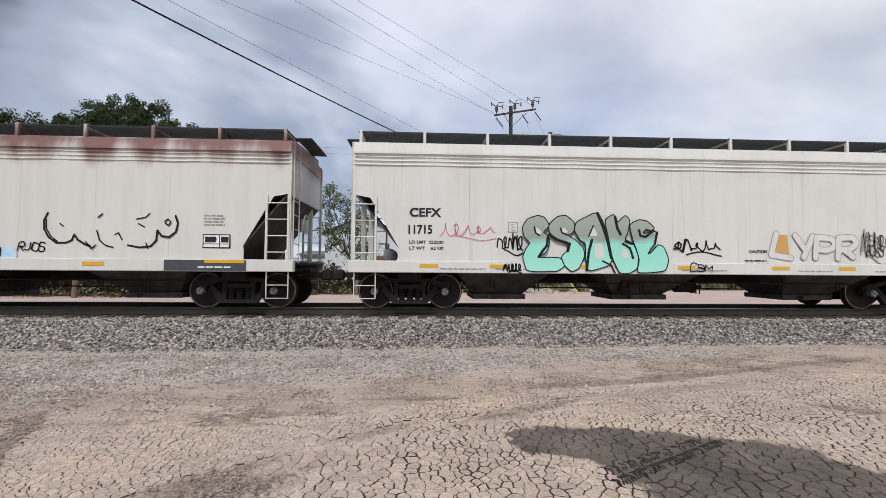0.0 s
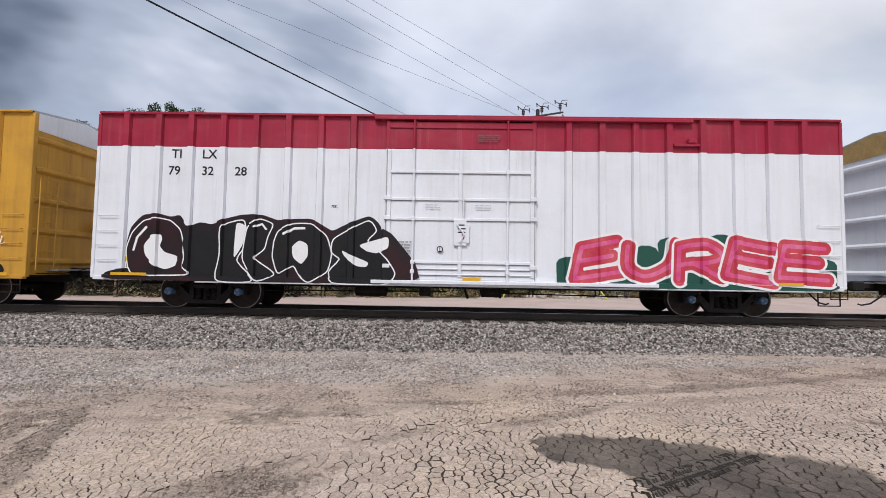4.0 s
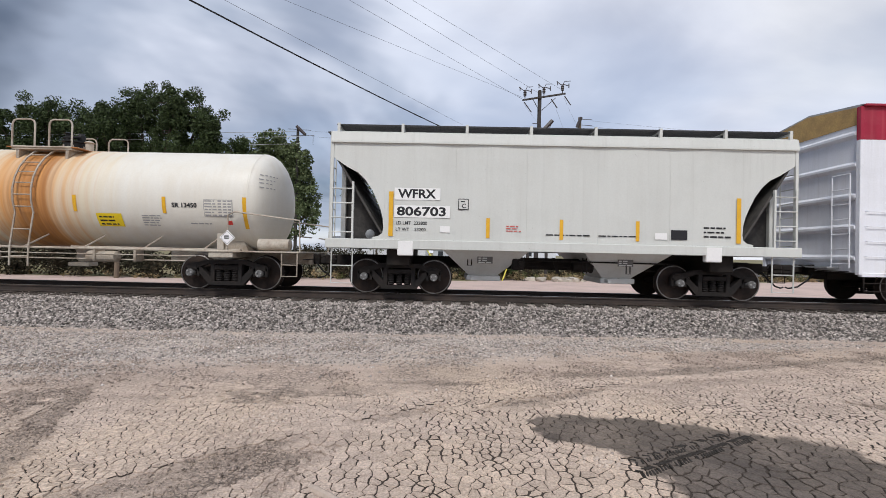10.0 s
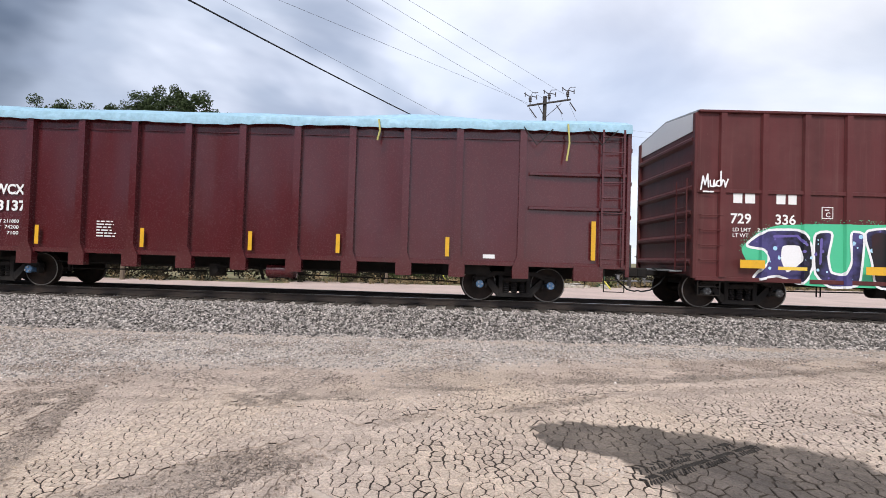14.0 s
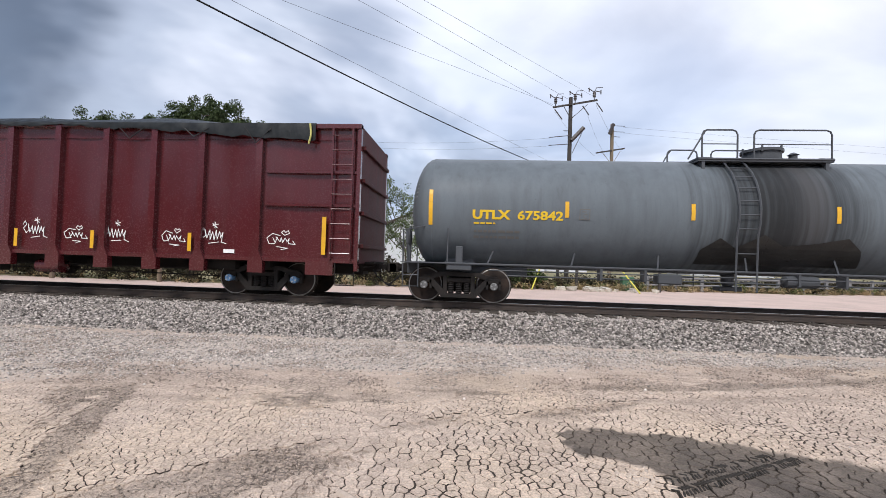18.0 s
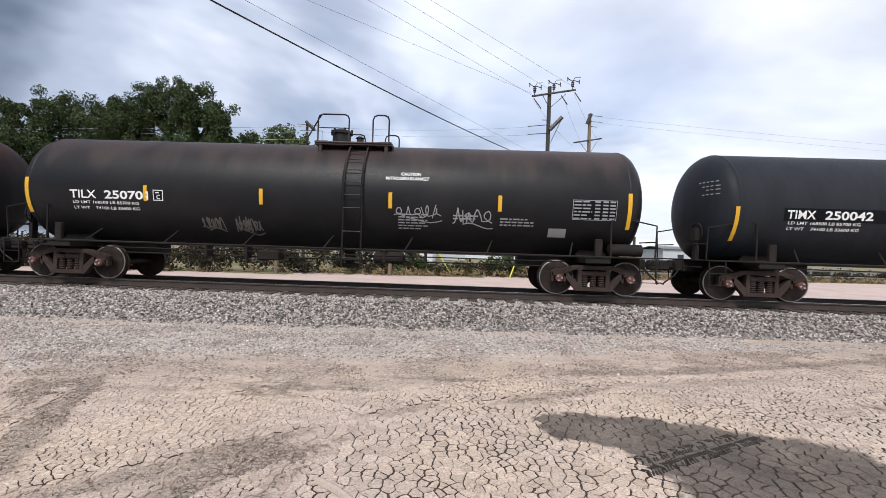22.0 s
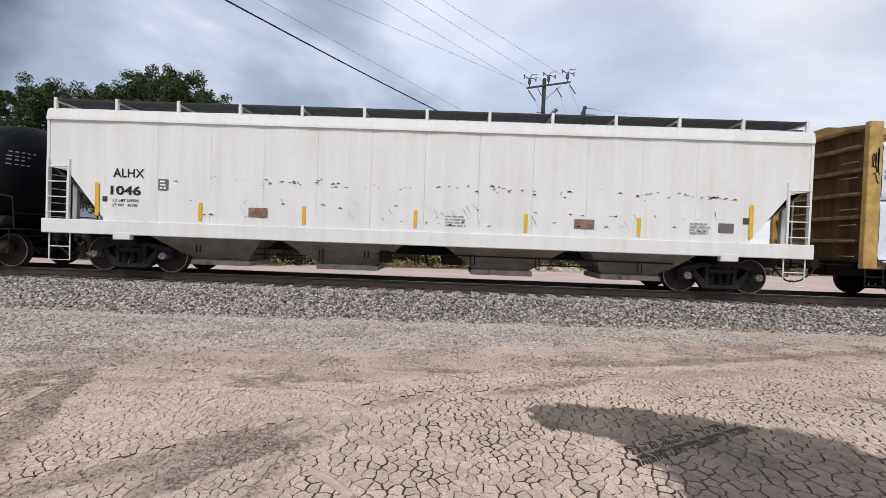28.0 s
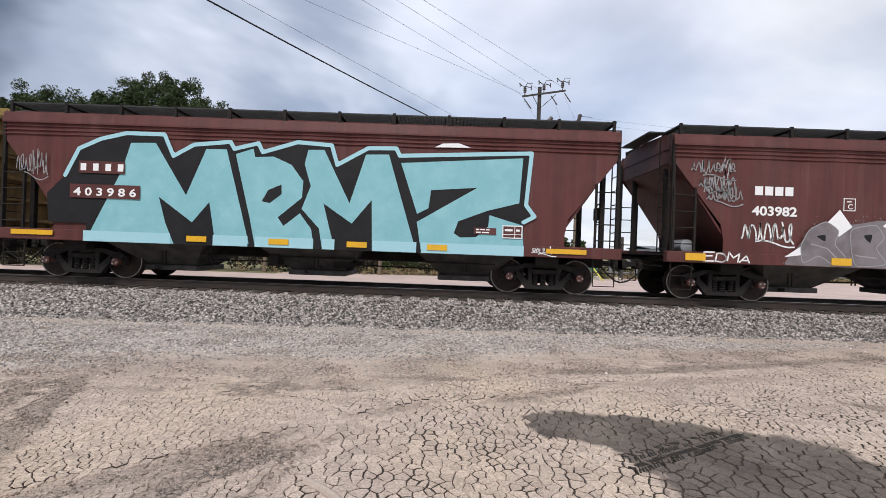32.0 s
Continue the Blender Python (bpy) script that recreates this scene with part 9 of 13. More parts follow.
def car_tilx_c():
    car, side = white_boxcar(134.00, "white boxcar with red top band and pink graffiti", ("79", "31", "65"))
    wild(car, side, [poly(soft([(-8.01, 1.01), (-7.82, 1.16), (-7.62, 1.4), (-7.41, 1.52), (-7.38, 1.28), (-7.59, 1.16), (-7.68, 0.95), (-7.96, 0.89)]), G_TEAL, 0), poly(soft([(-7.17, 1.48), (-6.87, 1.84), (-6.61, 1.77), (-6.79, 1.53)]), G_TEAL, 0), poly(soft([(-6.12, 1.85), (-5.96, 2), (-5.77, 1.98), (-5.81, 1.83)]), G_TEAL, 0), poly(soft([(-5.53, 1.86), (-5.27, 2.01), (-5.25, 1.87)]), G_TEAL, 0), poly(soft([(-4.78, 1.83), (-4.73, 1.97), (-4.47, 1.93), (-4.38, 1.84)]), G_TEAL, 0), poly(soft([(-4.33, 1.82), (-4.17, 1.99), (-3.98, 1.9), (-4, 1.8)]), G_TEAL, 0), poly(soft([(-3.56, 1.74), (-3.33, 1.98), (-3.14, 1.89), (-3.32, 1.79)]), G_TEAL, 0), poly(soft([(-2.95, 1.82), (-2.76, 1.93), (-2.72, 1.8)]), G_TEAL, 0), poly(soft([(-2.48, 1.81), (-2.37, 1.98), (-2.23, 1.91), (-1.92, 1.96), (-1.87, 1.84), (-2.2, 1.67)]), G_TEAL, 0), poly(soft([(-1.73, 1.4), (-1.5, 1.5), (-1.26, 1.53), (-1.38, 1.22), (-1.44, 1.01), (-1.21, 0.9), (-0.97, 0.85), (-1, 0.69), (-1.72, 0.68)]), G_TEAL, 0), poly(soft([(-7.39, 0.94), (-6.81, 0.96), (-6.8, 0.82), (-7.39, 0.8)]), G_TEAL, 0)], [
        (G_PINKS, G_WHITE, 0.042, [(-7.66, 0.82), (-7.59, 1.21), (-7.39, 1.24), (-7.38, 0.82)], [], []),
        (G_PINKS, G_WHITE, 0.042, [(-7.24, 1.48), (-6.93, 1.48), (-6.95, 1.06), (-7.23, 1.05)], [(G_PLUM, [(-7.24, 1.48), (-6.93, 1.48), (-6.94, 1.41), (-7.07, 1.41), (-7.09, 1.22), (-7.16, 1.24), (-7.18, 1.41), (-7.24, 1.4)])], []),
        (G_PINKS, G_WHITE, 0.042, [(-6.99, 0.81), (-6.94, 1.06), (-6.74, 1.42), (-6.49, 1.76), (-6.21, 1.74), (-6.2, 1.85), (-5.95, 1.79), (-5.87, 1.55), (-6.04, 1.3), (-6.28, 1.2), (-6.2, 1), (-5.99, 0.69), (-6.47, 0.68), (-6.59, 0.96)], [(G_PLUM, [(-6.2, 1.83), (-5.96, 1.78), (-5.89, 1.55), (-6.04, 1.32), (-6.22, 1.28), (-6.11, 1.5), (-6.2, 1.66)]), (G_WHITE, [(-6.39, 1.45), (-6.32, 1.54), (-6.17, 1.54), (-6.25, 1.43)]), (G_WHITE, [(-6.41, 1.08), (-6.17, 1.13), (-6.26, 0.97)])], [(G_PLUM, 0.02, [(-6.45, 0.76), (-6.36, 0.86), (-6.24, 0.74)])]),
        (G_PLUM, G_WHITE, 0.042, [(-5.81, 1.78), (-5.38, 1.82), (-5.28, 1.47), (-5.38, 1.21), (-5.43, 0.95), (-5.37, 0.71), (-5.53, 0.7), (-5.62, 0.94), (-5.87, 0.97), (-5.93, 0.69), (-6, 0.69), (-6.15, 0.97), (-6.01, 1.24), (-5.87, 1.55)], [(G_WHITE, [(-5.72, 1.23), (-5.64, 1.5), (-5.52, 1.25)]), (G_WHITE, [(-5.8, 0.95), (-5.63, 0.98), (-5.46, 0.7), (-5.56, 0.7)])], []),
        (G_PINKS, G_WHITE, 0.042, [(-5.24, 1.86), (-4.78, 1.85), (-4.81, 1.71), (-4.93, 1.33), (-4.77, 1.23), (-4.61, 0.69), (-5.37, 0.71), (-5.42, 0.95), (-5.31, 1.28), (-5.23, 1.47)], [(G_WHITE, [(-5.19, 1.45), (-5.11, 1.24), (-5, 1.23), (-5.04, 1.43)]), (G_BLACK, [(-5.2, 1.85), (-4.83, 1.83), (-5.01, 1.76), (-5.05, 1.52), (-5.1, 1.73)])], [(G_PLUM, 0.02, [(-4.99, 0.71), (-4.85, 0.83), (-4.71, 0.74)])]),
        (G_PLUM, G_WHITE, 0.042, [(-4.75, 1.83), (-4.41, 1.86), (-4.44, 1.53), (-4.51, 1.35), (-4.65, 1.27), (-4.37, 1.23), (-4.38, 0.7), (-4.58, 0.69), (-4.69, 1.06), (-4.91, 1.26), (-4.9, 1.45)], [], []),
        (G_PLUM, G_WHITE, 0.042, [(-4.29, 1.81), (-3.61, 1.83), (-3.58, 1.69), (-3.64, 1.34), (-3.76, 1.26), (-3.54, 0.89), (-3.46, 0.69), (-3.7, 0.69), (-3.87, 1.02), (-4.03, 0.68), (-4.27, 0.68), (-4.35, 1.02), (-4.25, 1.33), (-4.33, 1.54)], [(G_WHITE, [(-4.06, 1.27), (-4.04, 1.49), (-3.92, 1.39)]), (G_WHITE, [(-3.97, 1.05), (-3.85, 1.1), (-3.87, 0.96)]), (G_PINK, [(-4.36, 0.9), (-4.15, 0.88), (-4.24, 0.75)])], [(G_PALEPINK, 0.014, [(-4.26, 1.49), (-4.05, 1.59), (-3.98, 1.8)])]),
        (G_PLUM, G_WHITE, 0.042, [(-3.39, 1.8), (-2.77, 1.85), (-2.73, 1.38), (-2.61, 1.27), (-2.54, 0.69), (-3.14, 0.68), (-3.24, 0.9), (-3.38, 1.01), (-3.5, 1.29), (-3.37, 1.41)], [(G_WHITE, [(-3.19, 1.29), (-3.11, 1.57), (-3, 1.29)]), (G_PINKS, [(-3.48, 1.29), (-3.27, 1.3), (-3.08, 1.02), (-2.93, 0.7), (-3.14, 0.69), (-3.26, 0.92)]), (G_WHITE, [(-3.27, 1.09), (-2.94, 1.12), (-2.91, 0.98)])], []),
        (G_PINKS, G_WHITE, 0.042, [(-2.67, 1.84), (-2.2, 1.59), (-1.92, 1.82), (-1.55, 1.85), (-1.58, 1.4), (-1.77, 1.33), (-1.72, 1.12), (-1.43, 0.88), (-1.67, 0.71), (-2.52, 0.69), (-2.42, 1.19), (-2.71, 1.38)], [(G_PLUM, [(-2.67, 1.83), (-2.21, 1.6), (-2.43, 1.28), (-2.69, 1.39)]), (G_WHITE, [(-2.19, 1.21), (-1.96, 1.37), (-1.77, 1.28), (-1.96, 1.16), (-1.77, 0.98), (-2.1, 1.03)]), (G_RED, [(-1.83, 1.8), (-1.57, 1.83), (-1.6, 1.43), (-1.75, 1.45)])], []),
    ], "pink and plum graffiti with a teal cloud", ((G_PINK,), 3))
    wild(car, side, [poly(soft([(3.56, 2.02), (3.82, 2.08), (3.8, 1.91), (3.63, 1.81)]), G_ORANGE, 0), poly(soft([(4.52, 1.99), (4.73, 2.1), (4.85, 2), (4.6, 1.9)]), G_ORANGE, 0), poly(soft([(2.48, 1.71), (2.74, 1.8), (2.67, 1.44), (2.48, 1.45)]), G_ORANGE, 0), poly(soft([(2.09, 1.21), (2.49, 1.22), (2.63, 1.15), (2.4, 0.86), (2.12, 0.88)]), G_ORANGE, 0), poly(soft([(6.64, 1.83), (6.87, 1.88), (6.93, 1.43), (6.67, 1.38)]), G_ORANGE, 0), poly(soft([(6.75, 1.1), (7, 1.13), (7.03, 0.89), (6.77, 0.86)]), G_ORANGE, 0), poly(soft([(2.88, 0.76), (3.3, 0.84), (3.42, 0.7), (2.93, 0.66)]), G_ORANGE, 0), poly(soft([(4.05, 0.76), (4.48, 0.79), (4.53, 0.65), (4.06, 0.64)]), G_ORANGE, 0), poly(soft([(5.04, 0.8), (5.46, 0.86), (5.84, 0.77), (5.79, 0.68), (5.04, 0.66)]), G_ORANGE, 0)], [
        (G_NAVY_FLAT, G_LIME, 0.035, [(2.3, 1.39), (2.75, 1.4), (2.82, 1.74), (3.18, 1.99), (3.49, 1.98), (3.78, 1.65), (3.72, 1.95), (4.48, 2), (4.62, 1.8), (5.06, 2.02), (5.82, 1.9), (5.84, 2.01), (6.57, 1.89), (6.65, 1.43), (6.75, 1.19), (6.64, 0.76), (6.36, 0.73), (5.93, 0.77), (5.6, 0.89), (4.81, 0.74), (4.43, 0.8), (4.15, 0.86), (3.77, 0.72), (3.39, 0.84), (3.2, 0.87), (2.64, 0.72), (2.43, 0.85), (2.63, 1.22)], [], [(G_CYAN, 0.018, [(6.41, 1.82), (6.56, 1.82)]), (G_CYAN, 0.018, [(6.48, 1.52), (6.63, 1.51)]), (G_CYAN, 0.018, [(6.51, 1.33), (6.67, 1.32)]), (G_CYAN, 0.018, [(6.49, 0.91), (6.63, 0.91)]), (G_CYAN, 0.018, [(3.35, 1.93), (3.49, 1.92)]), (G_CYAN, 0.018, [(4.41, 1.6), (4.53, 1.61)]), (G_CYAN, 0.018, [(4.92, 1.04), (5.11, 1.04)]), (G_CYAN, 0.018, [(2.99, 1.02), (3.15, 1.02)])]),
        (G_ICE, G_BLACK, 0.02, [(2.82, 1.68), (3.18, 1.96), (3.42, 1.94), (3.5, 1.41), (3.63, 0.84), (3.42, 0.84), (3.32, 1.12), (2.96, 1.11), (2.9, 0.85), (2.5, 0.84), (2.69, 1.24), (2.35, 1.29), (2.34, 1.37), (2.75, 1.38), (2.89, 1.58)], [(G_NAVY_FLAT, [(3.06, 1.31), (3.17, 1.54), (3.31, 1.33)])], []),
        (G_SLATE, G_BLACK, 0.02, [(3.72, 1.92), (4.03, 1.96), (4.35, 1.96), (4.39, 1.71), (4.37, 1.42), (4.43, 1.19), (4.62, 0.95), (4.15, 0.9), (3.77, 0.79), (3.58, 0.88), (3.48, 1.17), (3.67, 1.36), (3.79, 1.6)], [(G_ICE, [(3.86, 1.15), (4, 1.35), (4.12, 1.35), (4.09, 1.17)]), (G_CYAN, [(4.4, 1.26), (4.54, 1.26), (4.54, 1.07), (4.42, 1.1)])], [(G_WHITE, 0.014, [(4.08, 1.96), (4.11, 1.61), (4.14, 1.23)]), (G_WHITE, 0.014, [(4, 1.65), (3.99, 1.53), (3.74, 1.14), (3.81, 1.05), (4.17, 1.16)])]),
        (G_ICE, G_BLACK, 0.02, [(4.65, 1.72), (5.07, 1.98), (5.19, 1.93), (5.17, 1.46), (5.27, 1.58), (5.28, 1.91), (5.49, 1.94), (5.71, 1.77), (5.71, 1.58), (5.81, 1.22), (5.99, 0.79), (5.65, 0.88), (5.5, 1.28), (5.31, 1.27), (5.12, 1.15), (4.98, 1.41), (4.82, 1.24), (4.86, 0.91), (4.62, 0.9), (4.8, 1.34), (4.77, 1.57)], [(G_CYAN, [(5.08, 1.32), (5.22, 1.35), (5.18, 1.16), (5.1, 1.16)])], [(G_BLACK, 0.014, [(5.4, 1.59), (5.72, 1.59)])]),
        (G_SLATE, G_BLACK, 0.02, [(5.84, 1.95), (6.15, 1.95), (6.36, 1.87), (6.44, 1.61), (6.44, 1.33), (6.5, 1.19), (6.38, 0.77), (6.02, 0.89), (5.87, 1.17), (6.25, 1.18), (5.83, 1.35), (5.73, 1.55), (6.01, 1.6), (5.87, 1.74)], [(G_CYAN, [(6.15, 1.56), (6.32, 1.56), (6.3, 1.42), (6.18, 1.44)]), (G_CYAN, [(6.16, 0.99), (6.37, 0.97), (6.33, 0.85), (6.19, 0.88)]), (G_ICE, [(5.86, 1.93), (6.03, 1.94), (6.03, 1.81), (5.89, 1.81)])], [(G_WHITE, 0.014, [(6.22, 1.86), (6.37, 1.84), (6.43, 1.59), (6.32, 1.3)]), (G_WHITE, 0.014, [(5.93, 1.18), (6.21, 1.14)])]),
    ], "ice-blue and slate graffiti with ochre blots")
    painted("graffiti_tag", dabs(hand("ISOC", 7.08, 0.95, 0.55, 0.24, 21, -0.06), 0.016, G_NAVY_FLAT, 0) + dabs(hand("NMBOD", 2.2, 1.62, 0.5, 0.16, 22, -0.03), 0.013, G_NAVY_FLAT, 0) + [scrawl(-8.5, 1.5, 0.3, 0.3, LET_GREY, 4)], side, car)


def car_oxide_box():
    posts = post_row(-7.18, -3.1, 5) + post_row(2.85, 7.0, 5)
    car = boxcar(173.71, 7.8, "dark red-brown boxcar with white lettering and graffiti", OXIDE, OXIDE, None, 0.84, 4.92, posts, [(-1.93, 1.84)], door_fit=plug_door, tc=6.35 - 0.0, waist=2.97,
                 depth=0.06, ribs=6, gable=G_WHITE, cap=CAP_GREY)
    side, s2 = Flat(-1.6, posts, 0.07, 0.06, door=(-1.96, 1.87, 0.105)), Flat(-1.72)
    painted("lettering", [bars(-6.9, 2.68, 0.24, (0.22, 0.24), LET_WHITE, 0.07), bars(-5.85, 2.68, 0.24, (0.22, 0.20), LET_WHITE, 0.07), word("729", -6.95, 2.18, 0.24, LET_WHITE, fat=0.02), word("336", -5.86, 2.18, 0.24, LET_WHITE, fat=0.02),
                          word("LD LMT", -6.9, 1.98, 0.09, LET_WHITE), word("212", -6.3, 1.98, 0.09, LET_WHITE), word("LT WT", -6.9, 1.84, 0.09, LET_WHITE)] + plate_mark(-4.75, 2.35, 0.28, LET_WHITE, OXIDE), side, car, "white stencilled lettering")
    slant = lambda x, w: poly([(x, 3.58), (x + w, 3.58), (x + w + 0.12, 3.86), (x + 0.12, 3.86)], LET_WHITE)
    painted("lettering", [slant(3.25, 0.5), slant(4.1, 0.5), slant(4.95, 0.5), slant(5.85, 0.5)] + [rect(x, x + 0.5, 3.48, 3.53, LET_WHITE) for x in (3.2, 4.05, 4.9, 5.8)], side, car, "slanted white blocks of lettering")
    painted("lettering", [word("CLOSE AND LOCK DOORS", -1.6, 4.15, 0.085, LET_WHITE, w=1.35, lift=0.0), word("BEFORE MOVING CAR", -1.5, 4.02, 0.085, LET_WHITE, w=1.15)], s2, car)
    wild(car, side, [poly(soft([(-6.72, 1.57), (-6.24, 2.01), (-5.83, 2.16), (-4.71, 2.22), (-3.45, 2.23), (-1.93, 2.3), (-1.11, 2.23), (-1.03, 1.67), (-1.23, 1.25), (-0.54, 1.13), (-0.53, 0.78), (-3.42, 0.68), (-5.22, 0.68), (-5.79, 0.96), (-6.5, 1.15)]), G_EMERALD, 0)], [
        (G_INDIGO, G_WHITE, 0.06, [(-6.58, 1.64), (-6.1, 2.01), (-5.26, 2.04), (-5, 1.69), (-4.96, 1.13), (-5.23, 0.73), (-5.79, 0.96), (-6.42, 0.8), (-5.94, 1.31), (-6.16, 1.59)], [(G_WHITE, [(-5.7, 1.67), (-5.25, 1.68), (-5.2, 1.26), (-5.58, 0.97), (-5.73, 1.32)])], [(G_VIOLET, 0.03, [(-5.89, 1.88), (-5.33, 1.91), (-5.14, 1.69)])]),
        (G_INDIGO, G_WHITE, 0.06, [(-4.91, 1.98), (-4.49, 2.02), (-4.62, 1.42), (-4.54, 1), (-4.19, 0.94), (-4.02, 1.3), (-4.08, 2.03), (-3.73, 2.01), (-3.78, 1.31), (-3.84, 0.74), (-4.53, 0.68), (-4.89, 0.99)], [], [(G_VIOLET, 0.03, [(-4.75, 1.84), (-4.77, 1.28)])]),
        (G_INDIGO, G_WHITE, 0.06, [(-3.73, 2.08), (-2.76, 2.15), (-2.48, 1.91), (-2.61, 1.55), (-2.26, 1.22), (-2.25, 0.73), (-3.42, 0.68), (-3.5, 1.32)], [(G_WHITE, [(-3.17, 1.75), (-2.75, 1.76), (-2.69, 1.37), (-3.16, 1.3)]), (G_COAL, [(-3.59, 2.01), (-3.17, 2.06), (-3.14, 0.77), (-3.39, 0.69)])], [(G_COAL, 0.05, [(-3.03, 2.03), (-2.62, 1.88), (-2.75, 1.54), (-2.39, 1.18), (-2.45, 0.82)])]),
        (G_INDIGO, G_WHITE, 0.06, [(-2.48, 2.05), (-1.93, 2.2), (-1.11, 2.2), (-1.23, 1.74), (-1.85, 1.79), (-1.78, 1.44), (-1.63, 1.1), (-0.68, 1.26), (-0.6, 0.78), (-2.04, 0.68), (-2.19, 1.22), (-2.54, 1.56)], [], [(G_WHITE, 0.045, [(-2.34, 1.88), (-1.86, 2), (-1.38, 1.94)]), (G_COAL, 0.05, [(-2.4, 1.7), (-2.06, 1.5), (-1.96, 0.95)])]),
    ], "black, white and violet graffiti on green", ((G_VIOLET, G_ICE), 8))
    painted("overspray", [mist([[(-6.7, 1.6), (-6.2, 2.05), (-4.7, 2.26), (-1.9, 2.34), (-1.05, 2.25), (-0.6, 1.2)]], 0.05, 520, G_EMERALD, 15, -0.001, (0.004, 0.014)), mist([[(-0.7, 0.9), (0.0, 1.2)]], 0.2, 120, G_VIOLET, 16, -0.001, (0.004, 0.012))], side, car, "green overspray")
    graffiti(car, side, [cloud(1.6, 7.6, 0.74, 2.65, G_LIME, 33, 9)] + [cloud(1.7, 7.5, 0.76, 2.55, G_PALEPINK, 33, 9, 0.001)], piece("JANKS", 2.0, 7.1, 0.8, 2.35, [(0.05, G_TEAL), (0.0, G_PALEPINK)], 14, body=0.15, spread=1.1, drop=(0.06, -0.05, G_TEAL)), "pale pink and teal graffiti with a yellow edge")
    painted("graffiti_tag", [tag("DIGEM", -1.15, 3.05, 1.1, 0.38, G_WHITE, 0.022, 22), tag("ROSY!", 0.05, 3.0, 1.15, 0.44, G_WHITE, 0.022, 23), scrawl(0.4, 1.4, 1.0, 0.4, G_WHITE, 7), scrawl(-1.5, 1.2, 1.0, 0.5, G_VIOLET, 8, r=0.06)], s2, car)
    much = [[(0, 0), (0.08, 0.9), (0.16, 0.3), (0.26, 1), (0.3, 0.1)], [(0.36, 0.55), (0.38, 0.15), (0.48, 0.1), (0.52, 0.55), (0.55, 0.1)], [(0.72, 0.5), (0.62, 0.42), (0.61, 0.15), (0.72, 0.1)], [(0.78, 1.1), (0.78, 0.1), (0.86, 0.5), (0.92, 0.4), (0.96, 0.0), (1.06, 0.5)], [(0.1, -0.15), (0.5, -0.25)]]
    painted("graffiti_tag", dabs([[(-7.75 + u * 0.62, 2.98 + v * 0.36 + u * 0.08) for u, v in leg] for leg in much], 0.018, G_WHITE, 0), Flat(-1.69), car, "white sprayed tag")
    painted("reflector", [rect(-6.8, -6.2, 1.08, 1.28, STRIPE, 0.02), rect(-5.9, -5.2, 1.06, 1.14, STRIPE_PALE, 0.03), rect(5.3, 5.9, 1.0, 1.25, STRIPE, 0.03), rect(-3.8, -3.2, 1.0, 1.2, STRIPE, 0.03)], s2, car)
    return car
# ---- covered hoppers ----


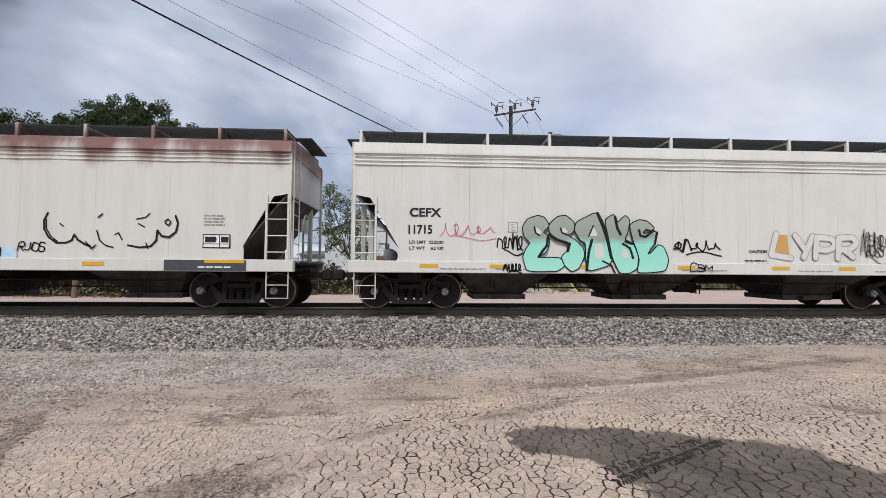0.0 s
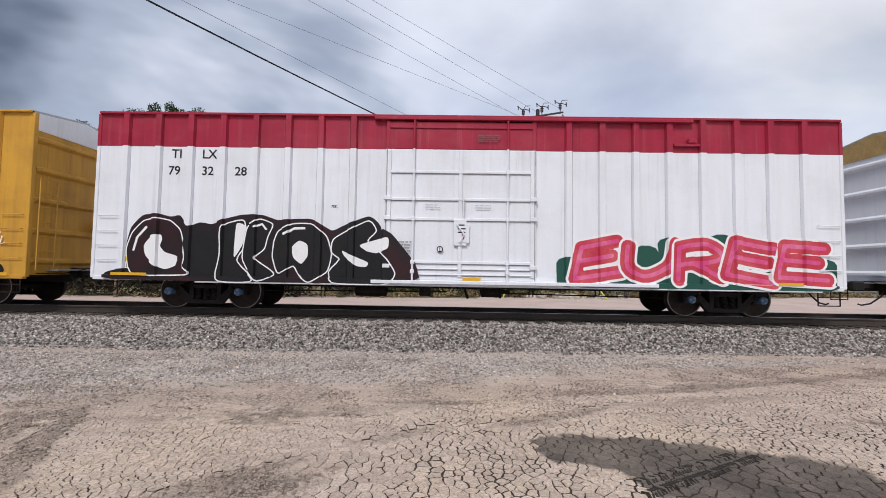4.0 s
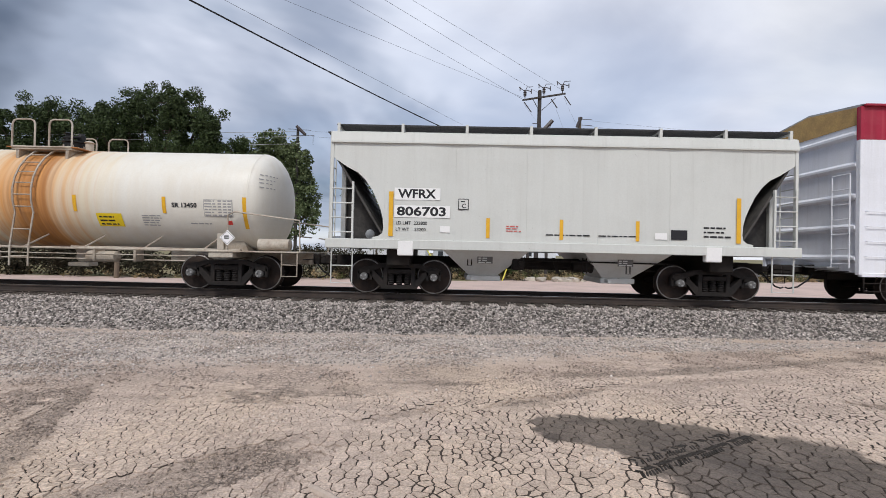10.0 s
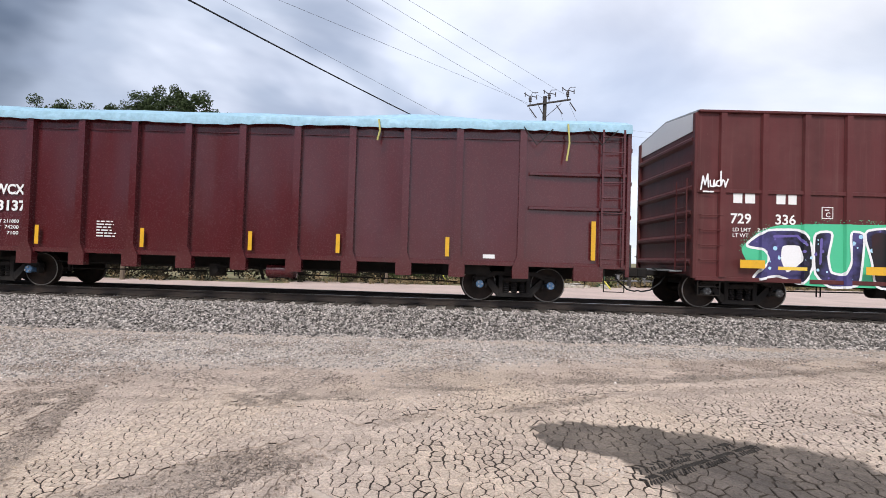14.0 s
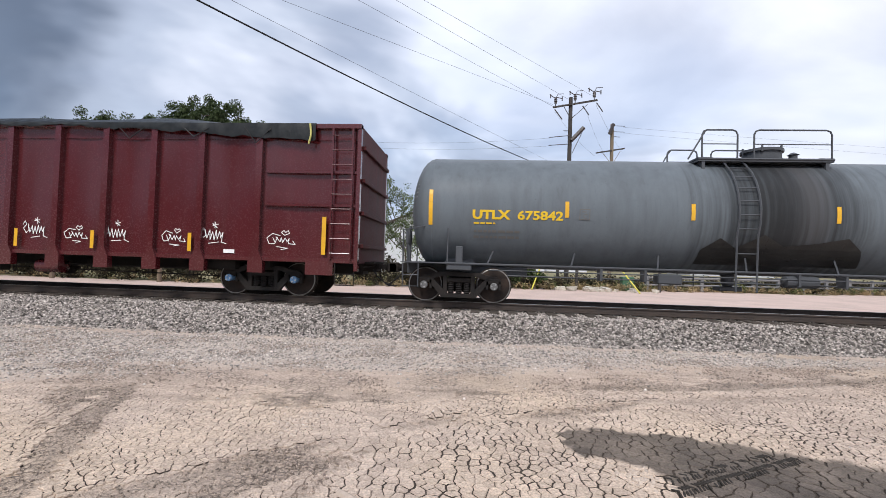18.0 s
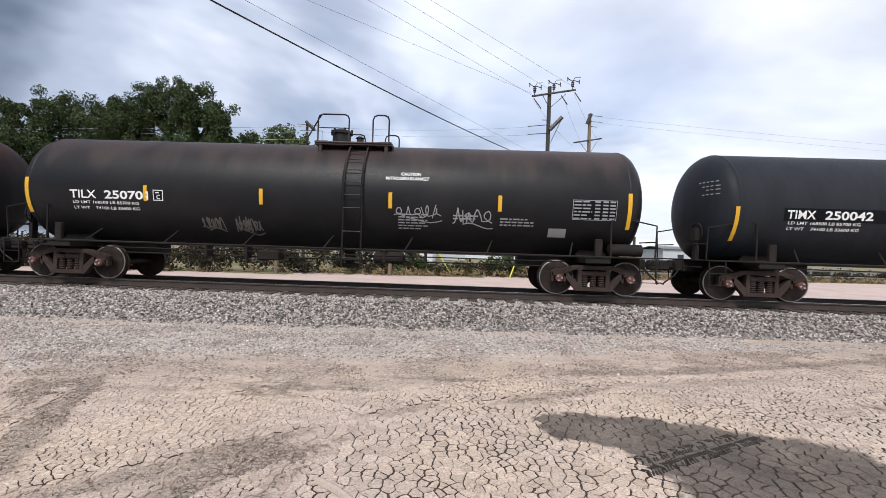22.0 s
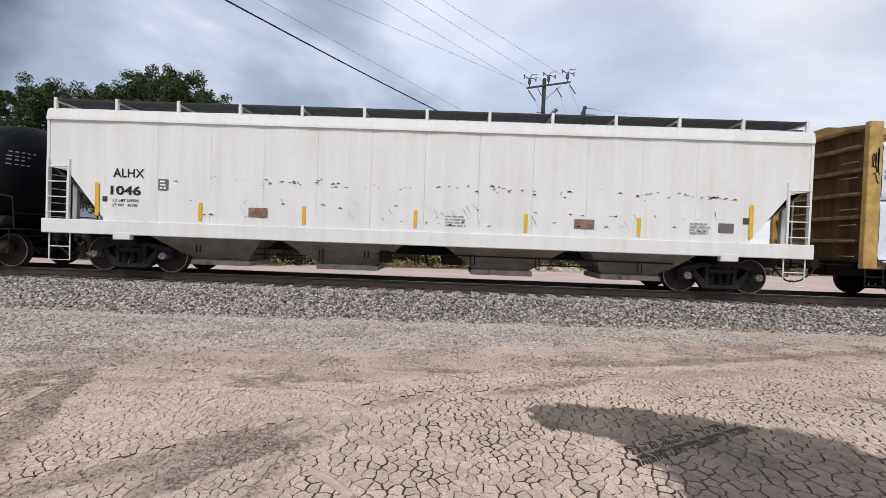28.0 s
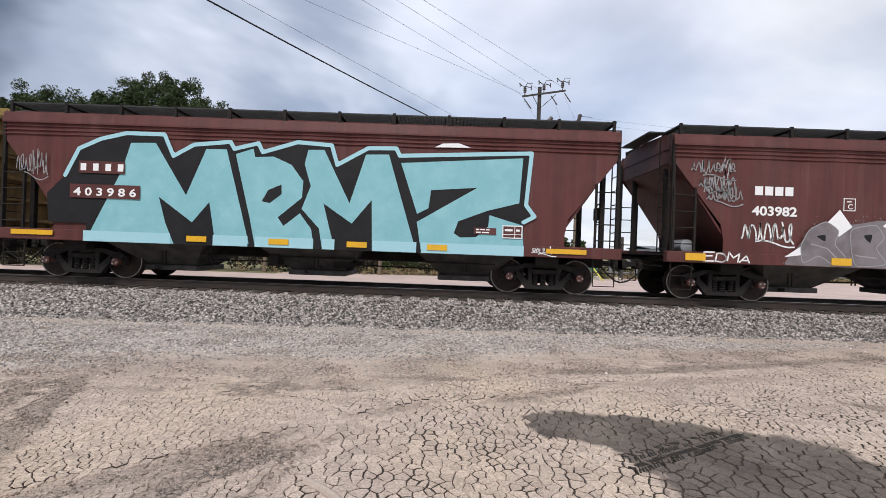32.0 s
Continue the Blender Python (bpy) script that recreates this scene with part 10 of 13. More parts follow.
def hopper(centre, half, label, body, ztop, zsill, cut, bays, walk_z, walk_w, step, dark=None, seams=0, iron=None, cap=None, tc=None, rail_paint=None, bead=True, bay_paint=None, gate_paint=None, gap=0.0015):
    """half: half length over the side; cut: the outline of the end's lower corner from the top down, as (distance from the end, height)."""
    car = start_car("covered_hopper", label, "hopper car", centre)
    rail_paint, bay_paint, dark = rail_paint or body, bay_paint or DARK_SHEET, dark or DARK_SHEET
    z0, z1 = zsill
    left = [(-half + d, z) for d, z in cut]
    right = [(half - d, z) for d, z in reversed(cut)]
    ends = left + [(left[-1][0], z1 + 0.003)] + [(right[0][0], z1 + 0.003)] + right
    xin = half - max(d for d, z in cut) - 0.02
    n = seams or int(2 * xin / 1.5)
    for s in (-1, 1):
        ya, yb = sorted((s * 1.60, s * 1.565))
        # end panels that carry the cut corner, then plain panels between the seams
        part("panel", G().prism([(-half, ztop)] + left + [(left[-1][0], z1 + 0.003), (-xin, z1 + 0.003), (-xin, ztop)], ya, yb), body, car)
        part("panel", G().prism([(half, ztop), (xin, ztop), (xin, z1 + 0.003), (right[0][0], z1 + 0.003)] + right, ya, yb), body, car)
        w = 2 * xin / n
        for k in range(n):
            a = -xin + k * w
            # each sheet bows very slightly between its seams
            b = a + w
            vs = [(a + gap, s * 1.600, z) for z in (z1 + 0.003, ztop)] + [((a + b) / 2, s * 1.618, z) for z in (z1 + 0.003, ztop)] + [(b - gap, s * 1.600, z) for z in (z1 + 0.003, ztop)]
            vs += [(x, s * 1.565, z) for x in (a + gap, b - gap) for z in (z1 + 0.003, ztop)]
            part("panel", G().add(vs, [(0, 2, 3, 1), (2, 4, 5, 3), (6, 7, 1, 0), (4, 5, 9, 8), (1, 3, 5, 9, 7), (0, 6, 8, 4, 2)]), body, car, smooth=False)
        part("side_sill", G().box(-half - 0.12, half + 0.12, *sorted((s * 1.46, s * 1.655)), z0, z1, 0.015), body, car)
        part("eave", G().along([(s * 1.56, ztop - 0.02), (s * 1.66, ztop - 0.02), (s * 1.66, ztop + 0.02), (s * 1.62, ztop + 0.24), (s * 1.5, ztop + 0.30)], -half - 0.02, half + 0.02), body, car)
        if bead:
            for z in (ztop - 0.10, ztop - 0.20, ztop - 0.30):
                part("bead", G().along([(s * 1.60, z - 0.03), (s * 1.64, z), (s * 1.60, z + 0.03)], -half, half), body, car)
        # walkway over the roof edge
        posts = int(2 * half / step)
        for k in range(posts + 1):
            x = -half + 0.15 + (2 * half - 0.3) * k / posts
            part("walkway_bracket", G().box(x - 0.035, x + 0.035, *sorted((s * 1.55, s * 1.61)), ztop + 0.15, walk_z + 0.03).box(x - 0.03, x + 0.03, *sorted((s * 0.7, s * 1.6)), walk_z - 0.07, walk_z - 0.035), rail_paint, car)
        g = G()
        y = 1.6
        while y > 1.6 - walk_w:
            g.box(-half + 0.1, half - 0.1, *sorted((s * y, s * (y - 0.022))), walk_z - 0.03, walk_z)
            y -= 0.052
        x = -half + 0.12
        while x < half - 0.12:
            g.box(x, x + 0.02, *sorted((s * 1.6, s * (1.6 - walk_w))), walk_z - 0.022, walk_z - 0.006)
            x += 0.095
        part("walkway_grating", g, GRATE, car, "dark open steel grating")
        for e in (-1, 1):
            x0, x1 = sorted((e * (half - 0.02), e * (half - 0.55)))
            ladder(car, x0, x1, s * 1.62, z1 - 0.02, 2.85, 4, rail_paint)
            sill_step(car, x0, x1, s * 1.56, z0, rail_paint, 0.30)
            part("corner_stanchion", G().box(*sorted((e * (half - 0.04), e * (half + 0.03))), *sorted((s * 1.55, s * 1.62)), z1, ztop + 0.1), rail_paint, car)
    part("roof", G().along([(-1.55, ztop + 0.22), (-1.1, ztop + 0.36), (0, ztop + 0.42), (1.1, ztop + 0.36), (1.55, ztop + 0.22), (1.5, ztop - 0.05), (-1.5, ztop - 0.05)], -half, half), body, car)
    for k in range(int(half * 0.8)):
        x = -half + 1.2 + k * (2 * half - 2.4) / (int(half * 0.8) - 1)
        part("hatch", G().box(x - 0.55, x + 0.55, -0.32, 0.32, ztop + 0.40, ztop + 0.50, 0.03), body, car)
    cz = cut[0][1]
    low = cut[-1]
    for e in (-1, 1):
        X = lambda d: e * (half - d)
        part("end_wall", G().box(*sorted((X(0.02), X(0.07))), -1.56, 1.56, cz - 0.02, ztop + 0.2), body, car)
        d1, zz = low[0] + 0.35, z1 - 0.1
        # unless given the body paint, the sheet carries its shade as colour
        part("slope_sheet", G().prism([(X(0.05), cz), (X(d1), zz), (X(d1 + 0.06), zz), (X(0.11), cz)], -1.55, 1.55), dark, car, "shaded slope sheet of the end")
        # added dark plates close the view below the sheet in the same shade tone
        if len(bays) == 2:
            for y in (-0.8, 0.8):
                part("end_web", G().prism([(X(0.16), cz - 0.05), (X(low[0] + 0.3), z1 + 0.02), (X(0.16), z1 + 0.02)], y - 0.02, y + 0.02), dark, car, "dark plate added to fill the shade under the slope sheet")
        for y in (-0.95, 0.95):
            part("end_post", G().box(*sorted((X(0.10), X(0.22))), y - 0.06, y + 0.06, z1 - 0.1, cz + 0.3, 0.01), rail_paint, car)
        part("end_platform", G().box(*sorted((X(0.9), X(-0.15))), -1.45, 1.45, z1 - 0.12, z1 - 0.07), STEEL, car)
        part("shear_plate", G().box(*sorted((X(2.0), X(0.0))), -1.4, 1.4, z0 + 0.0, z0 + 0.1), STEEL, car)
        g = G()
        for z in [z1 + 0.05 + 0.36 * k for k in range(int((ztop - z1) / 0.36))]:
            g.tube([(X(-0.06), -1.5, z), (X(-0.06), -1.0, z)], 0.014, 5)
        for y in (-1.5, -1.0):
            g.tube([(X(-0.06), y, z1 - 0.1), (X(-0.06), y, ztop + 0.3)], 0.018, 5)
        part("end_ladder", g, rail_paint, car)
        part("end_walkway", G().box(*sorted((X(0.1), X(-0.32))), -0.9, 0.9, walk_z - 0.03, walk_z), GRATE, car)
    brake_wheel(car, half + 0.02, -0.2, z1 + 1.0, rail_paint)
    part("air_reservoir", G().lathe([(-0.35, 0.05), (-0.3, 0.18), (0.3, 0.18), (0.35, 0.05)], "y", (-half + 0.85, -0.5, z1 + 0.15), 14), GALV, car, smooth=True)
    part("centre_sill", G().box(-half + 0.2, half - 0.2, -0.28, 0.28, 0.70, 1.02, 0.02), STEEL, car)
    undergear(car, -(tc or half - 1.35) + 1.3, (tc or half - 1.35) - 1.3, z0 - 0.12, int(centre))
    for c, ht, hb, zb in bays:
        g = G()
        vs = [(c - ht, -1.45, z0 + 0.05), (c + ht, -1.45, z0 + 0.05), (c + ht, 1.45, z0 + 0.05), (c - ht, 1.45, z0 + 0.05), (c - hb, -0.62, zb + 0.14), (c + hb, -0.62, zb + 0.14), (c + hb, 0.62, zb + 0.14), (c - hb, 0.62, zb + 0.14)]
        g.add(vs, [(0, 1, 5, 4), (1, 2, 6, 5), (2, 3, 7, 6), (3, 0, 4, 7), (4, 5, 6, 7)])
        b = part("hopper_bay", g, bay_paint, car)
        part("outlet_gate", G().box(c - hb - 0.08, c + hb + 0.08, -0.72, 0.72, zb, zb + 0.14, 0.015).tube([(c - 0.3, -0.72, zb + 0.07), (c - 0.3, -0.95, zb + 0.07)], 0.05, 6), gate_paint or bay_paint, b)
    for e in (-1, 1):
        truck(car, e * (tc or half - 1.35), iron, cap)
        part("bolster", G().box(*sorted((e * ((tc or half - 1.35) - 0.3), e * ((tc or half - 1.35) + 0.3))), -1.4, 1.4, 0.76, z0 + 0.02, 0.02), STEEL, car)
    couplers(car, half, gap=0.75)
    return car, Flat(-1.62), Flat(-1.66)


CUT_A = [(0.0, 2.89), (0.4, 2.82), (1.12, 1.58), (1.10, 1.5)]


def hopper_cream(centre, label, paint=None):
    return hopper(centre, 8.15, label, paint or CREAM, 3.95, (0.95, 1.25), CUT_A, [(-4.35, 1.25, 0.65, 0.24), (-0.45, 1.35, 0.70, 0.24), (4.4, 1.25, 0.65, 0.24)], 4.50, 0.95, 1.62, tc=6.75, seams=8)


def car_first():
    car, side, sill = hopper_cream(-11.45, "cream covered hopper with red-brown stained roof and graffiti",
                                   stained(mat("rust_stained_cream_paint", (0.66, 0.65, 0.615), 0.55, other=(0.52, 0.49, 0.45), amount=0.35, stretch=V, scale=2.0, bump=0.04), (0.17, 0.065, 0.058), 4.15, 0.62, 0.9, axis=2, seed=1.0))
    painted("graffiti", dabs([[(2.43, 2.33), (2.35, 2.15), (2.36, 1.95), (2.47, 1.75), (2.66, 1.61), (2.88, 1.62), (3.01, 1.68), (3.06, 1.82), (3.15, 1.69), (3.31, 1.59), (3.44, 1.54)], [(4.32, 1.57), (4.59, 1.52), (4.85, 1.55), (4.98, 1.7), (5, 1.94), (5.11, 1.8), (5.28, 1.78), (5.44, 1.91), (5.48, 2.12), (5.42, 2.3)]], 0.024, G_BLACK, 0.0) + dabs([[(2.4, 2.18), (2.41, 1.96), (2.52, 1.77), (2.68, 1.65)], [(3.58, 1.92), (3.65, 1.69), (3.8, 1.56), (3.97, 1.52)], [(3.6, 2.24), (3.7, 2.33)], [(4.5, 2.21), (4.71, 2.25), (4.81, 2.35)], [(4.55, 2.1), (4.69, 2.02)], [(4.01, 1.83), (4.09, 1.87), (4.18, 1.7)], [(2.72, 2.08), (2.8, 2.02)], [(5.17, 2.16), (5.24, 2.22), (5.31, 2.15), (5.26, 2.06), (5.18, 2.12)], [(3.33, 1.65), (3.47, 1.48), (3.57, 1.57)], [(4.74, 1.63), (4.79, 1.5)]], 0.016, G_BLACK, 0.0), side, car, "worn black outline of bubble letters")
    painted("graffiti_tag", [tag("RJOS", 1.76, 1.43, 0.66, 0.2, G_BLACK, 0.014, 14)], side, car)
    painted("stencil", consol(6.08, 1.52, 0.66, 0.34, LET_BLACK, LET_WHITE) + [rect(6.14, 6.40, 1.66, 1.80, LET_BLACK, 0.007), rect(6.52, 6.70, 1.66, 1.80, LET_BLACK, 0.007), lines(6.1, 2.3, 0.6, 4, LET_GREY, seed=3)], side, car, "boxed black stencil")
    painted("sill_patch", [rect(5.2, 7.15, 0.97, 1.23, DECAL_GREY), rect(6.15, 7.1, 1.16, 1.24, STRIPE, 0.003), lines(6.0, 1.04, 0.9, 1, LET_WHITE, seed=5, lift=0.003)], sill, car, "dark grey patch with a yellow bar")
    painted("reflector", [rect(3.3, 3.8, 1.08, 1.17, STRIPE), rect(-3.2, -2.7, 1.08, 1.17, STRIPE)], sill, car)
    painted("graffiti", [cloud(0.2, 1.75, 0.95, 1.8, G_ICE, 3, 3), cloud(-1.5, 1.4, 1.2, 1.95, G_BLACK, 5, 5, 0.003)], side, car, "blue and black graffiti")


def car_cefx():
    car, side, sill = hopper_cream(6.42, "cream covered hopper with mint green and grey graffiti")
    painted("lettering", [word("CEFX", -6.75, 2.36, 0.21, LET_BLACK, w=0.76, fat=0.03), word("11715", -6.78, 1.93, 0.21, LET_BLACK, w=0.58, fat=0.03)], side, car, "bold black lettering")
    painted("weight_lettering", [word(q, -6.76, z, 0.075, LET_BLACK, w=w, fat=0.02) for q, z, w in (("LD LMT  222200", 1.68, 0.85), ("LT WT    62100", 1.53, 0.85))], side, car)
    wild(car, Flat(-1.665), [], [
        (G_MINT, G_BLACK, 0.028, [(-3.92, 2.12), (-3.79, 2.32), (-3.53, 2.41), (-3.36, 2.36), (-3.24, 2.16), (-3.42, 1.99), (-3.27, 1.9), (-3.24, 1.73), (-3.32, 1.51), (-3.46, 1.41), (-3.53, 1.34), (-2.96, 1.35), (-2.84, 1.16), (-3.03, 1.02), (-3.61, 1.01), (-3.82, 1.04), (-3.91, 1.37), (-3.82, 1.58), (-3.71, 1.72), (-3.88, 1.89)], [(CREAM, [(-3.62, 2.13), (-3.5, 2.08), (-3.42, 1.99), (-3.5, 1.93), (-3.62, 2.01)])], [(G_BLACK, 0.035, [(-3.27, 1.9), (-3.3, 1.66), (-3.42, 1.51), (-3.51, 1.37)]), (G_BLACK, 0.022, [(-3.62, 2.13), (-3.59, 1.98), (-3.49, 1.91)])]),
        (G_MINT, G_BLACK, 0.028, [(-3.24, 2.19), (-3.02, 2.39), (-2.81, 2.42), (-2.59, 2.24), (-2.63, 1.99), (-2.81, 1.93), (-2.59, 1.81), (-2.37, 1.59), (-2.35, 1.38), (-2.49, 1.09), (-2.67, 1.01), (-2.84, 1.16), (-2.93, 1.37), (-2.77, 1.52), (-2.72, 1.71), (-2.88, 1.76), (-3.13, 1.9), (-3.24, 2.02)], [(CREAM, [(-2.95, 2.09), (-2.84, 2.11), (-2.75, 1.99), (-2.9, 1.99)])], [(G_BLACK, 0.035, [(-3.24, 1.94), (-3.03, 1.8), (-2.72, 1.71), (-2.77, 1.52)]), (G_BLACK, 0.022, [(-2.95, 2.1), (-2.92, 1.99), (-2.78, 1.93)])]),
        (G_MINT, G_BLACK, 0.028, [(-2.59, 2.05), (-2.55, 2.25), (-2.08, 2.49), (-1.96, 2.46), (-1.71, 1.89), (-1.62, 1.36), (-1.72, 1.17), (-2.23, 1.02), (-2.3, 1.24), (-2.3, 1.74), (-2.45, 1.81)], [(CREAM, [(-2.11, 2.17), (-1.99, 1.91), (-2.23, 1.91)]), (CREAM, [(-2.08, 1.71), (-1.88, 1.74), (-1.82, 1.36), (-2.08, 1.35)])], [(G_BLACK, 0.04, [(-2, 2.49), (-1.84, 2.1), (-1.73, 1.74), (-1.65, 1.36)]), (G_BLACK, 0.035, [(-2.15, 1.81), (-2.23, 1.52), (-2.29, 1.05)]), (G_BLACK, 0.02, [(-2.23, 1.91), (-2.11, 2.17)])]),
        (G_MINT, G_BLACK, 0.028, [(-1.81, 2.32), (-1.58, 2.47), (-1.49, 2.25), (-1.42, 2.3), (-1.28, 2.44), (-1.17, 2.33), (-1.23, 2.01), (-1.32, 1.82), (-1.08, 1.72), (-0.96, 1.39), (-0.99, 1.1), (-1.18, 0.98), (-1.43, 0.98), (-1.53, 1.17), (-1.62, 1.39), (-1.7, 1.82)], [(CREAM, [(-1.38, 1.6), (-1.26, 1.58), (-1.18, 1.36), (-1.38, 1.36)])], [(G_BLACK, 0.035, [(-1.55, 2.41), (-1.49, 2.11), (-1.41, 1.96)]), (G_BLACK, 0.03, [(-1.35, 1.72), (-1.17, 1.61), (-1.09, 1.36)]), (G_BLACK, 0.02, [(-1.88, 1.28), (-1.65, 1.17), (-1.56, 0.98)])]),
        (G_MINT, G_BLACK, 0.028, [(-1.17, 2.21), (-0.93, 2.33), (-0.72, 2.3), (-0.53, 2.13), (-0.61, 2.07), (-0.75, 2.12), (-0.84, 2.01), (-0.79, 1.96), (-0.61, 2.04), (-0.46, 2.02), (-0.52, 1.76), (-0.64, 1.61), (-0.73, 1.44), (-0.61, 1.49), (-0.43, 1.7), (-0.29, 1.64), (-0.17, 1.33), (-0.25, 1.04), (-0.99, 0.98), (-0.91, 1.32), (-1, 1.61), (-1.08, 1.82)], [], [(G_BLACK, 0.03, [(-0.46, 2.02), (-0.52, 1.73)]), (G_BLACK, 0.03, [(-0.93, 2.07), (-0.9, 1.93), (-0.76, 1.9), (-0.55, 2.07)]), (G_BLACK, 0.03, [(-1.29, 1.78), (-1.11, 1.72)])]),
    ], "mint green and grey bubble-letter graffiti")
    graffiti(car, side, [poly([(2.72, 1.4), (2.70, 1.98), (3.05, 2.0), (3.1, 1.4)], G_ORANGE)], piece("LYPR", 2.62, 4.95, 1.34, 2.08, [(0.018, LET_GREY), (0.0, CREAM)], 9, body=0.12), "grey outline graffiti with an ochre fill")
    painted("graffiti_tag", [scrawl(-4.55, 1.5, 0.65, 0.45, G_BLACK, 3), scrawl(-4.4, 1.0, 0.45, 0.2, G_BLACK, 5, lift=0.04), scrawl(0.0, 1.5, 1.25, 0.35, G_BLACK, 8), tag("CBM", 0.4, 1.02, 0.6, 0.2, G_BLACK, 0.012, 11, 0.05), scrawl(-6.0, 1.85, 1.4, 0.35, G_PINK, 6, r=0.008), tag("FERO", 5.15, 1.75, 0.55, 0.26, LET_GREY, 0.014, 9), tag("BOSS", 5.2, 1.45, 0.5, 0.26, LET_GREY, 0.014, 10), scrawl(5.05, 1.4, 0.8, 0.75, LET_GREY, 12)], side, car)
    painted("stencil", plate_mark(-4.28, 1.98, 0.25, LET_GREY, CREAM) + consol(6.1, 1.55, 0.6, 0.3, LET_BLACK, LET_WHITE) + [rect(6.15, 6.38, 1.66, 1.80, LET_BLACK, 0.007), rect(6.5, 6.66, 1.66, 1.80, LET_BLACK, 0.007), lines(6.1, 2.28, 0.55, 4, LET_BLACK, seed=6), word("CAUTION", 2.02, 1.52, 0.075, LET_BLACK, fat=0.03), lines(1.9, 1.3, 0.7, 3, LET_BLACK, seed=9)], side, car)
    painted("reflector", [rect(x, x + 0.46, 1.08, 1.17, STRIPE) for x in (-6.5, -4.75, -2.6, 0.1, 2.6, 4.4, 6.75)], sill, car)
    painted("small_print", [lines(x, 1.04, 1.2, 1, LET_GREY, 0.03, seed=k) for k, x in enumerate((-6.0, -4.6, 0.2, 3.3, 5.4))], sill, car)


def car_wfrx():
    cut = [(0.0, 3.50), (0.07, 3.43), (0.39, 3.22), (0.66, 3.08), (0.84, 2.91), (1.02, 2.66), (1.14, 2.41), (1.25, 2.15), (1.30, 1.95), (1.32, 1.72), (1.30, 1.58), (1.20, 1.50), (1.05, 1.47)]
    car, side, sill = hopper(117.24, 5.79, "short pale grey two-bay covered hopper", GREY_HOPPER, 3.85, (1.18, 1.42), cut, [(-1.87, 1.15, 0.38, 0.38), (1.75, 1.15, 0.38, 0.38)], 4.30, 0.62, 1.5, tc=4.1, bead=False, seams=5,
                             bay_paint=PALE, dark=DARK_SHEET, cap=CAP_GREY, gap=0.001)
    painted("lettering", [rect(-4.2, -3.05, 2.42, 2.72, LET_WHITE), word("WFRX", -4.1, 2.47, 0.21, LET_BLACK, w=0.92, fat=0.03, lift=0.003), rect(-4.2, -2.8, 1.98, 2.28, LET_WHITE), word("806703", -4.12, 2.03, 0.21, LET_BLACK, w=1.2, fat=0.03, lift=0.003)], side, car, "black lettering on white patches")
    painted("weight_lettering", [word("LD LMT  232800", -4.15, 1.80, 0.08, LET_BLACK), word("LT WT    53200", -4.15, 1.64, 0.08, LET_BLACK)] + plate_mark(-2.6, 2.2, 0.26, LET_BLACK, GREY_HOPPER) + [rect(-3.05, -2.8, 1.62, 1.78, LET_WHITE), rect(2.7, 3.1, 1.56, 1.80, LET_BLACK), rect(2.3, 2.6, 1.56, 1.72, LET_WHITE), lines(3.5, 1.85, 0.7, 3, LET_BLACK, 0.04, 0.11, 3), lines(-1.4, 1.8, 0.4, 3, SIGN_RED, 0.02, 0.06, 4), lines(-0.4, 1.6, 1.2, 1, LET_BLACK, 0.03, 0.1, 6), lines(0.9, 1.6, 1.3, 1, LET_BLACK, 0.03, 0.1, 8)], side, car)
    stripes(car, [-4.28, 4.36], 1.5, 2.62, 0.11, Flat(-1.625))
    stripes(car, [-1.85, -0.02, 1.87], 1.5, 2.0, 0.09, Flat(-1.625))
    for x in (-3.9, 3.75):
        part("jacking_pad", G().box(x - 0.2, x + 0.2, -1.66, -1.5, 1.02, 1.4, 0.02), LET_WHITE, car, "white jacking pad")
    for x in (-1.87, 1.75):
        painted("bay_stencil", [rect(x - 0.2, x + 0.2, 0.86, 1.06, LET_FADED), lines(x - 0.17, 0.98, 0.34, 3, GREY_HOPPER, 0.03, 0.055, 4, 0.003)], Flat(-1.22), car)


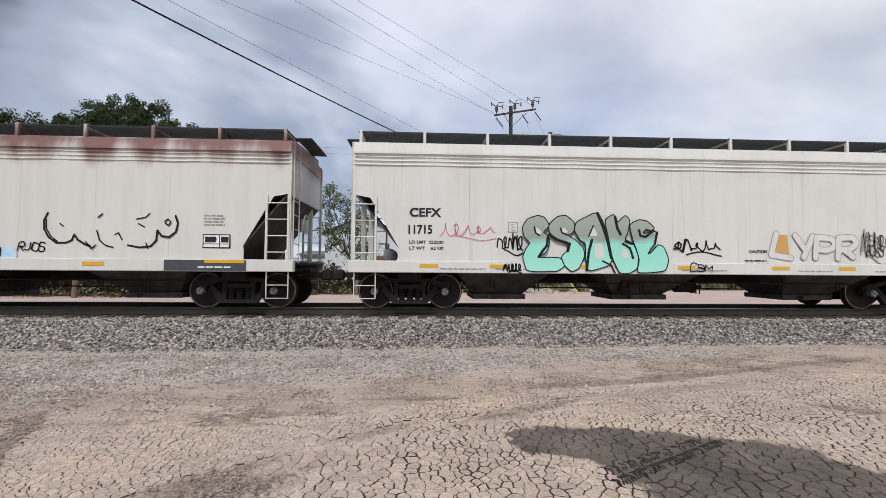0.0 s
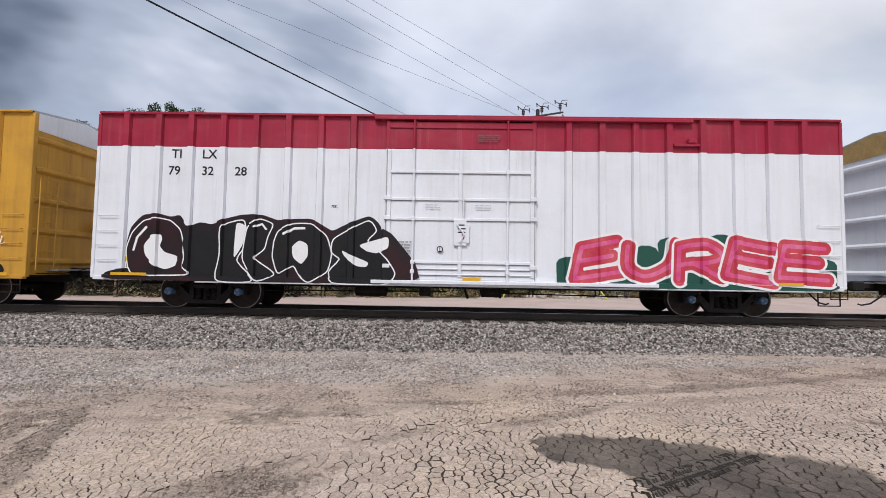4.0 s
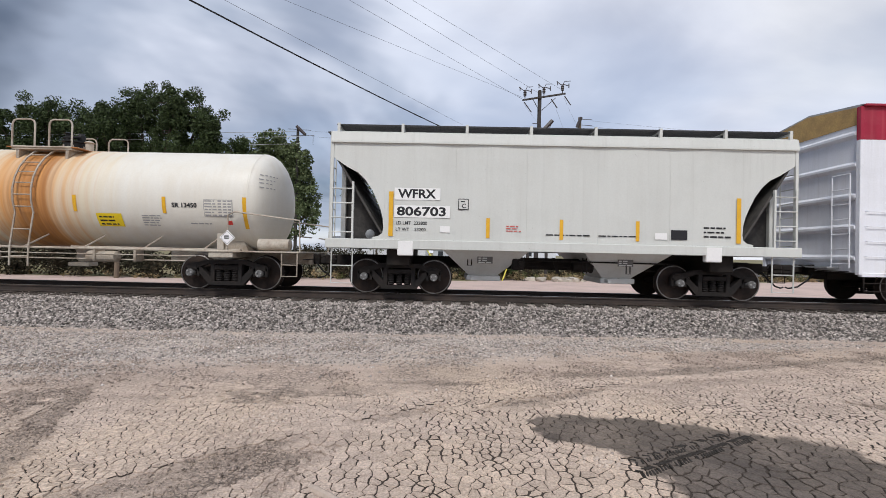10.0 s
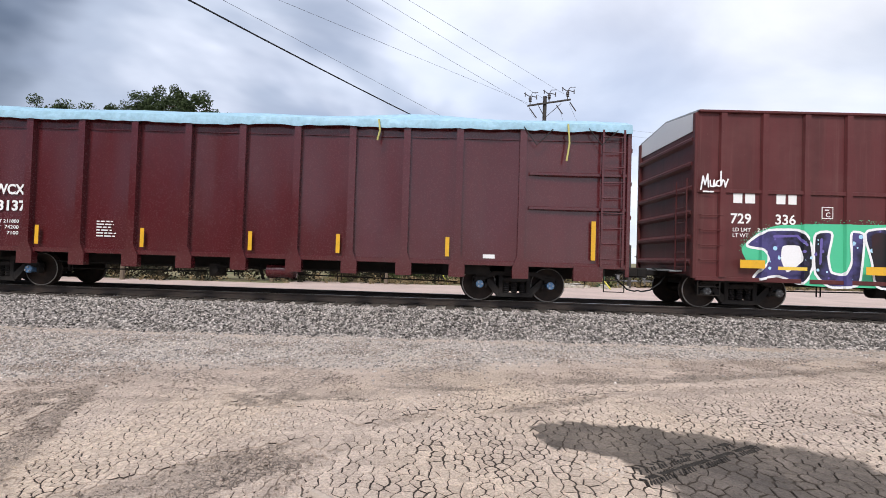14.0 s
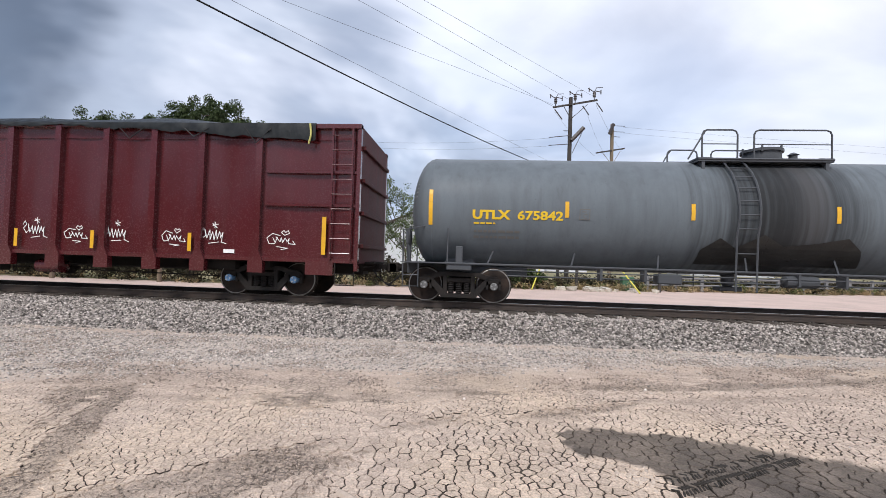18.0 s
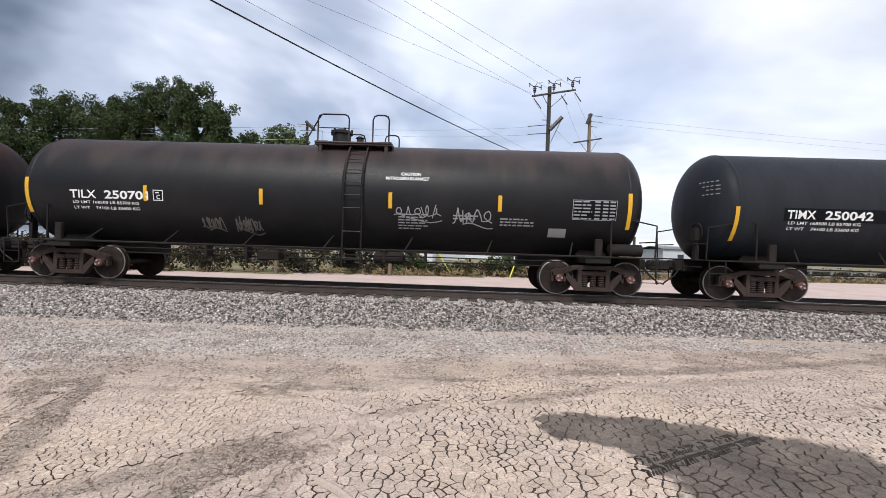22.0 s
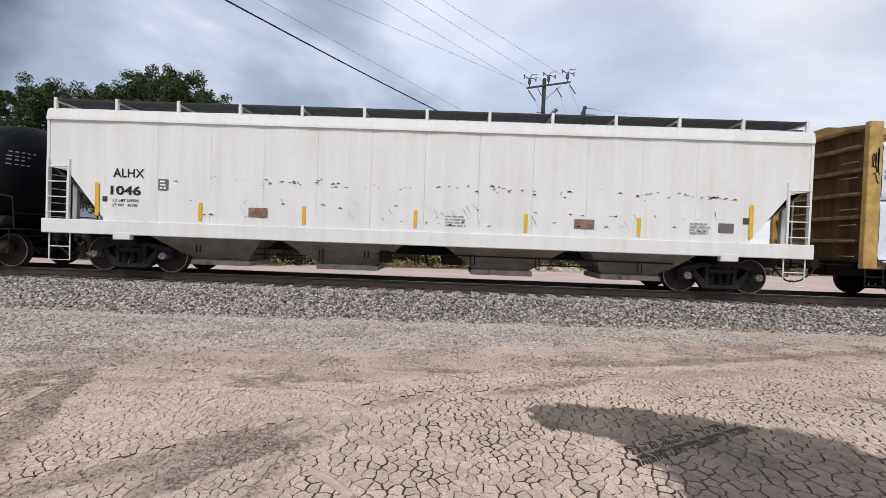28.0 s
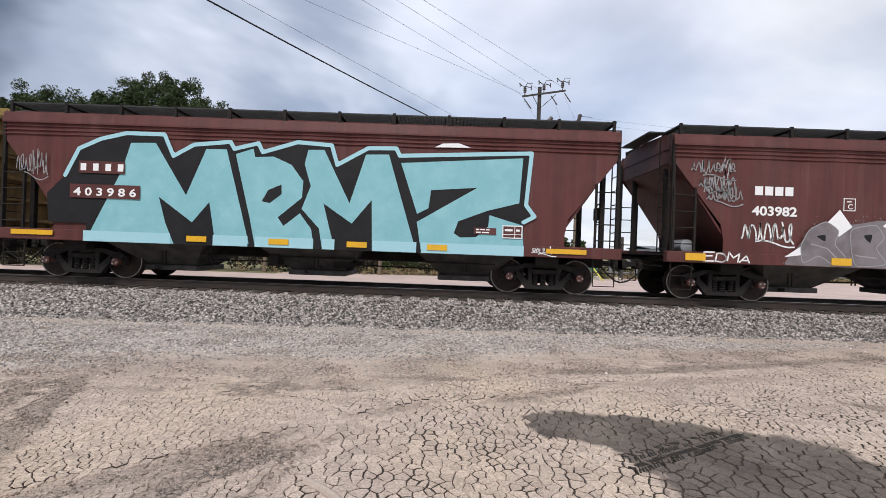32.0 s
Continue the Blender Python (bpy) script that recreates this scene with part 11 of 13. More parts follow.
def car_alhx():
    cut = [(0.0, 2.66), (0.5, 2.55), (1.42, 1.40), (1.42, 1.36)]
    car, side, sill = hopper(319.98, 9.53, "long white covered hopper with scuffed paint", PALE, 3.85, (0.98, 1.34), cut, [(-5.6, 1.5, 0.75, 0.24), (-2.1, 1.6, 0.75, 0.24), (2.1, 1.6, 0.75, 0.24), (5.6, 1.4, 0.75, 0.24)], 4.36, 0.72, 1.58, tc=7.75, bead=False, seams=12, cap=CAP_GREY, bay_paint=DUSTY_BAY, gate_paint=DUSTY_GATE, gap=0.002)
    painted("lettering", [word("ALHX", -7.85, 2.44, 0.21, LET_BLACK, w=0.78, fat=0.015), word("1046", -7.9, 2.0, 0.21, LET_BLACK, w=0.75, fat=0.03)], side, car, "worn black lettering")
    painted("weight_lettering", [word("LD LMT 239300", -7.85, 1.82, 0.07, LET_BLACK), word("LT WT   46700", -7.85, 1.70, 0.07, LET_BLACK)], side, car)
    painted("placard", [rect(-6.7, -6.45, 2.15, 2.42, LET_FADED), lines(-6.66, 2.34, 0.18, 3, LET_WHITE, 0.04, 0.08, 3, 0.003), rect(-4.4, -3.92, 1.55, 1.78, DECAL_BROWN), rect(3.75, 4.25, 1.55, 1.78, DECAL_BROWN), rect(7.3, 7.68, 1.56, 1.80, LET_FADED)], side, car, "brown placard")
    painted("small_print", [lines(0.55, 1.72, 0.6, 4, LET_GREY, seed=3), lines(6.6, 1.75, 0.6, 4, LET_GREY, seed=4)], side, car)
    stripes(car, [-8.25, 8.1], 1.45, 2.28, 0.10, Flat(-1.625))
    stripes(car, [-5.62, -3.0, -0.2, 2.55, 5.35], 1.42, 1.86, 0.085, Flat(-1.625))
    rnd = random.Random(4)
    scuff = []
    for k in range(130):
        x, z, w = rnd.uniform(-6.5, 7.8), rnd.choice((2.4, 2.42, 2.44, 1.9, 1.6)) + rnd.gauss(0, 0.05), rnd.uniform(0.02, 0.16)
        scuff.append(poly([(x, z), (x + w, z + rnd.uniform(-0.02, 0.03)), (x + w * 0.6, z + rnd.uniform(0.01, 0.05))], G_SCUFF))
    for k in range(26):
        x, z = rnd.uniform(-1.5, 3.5) if k % 2 else rnd.uniform(-7, 8), rnd.uniform(1.6, 2.1)
        scuff.append(poly([(x, z), (x + rnd.uniform(0.06, 0.3), z - rnd.uniform(0.08, 0.3)), (x + 0.02, z - 0.012)], G_SCUFF))
    painted("scuffs", scuff, side, car, "dark scrapes and scuffs")
    for x in (-7.6, 7.6):
        part("jacking_pad", G().box(x - 0.22, x + 0.22, -1.66, -1.5, 0.86, 1.06, 0.02), PALE, car)
    part("roof_gauge", G().box(-8.12, -8.0, -1.63, -1.6, 1.82, 1.95, 0.03).box(8.25 - 0.35, 8.25 - 0.2, -1.63, -1.6, 1.8, 1.95, 0.03), DARK_SHEET, car)


CUT_B = [(0.0, 3.50), (0.35, 3.05), (1.22, 1.95), (1.30, 1.55)]


def hopper_brown(centre, label):
    return hopper(centre, 7.72, label, BROWN, 3.92, (0.98, 1.26), CUT_B, [(-4.0, 1.3, 0.65, 0.26), (0.0, 1.35, 0.7, 0.26), (4.0, 1.3, 0.65, 0.26)], 4.42, 0.95, 1.36, tc=6.05, bead=True, seams=7, dark=BROWN, rail_paint=STEEL, cap=CAP_RUST)


def car_memz():
    car, side, sill = hopper_brown(362.43, "oxide-brown covered hopper with huge aqua graffiti letters")
    q = Flat(-1.66)
    # pale outline, then the black field inside it, then the aqua letters
    field = [(-6.55, 2.15), (-6.11, 2.61), (-5.78, 3.29), (-5.23, 3.55), (-4.6, 3.71), (-3.65, 3.71), (-3.41, 3.18), (-2.9, 3.48), (-1.99, 3.58), (-1.89, 3.41), (-1.29, 3.57), (-1.18, 3.35), (-0.31, 3.63),
             (0.54, 3.58), (0.69, 3.1), (1.45, 3.54), (2.15, 3.56), (2.24, 3.38), (5.52, 3.55), (5.42, 2.26), (5.64, 1.98), (5.37, 1.83), (5.4, 0.99), (-5.55, 0.98), (-5.53, 1.43), (-6.5, 1.43)]
    base = painted("graffiti", [poly(field, G_BLACK)], q, car, "black field with a pale aqua outline")
    painted("graffiti_outline", dabs([field[1:22]], 0.05, G_AQUA_LINE, 0.001, 8), q, base)
    m_one = [(-5.55, 0.98), (-4.68, 2.79), (-4.48, 3.47), (-3.86, 3.49), (-3.06, 2.21), (-2.59, 3.38), (-2.08, 3.39), (-1.45, 1.06), (-2.29, 1.04), (-2.47, 2.06), (-2.89, 1.54), (-3.74, 2.15), (-3.55, 1.49), (-3.33, 0.99)]
    e_one = [(-1.85, 3.28), (-1.41, 3.43), (-1.36, 3.22), (-0.9, 3.25), (-0.45, 3.06), (-0.14, 2.66), (-0.16, 2.25), (-0.75, 1.74), (-0.6, 1.53), (-0.2, 1.86), (0.1, 1.47), (0.16, 1.0), (-1.3, 1.02), (-1.45, 1.7), (-1.71, 2.72)]
    m_two = [(-0.04, 3.45), (0.36, 3.46), (1.03, 2.15), (1.40, 3.38), (1.97, 3.4), (2.73, 1.0), (1.63, 1.0), (1.58, 2.25), (1.10, 1.65), (0.38, 2.13), (0.69, 1.0), (0.38, 1.0), (0.29, 1.5), (-0.16, 1.97), (0.05, 2.55), (-0.12, 3.08)]
    z_one = [(2.28, 3.2), (5.31, 3.42), (5.25, 2.3), (4.45, 2.08), (3.75, 1.8), (3.65, 1.5), (3.8, 1.4), (4.2, 1.42), (4.5, 1.7), (4.52, 1.98), (5.35, 1.75), (5.4, 1.02), (2.85, 1.01), (2.72, 1.75), (4.2, 2.65), (3.05, 2.55), (3.0, 2.1), (2.72, 1.95)]
    for k, (shape, hole) in enumerate(((m_one, None), (e_one, [(-1.16, 2.13), (-1.01, 2.41), (-0.68, 2.56), (-0.67, 2.32), (-0.96, 2.09)]), (m_two, None), (z_one, None))):
        layers = [poly(shape, G_AQUA, 0.004 + 0.001 * k)]
        if hole:
            layers.append(poly(hole, G_BLACK, 0.010))
        painted("graffiti_letter", layers, q, car, "aqua sprayed letter")
    for x0, x1 in ((-5.6, -3.42), (-2.35, -1.48), (-1.3, 0.16), (0.38, 0.69), (1.63, 2.73), (2.85, 5.4)):
        painted("graffiti_patch", [rect(x0, x1, 0.985, 1.245, G_AQUA_LINE, 0.012)], q, base, "pale aqua paint over the sill")
    patch = Flat(-1.69)
    painted("lettering", [rect(-5.75, -4.6, 2.68, 2.98, BROWN), rect(-5.95, -4.2, 2.06, 2.40, BROWN), bars(-5.70, 2.74, 0.18, (0.14, 0.14, 0.14, 0.14), LET_WHITE, 0.17, 0.003), word("4 0 3 9 8 6", -5.85, 2.12, 0.19, LET_WHITE, w=1.55, fat=0.025, lift=0.003)], patch, car, "white lettering on a bare patch")
    painted("stencil", consol(4.85, 1.42, 0.5, 0.32, LET_WHITE, BROWN) + [rect(4.15, 4.7, 1.5, 1.66, BROWN), lines(4.2, 1.6, 0.45, 2, LET_WHITE, 0.03, 0.07, 4, 0.003)], patch, car)
    painted("reflector", [rect(-7.4, -6.35, 1.10, 1.22, STRIPE)] + [rect(x, x + 0.5, 1.06, 1.20, STRIPE) for x in (-3.0, -0.95, 1.0, 3.0)] + [rect(5.95, 6.95, 1.08, 1.20, STRIPE)], Flat(-1.69), car)
    painted("graffiti_tag", [scrawl(-7.35, 2.6, 0.8, 0.6, LET_GREY, 3, 8, 0.01), scrawl(5.6, 1.05, 0.6, 0.2, LET_WHITE, 4, r=0.012), poly([(3.1, 3.62), (3.3, 3.72), (3.7, 3.74), (4.0, 3.64)], G_WHITE)], q, car)


def car_last():
    car, side, sill = hopper_brown(379.23, "oxide-brown covered hopper with white scrawls")
    q = Flat(-1.66)
    painted("lettering", [bars(-5.7, 2.72, 0.22, (0.2, 0.2, 0.2, 0.2), LET_WHITE, 0.05), word("403982", -5.75, 2.22, 0.22, LET_WHITE, w=1.1, fat=0.03)] + plate_mark(-3.5, 2.4, 0.3, LET_WHITE, BROWN), side, car, "white lettering")
    painted("graffiti_tag", [scrawl(-7.3, 3.15, 1.1, 0.45, LET_GREY, 31, 9, 0.014), scrawl(-7.1, 2.75, 0.9, 0.45, LET_GREY, 32, 8, 0.014), scrawl(-6.9, 2.5, 0.9, 0.4, LET_GREY, 33, 8, 0.014), scrawl(-6.0, 1.55, 1.3, 0.5, LET_WHITE, 34, 7, 0.02), tag("EDMA", -6.95, 1.04, 1.2, 0.22, LET_WHITE, 0.018, 12, 0.04)], side, car, "white scrawled tags")
    wild(car, q, [poly(soft([(-4.95, 1.05), (-4.6, 1.5), (-4.2, 2.0), (-3.85, 2.15), (-3.3, 2.05), (-2.6, 2.2), (-1.8, 2.1), (-0.9, 2.25), (-0.1, 2.0), (0.5, 1.4), (0.6, 1.0), (-4.9, 1.0)]), G_PRIMER, 0),
                  poly([(-3.95, 2.05), (-3.62, 2.42), (-3.30, 2.0), (-3.62, 1.75)], G_WHITE, 0.001), poly([(-2.55, 2.05), (-2.1, 2.44), (-1.75, 2.05), (-2.1, 1.8)], G_WHITE, 0.001), poly([(-4.95, 1.2), (-4.35, 1.62), (-4.3, 1.3)], G_WHITE, 0.001)], [
        (G_PRIMER, LET_GREY, 0.022, [(-4.35, 1.9), (-3.95, 2.12), (-3.62, 1.9), (-3.75, 1.55), (-3.4, 1.2), (-3.7, 1.02), (-4.1, 1.3), (-4.5, 1.05), (-4.55, 1.5)], [(G_BLACK, [(-4.2, 1.75), (-3.95, 1.8), (-3.95, 1.6)])], [(LET_GREY, 0.014, [(-4.3, 1.55), (-3.9, 1.45), (-3.6, 1.15)])]),
        (G_PRIMER, LET_GREY, 0.022, [(-3.35, 1.95), (-2.7, 2.08), (-2.5, 1.75), (-2.75, 1.5), (-2.4, 1.1), (-3.2, 1.02), (-3.3, 1.4)], [(G_BLACK, [(-3.05, 1.8), (-2.8, 1.85), (-2.85, 1.6)])], [(LET_GREY, 0.014, [(-3.2, 1.3), (-2.7, 1.25)])]),
        (G_PRIMER, LET_GREY, 0.022, [(-2.3, 1.9), (-1.85, 2.0), (-1.6, 1.6), (-1.3, 2.05), (-0.95, 1.95), (-1.2, 1.4), (-1.0, 1.02), (-2.2, 1.02), (-2.05, 1.4)], [], [(LET_GREY, 0.014, [(-2.05, 1.7), (-1.7, 1.25), (-1.35, 1.7)])]),
        (G_PRIMER, LET_GREY, 0.022, [(-0.85, 1.9), (-0.2, 2.0), (0.15, 1.6), (0.4, 1.02), (-0.8, 1.02), (-0.6, 1.4)], [(G_BLACK, [(-0.5, 1.75), (-0.2, 1.75), (-0.3, 1.5)])], []),
    ], "grey graffiti with pale outlines and white points")
    painted("overspray", [mist([[(-4.9, 1.1), (-4.2, 2.05), (-2.6, 2.2), (-0.9, 2.25), (0.5, 1.4)]], 0.08, 260, LET_GREY, 21, -0.001, (0.004, 0.012))], q, car, "pale overspray")
    painted("reflector", [rect(x, x + 0.5, 1.04, 1.22, STRIPE) for x in (-7.4, -3.8, -1.6, 0.6, 2.8)], Flat(-1.68), car)


# ---- tank cars ----


def tank_car(centre, label, paint, R, zc, half, plat, ladder_x, dome, bars_x, end_bars, band=None, frame_paint=None, iron=None, cap=None, tc=None, overhang=0.75, bar_z=(2.1, 2.55), end_bar_z=(1.6, 2.5), bar_w=0.095, loops=None):
    """half: to where the shell meets its heads. plat: (x0, x1) of the top platform; loops: (x0, x1) of its hand rails; dome: (x, radius, height)."""
    car = start_car("tank_car", label, "tank car", centre)
    fp = frame_paint or STEEL
    prof = []
    hd = 0.42 * R
    for k in range(9):
        a = math.pi / 2 * k / 8
        prof.append((-half - hd * math.cos(a), max(0.02, R * math.sin(a))))
    n = 9
    prof2 = [(-half + 2 * half * k / n, R) for k in range(1, n)]
    prof3 = [(-x, r) for x, r in reversed(prof)]
    part("tank_shell", G().lathe(prof + prof2 + prof3, "x", (0, 0, zc), 56), paint, car, smooth=True)
    for x in (-half, half):
        part("weld_seam", G().lathe([(x - 0.03, R + 0.002), (x - 0.01, R + 0.008), (x + 0.01, R + 0.008), (x + 0.03, R + 0.002)], "x", (0, 0, zc), 56, close=False), paint, car, smooth=True)
    if band:
        part("repaint_band", G().lathe([(band[0], R + 0.001), (band[0] + 0.01, R + 0.005), (band[1] - 0.01, R + 0.005), (band[1], R + 0.001)], "x", (0, 0, zc), 56, close=False), BAND, car, "charcoal repainted band", smooth=True)
    tc = tc or half - 0.85
    end = half + overhang
    top = zc + R
    side = Flat(radius=R + 0.006, zc=zc)
    # stub sills, saddles, end platforms with rails
    for e in (-1, 1):
        X = lambda a: e * a
        part("stub_sill", G().box(*sorted((X(half - 2.6), X(end))), -0.33, 0.33, 0.70, 1.02, 0.02), fp, car)
        part("saddle", G().prism([(X(tc - 0.45), 1.0), (X(tc + 0.45), 1.0), (X(tc + 0.30), zc - R * 0.80), (X(tc - 0.30), zc - R * 0.80)], -0.80, 0.80), fp, car)
        part("bolster", G().box(*sorted((X(tc - 0.32), X(tc + 0.32))), -1.42, 1.42, 0.86, 1.03, 0.02), fp, car)
        part("end_platform", G().box(*sorted((X(half - 0.5), X(end))), -1.45, 1.45, 1.015, 1.05, 0.006), fp, car)
        g = G()
        xa, xb = X(half - 0.45), X(end - 0.04)
        for s in (-1, 1):
            g = G()
            g.tube([(xa, s * 1.42, 1.03), (xa, s * 1.42, 1.95), (X(half - 0.28), s * 1.42, 2.05), (xb, s * 1.36, 1.86), (xb, s * 1.3, 1.03)], 0.022, 5)
            g.tube([(xb, s * 1.3, 1.45), (xb, s * 0.35, 1.45)], 0.018, 5)
            part("handrail", g, fp, car, smooth=True)
        for s in (-1, 1):
            sill_step(car, *sorted((X(end - 0.06), X(end - 0.46))), s * 1.42, 1.0, fp, 0.42)
            part("jack_bracket", G().box(*sorted((X(tc - 0.09), X(tc + 0.09))), *sorted((s * 1.33, s * 1.44)), 1.03, 1.48, 0.015), fp, car)
    # side rail pipes and their brackets
    for s in (-1, 1):
        part("side_rail", G().tube([(-half + 0.4, s * 1.43, 1.03), (half - 0.4, s * 1.43, 1.03)], 0.028, 6), fp, car, smooth=True)
        for k in range(-3, 4):
            x = k * half * 0.27
            part("rail_bracket", G().tube([(x, s * 1.43, 1.03), (x + 0.16, s * math.sqrt(max(0.2, R * R - (1.38 - zc) ** 2)), 1.38)], 0.022, 5), fp, car)
    # ladders that follow the round of the tank up to the platform
    for s in (-1, 1):
        g, rung_at = G(), []
        arc = [(s * 1.50, 0.55), (s * 1.50, 1.05)] + [(s * (R + 0.10) * math.cos(a), zc + (R + 0.10) * math.sin(a)) for a in [radians(d) for d in range(-20, 76, 12)]]
        for x in (ladder_x - 0.24, ladder_x + 0.24):
            g.tube([(x, y, z) for y, z in arc], 0.024, 5)
        for k in range(len(arc) - 1):
            for u in (0.5,):
                y, z = arc[k][0] * (1 - u) + arc[k + 1][0] * u, arc[k][1] * (1 - u) + arc[k + 1][1] * u
                if k >= 0:
                    rung_at.append((y, z))
        lad = part("ladder", g, fp if frame_paint else paint, car, smooth=True)
        rung = None
        for y, z in rung_at:
            m = pose(ladder_x, y, z)
            if rung is None:
                rung = part("rung", G().tube([(-0.24, 0, 0), (0.24, 0, 0)], 0.014, 5), fp if frame_paint else paint, lad, at=m)
            else:
                again(rung, "rung", lad, m)
    p0, p1 = plat
    pp = fp if frame_paint else BLACK_MATT if paint is BLACK_BROWN else paint
    g = G()
    for s in (-1, 1):
        g.box(p0, p1, *sorted((s * 1.0, s * 0.48)), top - 0.16, top - 0.12)
        g.tube([(p0, s * 1.0, top - 0.1), (p1, s * 1.0, top - 0.1)], 0.03, 5)
    g.box(p0, p0 + 0.35, -1.0, 1.0, top - 0.1, top - 0.06).box(p1 - 0.35, p1, -1.0, 1.0, top - 0.1, top - 0.06)
    part("top_platform", g, pp, car)
    for x in (p0 + 0.1, p1 - 0.18):
        part("platform_support", G().box(x, x + 0.08, -0.98, 0.98, top - 0.4, top - 0.1), pp, car)
    for a, b in loops or ((p0, p0 + (p1 - p0) * 0.38), (p1 - (p1 - p0) * 0.38, p1)):
        for s in (-1, 1):
            y, c = s * 1.0, min(0.12, (b - a) * 0.3)
            g = G().tube([(a, y, top - 0.1), (a, y, top + 0.64 - c), (a + c * 0.3, y, top + 0.64 - c * 0.3), (a + c, y, top + 0.64), (b - c, y, top + 0.64), (b - c * 0.3, y, top + 0.64 - c * 0.3), (b, y, top + 0.64 - c), (b, y, top - 0.1)], 0.022, 6)
            if b - a > 0.7:
                g.tube([(a, y, top + 0.28), (b, y, top + 0.28)], 0.014, 5)
            part("platform_rail", g, pp, car, smooth=True)
        if (a, b) == (loops or ((p0, 0),))[0]:
            for s in (-1, 1):
                part("platform_brace", G().tube([(a - 0.34, s * 1.0, top - 0.12), (a + 0.02, s * 1.0, top + 0.52), (a + 0.10, s * 1.0, top + 0.64)], 0.02, 6), pp, car, smooth=True)
    dx, dr, dh = dome
    d = part("manway", G().lathe([(top - 0.15, dr), (top + dh - 0.08, dr), (top + dh - 0.07, dr + 0.05), (top + dh, dr + 0.05), (top + dh + 0.05, dr * 0.7), (top + dh + 0.07, 0.03)], "z", (dx, 0, 0), 20), pp, car, smooth=True)
    for k in range(6):
        a = 1.047 * k
        part("manway_bolt", G().lathe([(top + dh - 0.1, 0.03), (top + dh + 0.06, 0.03)], "z", (dx + (dr + 0.03) * math.cos(a), (dr + 0.03) * math.sin(a), 0), 6), pp, d)
    part("valve", G().lathe([(top - 0.1, 0.10), (top + 0.22, 0.10), (top + 0.24, 0.14), (top + 0.3, 0.05)], "z", (dx + dr + 0.3, -0.1, 0), 10), pp, car, smooth=True)
    part("valve", G().lathe([(top - 0.1, 0.07), (top + 0.15, 0.07), (top + 0.17, 0.02)], "z", (dx - dr - 0.25, 0.15, 0), 10), pp, car, smooth=True)
    # bottom fittings
    part("bottom_outlet", G().lathe([(0.62, 0.10), (0.70, 0.16), (0.9, 0.16), (zc - R + 0.05, 0.24)], "z", (0.35, 0, 0), 12).box(0.05, 0.65, -0.18, 0.18, 0.50, 0.62, 0.02), fp, car, smooth=True)
    part("brake_rigging", G().tube([(-half + 1.5, -0.75, 0.74), (half - 1.5, -0.75, 0.74)], 0.02, 5).tube([(-half + 1.5, -1.0, 0.88), (half - 1.5, -1.0, 0.88)], 0.016, 5).box(-1.9, -1.3, -1.05, -0.7, 0.66, 0.92, 0.03)
         .lathe([(1.2, 0.05), (1.25, 0.15), (2.0, 0.15), (2.05, 0.05)], "x", (0, -0.85, 0.82), 12), fp, car)
    for x in (-3.3, -2.2, 1.5, 2.6):
        part("hanger", G().box(x - 0.03, x + 0.03, -1.03, -0.72, 0.70, 1.05), fp, car)
    brake_wheel(car, -end + 0.12, -0.7, 1.75, fp)
    part("brake_stand", G().box(-end + 0.05, -end + 0.15, -0.78, -0.62, 1.03, 1.6), fp, car)
    part("air_reservoir", G().lathe([(-0.45, 0.04), (-0.4, 0.16), (0.4, 0.16), (0.45, 0.04)], "x", (end - 0.75, -1.15, 1.22), 14), fp, car, smooth=True)
    for e in (-1, 1):
        truck(car, e * tc, iron, cap)
    couplers(car, end, (0.72, 1.0), 0.58)
    # rows of small print on both heads
    for e in (-1, 1):
        g = G()
        for k, (z, y0, y1) in enumerate(((zc + 0.62, -1.12, -0.62), (zc + 0.50, -1.18, -0.70), (zc + 0.40, -1.2, -0.85), (zc + 0.28, -1.22, -0.78))):
            y = y0
            while y < y1:
                d = 0.05 + 0.04 * ((k * 7 + int(y * 50)) % 3)
                X = lambda v, w: e * (half + hd * math.sqrt(max(0.0, 1 - (v * v + (w - zc) ** 2) / R ** 2)) + 0.012)
                g.add([(X(v, w), v, w) for v, w in ((y, z), (y + d * 0.8, z), (y + d * 0.8, z + 0.026), (y, z + 0.026))], [(0, 1, 2, 3)])
                y += d + 0.03
        part("head_print", g, LET_GREY, car, "pale small print on the tank head")
    stripes(car, bars_x, bar_z[0], bar_z[1], bar_w, side)
    for x in end_bars:
        painted("reflector", [rect(x - 0.05, x + 0.05, end_bar_z[0], end_bar_z[1], STRIPE)], side, car, "yellow reflective stripe")
    return car, side


def hazard(x, z, s, side, car, dark=False):
    d = lambda k: [(x - s * k, z), (x, z - s * k), (x + s * k, z), (x, z + s * k)]
    painted("hazard_placard", [poly(d(1), G_WHITE if not dark else DECAL_GREY, 0.01), poly(d(0.86), LET_BLACK if not dark else LET_FADED, 0.012), poly(d(0.80), G_WHITE if not dark else DECAL_GREY, 0.014), lines(x - s * 0.4, z + s * 0.1, s * 0.8, 2, LET_BLACK, s * 0.16, s * 0.26, 3, 0.016)], side, car, "diamond hazard placard")


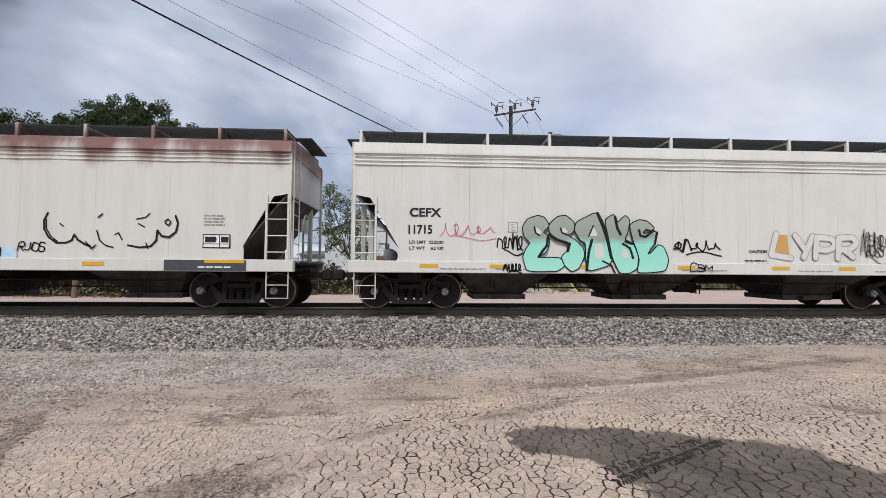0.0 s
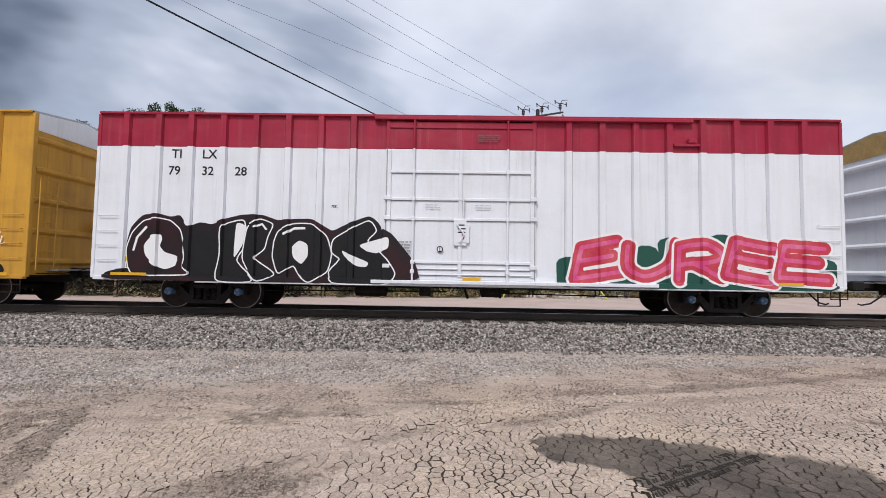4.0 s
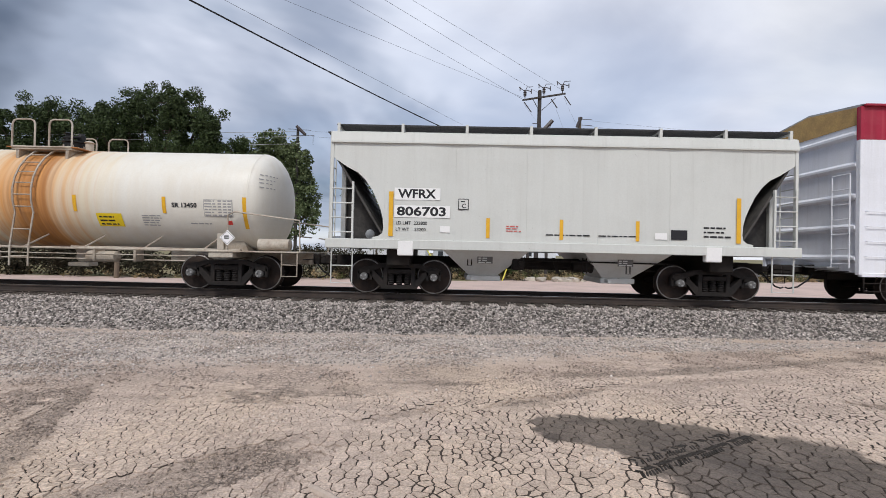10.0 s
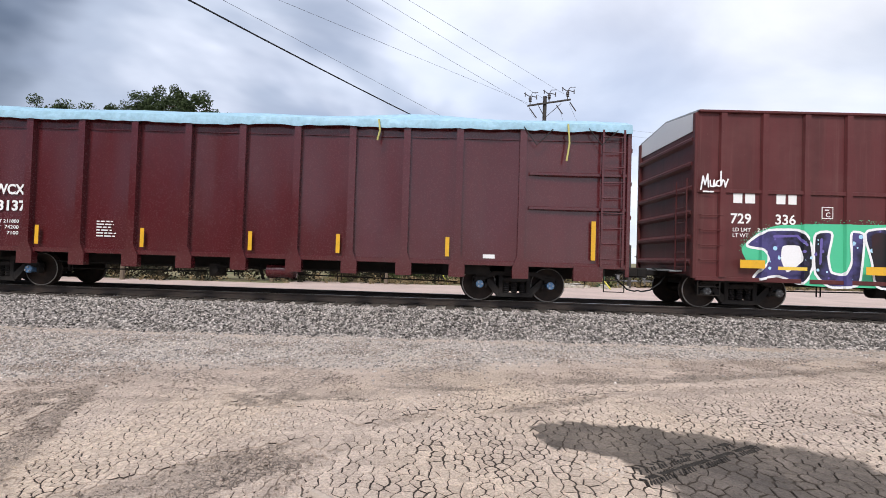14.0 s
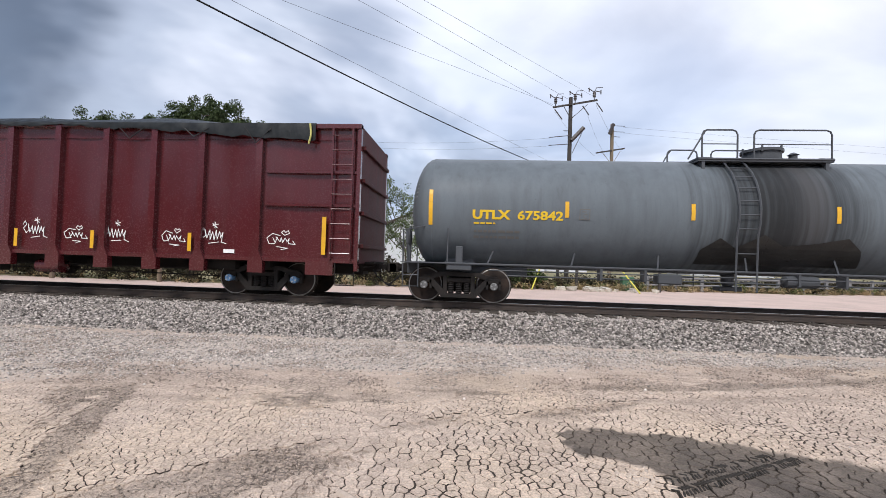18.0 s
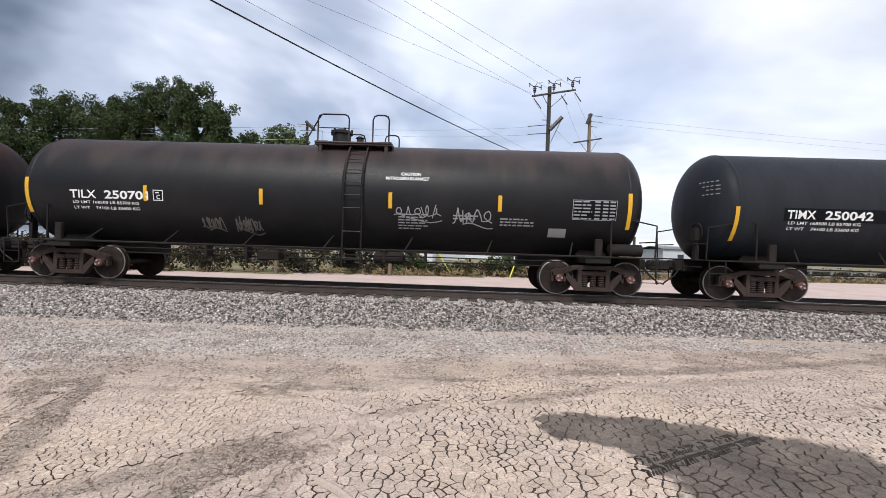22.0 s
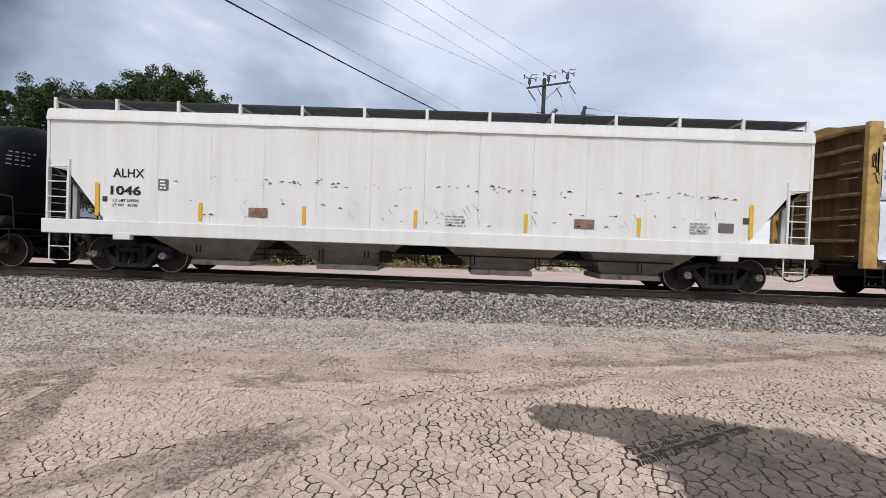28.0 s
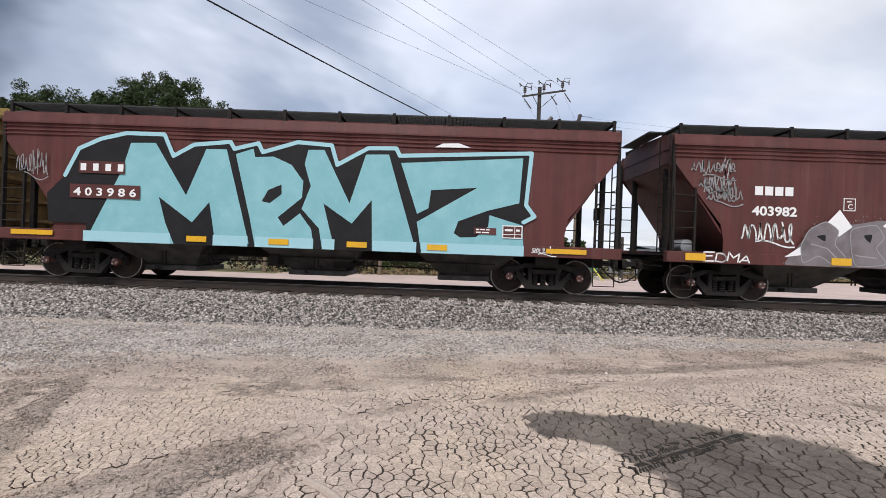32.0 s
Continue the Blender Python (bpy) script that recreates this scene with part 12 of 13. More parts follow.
def table(x0, x1, z0, z1, ink, ground):
    """A ruled data table."""
    out = [rect(x0, x1, z0, z1, ink), rect(x0 + 0.015, x1 - 0.015, z0 + 0.015, z1 - 0.015, ground, 0.003)]
    h = (z1 - z0) / 6
    for k in range(6):
        out.append(lines(x0 + 0.03, z0 + h * (k + 0.25), (x1 - x0) * 0.42, 1, ink, h * 0.42, 0.1, 20 + k, 0.006))
        for u in (0.5, 0.68, 0.84):
            out.append(rect(x0 + (x1 - x0) * u, x0 + (x1 - x0) * (u + 0.12), z0 + h * (k + 0.25), z0 + h * (k + 0.72), ink, 0.006))
    return out


def car_utlx_black():
    car, side = tank_car(86.82, "glossy black tank car with yellow lettering", BLACK, 1.47, 2.48, 7.8, (-2.05, 1.1), -0.05, (-0.88, 0.42, 0.44), [-4.5, -1.95, 1.8, 4.4], [-7.8, 7.7], tc=7.1, cap=CAP_BLUE, overhang=0.8, bar_z=(2.3, 2.72), end_bar_z=(2.03, 2.9), loops=((-2.0, -0.29), (0.31, 1.05)))
    painted("lettering", [word("UTLX", -6.9, 2.10, 0.24, LET_YELLOW, w=0.9, fat=0.03), word("677681", -5.75, 2.10, 0.24, LET_YELLOW, w=1.2, fat=0.03), lines(-6.85, 1.98, 1.0, 1, LET_FADED, 0.05, seed=3), lines(-6.85, 1.80, 1.6, 2, LET_FADED, 0.06, 0.13, seed=4)], side, car, "yellow lettering")
    painted("stencil", [word("DOT-SP 20820", 6.38, 2.80, 0.11, LET_WHITE, w=1.1, fat=0.03), lines(6.38, 2.70, 0.5, 1, LET_YELLOW, 0.035, seed=2)] + table(6.38, 7.45, 2.12, 2.58, LET_GREY, DECAL_GREY) + plate_mark(-3.85, 2.15, 0.26, LET_FADED, BLACK), side, car, "white data table")
    painted("placard", [rect(4.65, 5.4, 1.65, 1.92, SIGN_YELLOW), lines(4.72, 1.84, 0.6, 3, LET_BLACK, 0.03, 0.07, 4, 0.003), rect(5.52, 5.95, 1.68, 1.98, LET_GREY), rect(5.56, 5.7, 1.72, 1.92, BLACK, 0.003), rect(5.75, 5.9, 1.72, 1.92, BLACK, 0.003)], side, car, "yellow emergency placard")
    hazard(7.1, 1.45, 0.2, Flat(-1.25), car)
    hazard(-7.15, 1.5, 0.2, Flat(-1.25), car)


def car_gatx_white():
    car, side = tank_car(103.48, "white tank car with orange rust stains", WHITE_TANK, 1.38, 2.43, 5.72, (-0.82, 0.80), -0.04, (0.0, 0.22, 0.10), [-3.3, -0.9, 1.24, 3.57], [-5.7, 5.66], frame_paint=DIRTY_WHITE, tc=5.1, cap=CAP_GREY, overhang=1.42, bar_z=(1.98, 2.40), end_bar_z=(1.62, 2.42))
    painted("lettering", [bars(-5.17, 2.0, 0.22, (0.17, 0.18, 0.17, 0.18), LET_BLACK, 0.05), word("61184", -4.2, 2.0, 0.22, LET_BLACK, w=0.78, fat=0.03), word("SR 13450", 3.78, 2.14, 0.11, LET_BLACK, w=0.64, fat=0.03)], side, car, "black lettering")
    painted("weight_lettering", [word("LD LMT 204000 LBS 92550 KGS", -5.1, 1.85, 0.075, LET_BLACK, w=1.85), word("LT WT   59000 LBS 26750 KGS", -5.1, 1.68, 0.075, LET_BLACK, w=1.85)], side, car)
    painted("small_print", [lines(-2.35, 1.92, 0.65, 4, LET_GREY, 0.025, 0.055, 4), lines(2.95, 1.9, 0.55, 5, LET_GREY, 0.025, 0.06, 5)] + table(4.6, 5.35, 1.92, 2.35, LET_GREY, WHITE_TANK) + [lines(4.2, 1.72, 0.6, 1, LET_GREY, 0.03, seed=6)], side, car)
    painted("placard", [rect(1.75, 2.42, 1.62, 1.95, SIGN_YELLOW), lines(1.82, 1.84, 0.5, 3, LET_BLACK, 0.035, 0.09, 4, 0.003), rect(-5.4, -5.25, 1.88, 1.98, SIGN_RED), rect(5.15, 5.3, 1.72, 1.82, SIGN_RED)], side, car, "yellow emergency placard")
    hazard(5.3, 1.38, 0.2, Flat(-1.46), car)
    rust = mat("rust_orange_paint", (0.42, 0.19, 0.07), 0.7, other=(0.25, 0.09, 0.035), amount=0.7, scale=4.0)
    part("spill_apron", G().box(-0.95, 0.95, -1.02, 1.02, 3.70, 3.72), rust, car)
    part("valve_tower", G().lathe([(3.8, 0.26), (4.05, 0.26), (4.06, 0.30), (4.1, 0.30), (4.12, 0.1)], "z", (0.0, 0, 0), 16).lathe([(4.1, 0.08), (4.3, 0.08), (4.32, 0.13), (4.37, 0.03)], "z", (-0.14, -0.05, 0), 10).lathe([(4.1, 0.10), (4.28, 0.10), (4.35, 0.05)], "z", (0.14, 0.05, 0), 10).tube([(-0.25, -0.1, 4.2), (0.28, -0.1, 4.22)], 0.035, 6), RUBBER, car, "dark valve cluster", smooth=True)
    for e in (-1, 1):
        part("side_frame_rail", G().box(*sorted((e * 1.2, e * 5.6)), -1.40, -1.30, 1.00, 1.09, 0.01), DIRTY_WHITE, car)


def car_utlx_grey():
    car, side = tank_car(211.93, "weathered grey tank car with black residue stains", GREY_TANK, 1.53, 2.46, 7.7, (-0.95, 2.3), -0.05, (1.2, 0.45, 0.36), [-4.3, -1.3, 2.0, 4.5], [-7.7, 7.6], frame_paint=DECAL_GREY, tc=6.95, cap=CAP_GREY, bar_z=(2.25, 2.65), end_bar_z=(2.0, 2.9), loops=((-0.86, 0.0), (0.4, 2.24)))
    painted("lettering", [word("UTLX", -6.62, 2.18, 0.21, LET_YELLOW, w=0.9, fat=0.045), word("675842", -5.5, 2.18, 0.21, LET_YELLOW, w=1.1, fat=0.03), lines(-6.6, 2.05, 0.7, 1, LET_YELLOW, 0.04, seed=3), lines(-6.6, 1.84, 1.5, 2, LET_FADED, 0.06, 0.14, seed=4)], side, car, "yellow lettering")
    painted("stencil", [word("DOT-SP 20820", 6.15, 2.80, 0.10, LET_WHITE, w=1.0, fat=0.03)] + table(6.15, 7.2, 2.10, 2.62, LET_GREY, DECAL_GREY) + consol(5.5, 1.70, 0.45, 0.28, LET_WHITE, LET_BLACK) + plate_mark(-4.0, 2.2, 0.26, LET_FADED, GREY_TANK), side, car, "white data table")
    res = mat("black_residue", (0.012, 0.012, 0.013), 0.35, other=(0.03, 0.03, 0.03), amount=0.6, scale=2.0)
    painted("residue_stain", [poly([(-1.0, 1.2), (-1.0, 1.55), (-0.6, 1.85), (-0.2, 1.62), (0.4, 1.95), (0.9, 1.68), (1.6, 1.76), (2.3, 1.9), (2.7, 1.6), (2.9, 1.2)], res)], side, car, "black residue stain")
    painted("graffiti_tag", [word("Invisible", 7.82, 2.74, 0.18, LET_WHITE, w=0.55, fat=0.02), word("TALLOW", 7.92, 2.58, 0.09, LET_WHITE, w=0.34, fat=0.012)], side, car)
    hazard(6.55, 1.55, 0.19, Flat(-1.36), car, True)


def car_black(centre, label, paint, half, plat, ladder_x, dome, bars_x, end_bars, mark, number, extra=None, band=None, kg=True, bar_z=(2.1, 2.5), end_z=(1.6, 2.5), iron=None, cap=None, tc=None, lx=-6.65, blocks=False, R=1.5, ink=None, lz=2.14, loops=None):
    car, side = tank_car(centre, label, paint, R, 2.46, half, plat, ladder_x, dome, bars_x, end_bars, band, tc=tc, cap=cap or CAP_RUST, iron=iron or TRUCK_RUST, bar_z=bar_z, end_bar_z=end_z, loops=loops)
    ink = ink or LET_WHITE
    first = bars(lx, lz, 0.2, (0.16, 0.17, 0.16, 0.17), ink, 0.04) if blocks else word(mark, lx, lz, 0.2, ink, w=0.68, fat=0.016)
    painted("lettering", [first, word(number, lx + (0.92 if len(number) > 5 else 0.98), lz, 0.2, ink, w=0.19 * len(number), fat=0.025)], side, car, "bold lettering")
    painted("weight_lettering", [word("LD LMT 168500 LB 85700 KG", lx + 0.05, lz - 0.14, 0.07, ink, w=1.75), word("LT WT    74100 LB 33600 KG", lx + 0.05, lz - 0.28, 0.07, ink, w=1.75)] if extra is None else extra, side, car)
    return car, side


def car_tilx_261803():
    car, side = car_black(230.08, "black tank car with brown weathered top and white graffiti", BLACK_BROWN, 7.7, (-1.25, 0.85), -0.75, (0.43, 0.28, 0.44), [-4.53, -1.63, 1.25, 3.72], [-7.7, 7.7], "TILX", "261803", band=(-1.63, 1.0), tc=6.8, loops=((-1.17, -0.88), (-0.23, 0.77)))
    painted("graffiti_tag", dabs(hand("HEIMOE", -3.45, 1.42, 1.5, 0.62, 3), 0.017, G_WHITE, 0) + dabs([[(-3.75, 1.85), (-3.3, 1.80), (-2.9, 1.88)], [(-3.4, 1.38), (-2.6, 1.34), (-2.2, 1.5)]], 0.012, G_WHITE, 0.001)
            + dabs(hand("SALAD", -1.92, 1.66, 0.95, 0.34, 4), 0.014, G_WHITE, 0) + dabs(hand("EMAK", -0.12, 2.08, 1.3, 0.50, 5), 0.026, G_WHITE, 0), side, car, "white sprayed tags")
    painted("graffiti_tag", dabs(hand("WEDGE", 1.75, 2.06, 0.85, 0.26, 6), 0.013, G_CYAN, 0) + dabs(hand("GNK", 2.62, 1.98, 0.45, 0.15, 7), 0.010, G_CYAN, 0) + [scrawl(-6.5, 1.62, 0.9, 0.25, LET_GREY, 45, 4, 0.01)], side, car, "cyan sprayed tag")
    painted("overspray", [mist([[(-0.1, 2.1), (1.2, 2.1)], [(-0.1, 2.55), (1.2, 2.55)], [(-3.4, 1.5), (-2.0, 1.5)], [(-3.4, 1.95), (-2.0, 1.95)]], 0.07, 700, LET_GREY, 51, -0.001, (0.004, 0.010))], side, car, "pale overspray")
    painted("stencil", table(6.5, 7.55, 2.0, 2.42, LET_GREY, BLACK) + consol(6.1, 1.6, 0.45, 0.28, LET_WHITE, BLACK) + plate_mark(-4.4, 2.08, 0.26, LET_WHITE, BLACK) + [lines(1.0, 1.95, 0.8, 4, LET_GREY, seed=6), lines(2.6, 1.9, 0.8, 2, LET_GREY, seed=7), lines(4.6, 1.88, 1.0, 2, LET_GREY, seed=8), lines(0.0, 1.7, 0.6, 3, LET_GREY, seed=9)], side, car)


def car_tilx_250701():
    car, side = car_black(248.43, "black tank car with smoky brown-grey weathering", stained(mat("smoky_black_tank_paint", (0.0075, 0.0078, 0.0095), 0.5, other=(0.019, 0.017, 0.017), amount=0.7, stretch=(0.6, 0.6, 0.6), scale=1.0, bump=0.01), (0.055, 0.038, 0.034), 3.7, 0.8, 0.75, axis=2, seed=3.0),
                          7.75, (-0.45, 1.6), 0.74, (0.0, 0.26, 0.44), [-4.66, -1.63, 1.7, 4.48], [-7.8, 7.72], "TILX", "250701", tc=7.0, end_z=(1.74, 2.64), loops=((-0.37, 0.46), (1.1, 1.53)))
    painted("stencil", [word("CAUTION", 1.95, 2.95, 0.08, LET_WHITE, fat=0.02), word("NITROGEN BLANKET", 1.57, 2.83, 0.08, LET_WHITE, w=1.1, fat=0.02)] + table(6.3, 7.4, 1.95, 2.45, LET_GREY, BLACK) + plate_mark(-4.45, 2.12, 0.26, LET_WHITE, BLACK) + [rect(5.75, 6.2, 1.5, 1.72, LET_GREY), lines(1.9, 1.95, 0.8, 6, LET_GREY, 0.03, 0.07, seed=6), lines(3.3, 1.95, 0.8, 2, LET_GREY, seed=7), lines(4.5, 1.9, 0.9, 3, LET_GREY, seed=8)], side, car)
    painted("graffiti_tag", [scrawl(1.8, 1.85, 1.2, 0.35, LET_GREY, 51, 5, 0.012), scrawl(3.3, 1.75, 1.0, 0.4, LET_GREY, 52, 4, 0.014), scrawl(-3.3, 1.45, 0.6, 0.3, LET_FADED, 53), scrawl(-2.4, 1.4, 0.7, 0.35, LET_FADED, 54, 7)], side, car)


def car_timx():
    car, side = car_black(266.72, "black tank car with matt charcoal repaint and straw-coloured script", BAND, 7.85, (-1.1, 1.45), 0.54, (0.2, 0.26, 0.15), [-4.14, -1.41, 1.65, 4.11], [-7.93, 7.9], "TIMX", "250042", band=None, tc=7.0, lx=-6.72, end_z=(1.55, 2.4), loops=((-1.03, 0.38), (0.97, 1.35)))
    b = part("repaint_band", G().lathe([(-2.36, 1.501), (-2.35, 1.505), (2.12, 1.505), (2.13, 1.501)], "x", (0, 0, 2.46), 56, close=False), BLACK_MATT, car, "black repainted band", smooth=True)
    painted("paint_patch", [rect(4.2, 6.6, 1.95, 2.62, BLACK), rect(-6.8, -4.3, 2.08, 2.40, BLACK, -0.001), rect(-4.0, -2.9, 1.7, 2.2, DECAL_GREY), rect(-4.2, -3.6, 1.75, 2.0, BLACK, 0.003)], side, car, "black paint patches")
    painted("graffiti_tag", [word(ch, -0.95 + 0.23 * k, 1.86 + 0.10 * k, 0.34, G_SCRIPT, w=0.2 if ch != "!" else 0.06, fat=0.0, lift=0.008, turn=22) for k, ch in enumerate("ahhfeeduhh!!")], side, car, "straw-coloured sprayed script")
    painted("stencil", table(6.75, 7.75, 2.05, 2.5, LET_GREY, BLACK) + [rect(5.2, 5.75, 1.55, 1.85, LET_GREY), rect(5.24, 5.71, 1.58, 1.82, G_WHITE, 0.003), lines(-0.4, 1.7, 0.5, 1, LET_GREY, seed=3)], side, car)
    hazard(4.35, 1.8, 0.1, side, car)


def car_gatx_black():
    car, side = car_black(284.64, "black tank car with charcoal band and violet graffiti", BLACK_MATT, 7.05, (-1.6, 0.62), -0.92, (0.13, 0.27, 0.42), [-4.05, -2.04, 0.87, 3.82], [-7.07, 6.92], "", "67807", band=(-1.89, 0.69), tc=6.1, lx=-6.34, blocks=True, bar_z=(2.12, 2.5), end_z=(1.64, 2.54), loops=((-1.55, -1.2), (-0.48, 0.55)))
    wild(car, side, [], [
        (G_VIOLET, G_WHITE, 0.03, [(1.46, 1.99), (2.15, 2.06), (2.16, 1.89), (1.83, 1.81), (2.01, 1.67), (1.88, 1.54), (2.15, 1.52), (2.19, 1.28), (1.54, 1.28), (1.65, 1.54), (1.44, 1.6), (1.64, 1.76)], [], []),
        (G_VIOLET, G_WHITE, 0.03, [(2.17, 2.16), (2.47, 2.13), (2.47, 1.85), (2.75, 2.03), (3.09, 2.02), (3.01, 1.79), (2.83, 1.71), (3.46, 1.3), (2.92, 1.3), (2.6, 1.58), (2.56, 1.31), (2.24, 1.27), (2.28, 1.6)], [], []),
        (G_VIOLET, G_WHITE, 0.03, [(3.06, 2.04), (3.79, 2.09), (3.83, 1.84), (3.64, 1.81), (3.67, 1.3), (3.42, 1.29), (3.25, 1.59), (3.4, 1.83), (3.12, 1.84)], [], []),
        (G_VIOLET, G_WHITE, 0.03, [(3.88, 1.8), (4.05, 2.02), (4.36, 2.08), (4.56, 1.98), (4.7, 1.68), (4.87, 1.32), (4.46, 1.33), (4.27, 1.57), (4.15, 1.57), (4.14, 1.3), (3.94, 1.29)], [], []),
    ], "violet graffiti with a white outline")
    painted("overspray", [mist([[(1.5, 2.05), (2.3, 2.12), (3.9, 2.1), (4.6, 2.0)], [(1.6, 1.3), (2.9, 1.28), (4.9, 1.28)], [(4.75, 1.9), (4.95, 1.35)]], 0.035, 520, LET_GREY, 31, 0.0, (0.004, 0.011))], side, car, "pale overspray")
    painted("graffiti_tag", dabs(hand("EVER", 4.88, 2.06, 0.9, 0.25, 8, 0.015), 0.026, G_CYAN, 0) + dabs([[(5.05, 1.98), (5.85, 1.96), (5.2, 1.84), (5.72, 1.80), (5.28, 1.70), (5.66, 1.62), (5.34, 1.52), (5.58, 1.44), (5.46, 1.24)], [(5.36, 1.36), (5.46, 1.22), (5.66, 1.38)]], 0.022, G_CYAN, 0), side, car, "cyan sprayed tag")
    painted("stencil", [word("SR 13450", 4.95, 2.52, 0.10, LET_WHITE, w=0.65, fat=0.03), word("DOT-SP 21134", 4.6, 2.40, 0.10, LET_WHITE, w=1.0, fat=0.03)] + table(5.65, 6.7, 2.1, 2.6, LET_GREY, BLACK) + consol(5.5, 1.58, 0.45, 0.28, LET_WHITE, BLACK) + [lines(-3.5, 2.05, 0.8, 6, LET_GREY, 0.03, 0.065, seed=6), rect(2.3, 3.42, 1.74, 1.98, BLACK, 0.022), lines(2.44, 1.90, 0.7, 2, LET_WHITE, 0.028, 0.06, 12, 0.024), rect(3.9, 4.77, 1.60, 1.93, BLACK, 0.022), lines(3.98, 1.85, 0.65, 3, LET_WHITE, 0.022, 0.05, 13, 0.024), rect(0.05, 0.45, 1.2, 1.42, SIGN_YELLOW, 0.0), rect(0.1, 0.4, 1.3, 1.4, LET_GREY, 0.003)], side, car)
    hazard(6.25, 1.42, 0.2, Flat(-1.36), car, True)


def car_utlx_last():
    car, side = car_black(301.43, "black tank car with yellow lettering and white scrawls", BLACK, 7.15, (-2.0, 0.45), -0.65, (-1.5, 0.3, 0.26), [-3.81, -1.49, 1.13, 4.0], [-7.22, 6.85], "UTLX", "67313", tc=6.4, lx=-6.15, ink=LET_YELLOW, bar_z=(2.15, 2.55), end_z=(1.96, 2.82), iron=TRUCK_RUST, lz=2.18,
                          extra=[lines(-6.1, 2.46, 0.9, 1, LET_YELLOW, 0.05, seed=2), lines(-6.1, 1.92, 1.3, 2, LET_YELLOW, 0.05, 0.13, seed=3)])
    painted("lettering_patch", [rect(-6.3, -3.9, 2.12, 2.45, DECAL_GREY, -0.002)], side, car, "grey patch behind lettering")
    painted("graffiti_tag", [scrawl(2.2, 1.75, 1.2, 0.6, LET_GREY, 71, 5, 0.02), scrawl(3.7, 1.5, 0.8, 0.4, LET_GREY, 72, 4, 0.015), scrawl(5.1, 1.55, 0.6, 0.25, LET_GREY, 73, 3, 0.012)], side, car, "white scrawled tags")
    painted("stencil", table(5.3, 6.5, 2.2, 2.7, LET_GREY, BLACK) + consol(4.5, 1.85, 0.45, 0.28, LET_WHITE, BLACK) + [rect(1.6, 2.0, 2.25, 2.5, STRIPE_PALE)], side, car)
# ---- chip gondolas ----
GON_POSTS = [-7.15, -5.65, -4.3, -2.93, -1.54, -0.15, 1.25, 2.65, 4.02, 5.35, 6.93]


def gondola(centre, label, number, tarp_m, tarp_label):
    half, z1 = 9.62, 4.48
    car = start_car("gondola", label, "gondola car", centre)
    for s in (-1, 1):
        ya, yb = sorted((s * 1.50, s * 1.53))
        edges = [-half] + GON_POSTS + [half]
        for a, b in zip(edges, edges[1:]):
            # sheets are dished a little between the posts
            dent = 0.055 + 0.015 * math.sin(a * 2.7)
            g = G()
            n = 8
            vs = [(a + (b - a) * i / n, s * (1.53 - dent * math.sin(math.pi * i / n) ** 1.4 * math.sin(math.pi * (j / n) ** 1.25)), 1.02 + (z1 - 1.02) * j / n) for j in range(n + 1) for i in range(n + 1)]
            g.add(vs, [(j * (n + 1) + i, j * (n + 1) + i + 1, (j + 1) * (n + 1) + i + 1, (j + 1) * (n + 1) + i) for j in range(n) for i in range(n)])
            part("side_sheet", g, MAROON, car, smooth=True)
            part("bottom_rail", G().box(a, b, *sorted((s * 1.48, s * 1.60)), 0.94, 1.06, 0.01), MAROON, car)
        for p in GON_POSTS:
            part("side_post", G().prism([(p - 0.085, z1), (p + 0.085, z1), (p + 0.085, 1.2), (p + 0.20, 0.92), (p + 0.20, 0.64), (p - 0.20, 0.64), (p - 0.20, 0.92), (p - 0.085, 1.2)], *sorted((s * 1.50, s * 1.66))), MAROON, car)
        for e in (-1, 1):
            part("corner_sill", G().box(*sorted((e * 8.25, e * 8.98)), *sorted((s * 1.50, s * 1.62)), 0.62, 1.0, 0.01), MAROON, car)
            for z in (3.28, 2.42):
                part("end_stringer", G().box(*sorted((e * 7.1, e * half)), *sorted((s * 1.53, s * 1.60)), z - 0.04, z + 0.04, 0.01), MAROON, car)
            part("corner_post", G().box(*sorted((e * (half - 0.10), e * half)), *sorted((s * 1.46, s * 1.62)), 0.75, z1 + 0.06, 0.01), MAROON, car)
        part("top_chord", G().box(-half, half, *sorted((s * 1.47, s * 1.65)), z1 - 0.08, z1 + 0.05, 0.015), MAROON, car)
        ladder(car, half - 0.72, half - 0.2, s * 1.66, 1.0, 4.4, 9, MAROON)
        ladder(car, -half + 0.1, -half + 0.55, s * 1.66, 0.95, 2.5, 4, MAROON)
        sill_step(car, half - 0.6, half - 0.1, s * 1.56, 0.95, STEEL)
        sill_step(car, -half + 0.1, -half + 0.6, s * 1.56, 0.95, STEEL)
    for e in (-1, 1):
        w = part("end_wall", G().box(*sorted((e * half, e * (half - 0.04))), -1.48, 1.48, 0.95, z1), MAROON_DULL, car)
        for k in range(4):
            z = 1.4 + 0.85 * k
            part("end_rib", G().box(*sorted((e * half, e * (half + 0.09))), -1.46, 1.46, z - 0.05, z + 0.05, 0.01), MAROON_DULL, w)
        part("end_platform", G().box(*sorted((e * half, e * (half + 0.25))), -0.9, 0.9, 0.95, 0.99), STEEL, car)
    brake_wheel(car, -half - 0.12, -0.4, 1.9, STEEL)
    part("floor", G().box(-half + 0.05, half - 0.05, -1.48, 1.48, 0.96, 1.01), STEEL, car)
    part("centre_sill", G().box(-half + 0.2, half - 0.2, -0.3, 0.3, 0.62, 0.955, 0.02), STEEL, car)
    part("air_reservoir", G().lathe([(-0.4, 0.05), (-0.35, 0.19), (0.35, 0.19), (0.4, 0.05)], "x", (0.8, -1.2, 0.62), 14), MAROON, car, smooth=True)
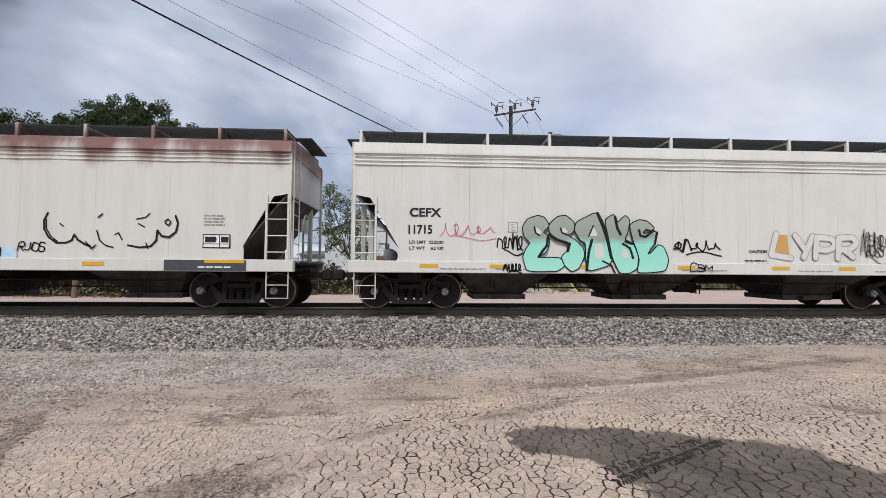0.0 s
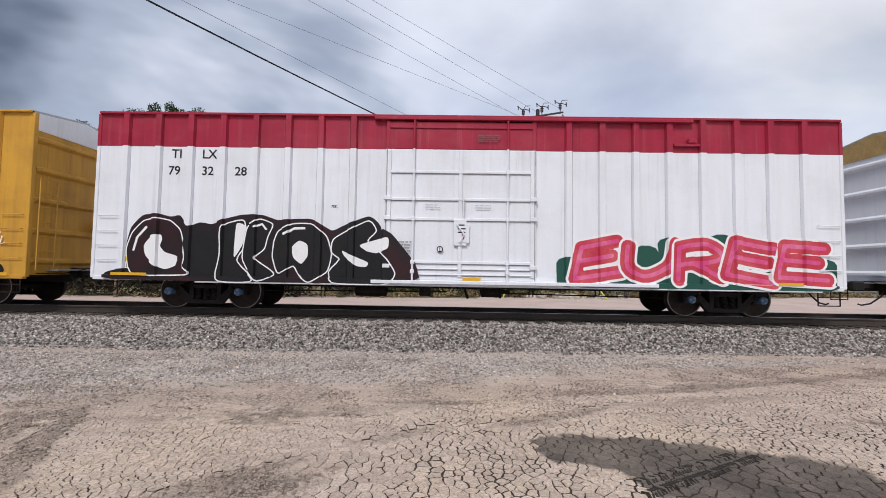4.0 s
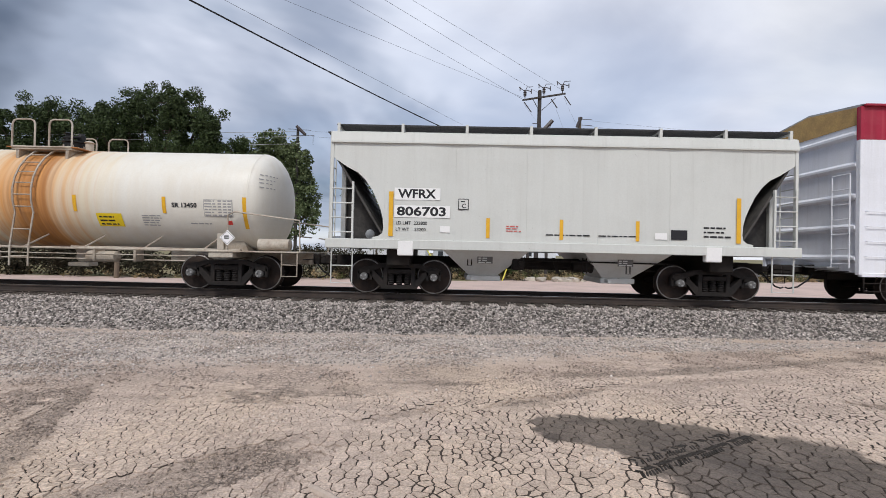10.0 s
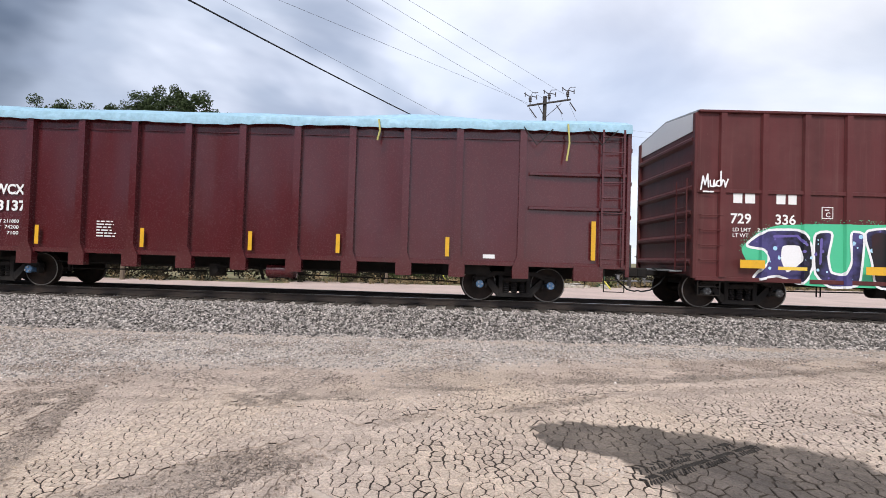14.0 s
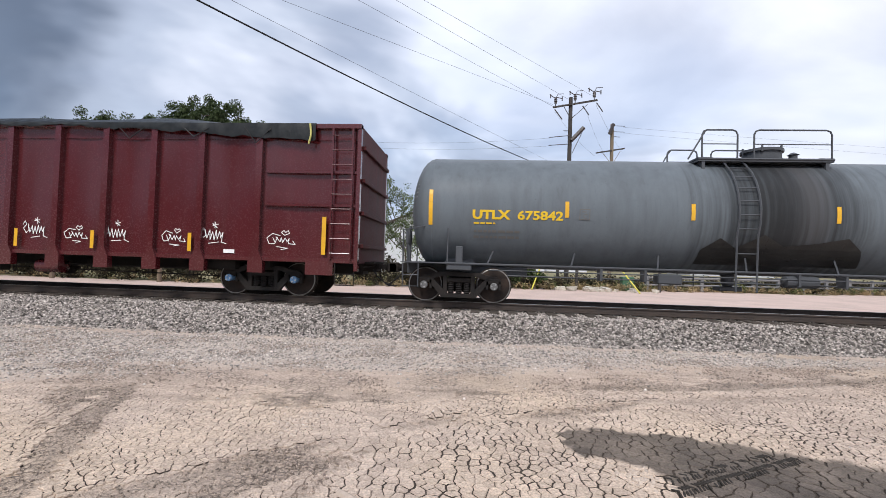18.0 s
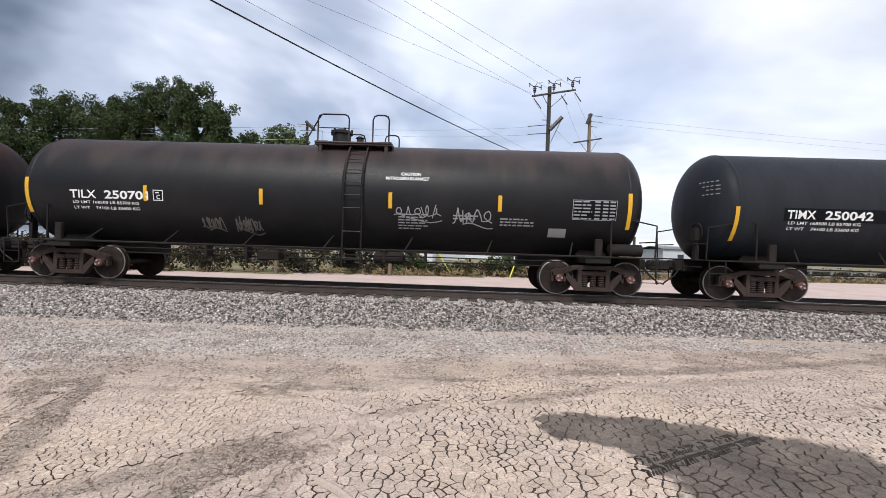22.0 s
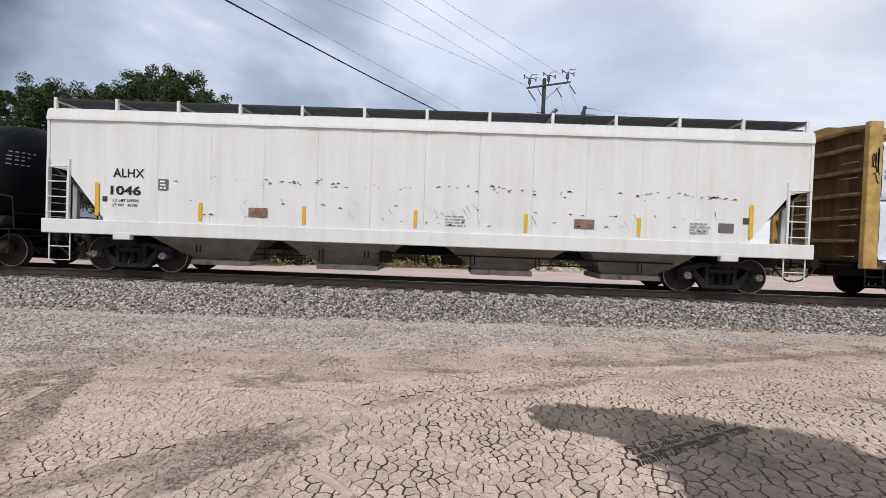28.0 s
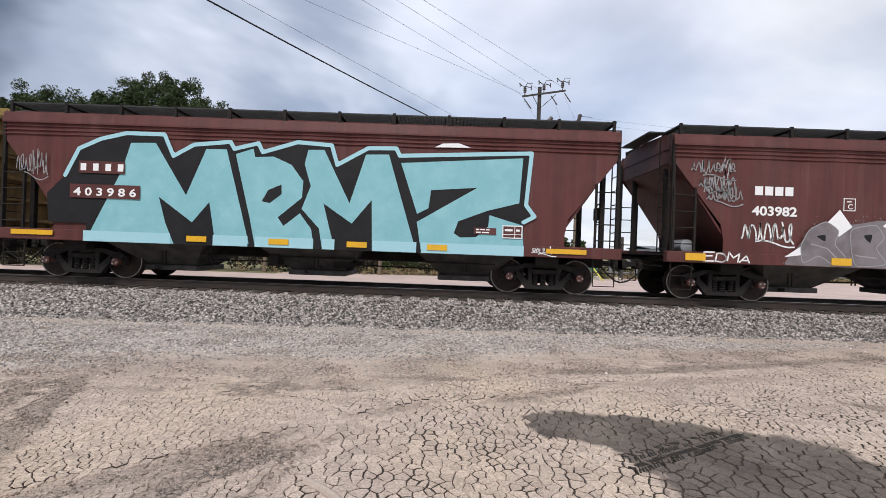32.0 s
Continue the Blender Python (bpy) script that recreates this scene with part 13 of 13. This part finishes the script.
    undergear(car, -5.4, 5.4, 0.80, int(centre))
    part("outlet_door", G().box(5.0, 6.2, -1.3, 1.3, 0.70, 0.93), STEEL, car)
    for e in (-1, 1):
        truck(car, e * 6.88, TRUCK, CAP_BLUE)
        part("bolster", G().box(*sorted((e * 6.58, e * 7.18)), -1.35, 1.35, 0.76, 0.95, 0.02), STEEL, car)
    couplers(car, half, gap=0.8)
    side = Flat(-1.538, ())
    painted("lettering", [word("MWCX", -6.84, 2.40, 0.25, LET_WHITE, w=1.0, fat=0.035), word(number, -6.84, 1.98, 0.25, LET_WHITE, w=1.06, fat=0.035)], side, car, "bold white lettering")
    painted("weight_lettering", [word(q, -6.84, z, 0.085, LET_WHITE, w=0.9, fat=0.02) for q, z in (("LD LMT 211800", 1.66), ("LT WT  74200", 1.51), ("CU FT    7100", 1.36))], side, car)
    painted("small_print", [lines(-3.9, 1.75, 0.55, 6, LET_WHITE, 0.03, 0.075, 4), lines(-7.6, 1.3, 0.2, 2, LET_WHITE, 0.03, 0.06, 5), rect(6.0, 6.3, 1.12, 1.22, LET_WHITE)], side, car)
    stripes(car, [-8.9, 8.72], 1.15, 2.12, 0.11, Flat(-1.62))
    stripes(car, [-5.38, -2.65, 0.12, 2.35, 5.1], 1.14, 1.62, 0.10, Flat(-1.62))
    # tarpaulin over the load, a thing of its own that rides on the car
    t = thing("tarpaulin", tarp_label, "tarpaulin", "freight train", pose(centre, TRACK_Y, RAIL_Z))
    MOVERS.append((t, centre))
    n, g = 120, G()
    rnd = random.Random(len(number) + int(number[-1]))
    lowv = 0.0
    cols = []
    for i in range(n + 1):
        x = -half + 0.02 + (2 * half - (0.04 if tarp_m is TARP_BLUE else 1.2)) * i / n
        lowv = 0.75 * lowv + 0.25 * rnd.uniform(-0.20, 0.14)
        f = 0.022 * math.sin(i * 1.7) + rnd.uniform(-0.018, 0.018)
        d = z1 - 0.13 + lowv * 0.4 if tarp_m is TARP_BLUE else z1 - 0.02 + lowv * 0.8 - 0.38 * (abs(x + 0.4) / half) ** 1.6
        up = 0.10 * noise.noise((x * 0.35, 0, 4.0)) + (0.14 - 0.30 * (abs(x) / half) ** 2 if tarp_m is not TARP_BLUE else 0.12)
        cols.append([(x, -1.69 + f, d), (x, -1.70 + f, (d + z1) / 2), (x, -1.675, z1 + 0.05), (x, -1.3, z1 + 0.13 + up), (x, -0.6, z1 + 0.20 + up), (x, 0.6, z1 + 0.20 + up), (x, 1.3, z1 + 0.13 + up), (x, 1.675, z1 + 0.05), (x, 1.69, d)])
    k = len(cols[0])
    g.add([p for c in cols for p in c], [(i * k + j, (i + 1) * k + j, (i + 1) * k + j + 1, i * k + j + 1) for i in range(n) for j in range(k - 1)])
    part("sheet", g, tarp_m, t, smooth=True)
    ends = cols[0] if tarp_m is TARP_BLUE else None
    if ends:
        part("end_flap", G().add(ends, [tuple(range(len(ends)))]), tarp_m, t)
    for x, dl in ((-7.0, 0.35), (3.3, 0.5), (8.0, 0.9)) if tarp_m is TARP_BLUE else ((-7.6, 0.4), (-1.7, 0.45), (8.3, 0.5)):
        part("tie_strap", G().tube([(x, -1.74, z1 + 0.02), (x + 0.04, -1.75, z1 - dl * 0.5), (x - 0.02, -1.74, z1 - dl)], 0.025, 5), STRAP_YELLOW, t)
    for x in (-8.9, -7.7, 7.3, 8.9) if tarp_m is TARP_BLUE else (-9.2, -8.3, -5.0, -3.9, 3.4, 5.2, 6.9):
        part("lashing_rope", G().tube([(x - 0.38, -1.70, z1 - 0.06), (x - 0.05, -1.70, z1 - 0.42 - 0.1 * math.sin(x)), (x + 0.34, -1.70, z1 - 0.10)], 0.014, 5), STRAP, t)
    for e in (-1, 1):
        for p0, p1 in zip([-half] + GON_POSTS, GON_POSTS + [half]):
            part("weld_line", G().box(p0 + 0.1, p1 - 0.1, *sorted((e * 1.53, e * 1.555)), z1 - 0.36, z1 - 0.345), MAROON, car)
    return car, side


def car_gondola_blue():
    gondola(154.67, "maroon chip gondola loaded under a pale blue tarpaulin", "103137", TARP_BLUE, "pale blue tarpaulin lashed over a gondola load")


def car_gondola_black():
    car, side = gondola(192.78, "maroon chip gondola with rows of white scrawled tags", "103143", TARP_BLACK, "black tarpaulin lashed over a gondola load")
    spiky = [[(0.02, 0.8), (0.12, 0.95), (0.18, 0.8), (0.05, 0.6), (0.15, 0.35), (0.25, 0.5), (0.22, 0.8), (0.3, 0.35), (0.38, 0.75), (0.42, 0.3), (0.5, 0.7), (0.55, 0.3), (0.6, 0.75), (0.66, 0.35), (0.72, 0.7), (0.78, 0.4), (0.84, 0.65), (0.8, 0.2), (0.98, 0.1)],
             [(0.35, 0.12), (0.7, 0.18)], [(0.48, 0.98), (0.66, 1.04)], [(0.57, 1.16), (0.56, 0.86)], [(0.49, 1.08), (0.65, 0.9)]]
    looped = [[(0.45, 0.75), (0.2, 0.85), (0.03, 0.6), (0.10, 0.28), (0.3, 0.3)], [(0.22, 0.6), (0.3, 0.35), (0.38, 0.6), (0.32, 0.66), (0.45, 0.4), (0.5, 0.62), (0.55, 0.36), (0.6, 0.6), (0.68, 0.4), (0.75, 0.6), (0.72, 0.3), (0.95, 0.3), (0.86, 0.45)],
              [(0.6, 0.74), (0.5, 0.9), (0.56, 1.0), (0.62, 0.9), (0.7, 1.0), (0.74, 0.88), (0.6, 0.74)], [(0.35, 0.15), (0.7, 0.1), (0.5, 0.02)]]
    for x, z, w, h, strokes in ((-8.76, 1.33, 0.98, 0.62, spiky), (-8.80, 1.10, 0.95, 0.28, looped), (-5.23, 1.38, 0.80, 0.52, spiky), (-4.02, 1.25, 0.74, 0.53, looped), (-2.49, 1.26, 0.84, 0.56, spiky), (-1.32, 1.24, 0.74, 0.48, looped), (0.22, 1.33, 0.78, 0.52, spiky),
                                (1.45, 1.26, 0.74, 0.48, looped), (2.55, 1.28, 0.82, 0.54, spiky), (4.25, 1.25, 0.74, 0.48, looped), (5.3, 1.30, 0.80, 0.54, spiky), (7.15, 1.25, 0.85, 0.5, looped)):
        rnd = random.Random(int(x * 100))
        painted("graffiti_tag", dabs([[(x + u * w + rnd.uniform(-0.012, 0.012), z + v * h + rnd.uniform(-0.012, 0.012)) for u, v in leg] for leg in strokes], 0.0095, LET_WHITE, 0), Flat(-1.55), car, "white scrawled tag")


# ---- centre-beam flatcar with wrapped lumber ----


def wrap_y(x, z, sag):
    """How far a wrapped bundle stands out at (x, z): slack bulges and sharp tension folds."""
    f = max(0.0, 1 - 1.7 * abs(noise.noise((x * 1.1 + z * 1.6, z * 3.6 - x * 0.9, sag + 7)))) ** 4
    g = max(0.0, 1 - 2.0 * abs(noise.noise((x * 0.7 - z * 1.2, z * 5.2 + x * 1.3, sag + 11)))) ** 4
    return 1.515 + 0.024 * noise.noise((x * 0.9, z * 1.2, sag)) + 0.018 * f * max(0.0, 0.45 + noise.noise((x * 0.8, z * 0.8, sag + 3))) + 0.010 * g


class Wrapped:
    """The uneven face of a bundle, for painted()."""
    radius, low = 0.0, None

    def __init__(s, x0, x1, sag):
        s.sag, s.knots = sag, [(x0 + (x1 - x0) * i / 48, 0) for i in range(1, 48, 3)]

    def out(s, x, z):
        return -wrap_y(x, z, s.sag) - 0.004


def car_centerbeam():
    c, half = 342.15, 11.22
    car = start_car("centerbeam_flatcar", "yellow centre-beam flatcar with rust-streaked end bulkheads", "flatcar", c)
    for s in (-1, 1):
        part("side_sill", G().box(-half, half, *sorted((s * 1.40, s * 1.56)), 0.80, 1.04, 0.015), SILL_GRIME, car)
        for k in range(18):
            x = -half + 0.65 + k * (2 * half - 1.3) / 17
            part("winch", G().box(x - 0.09, x + 0.09, *sorted((s * 1.56, s * 1.66)), 0.86, 0.98, 0.02).tube([(x - 0.13, s * 1.62, 0.92), (x + 0.13, s * 1.62, 0.92)], 0.035, 6), STEEL, car)
    part("deck", G().box(-half, half, -1.40, 1.40, 0.96, 1.02), STEEL, car)
    part("centre_sill", G().box(-half + 0.2, half - 0.2, -0.32, 0.32, 0.55, 0.955, 0.02), STEEL, car)
    part("top_beam", G().along([(-0.42, 4.40), (0.42, 4.40), (0.42, 4.60), (0.2, 4.66), (-0.2, 4.66), (-0.42, 4.60)], -half + 0.1, half - 0.1), BEAM_YELLOW, car)
    for k in range(19):
        x = -half + 0.6 + k * (2 * half - 1.2) / 18
        part("beam_post", G().box(x - 0.06, x + 0.06, -0.07, 0.07, 1.02, 4.4), BEAM_YELLOW, car)
        part("strap_guide", G().box(x - 0.04, x + 0.04, -0.47, -0.42, 4.36, 4.44, 0.01), STEEL, car)
    for e in (-1, 1):
        X = lambda a: e * (half - a)
        b = part("bulkhead", G().box(*sorted((X(0.32), X(0.28))), -1.50, 1.50, 1.02, 4.38), BULKHEAD, car)
        for y in (-1.5, 1.5):
            part("bulkhead_post", G().box(*sorted((X(0.32), X(-0.02))), y - 0.08, y + 0.08, 0.80, 4.46, 0.02), BEAM_YELLOW, b)
        for z in (1.5, 2.1, 2.7, 3.3, 3.9, 4.36):
            part("bulkhead_rib", G().box(*sorted((X(0.28), X(0.04))), -1.42, 1.42, z - 0.05, z + 0.05, 0.01), BULKHEAD, b)
        g = G()
        for k in range(8):
            g.tube([(X(-0.06), -1.35, 1.1 + 0.4 * k), (X(-0.06), -0.9, 1.1 + 0.4 * k)], 0.014, 4)
        part("end_ladder", g, BEAM_YELLOW, b)
        truck(car, e * 8.45, TRUCK, CAP_GREY)
        part("bolster", G().box(*sorted((e * 8.15, e * 8.75)), -1.35, 1.35, 0.76, 0.95, 0.02), STEEL, car)
        for s in (-1, 1):
            sill_step(car, *sorted((X(0.1), X(0.55))), s * 1.5, 0.82, STEEL)
    brake_wheel(car, half + 0.15, -0.8, 1.9, STEEL)
    undergear(car, -7.0, 7.0, 0.82, 5)
    for e in (-1, 1):
        g = G()
        tri = [(e * (half - 1.7), -0.42, 4.58), (e * (half - 0.1), -1.46, 4.40), (e * (half - 0.1), -0.42, 4.58)]
        for y in (-1, 1):
            part("gusset", G().add([(x, -y * v, z) for x, v, z in tri] + [(x, -y * v, z - 0.16) for x, v, z in tri], [(0, 1, 2), (5, 4, 3), (0, 3, 4, 1), (1, 4, 5, 2), (2, 5, 3, 0)]), BEAM_YELLOW, car)
    couplers(car, half, gap=0.75)
    sill = Flat(-1.565)
    painted("reflector", [rect(x, x + 0.5, 0.86, 0.98, STRIPE) for x in (-8.9, -5.5, -1.8, 1.9, 5.6, 9.4)], sill, car)
    painted("lettering", [rect(-8.4, -5.7, 0.82, 1.02, LET_BLACK), word("864", -7.5, 0.85, 0.14, LET_WHITE, w=0.55, fat=0.03, lift=0.003), word("742", -6.4, 0.85, 0.14, LET_WHITE, w=0.52, fat=0.03, lift=0.003), word("TTZX", -8.32, 0.85, 0.14, LET_WHITE, w=0.68, fat=0.03, lift=0.003), rect(5.9, 6.9, 0.84, 1.0, LET_BLACK)] + consol(7.15, 0.8, 0.45, 0.25, LET_WHITE, BEAM_YELLOW), sill, car, "white lettering on a black patch")
    painted("graffiti_tag", [scrawl(-11.18, 3.1, 0.2, 0.8, G_BLACK, 91, 3, 0.012)], Flat(-1.585), car)
    # bundles of lumber in white wrap, two high on each side of the beam
    rnd = random.Random(17)
    for s in (-1, 1):
        for row in range(2):
            for k in range(6):
                gap = 0.10 if k >= 3 else 0.0
                w = (2 * half - 0.95) / 6
                x0 = -half + 0.40 + k * w + gap * (1 if k >= 3 else 0)
                x1 = x0 + w - 0.02 - (0.04 if k == 2 else 0)
                z0, z1 = ((1.05, 2.50), (2.53, 3.98))[row]
                b = thing("lumber_bundle", "lumber bundle in white plastic wrap with blue stripes", "lumber bundle", "lumber on the flatcar", pose(c, TRACK_Y, RAIL_Z))
                MOVERS.append((b, c))
                g = G()
                nx, nz = (48, 18) if s < 0 else (12, 6)
                sag = rnd.uniform(0, 9)
                hem = lambda x: 0.04 + 0.07 * max(0.0, 0.35 + noise.noise((x * 0.9, sag, 2.0))) if row == 0 else 0.02 * noise.noise((x * 2, sag, 2.0))

                def edge(i, j):
                    x, z = x0 + (x1 - x0) * i / nx, z0 + (z1 - z0) * j / nz
                    if j == 0:
                        z -= hem(x)
                    y = wrap_y(x, z, sag) - (0.05 if j == nz else 0.05 if j == 0 and row else 0.0) - (0.03 if i in (0, nx) else 0) + (0.05 if j == 0 and not row else 0)
                    return (x, s * y, z)
                front = [edge(i, j) for j in range(nz + 1) for i in range(nx + 1)]
                g.add(front, [(j * (nx + 1) + i, j * (nx + 1) + i + 1, (j + 1) * (nx + 1) + i + 1, (j + 1) * (nx + 1) + i) for j in range(nz) for i in range(nx)])
                g.box(x0, x1, *sorted((s * 0.12, s * 1.42)), z0, z1 - 0.005)
                top = [(x0 + (x1 - x0) * i / nx, s * y, z1) for i in range(nx + 1) for y in (1.47, 1.0)]
                g.add(top, [(2 * i, 2 * i + 1, 2 * i + 3, 2 * i + 2) for i in range(nx)])
                part("wrap", g, WRAP, b, smooth=True)
                if s < 0:
                    zs = z0 + 0.50 + rnd.uniform(-0.03, 0.03)
                    print_side = Wrapped(x0, x1, sag)
                    x = x0 + 0.03 - rnd.uniform(0, 0.5)
                    n = 0
                    while x < x1 - 0.06:
                        xa, xb = max(x, x0 + 0.03), min(x + 0.53, x1 - 0.03)
                        x += 0.595
                        n += 1
                        if xb - xa < 0.06:
                            continue
                        h = lambda u: zs + 0.018 * math.sin(u * 1.3 + k * 2 + row)
                        slab = lambda a, b: poly([(xa, h(xa) + a), (xb, h(xb) + a), (xb, h(xb) + b), (xa, h(xa) + b)], WRAP_BLUE)
                        painted("printed_stripe", [slab(0.0, 0.10)], print_side, b)
                        painted("printed_stripe", [slab(0.165, 0.225)], print_side, b)
                        if xb - xa > 0.4:
                            painted("print_mark", [bars(xa + 0.03, h(xa) + 0.29, 0.07, (0.05, 0.04, 0.05, 0.04, 0.04, 0.05, 0.04, 0.04), WRAP_PALE, 0.014)], print_side, b)
    flap = G()
    fx = 0.02
    flap.prism([(fx - 0.10, 1.0), (fx + 0.10, 0.98), (fx + 0.07, 2.2), (fx + 0.12, 3.4), (fx + 0.06, 4.2), (fx, 4.38), (fx - 0.07, 4.15), (fx - 0.10, 3.2), (fx - 0.06, 2.1)], -1.56, -1.30)
    part("loose_wrap", flap, WRAP, car, "loose white plastic flap between bundles")
    for k in range(18):
        x = -half + 0.72 + k * (2 * half - 1.4) / 17
        part("tie_down", G().tube([(x, -1.61, 0.98), (x - 0.02, -1.56, 1.4), (x - 0.02, -1.555, 2.5), (x + 0.01, -1.545, 3.97), (x + 0.01, -0.5, 4.42)], 0.008, 4), STRAP, car, "dark steel tie-down cable")
        part("corner_guard", G().box(x - 0.05, x + 0.05, -1.60, -1.42, 3.94, 4.02, 0.01), STEEL, car)


for build in (car_first, car_cefx, car_union, car_tilx_a, car_tilx_b, car_utlx_black, car_gatx_white, car_wfrx, car_tilx_c, car_gondola_blue, car_oxide_box, car_gondola_black,
              car_utlx_grey, car_tilx_261803, car_tilx_250701, car_timx, car_gatx_black, car_utlx_last, car_alhx, car_centerbeam, car_memz, car_last):
    build()


def travel(t):
    i = min(int(t), 31)
    return TRAVEL[i] + (TRAVEL[i + 1] - TRAVEL[i]) * (t - i)


def motions():
    """The train rolls past; every wheelset turns as far as its car goes."""
    for ob, centre in MOVERS:
        walk(ob, [(t, pose(centre + TRAVEL[t], TRACK_Y, RAIL_Z)) for t in range(33)])
    home = {car: centre for car, centre in MOVERS}
    step = 1.0 / FPS
    for w, x, car in WHEELSETS:
        c = home[car] + w.parent.matrix_basis.translation.x
        seen = [k * step for k in range(32 * FPS + 1) if abs(c + travel(k * step)) < 24]
        times = sorted({0.0, 32.0, *seen}) if seen else [0.0, 32.0]
        first, last = (seen[0], seen[-1]) if seen else (0, 0)
        rows = []
        for t in times:
            u = min(max(t, first), last)
            rows.append((t, pose(x, 0, WHEEL_R) @ Matrix.Rotation((travel(u) - travel(first)) / WHEEL_R, 4, "Y")))
        walk(w, rows)


motions()
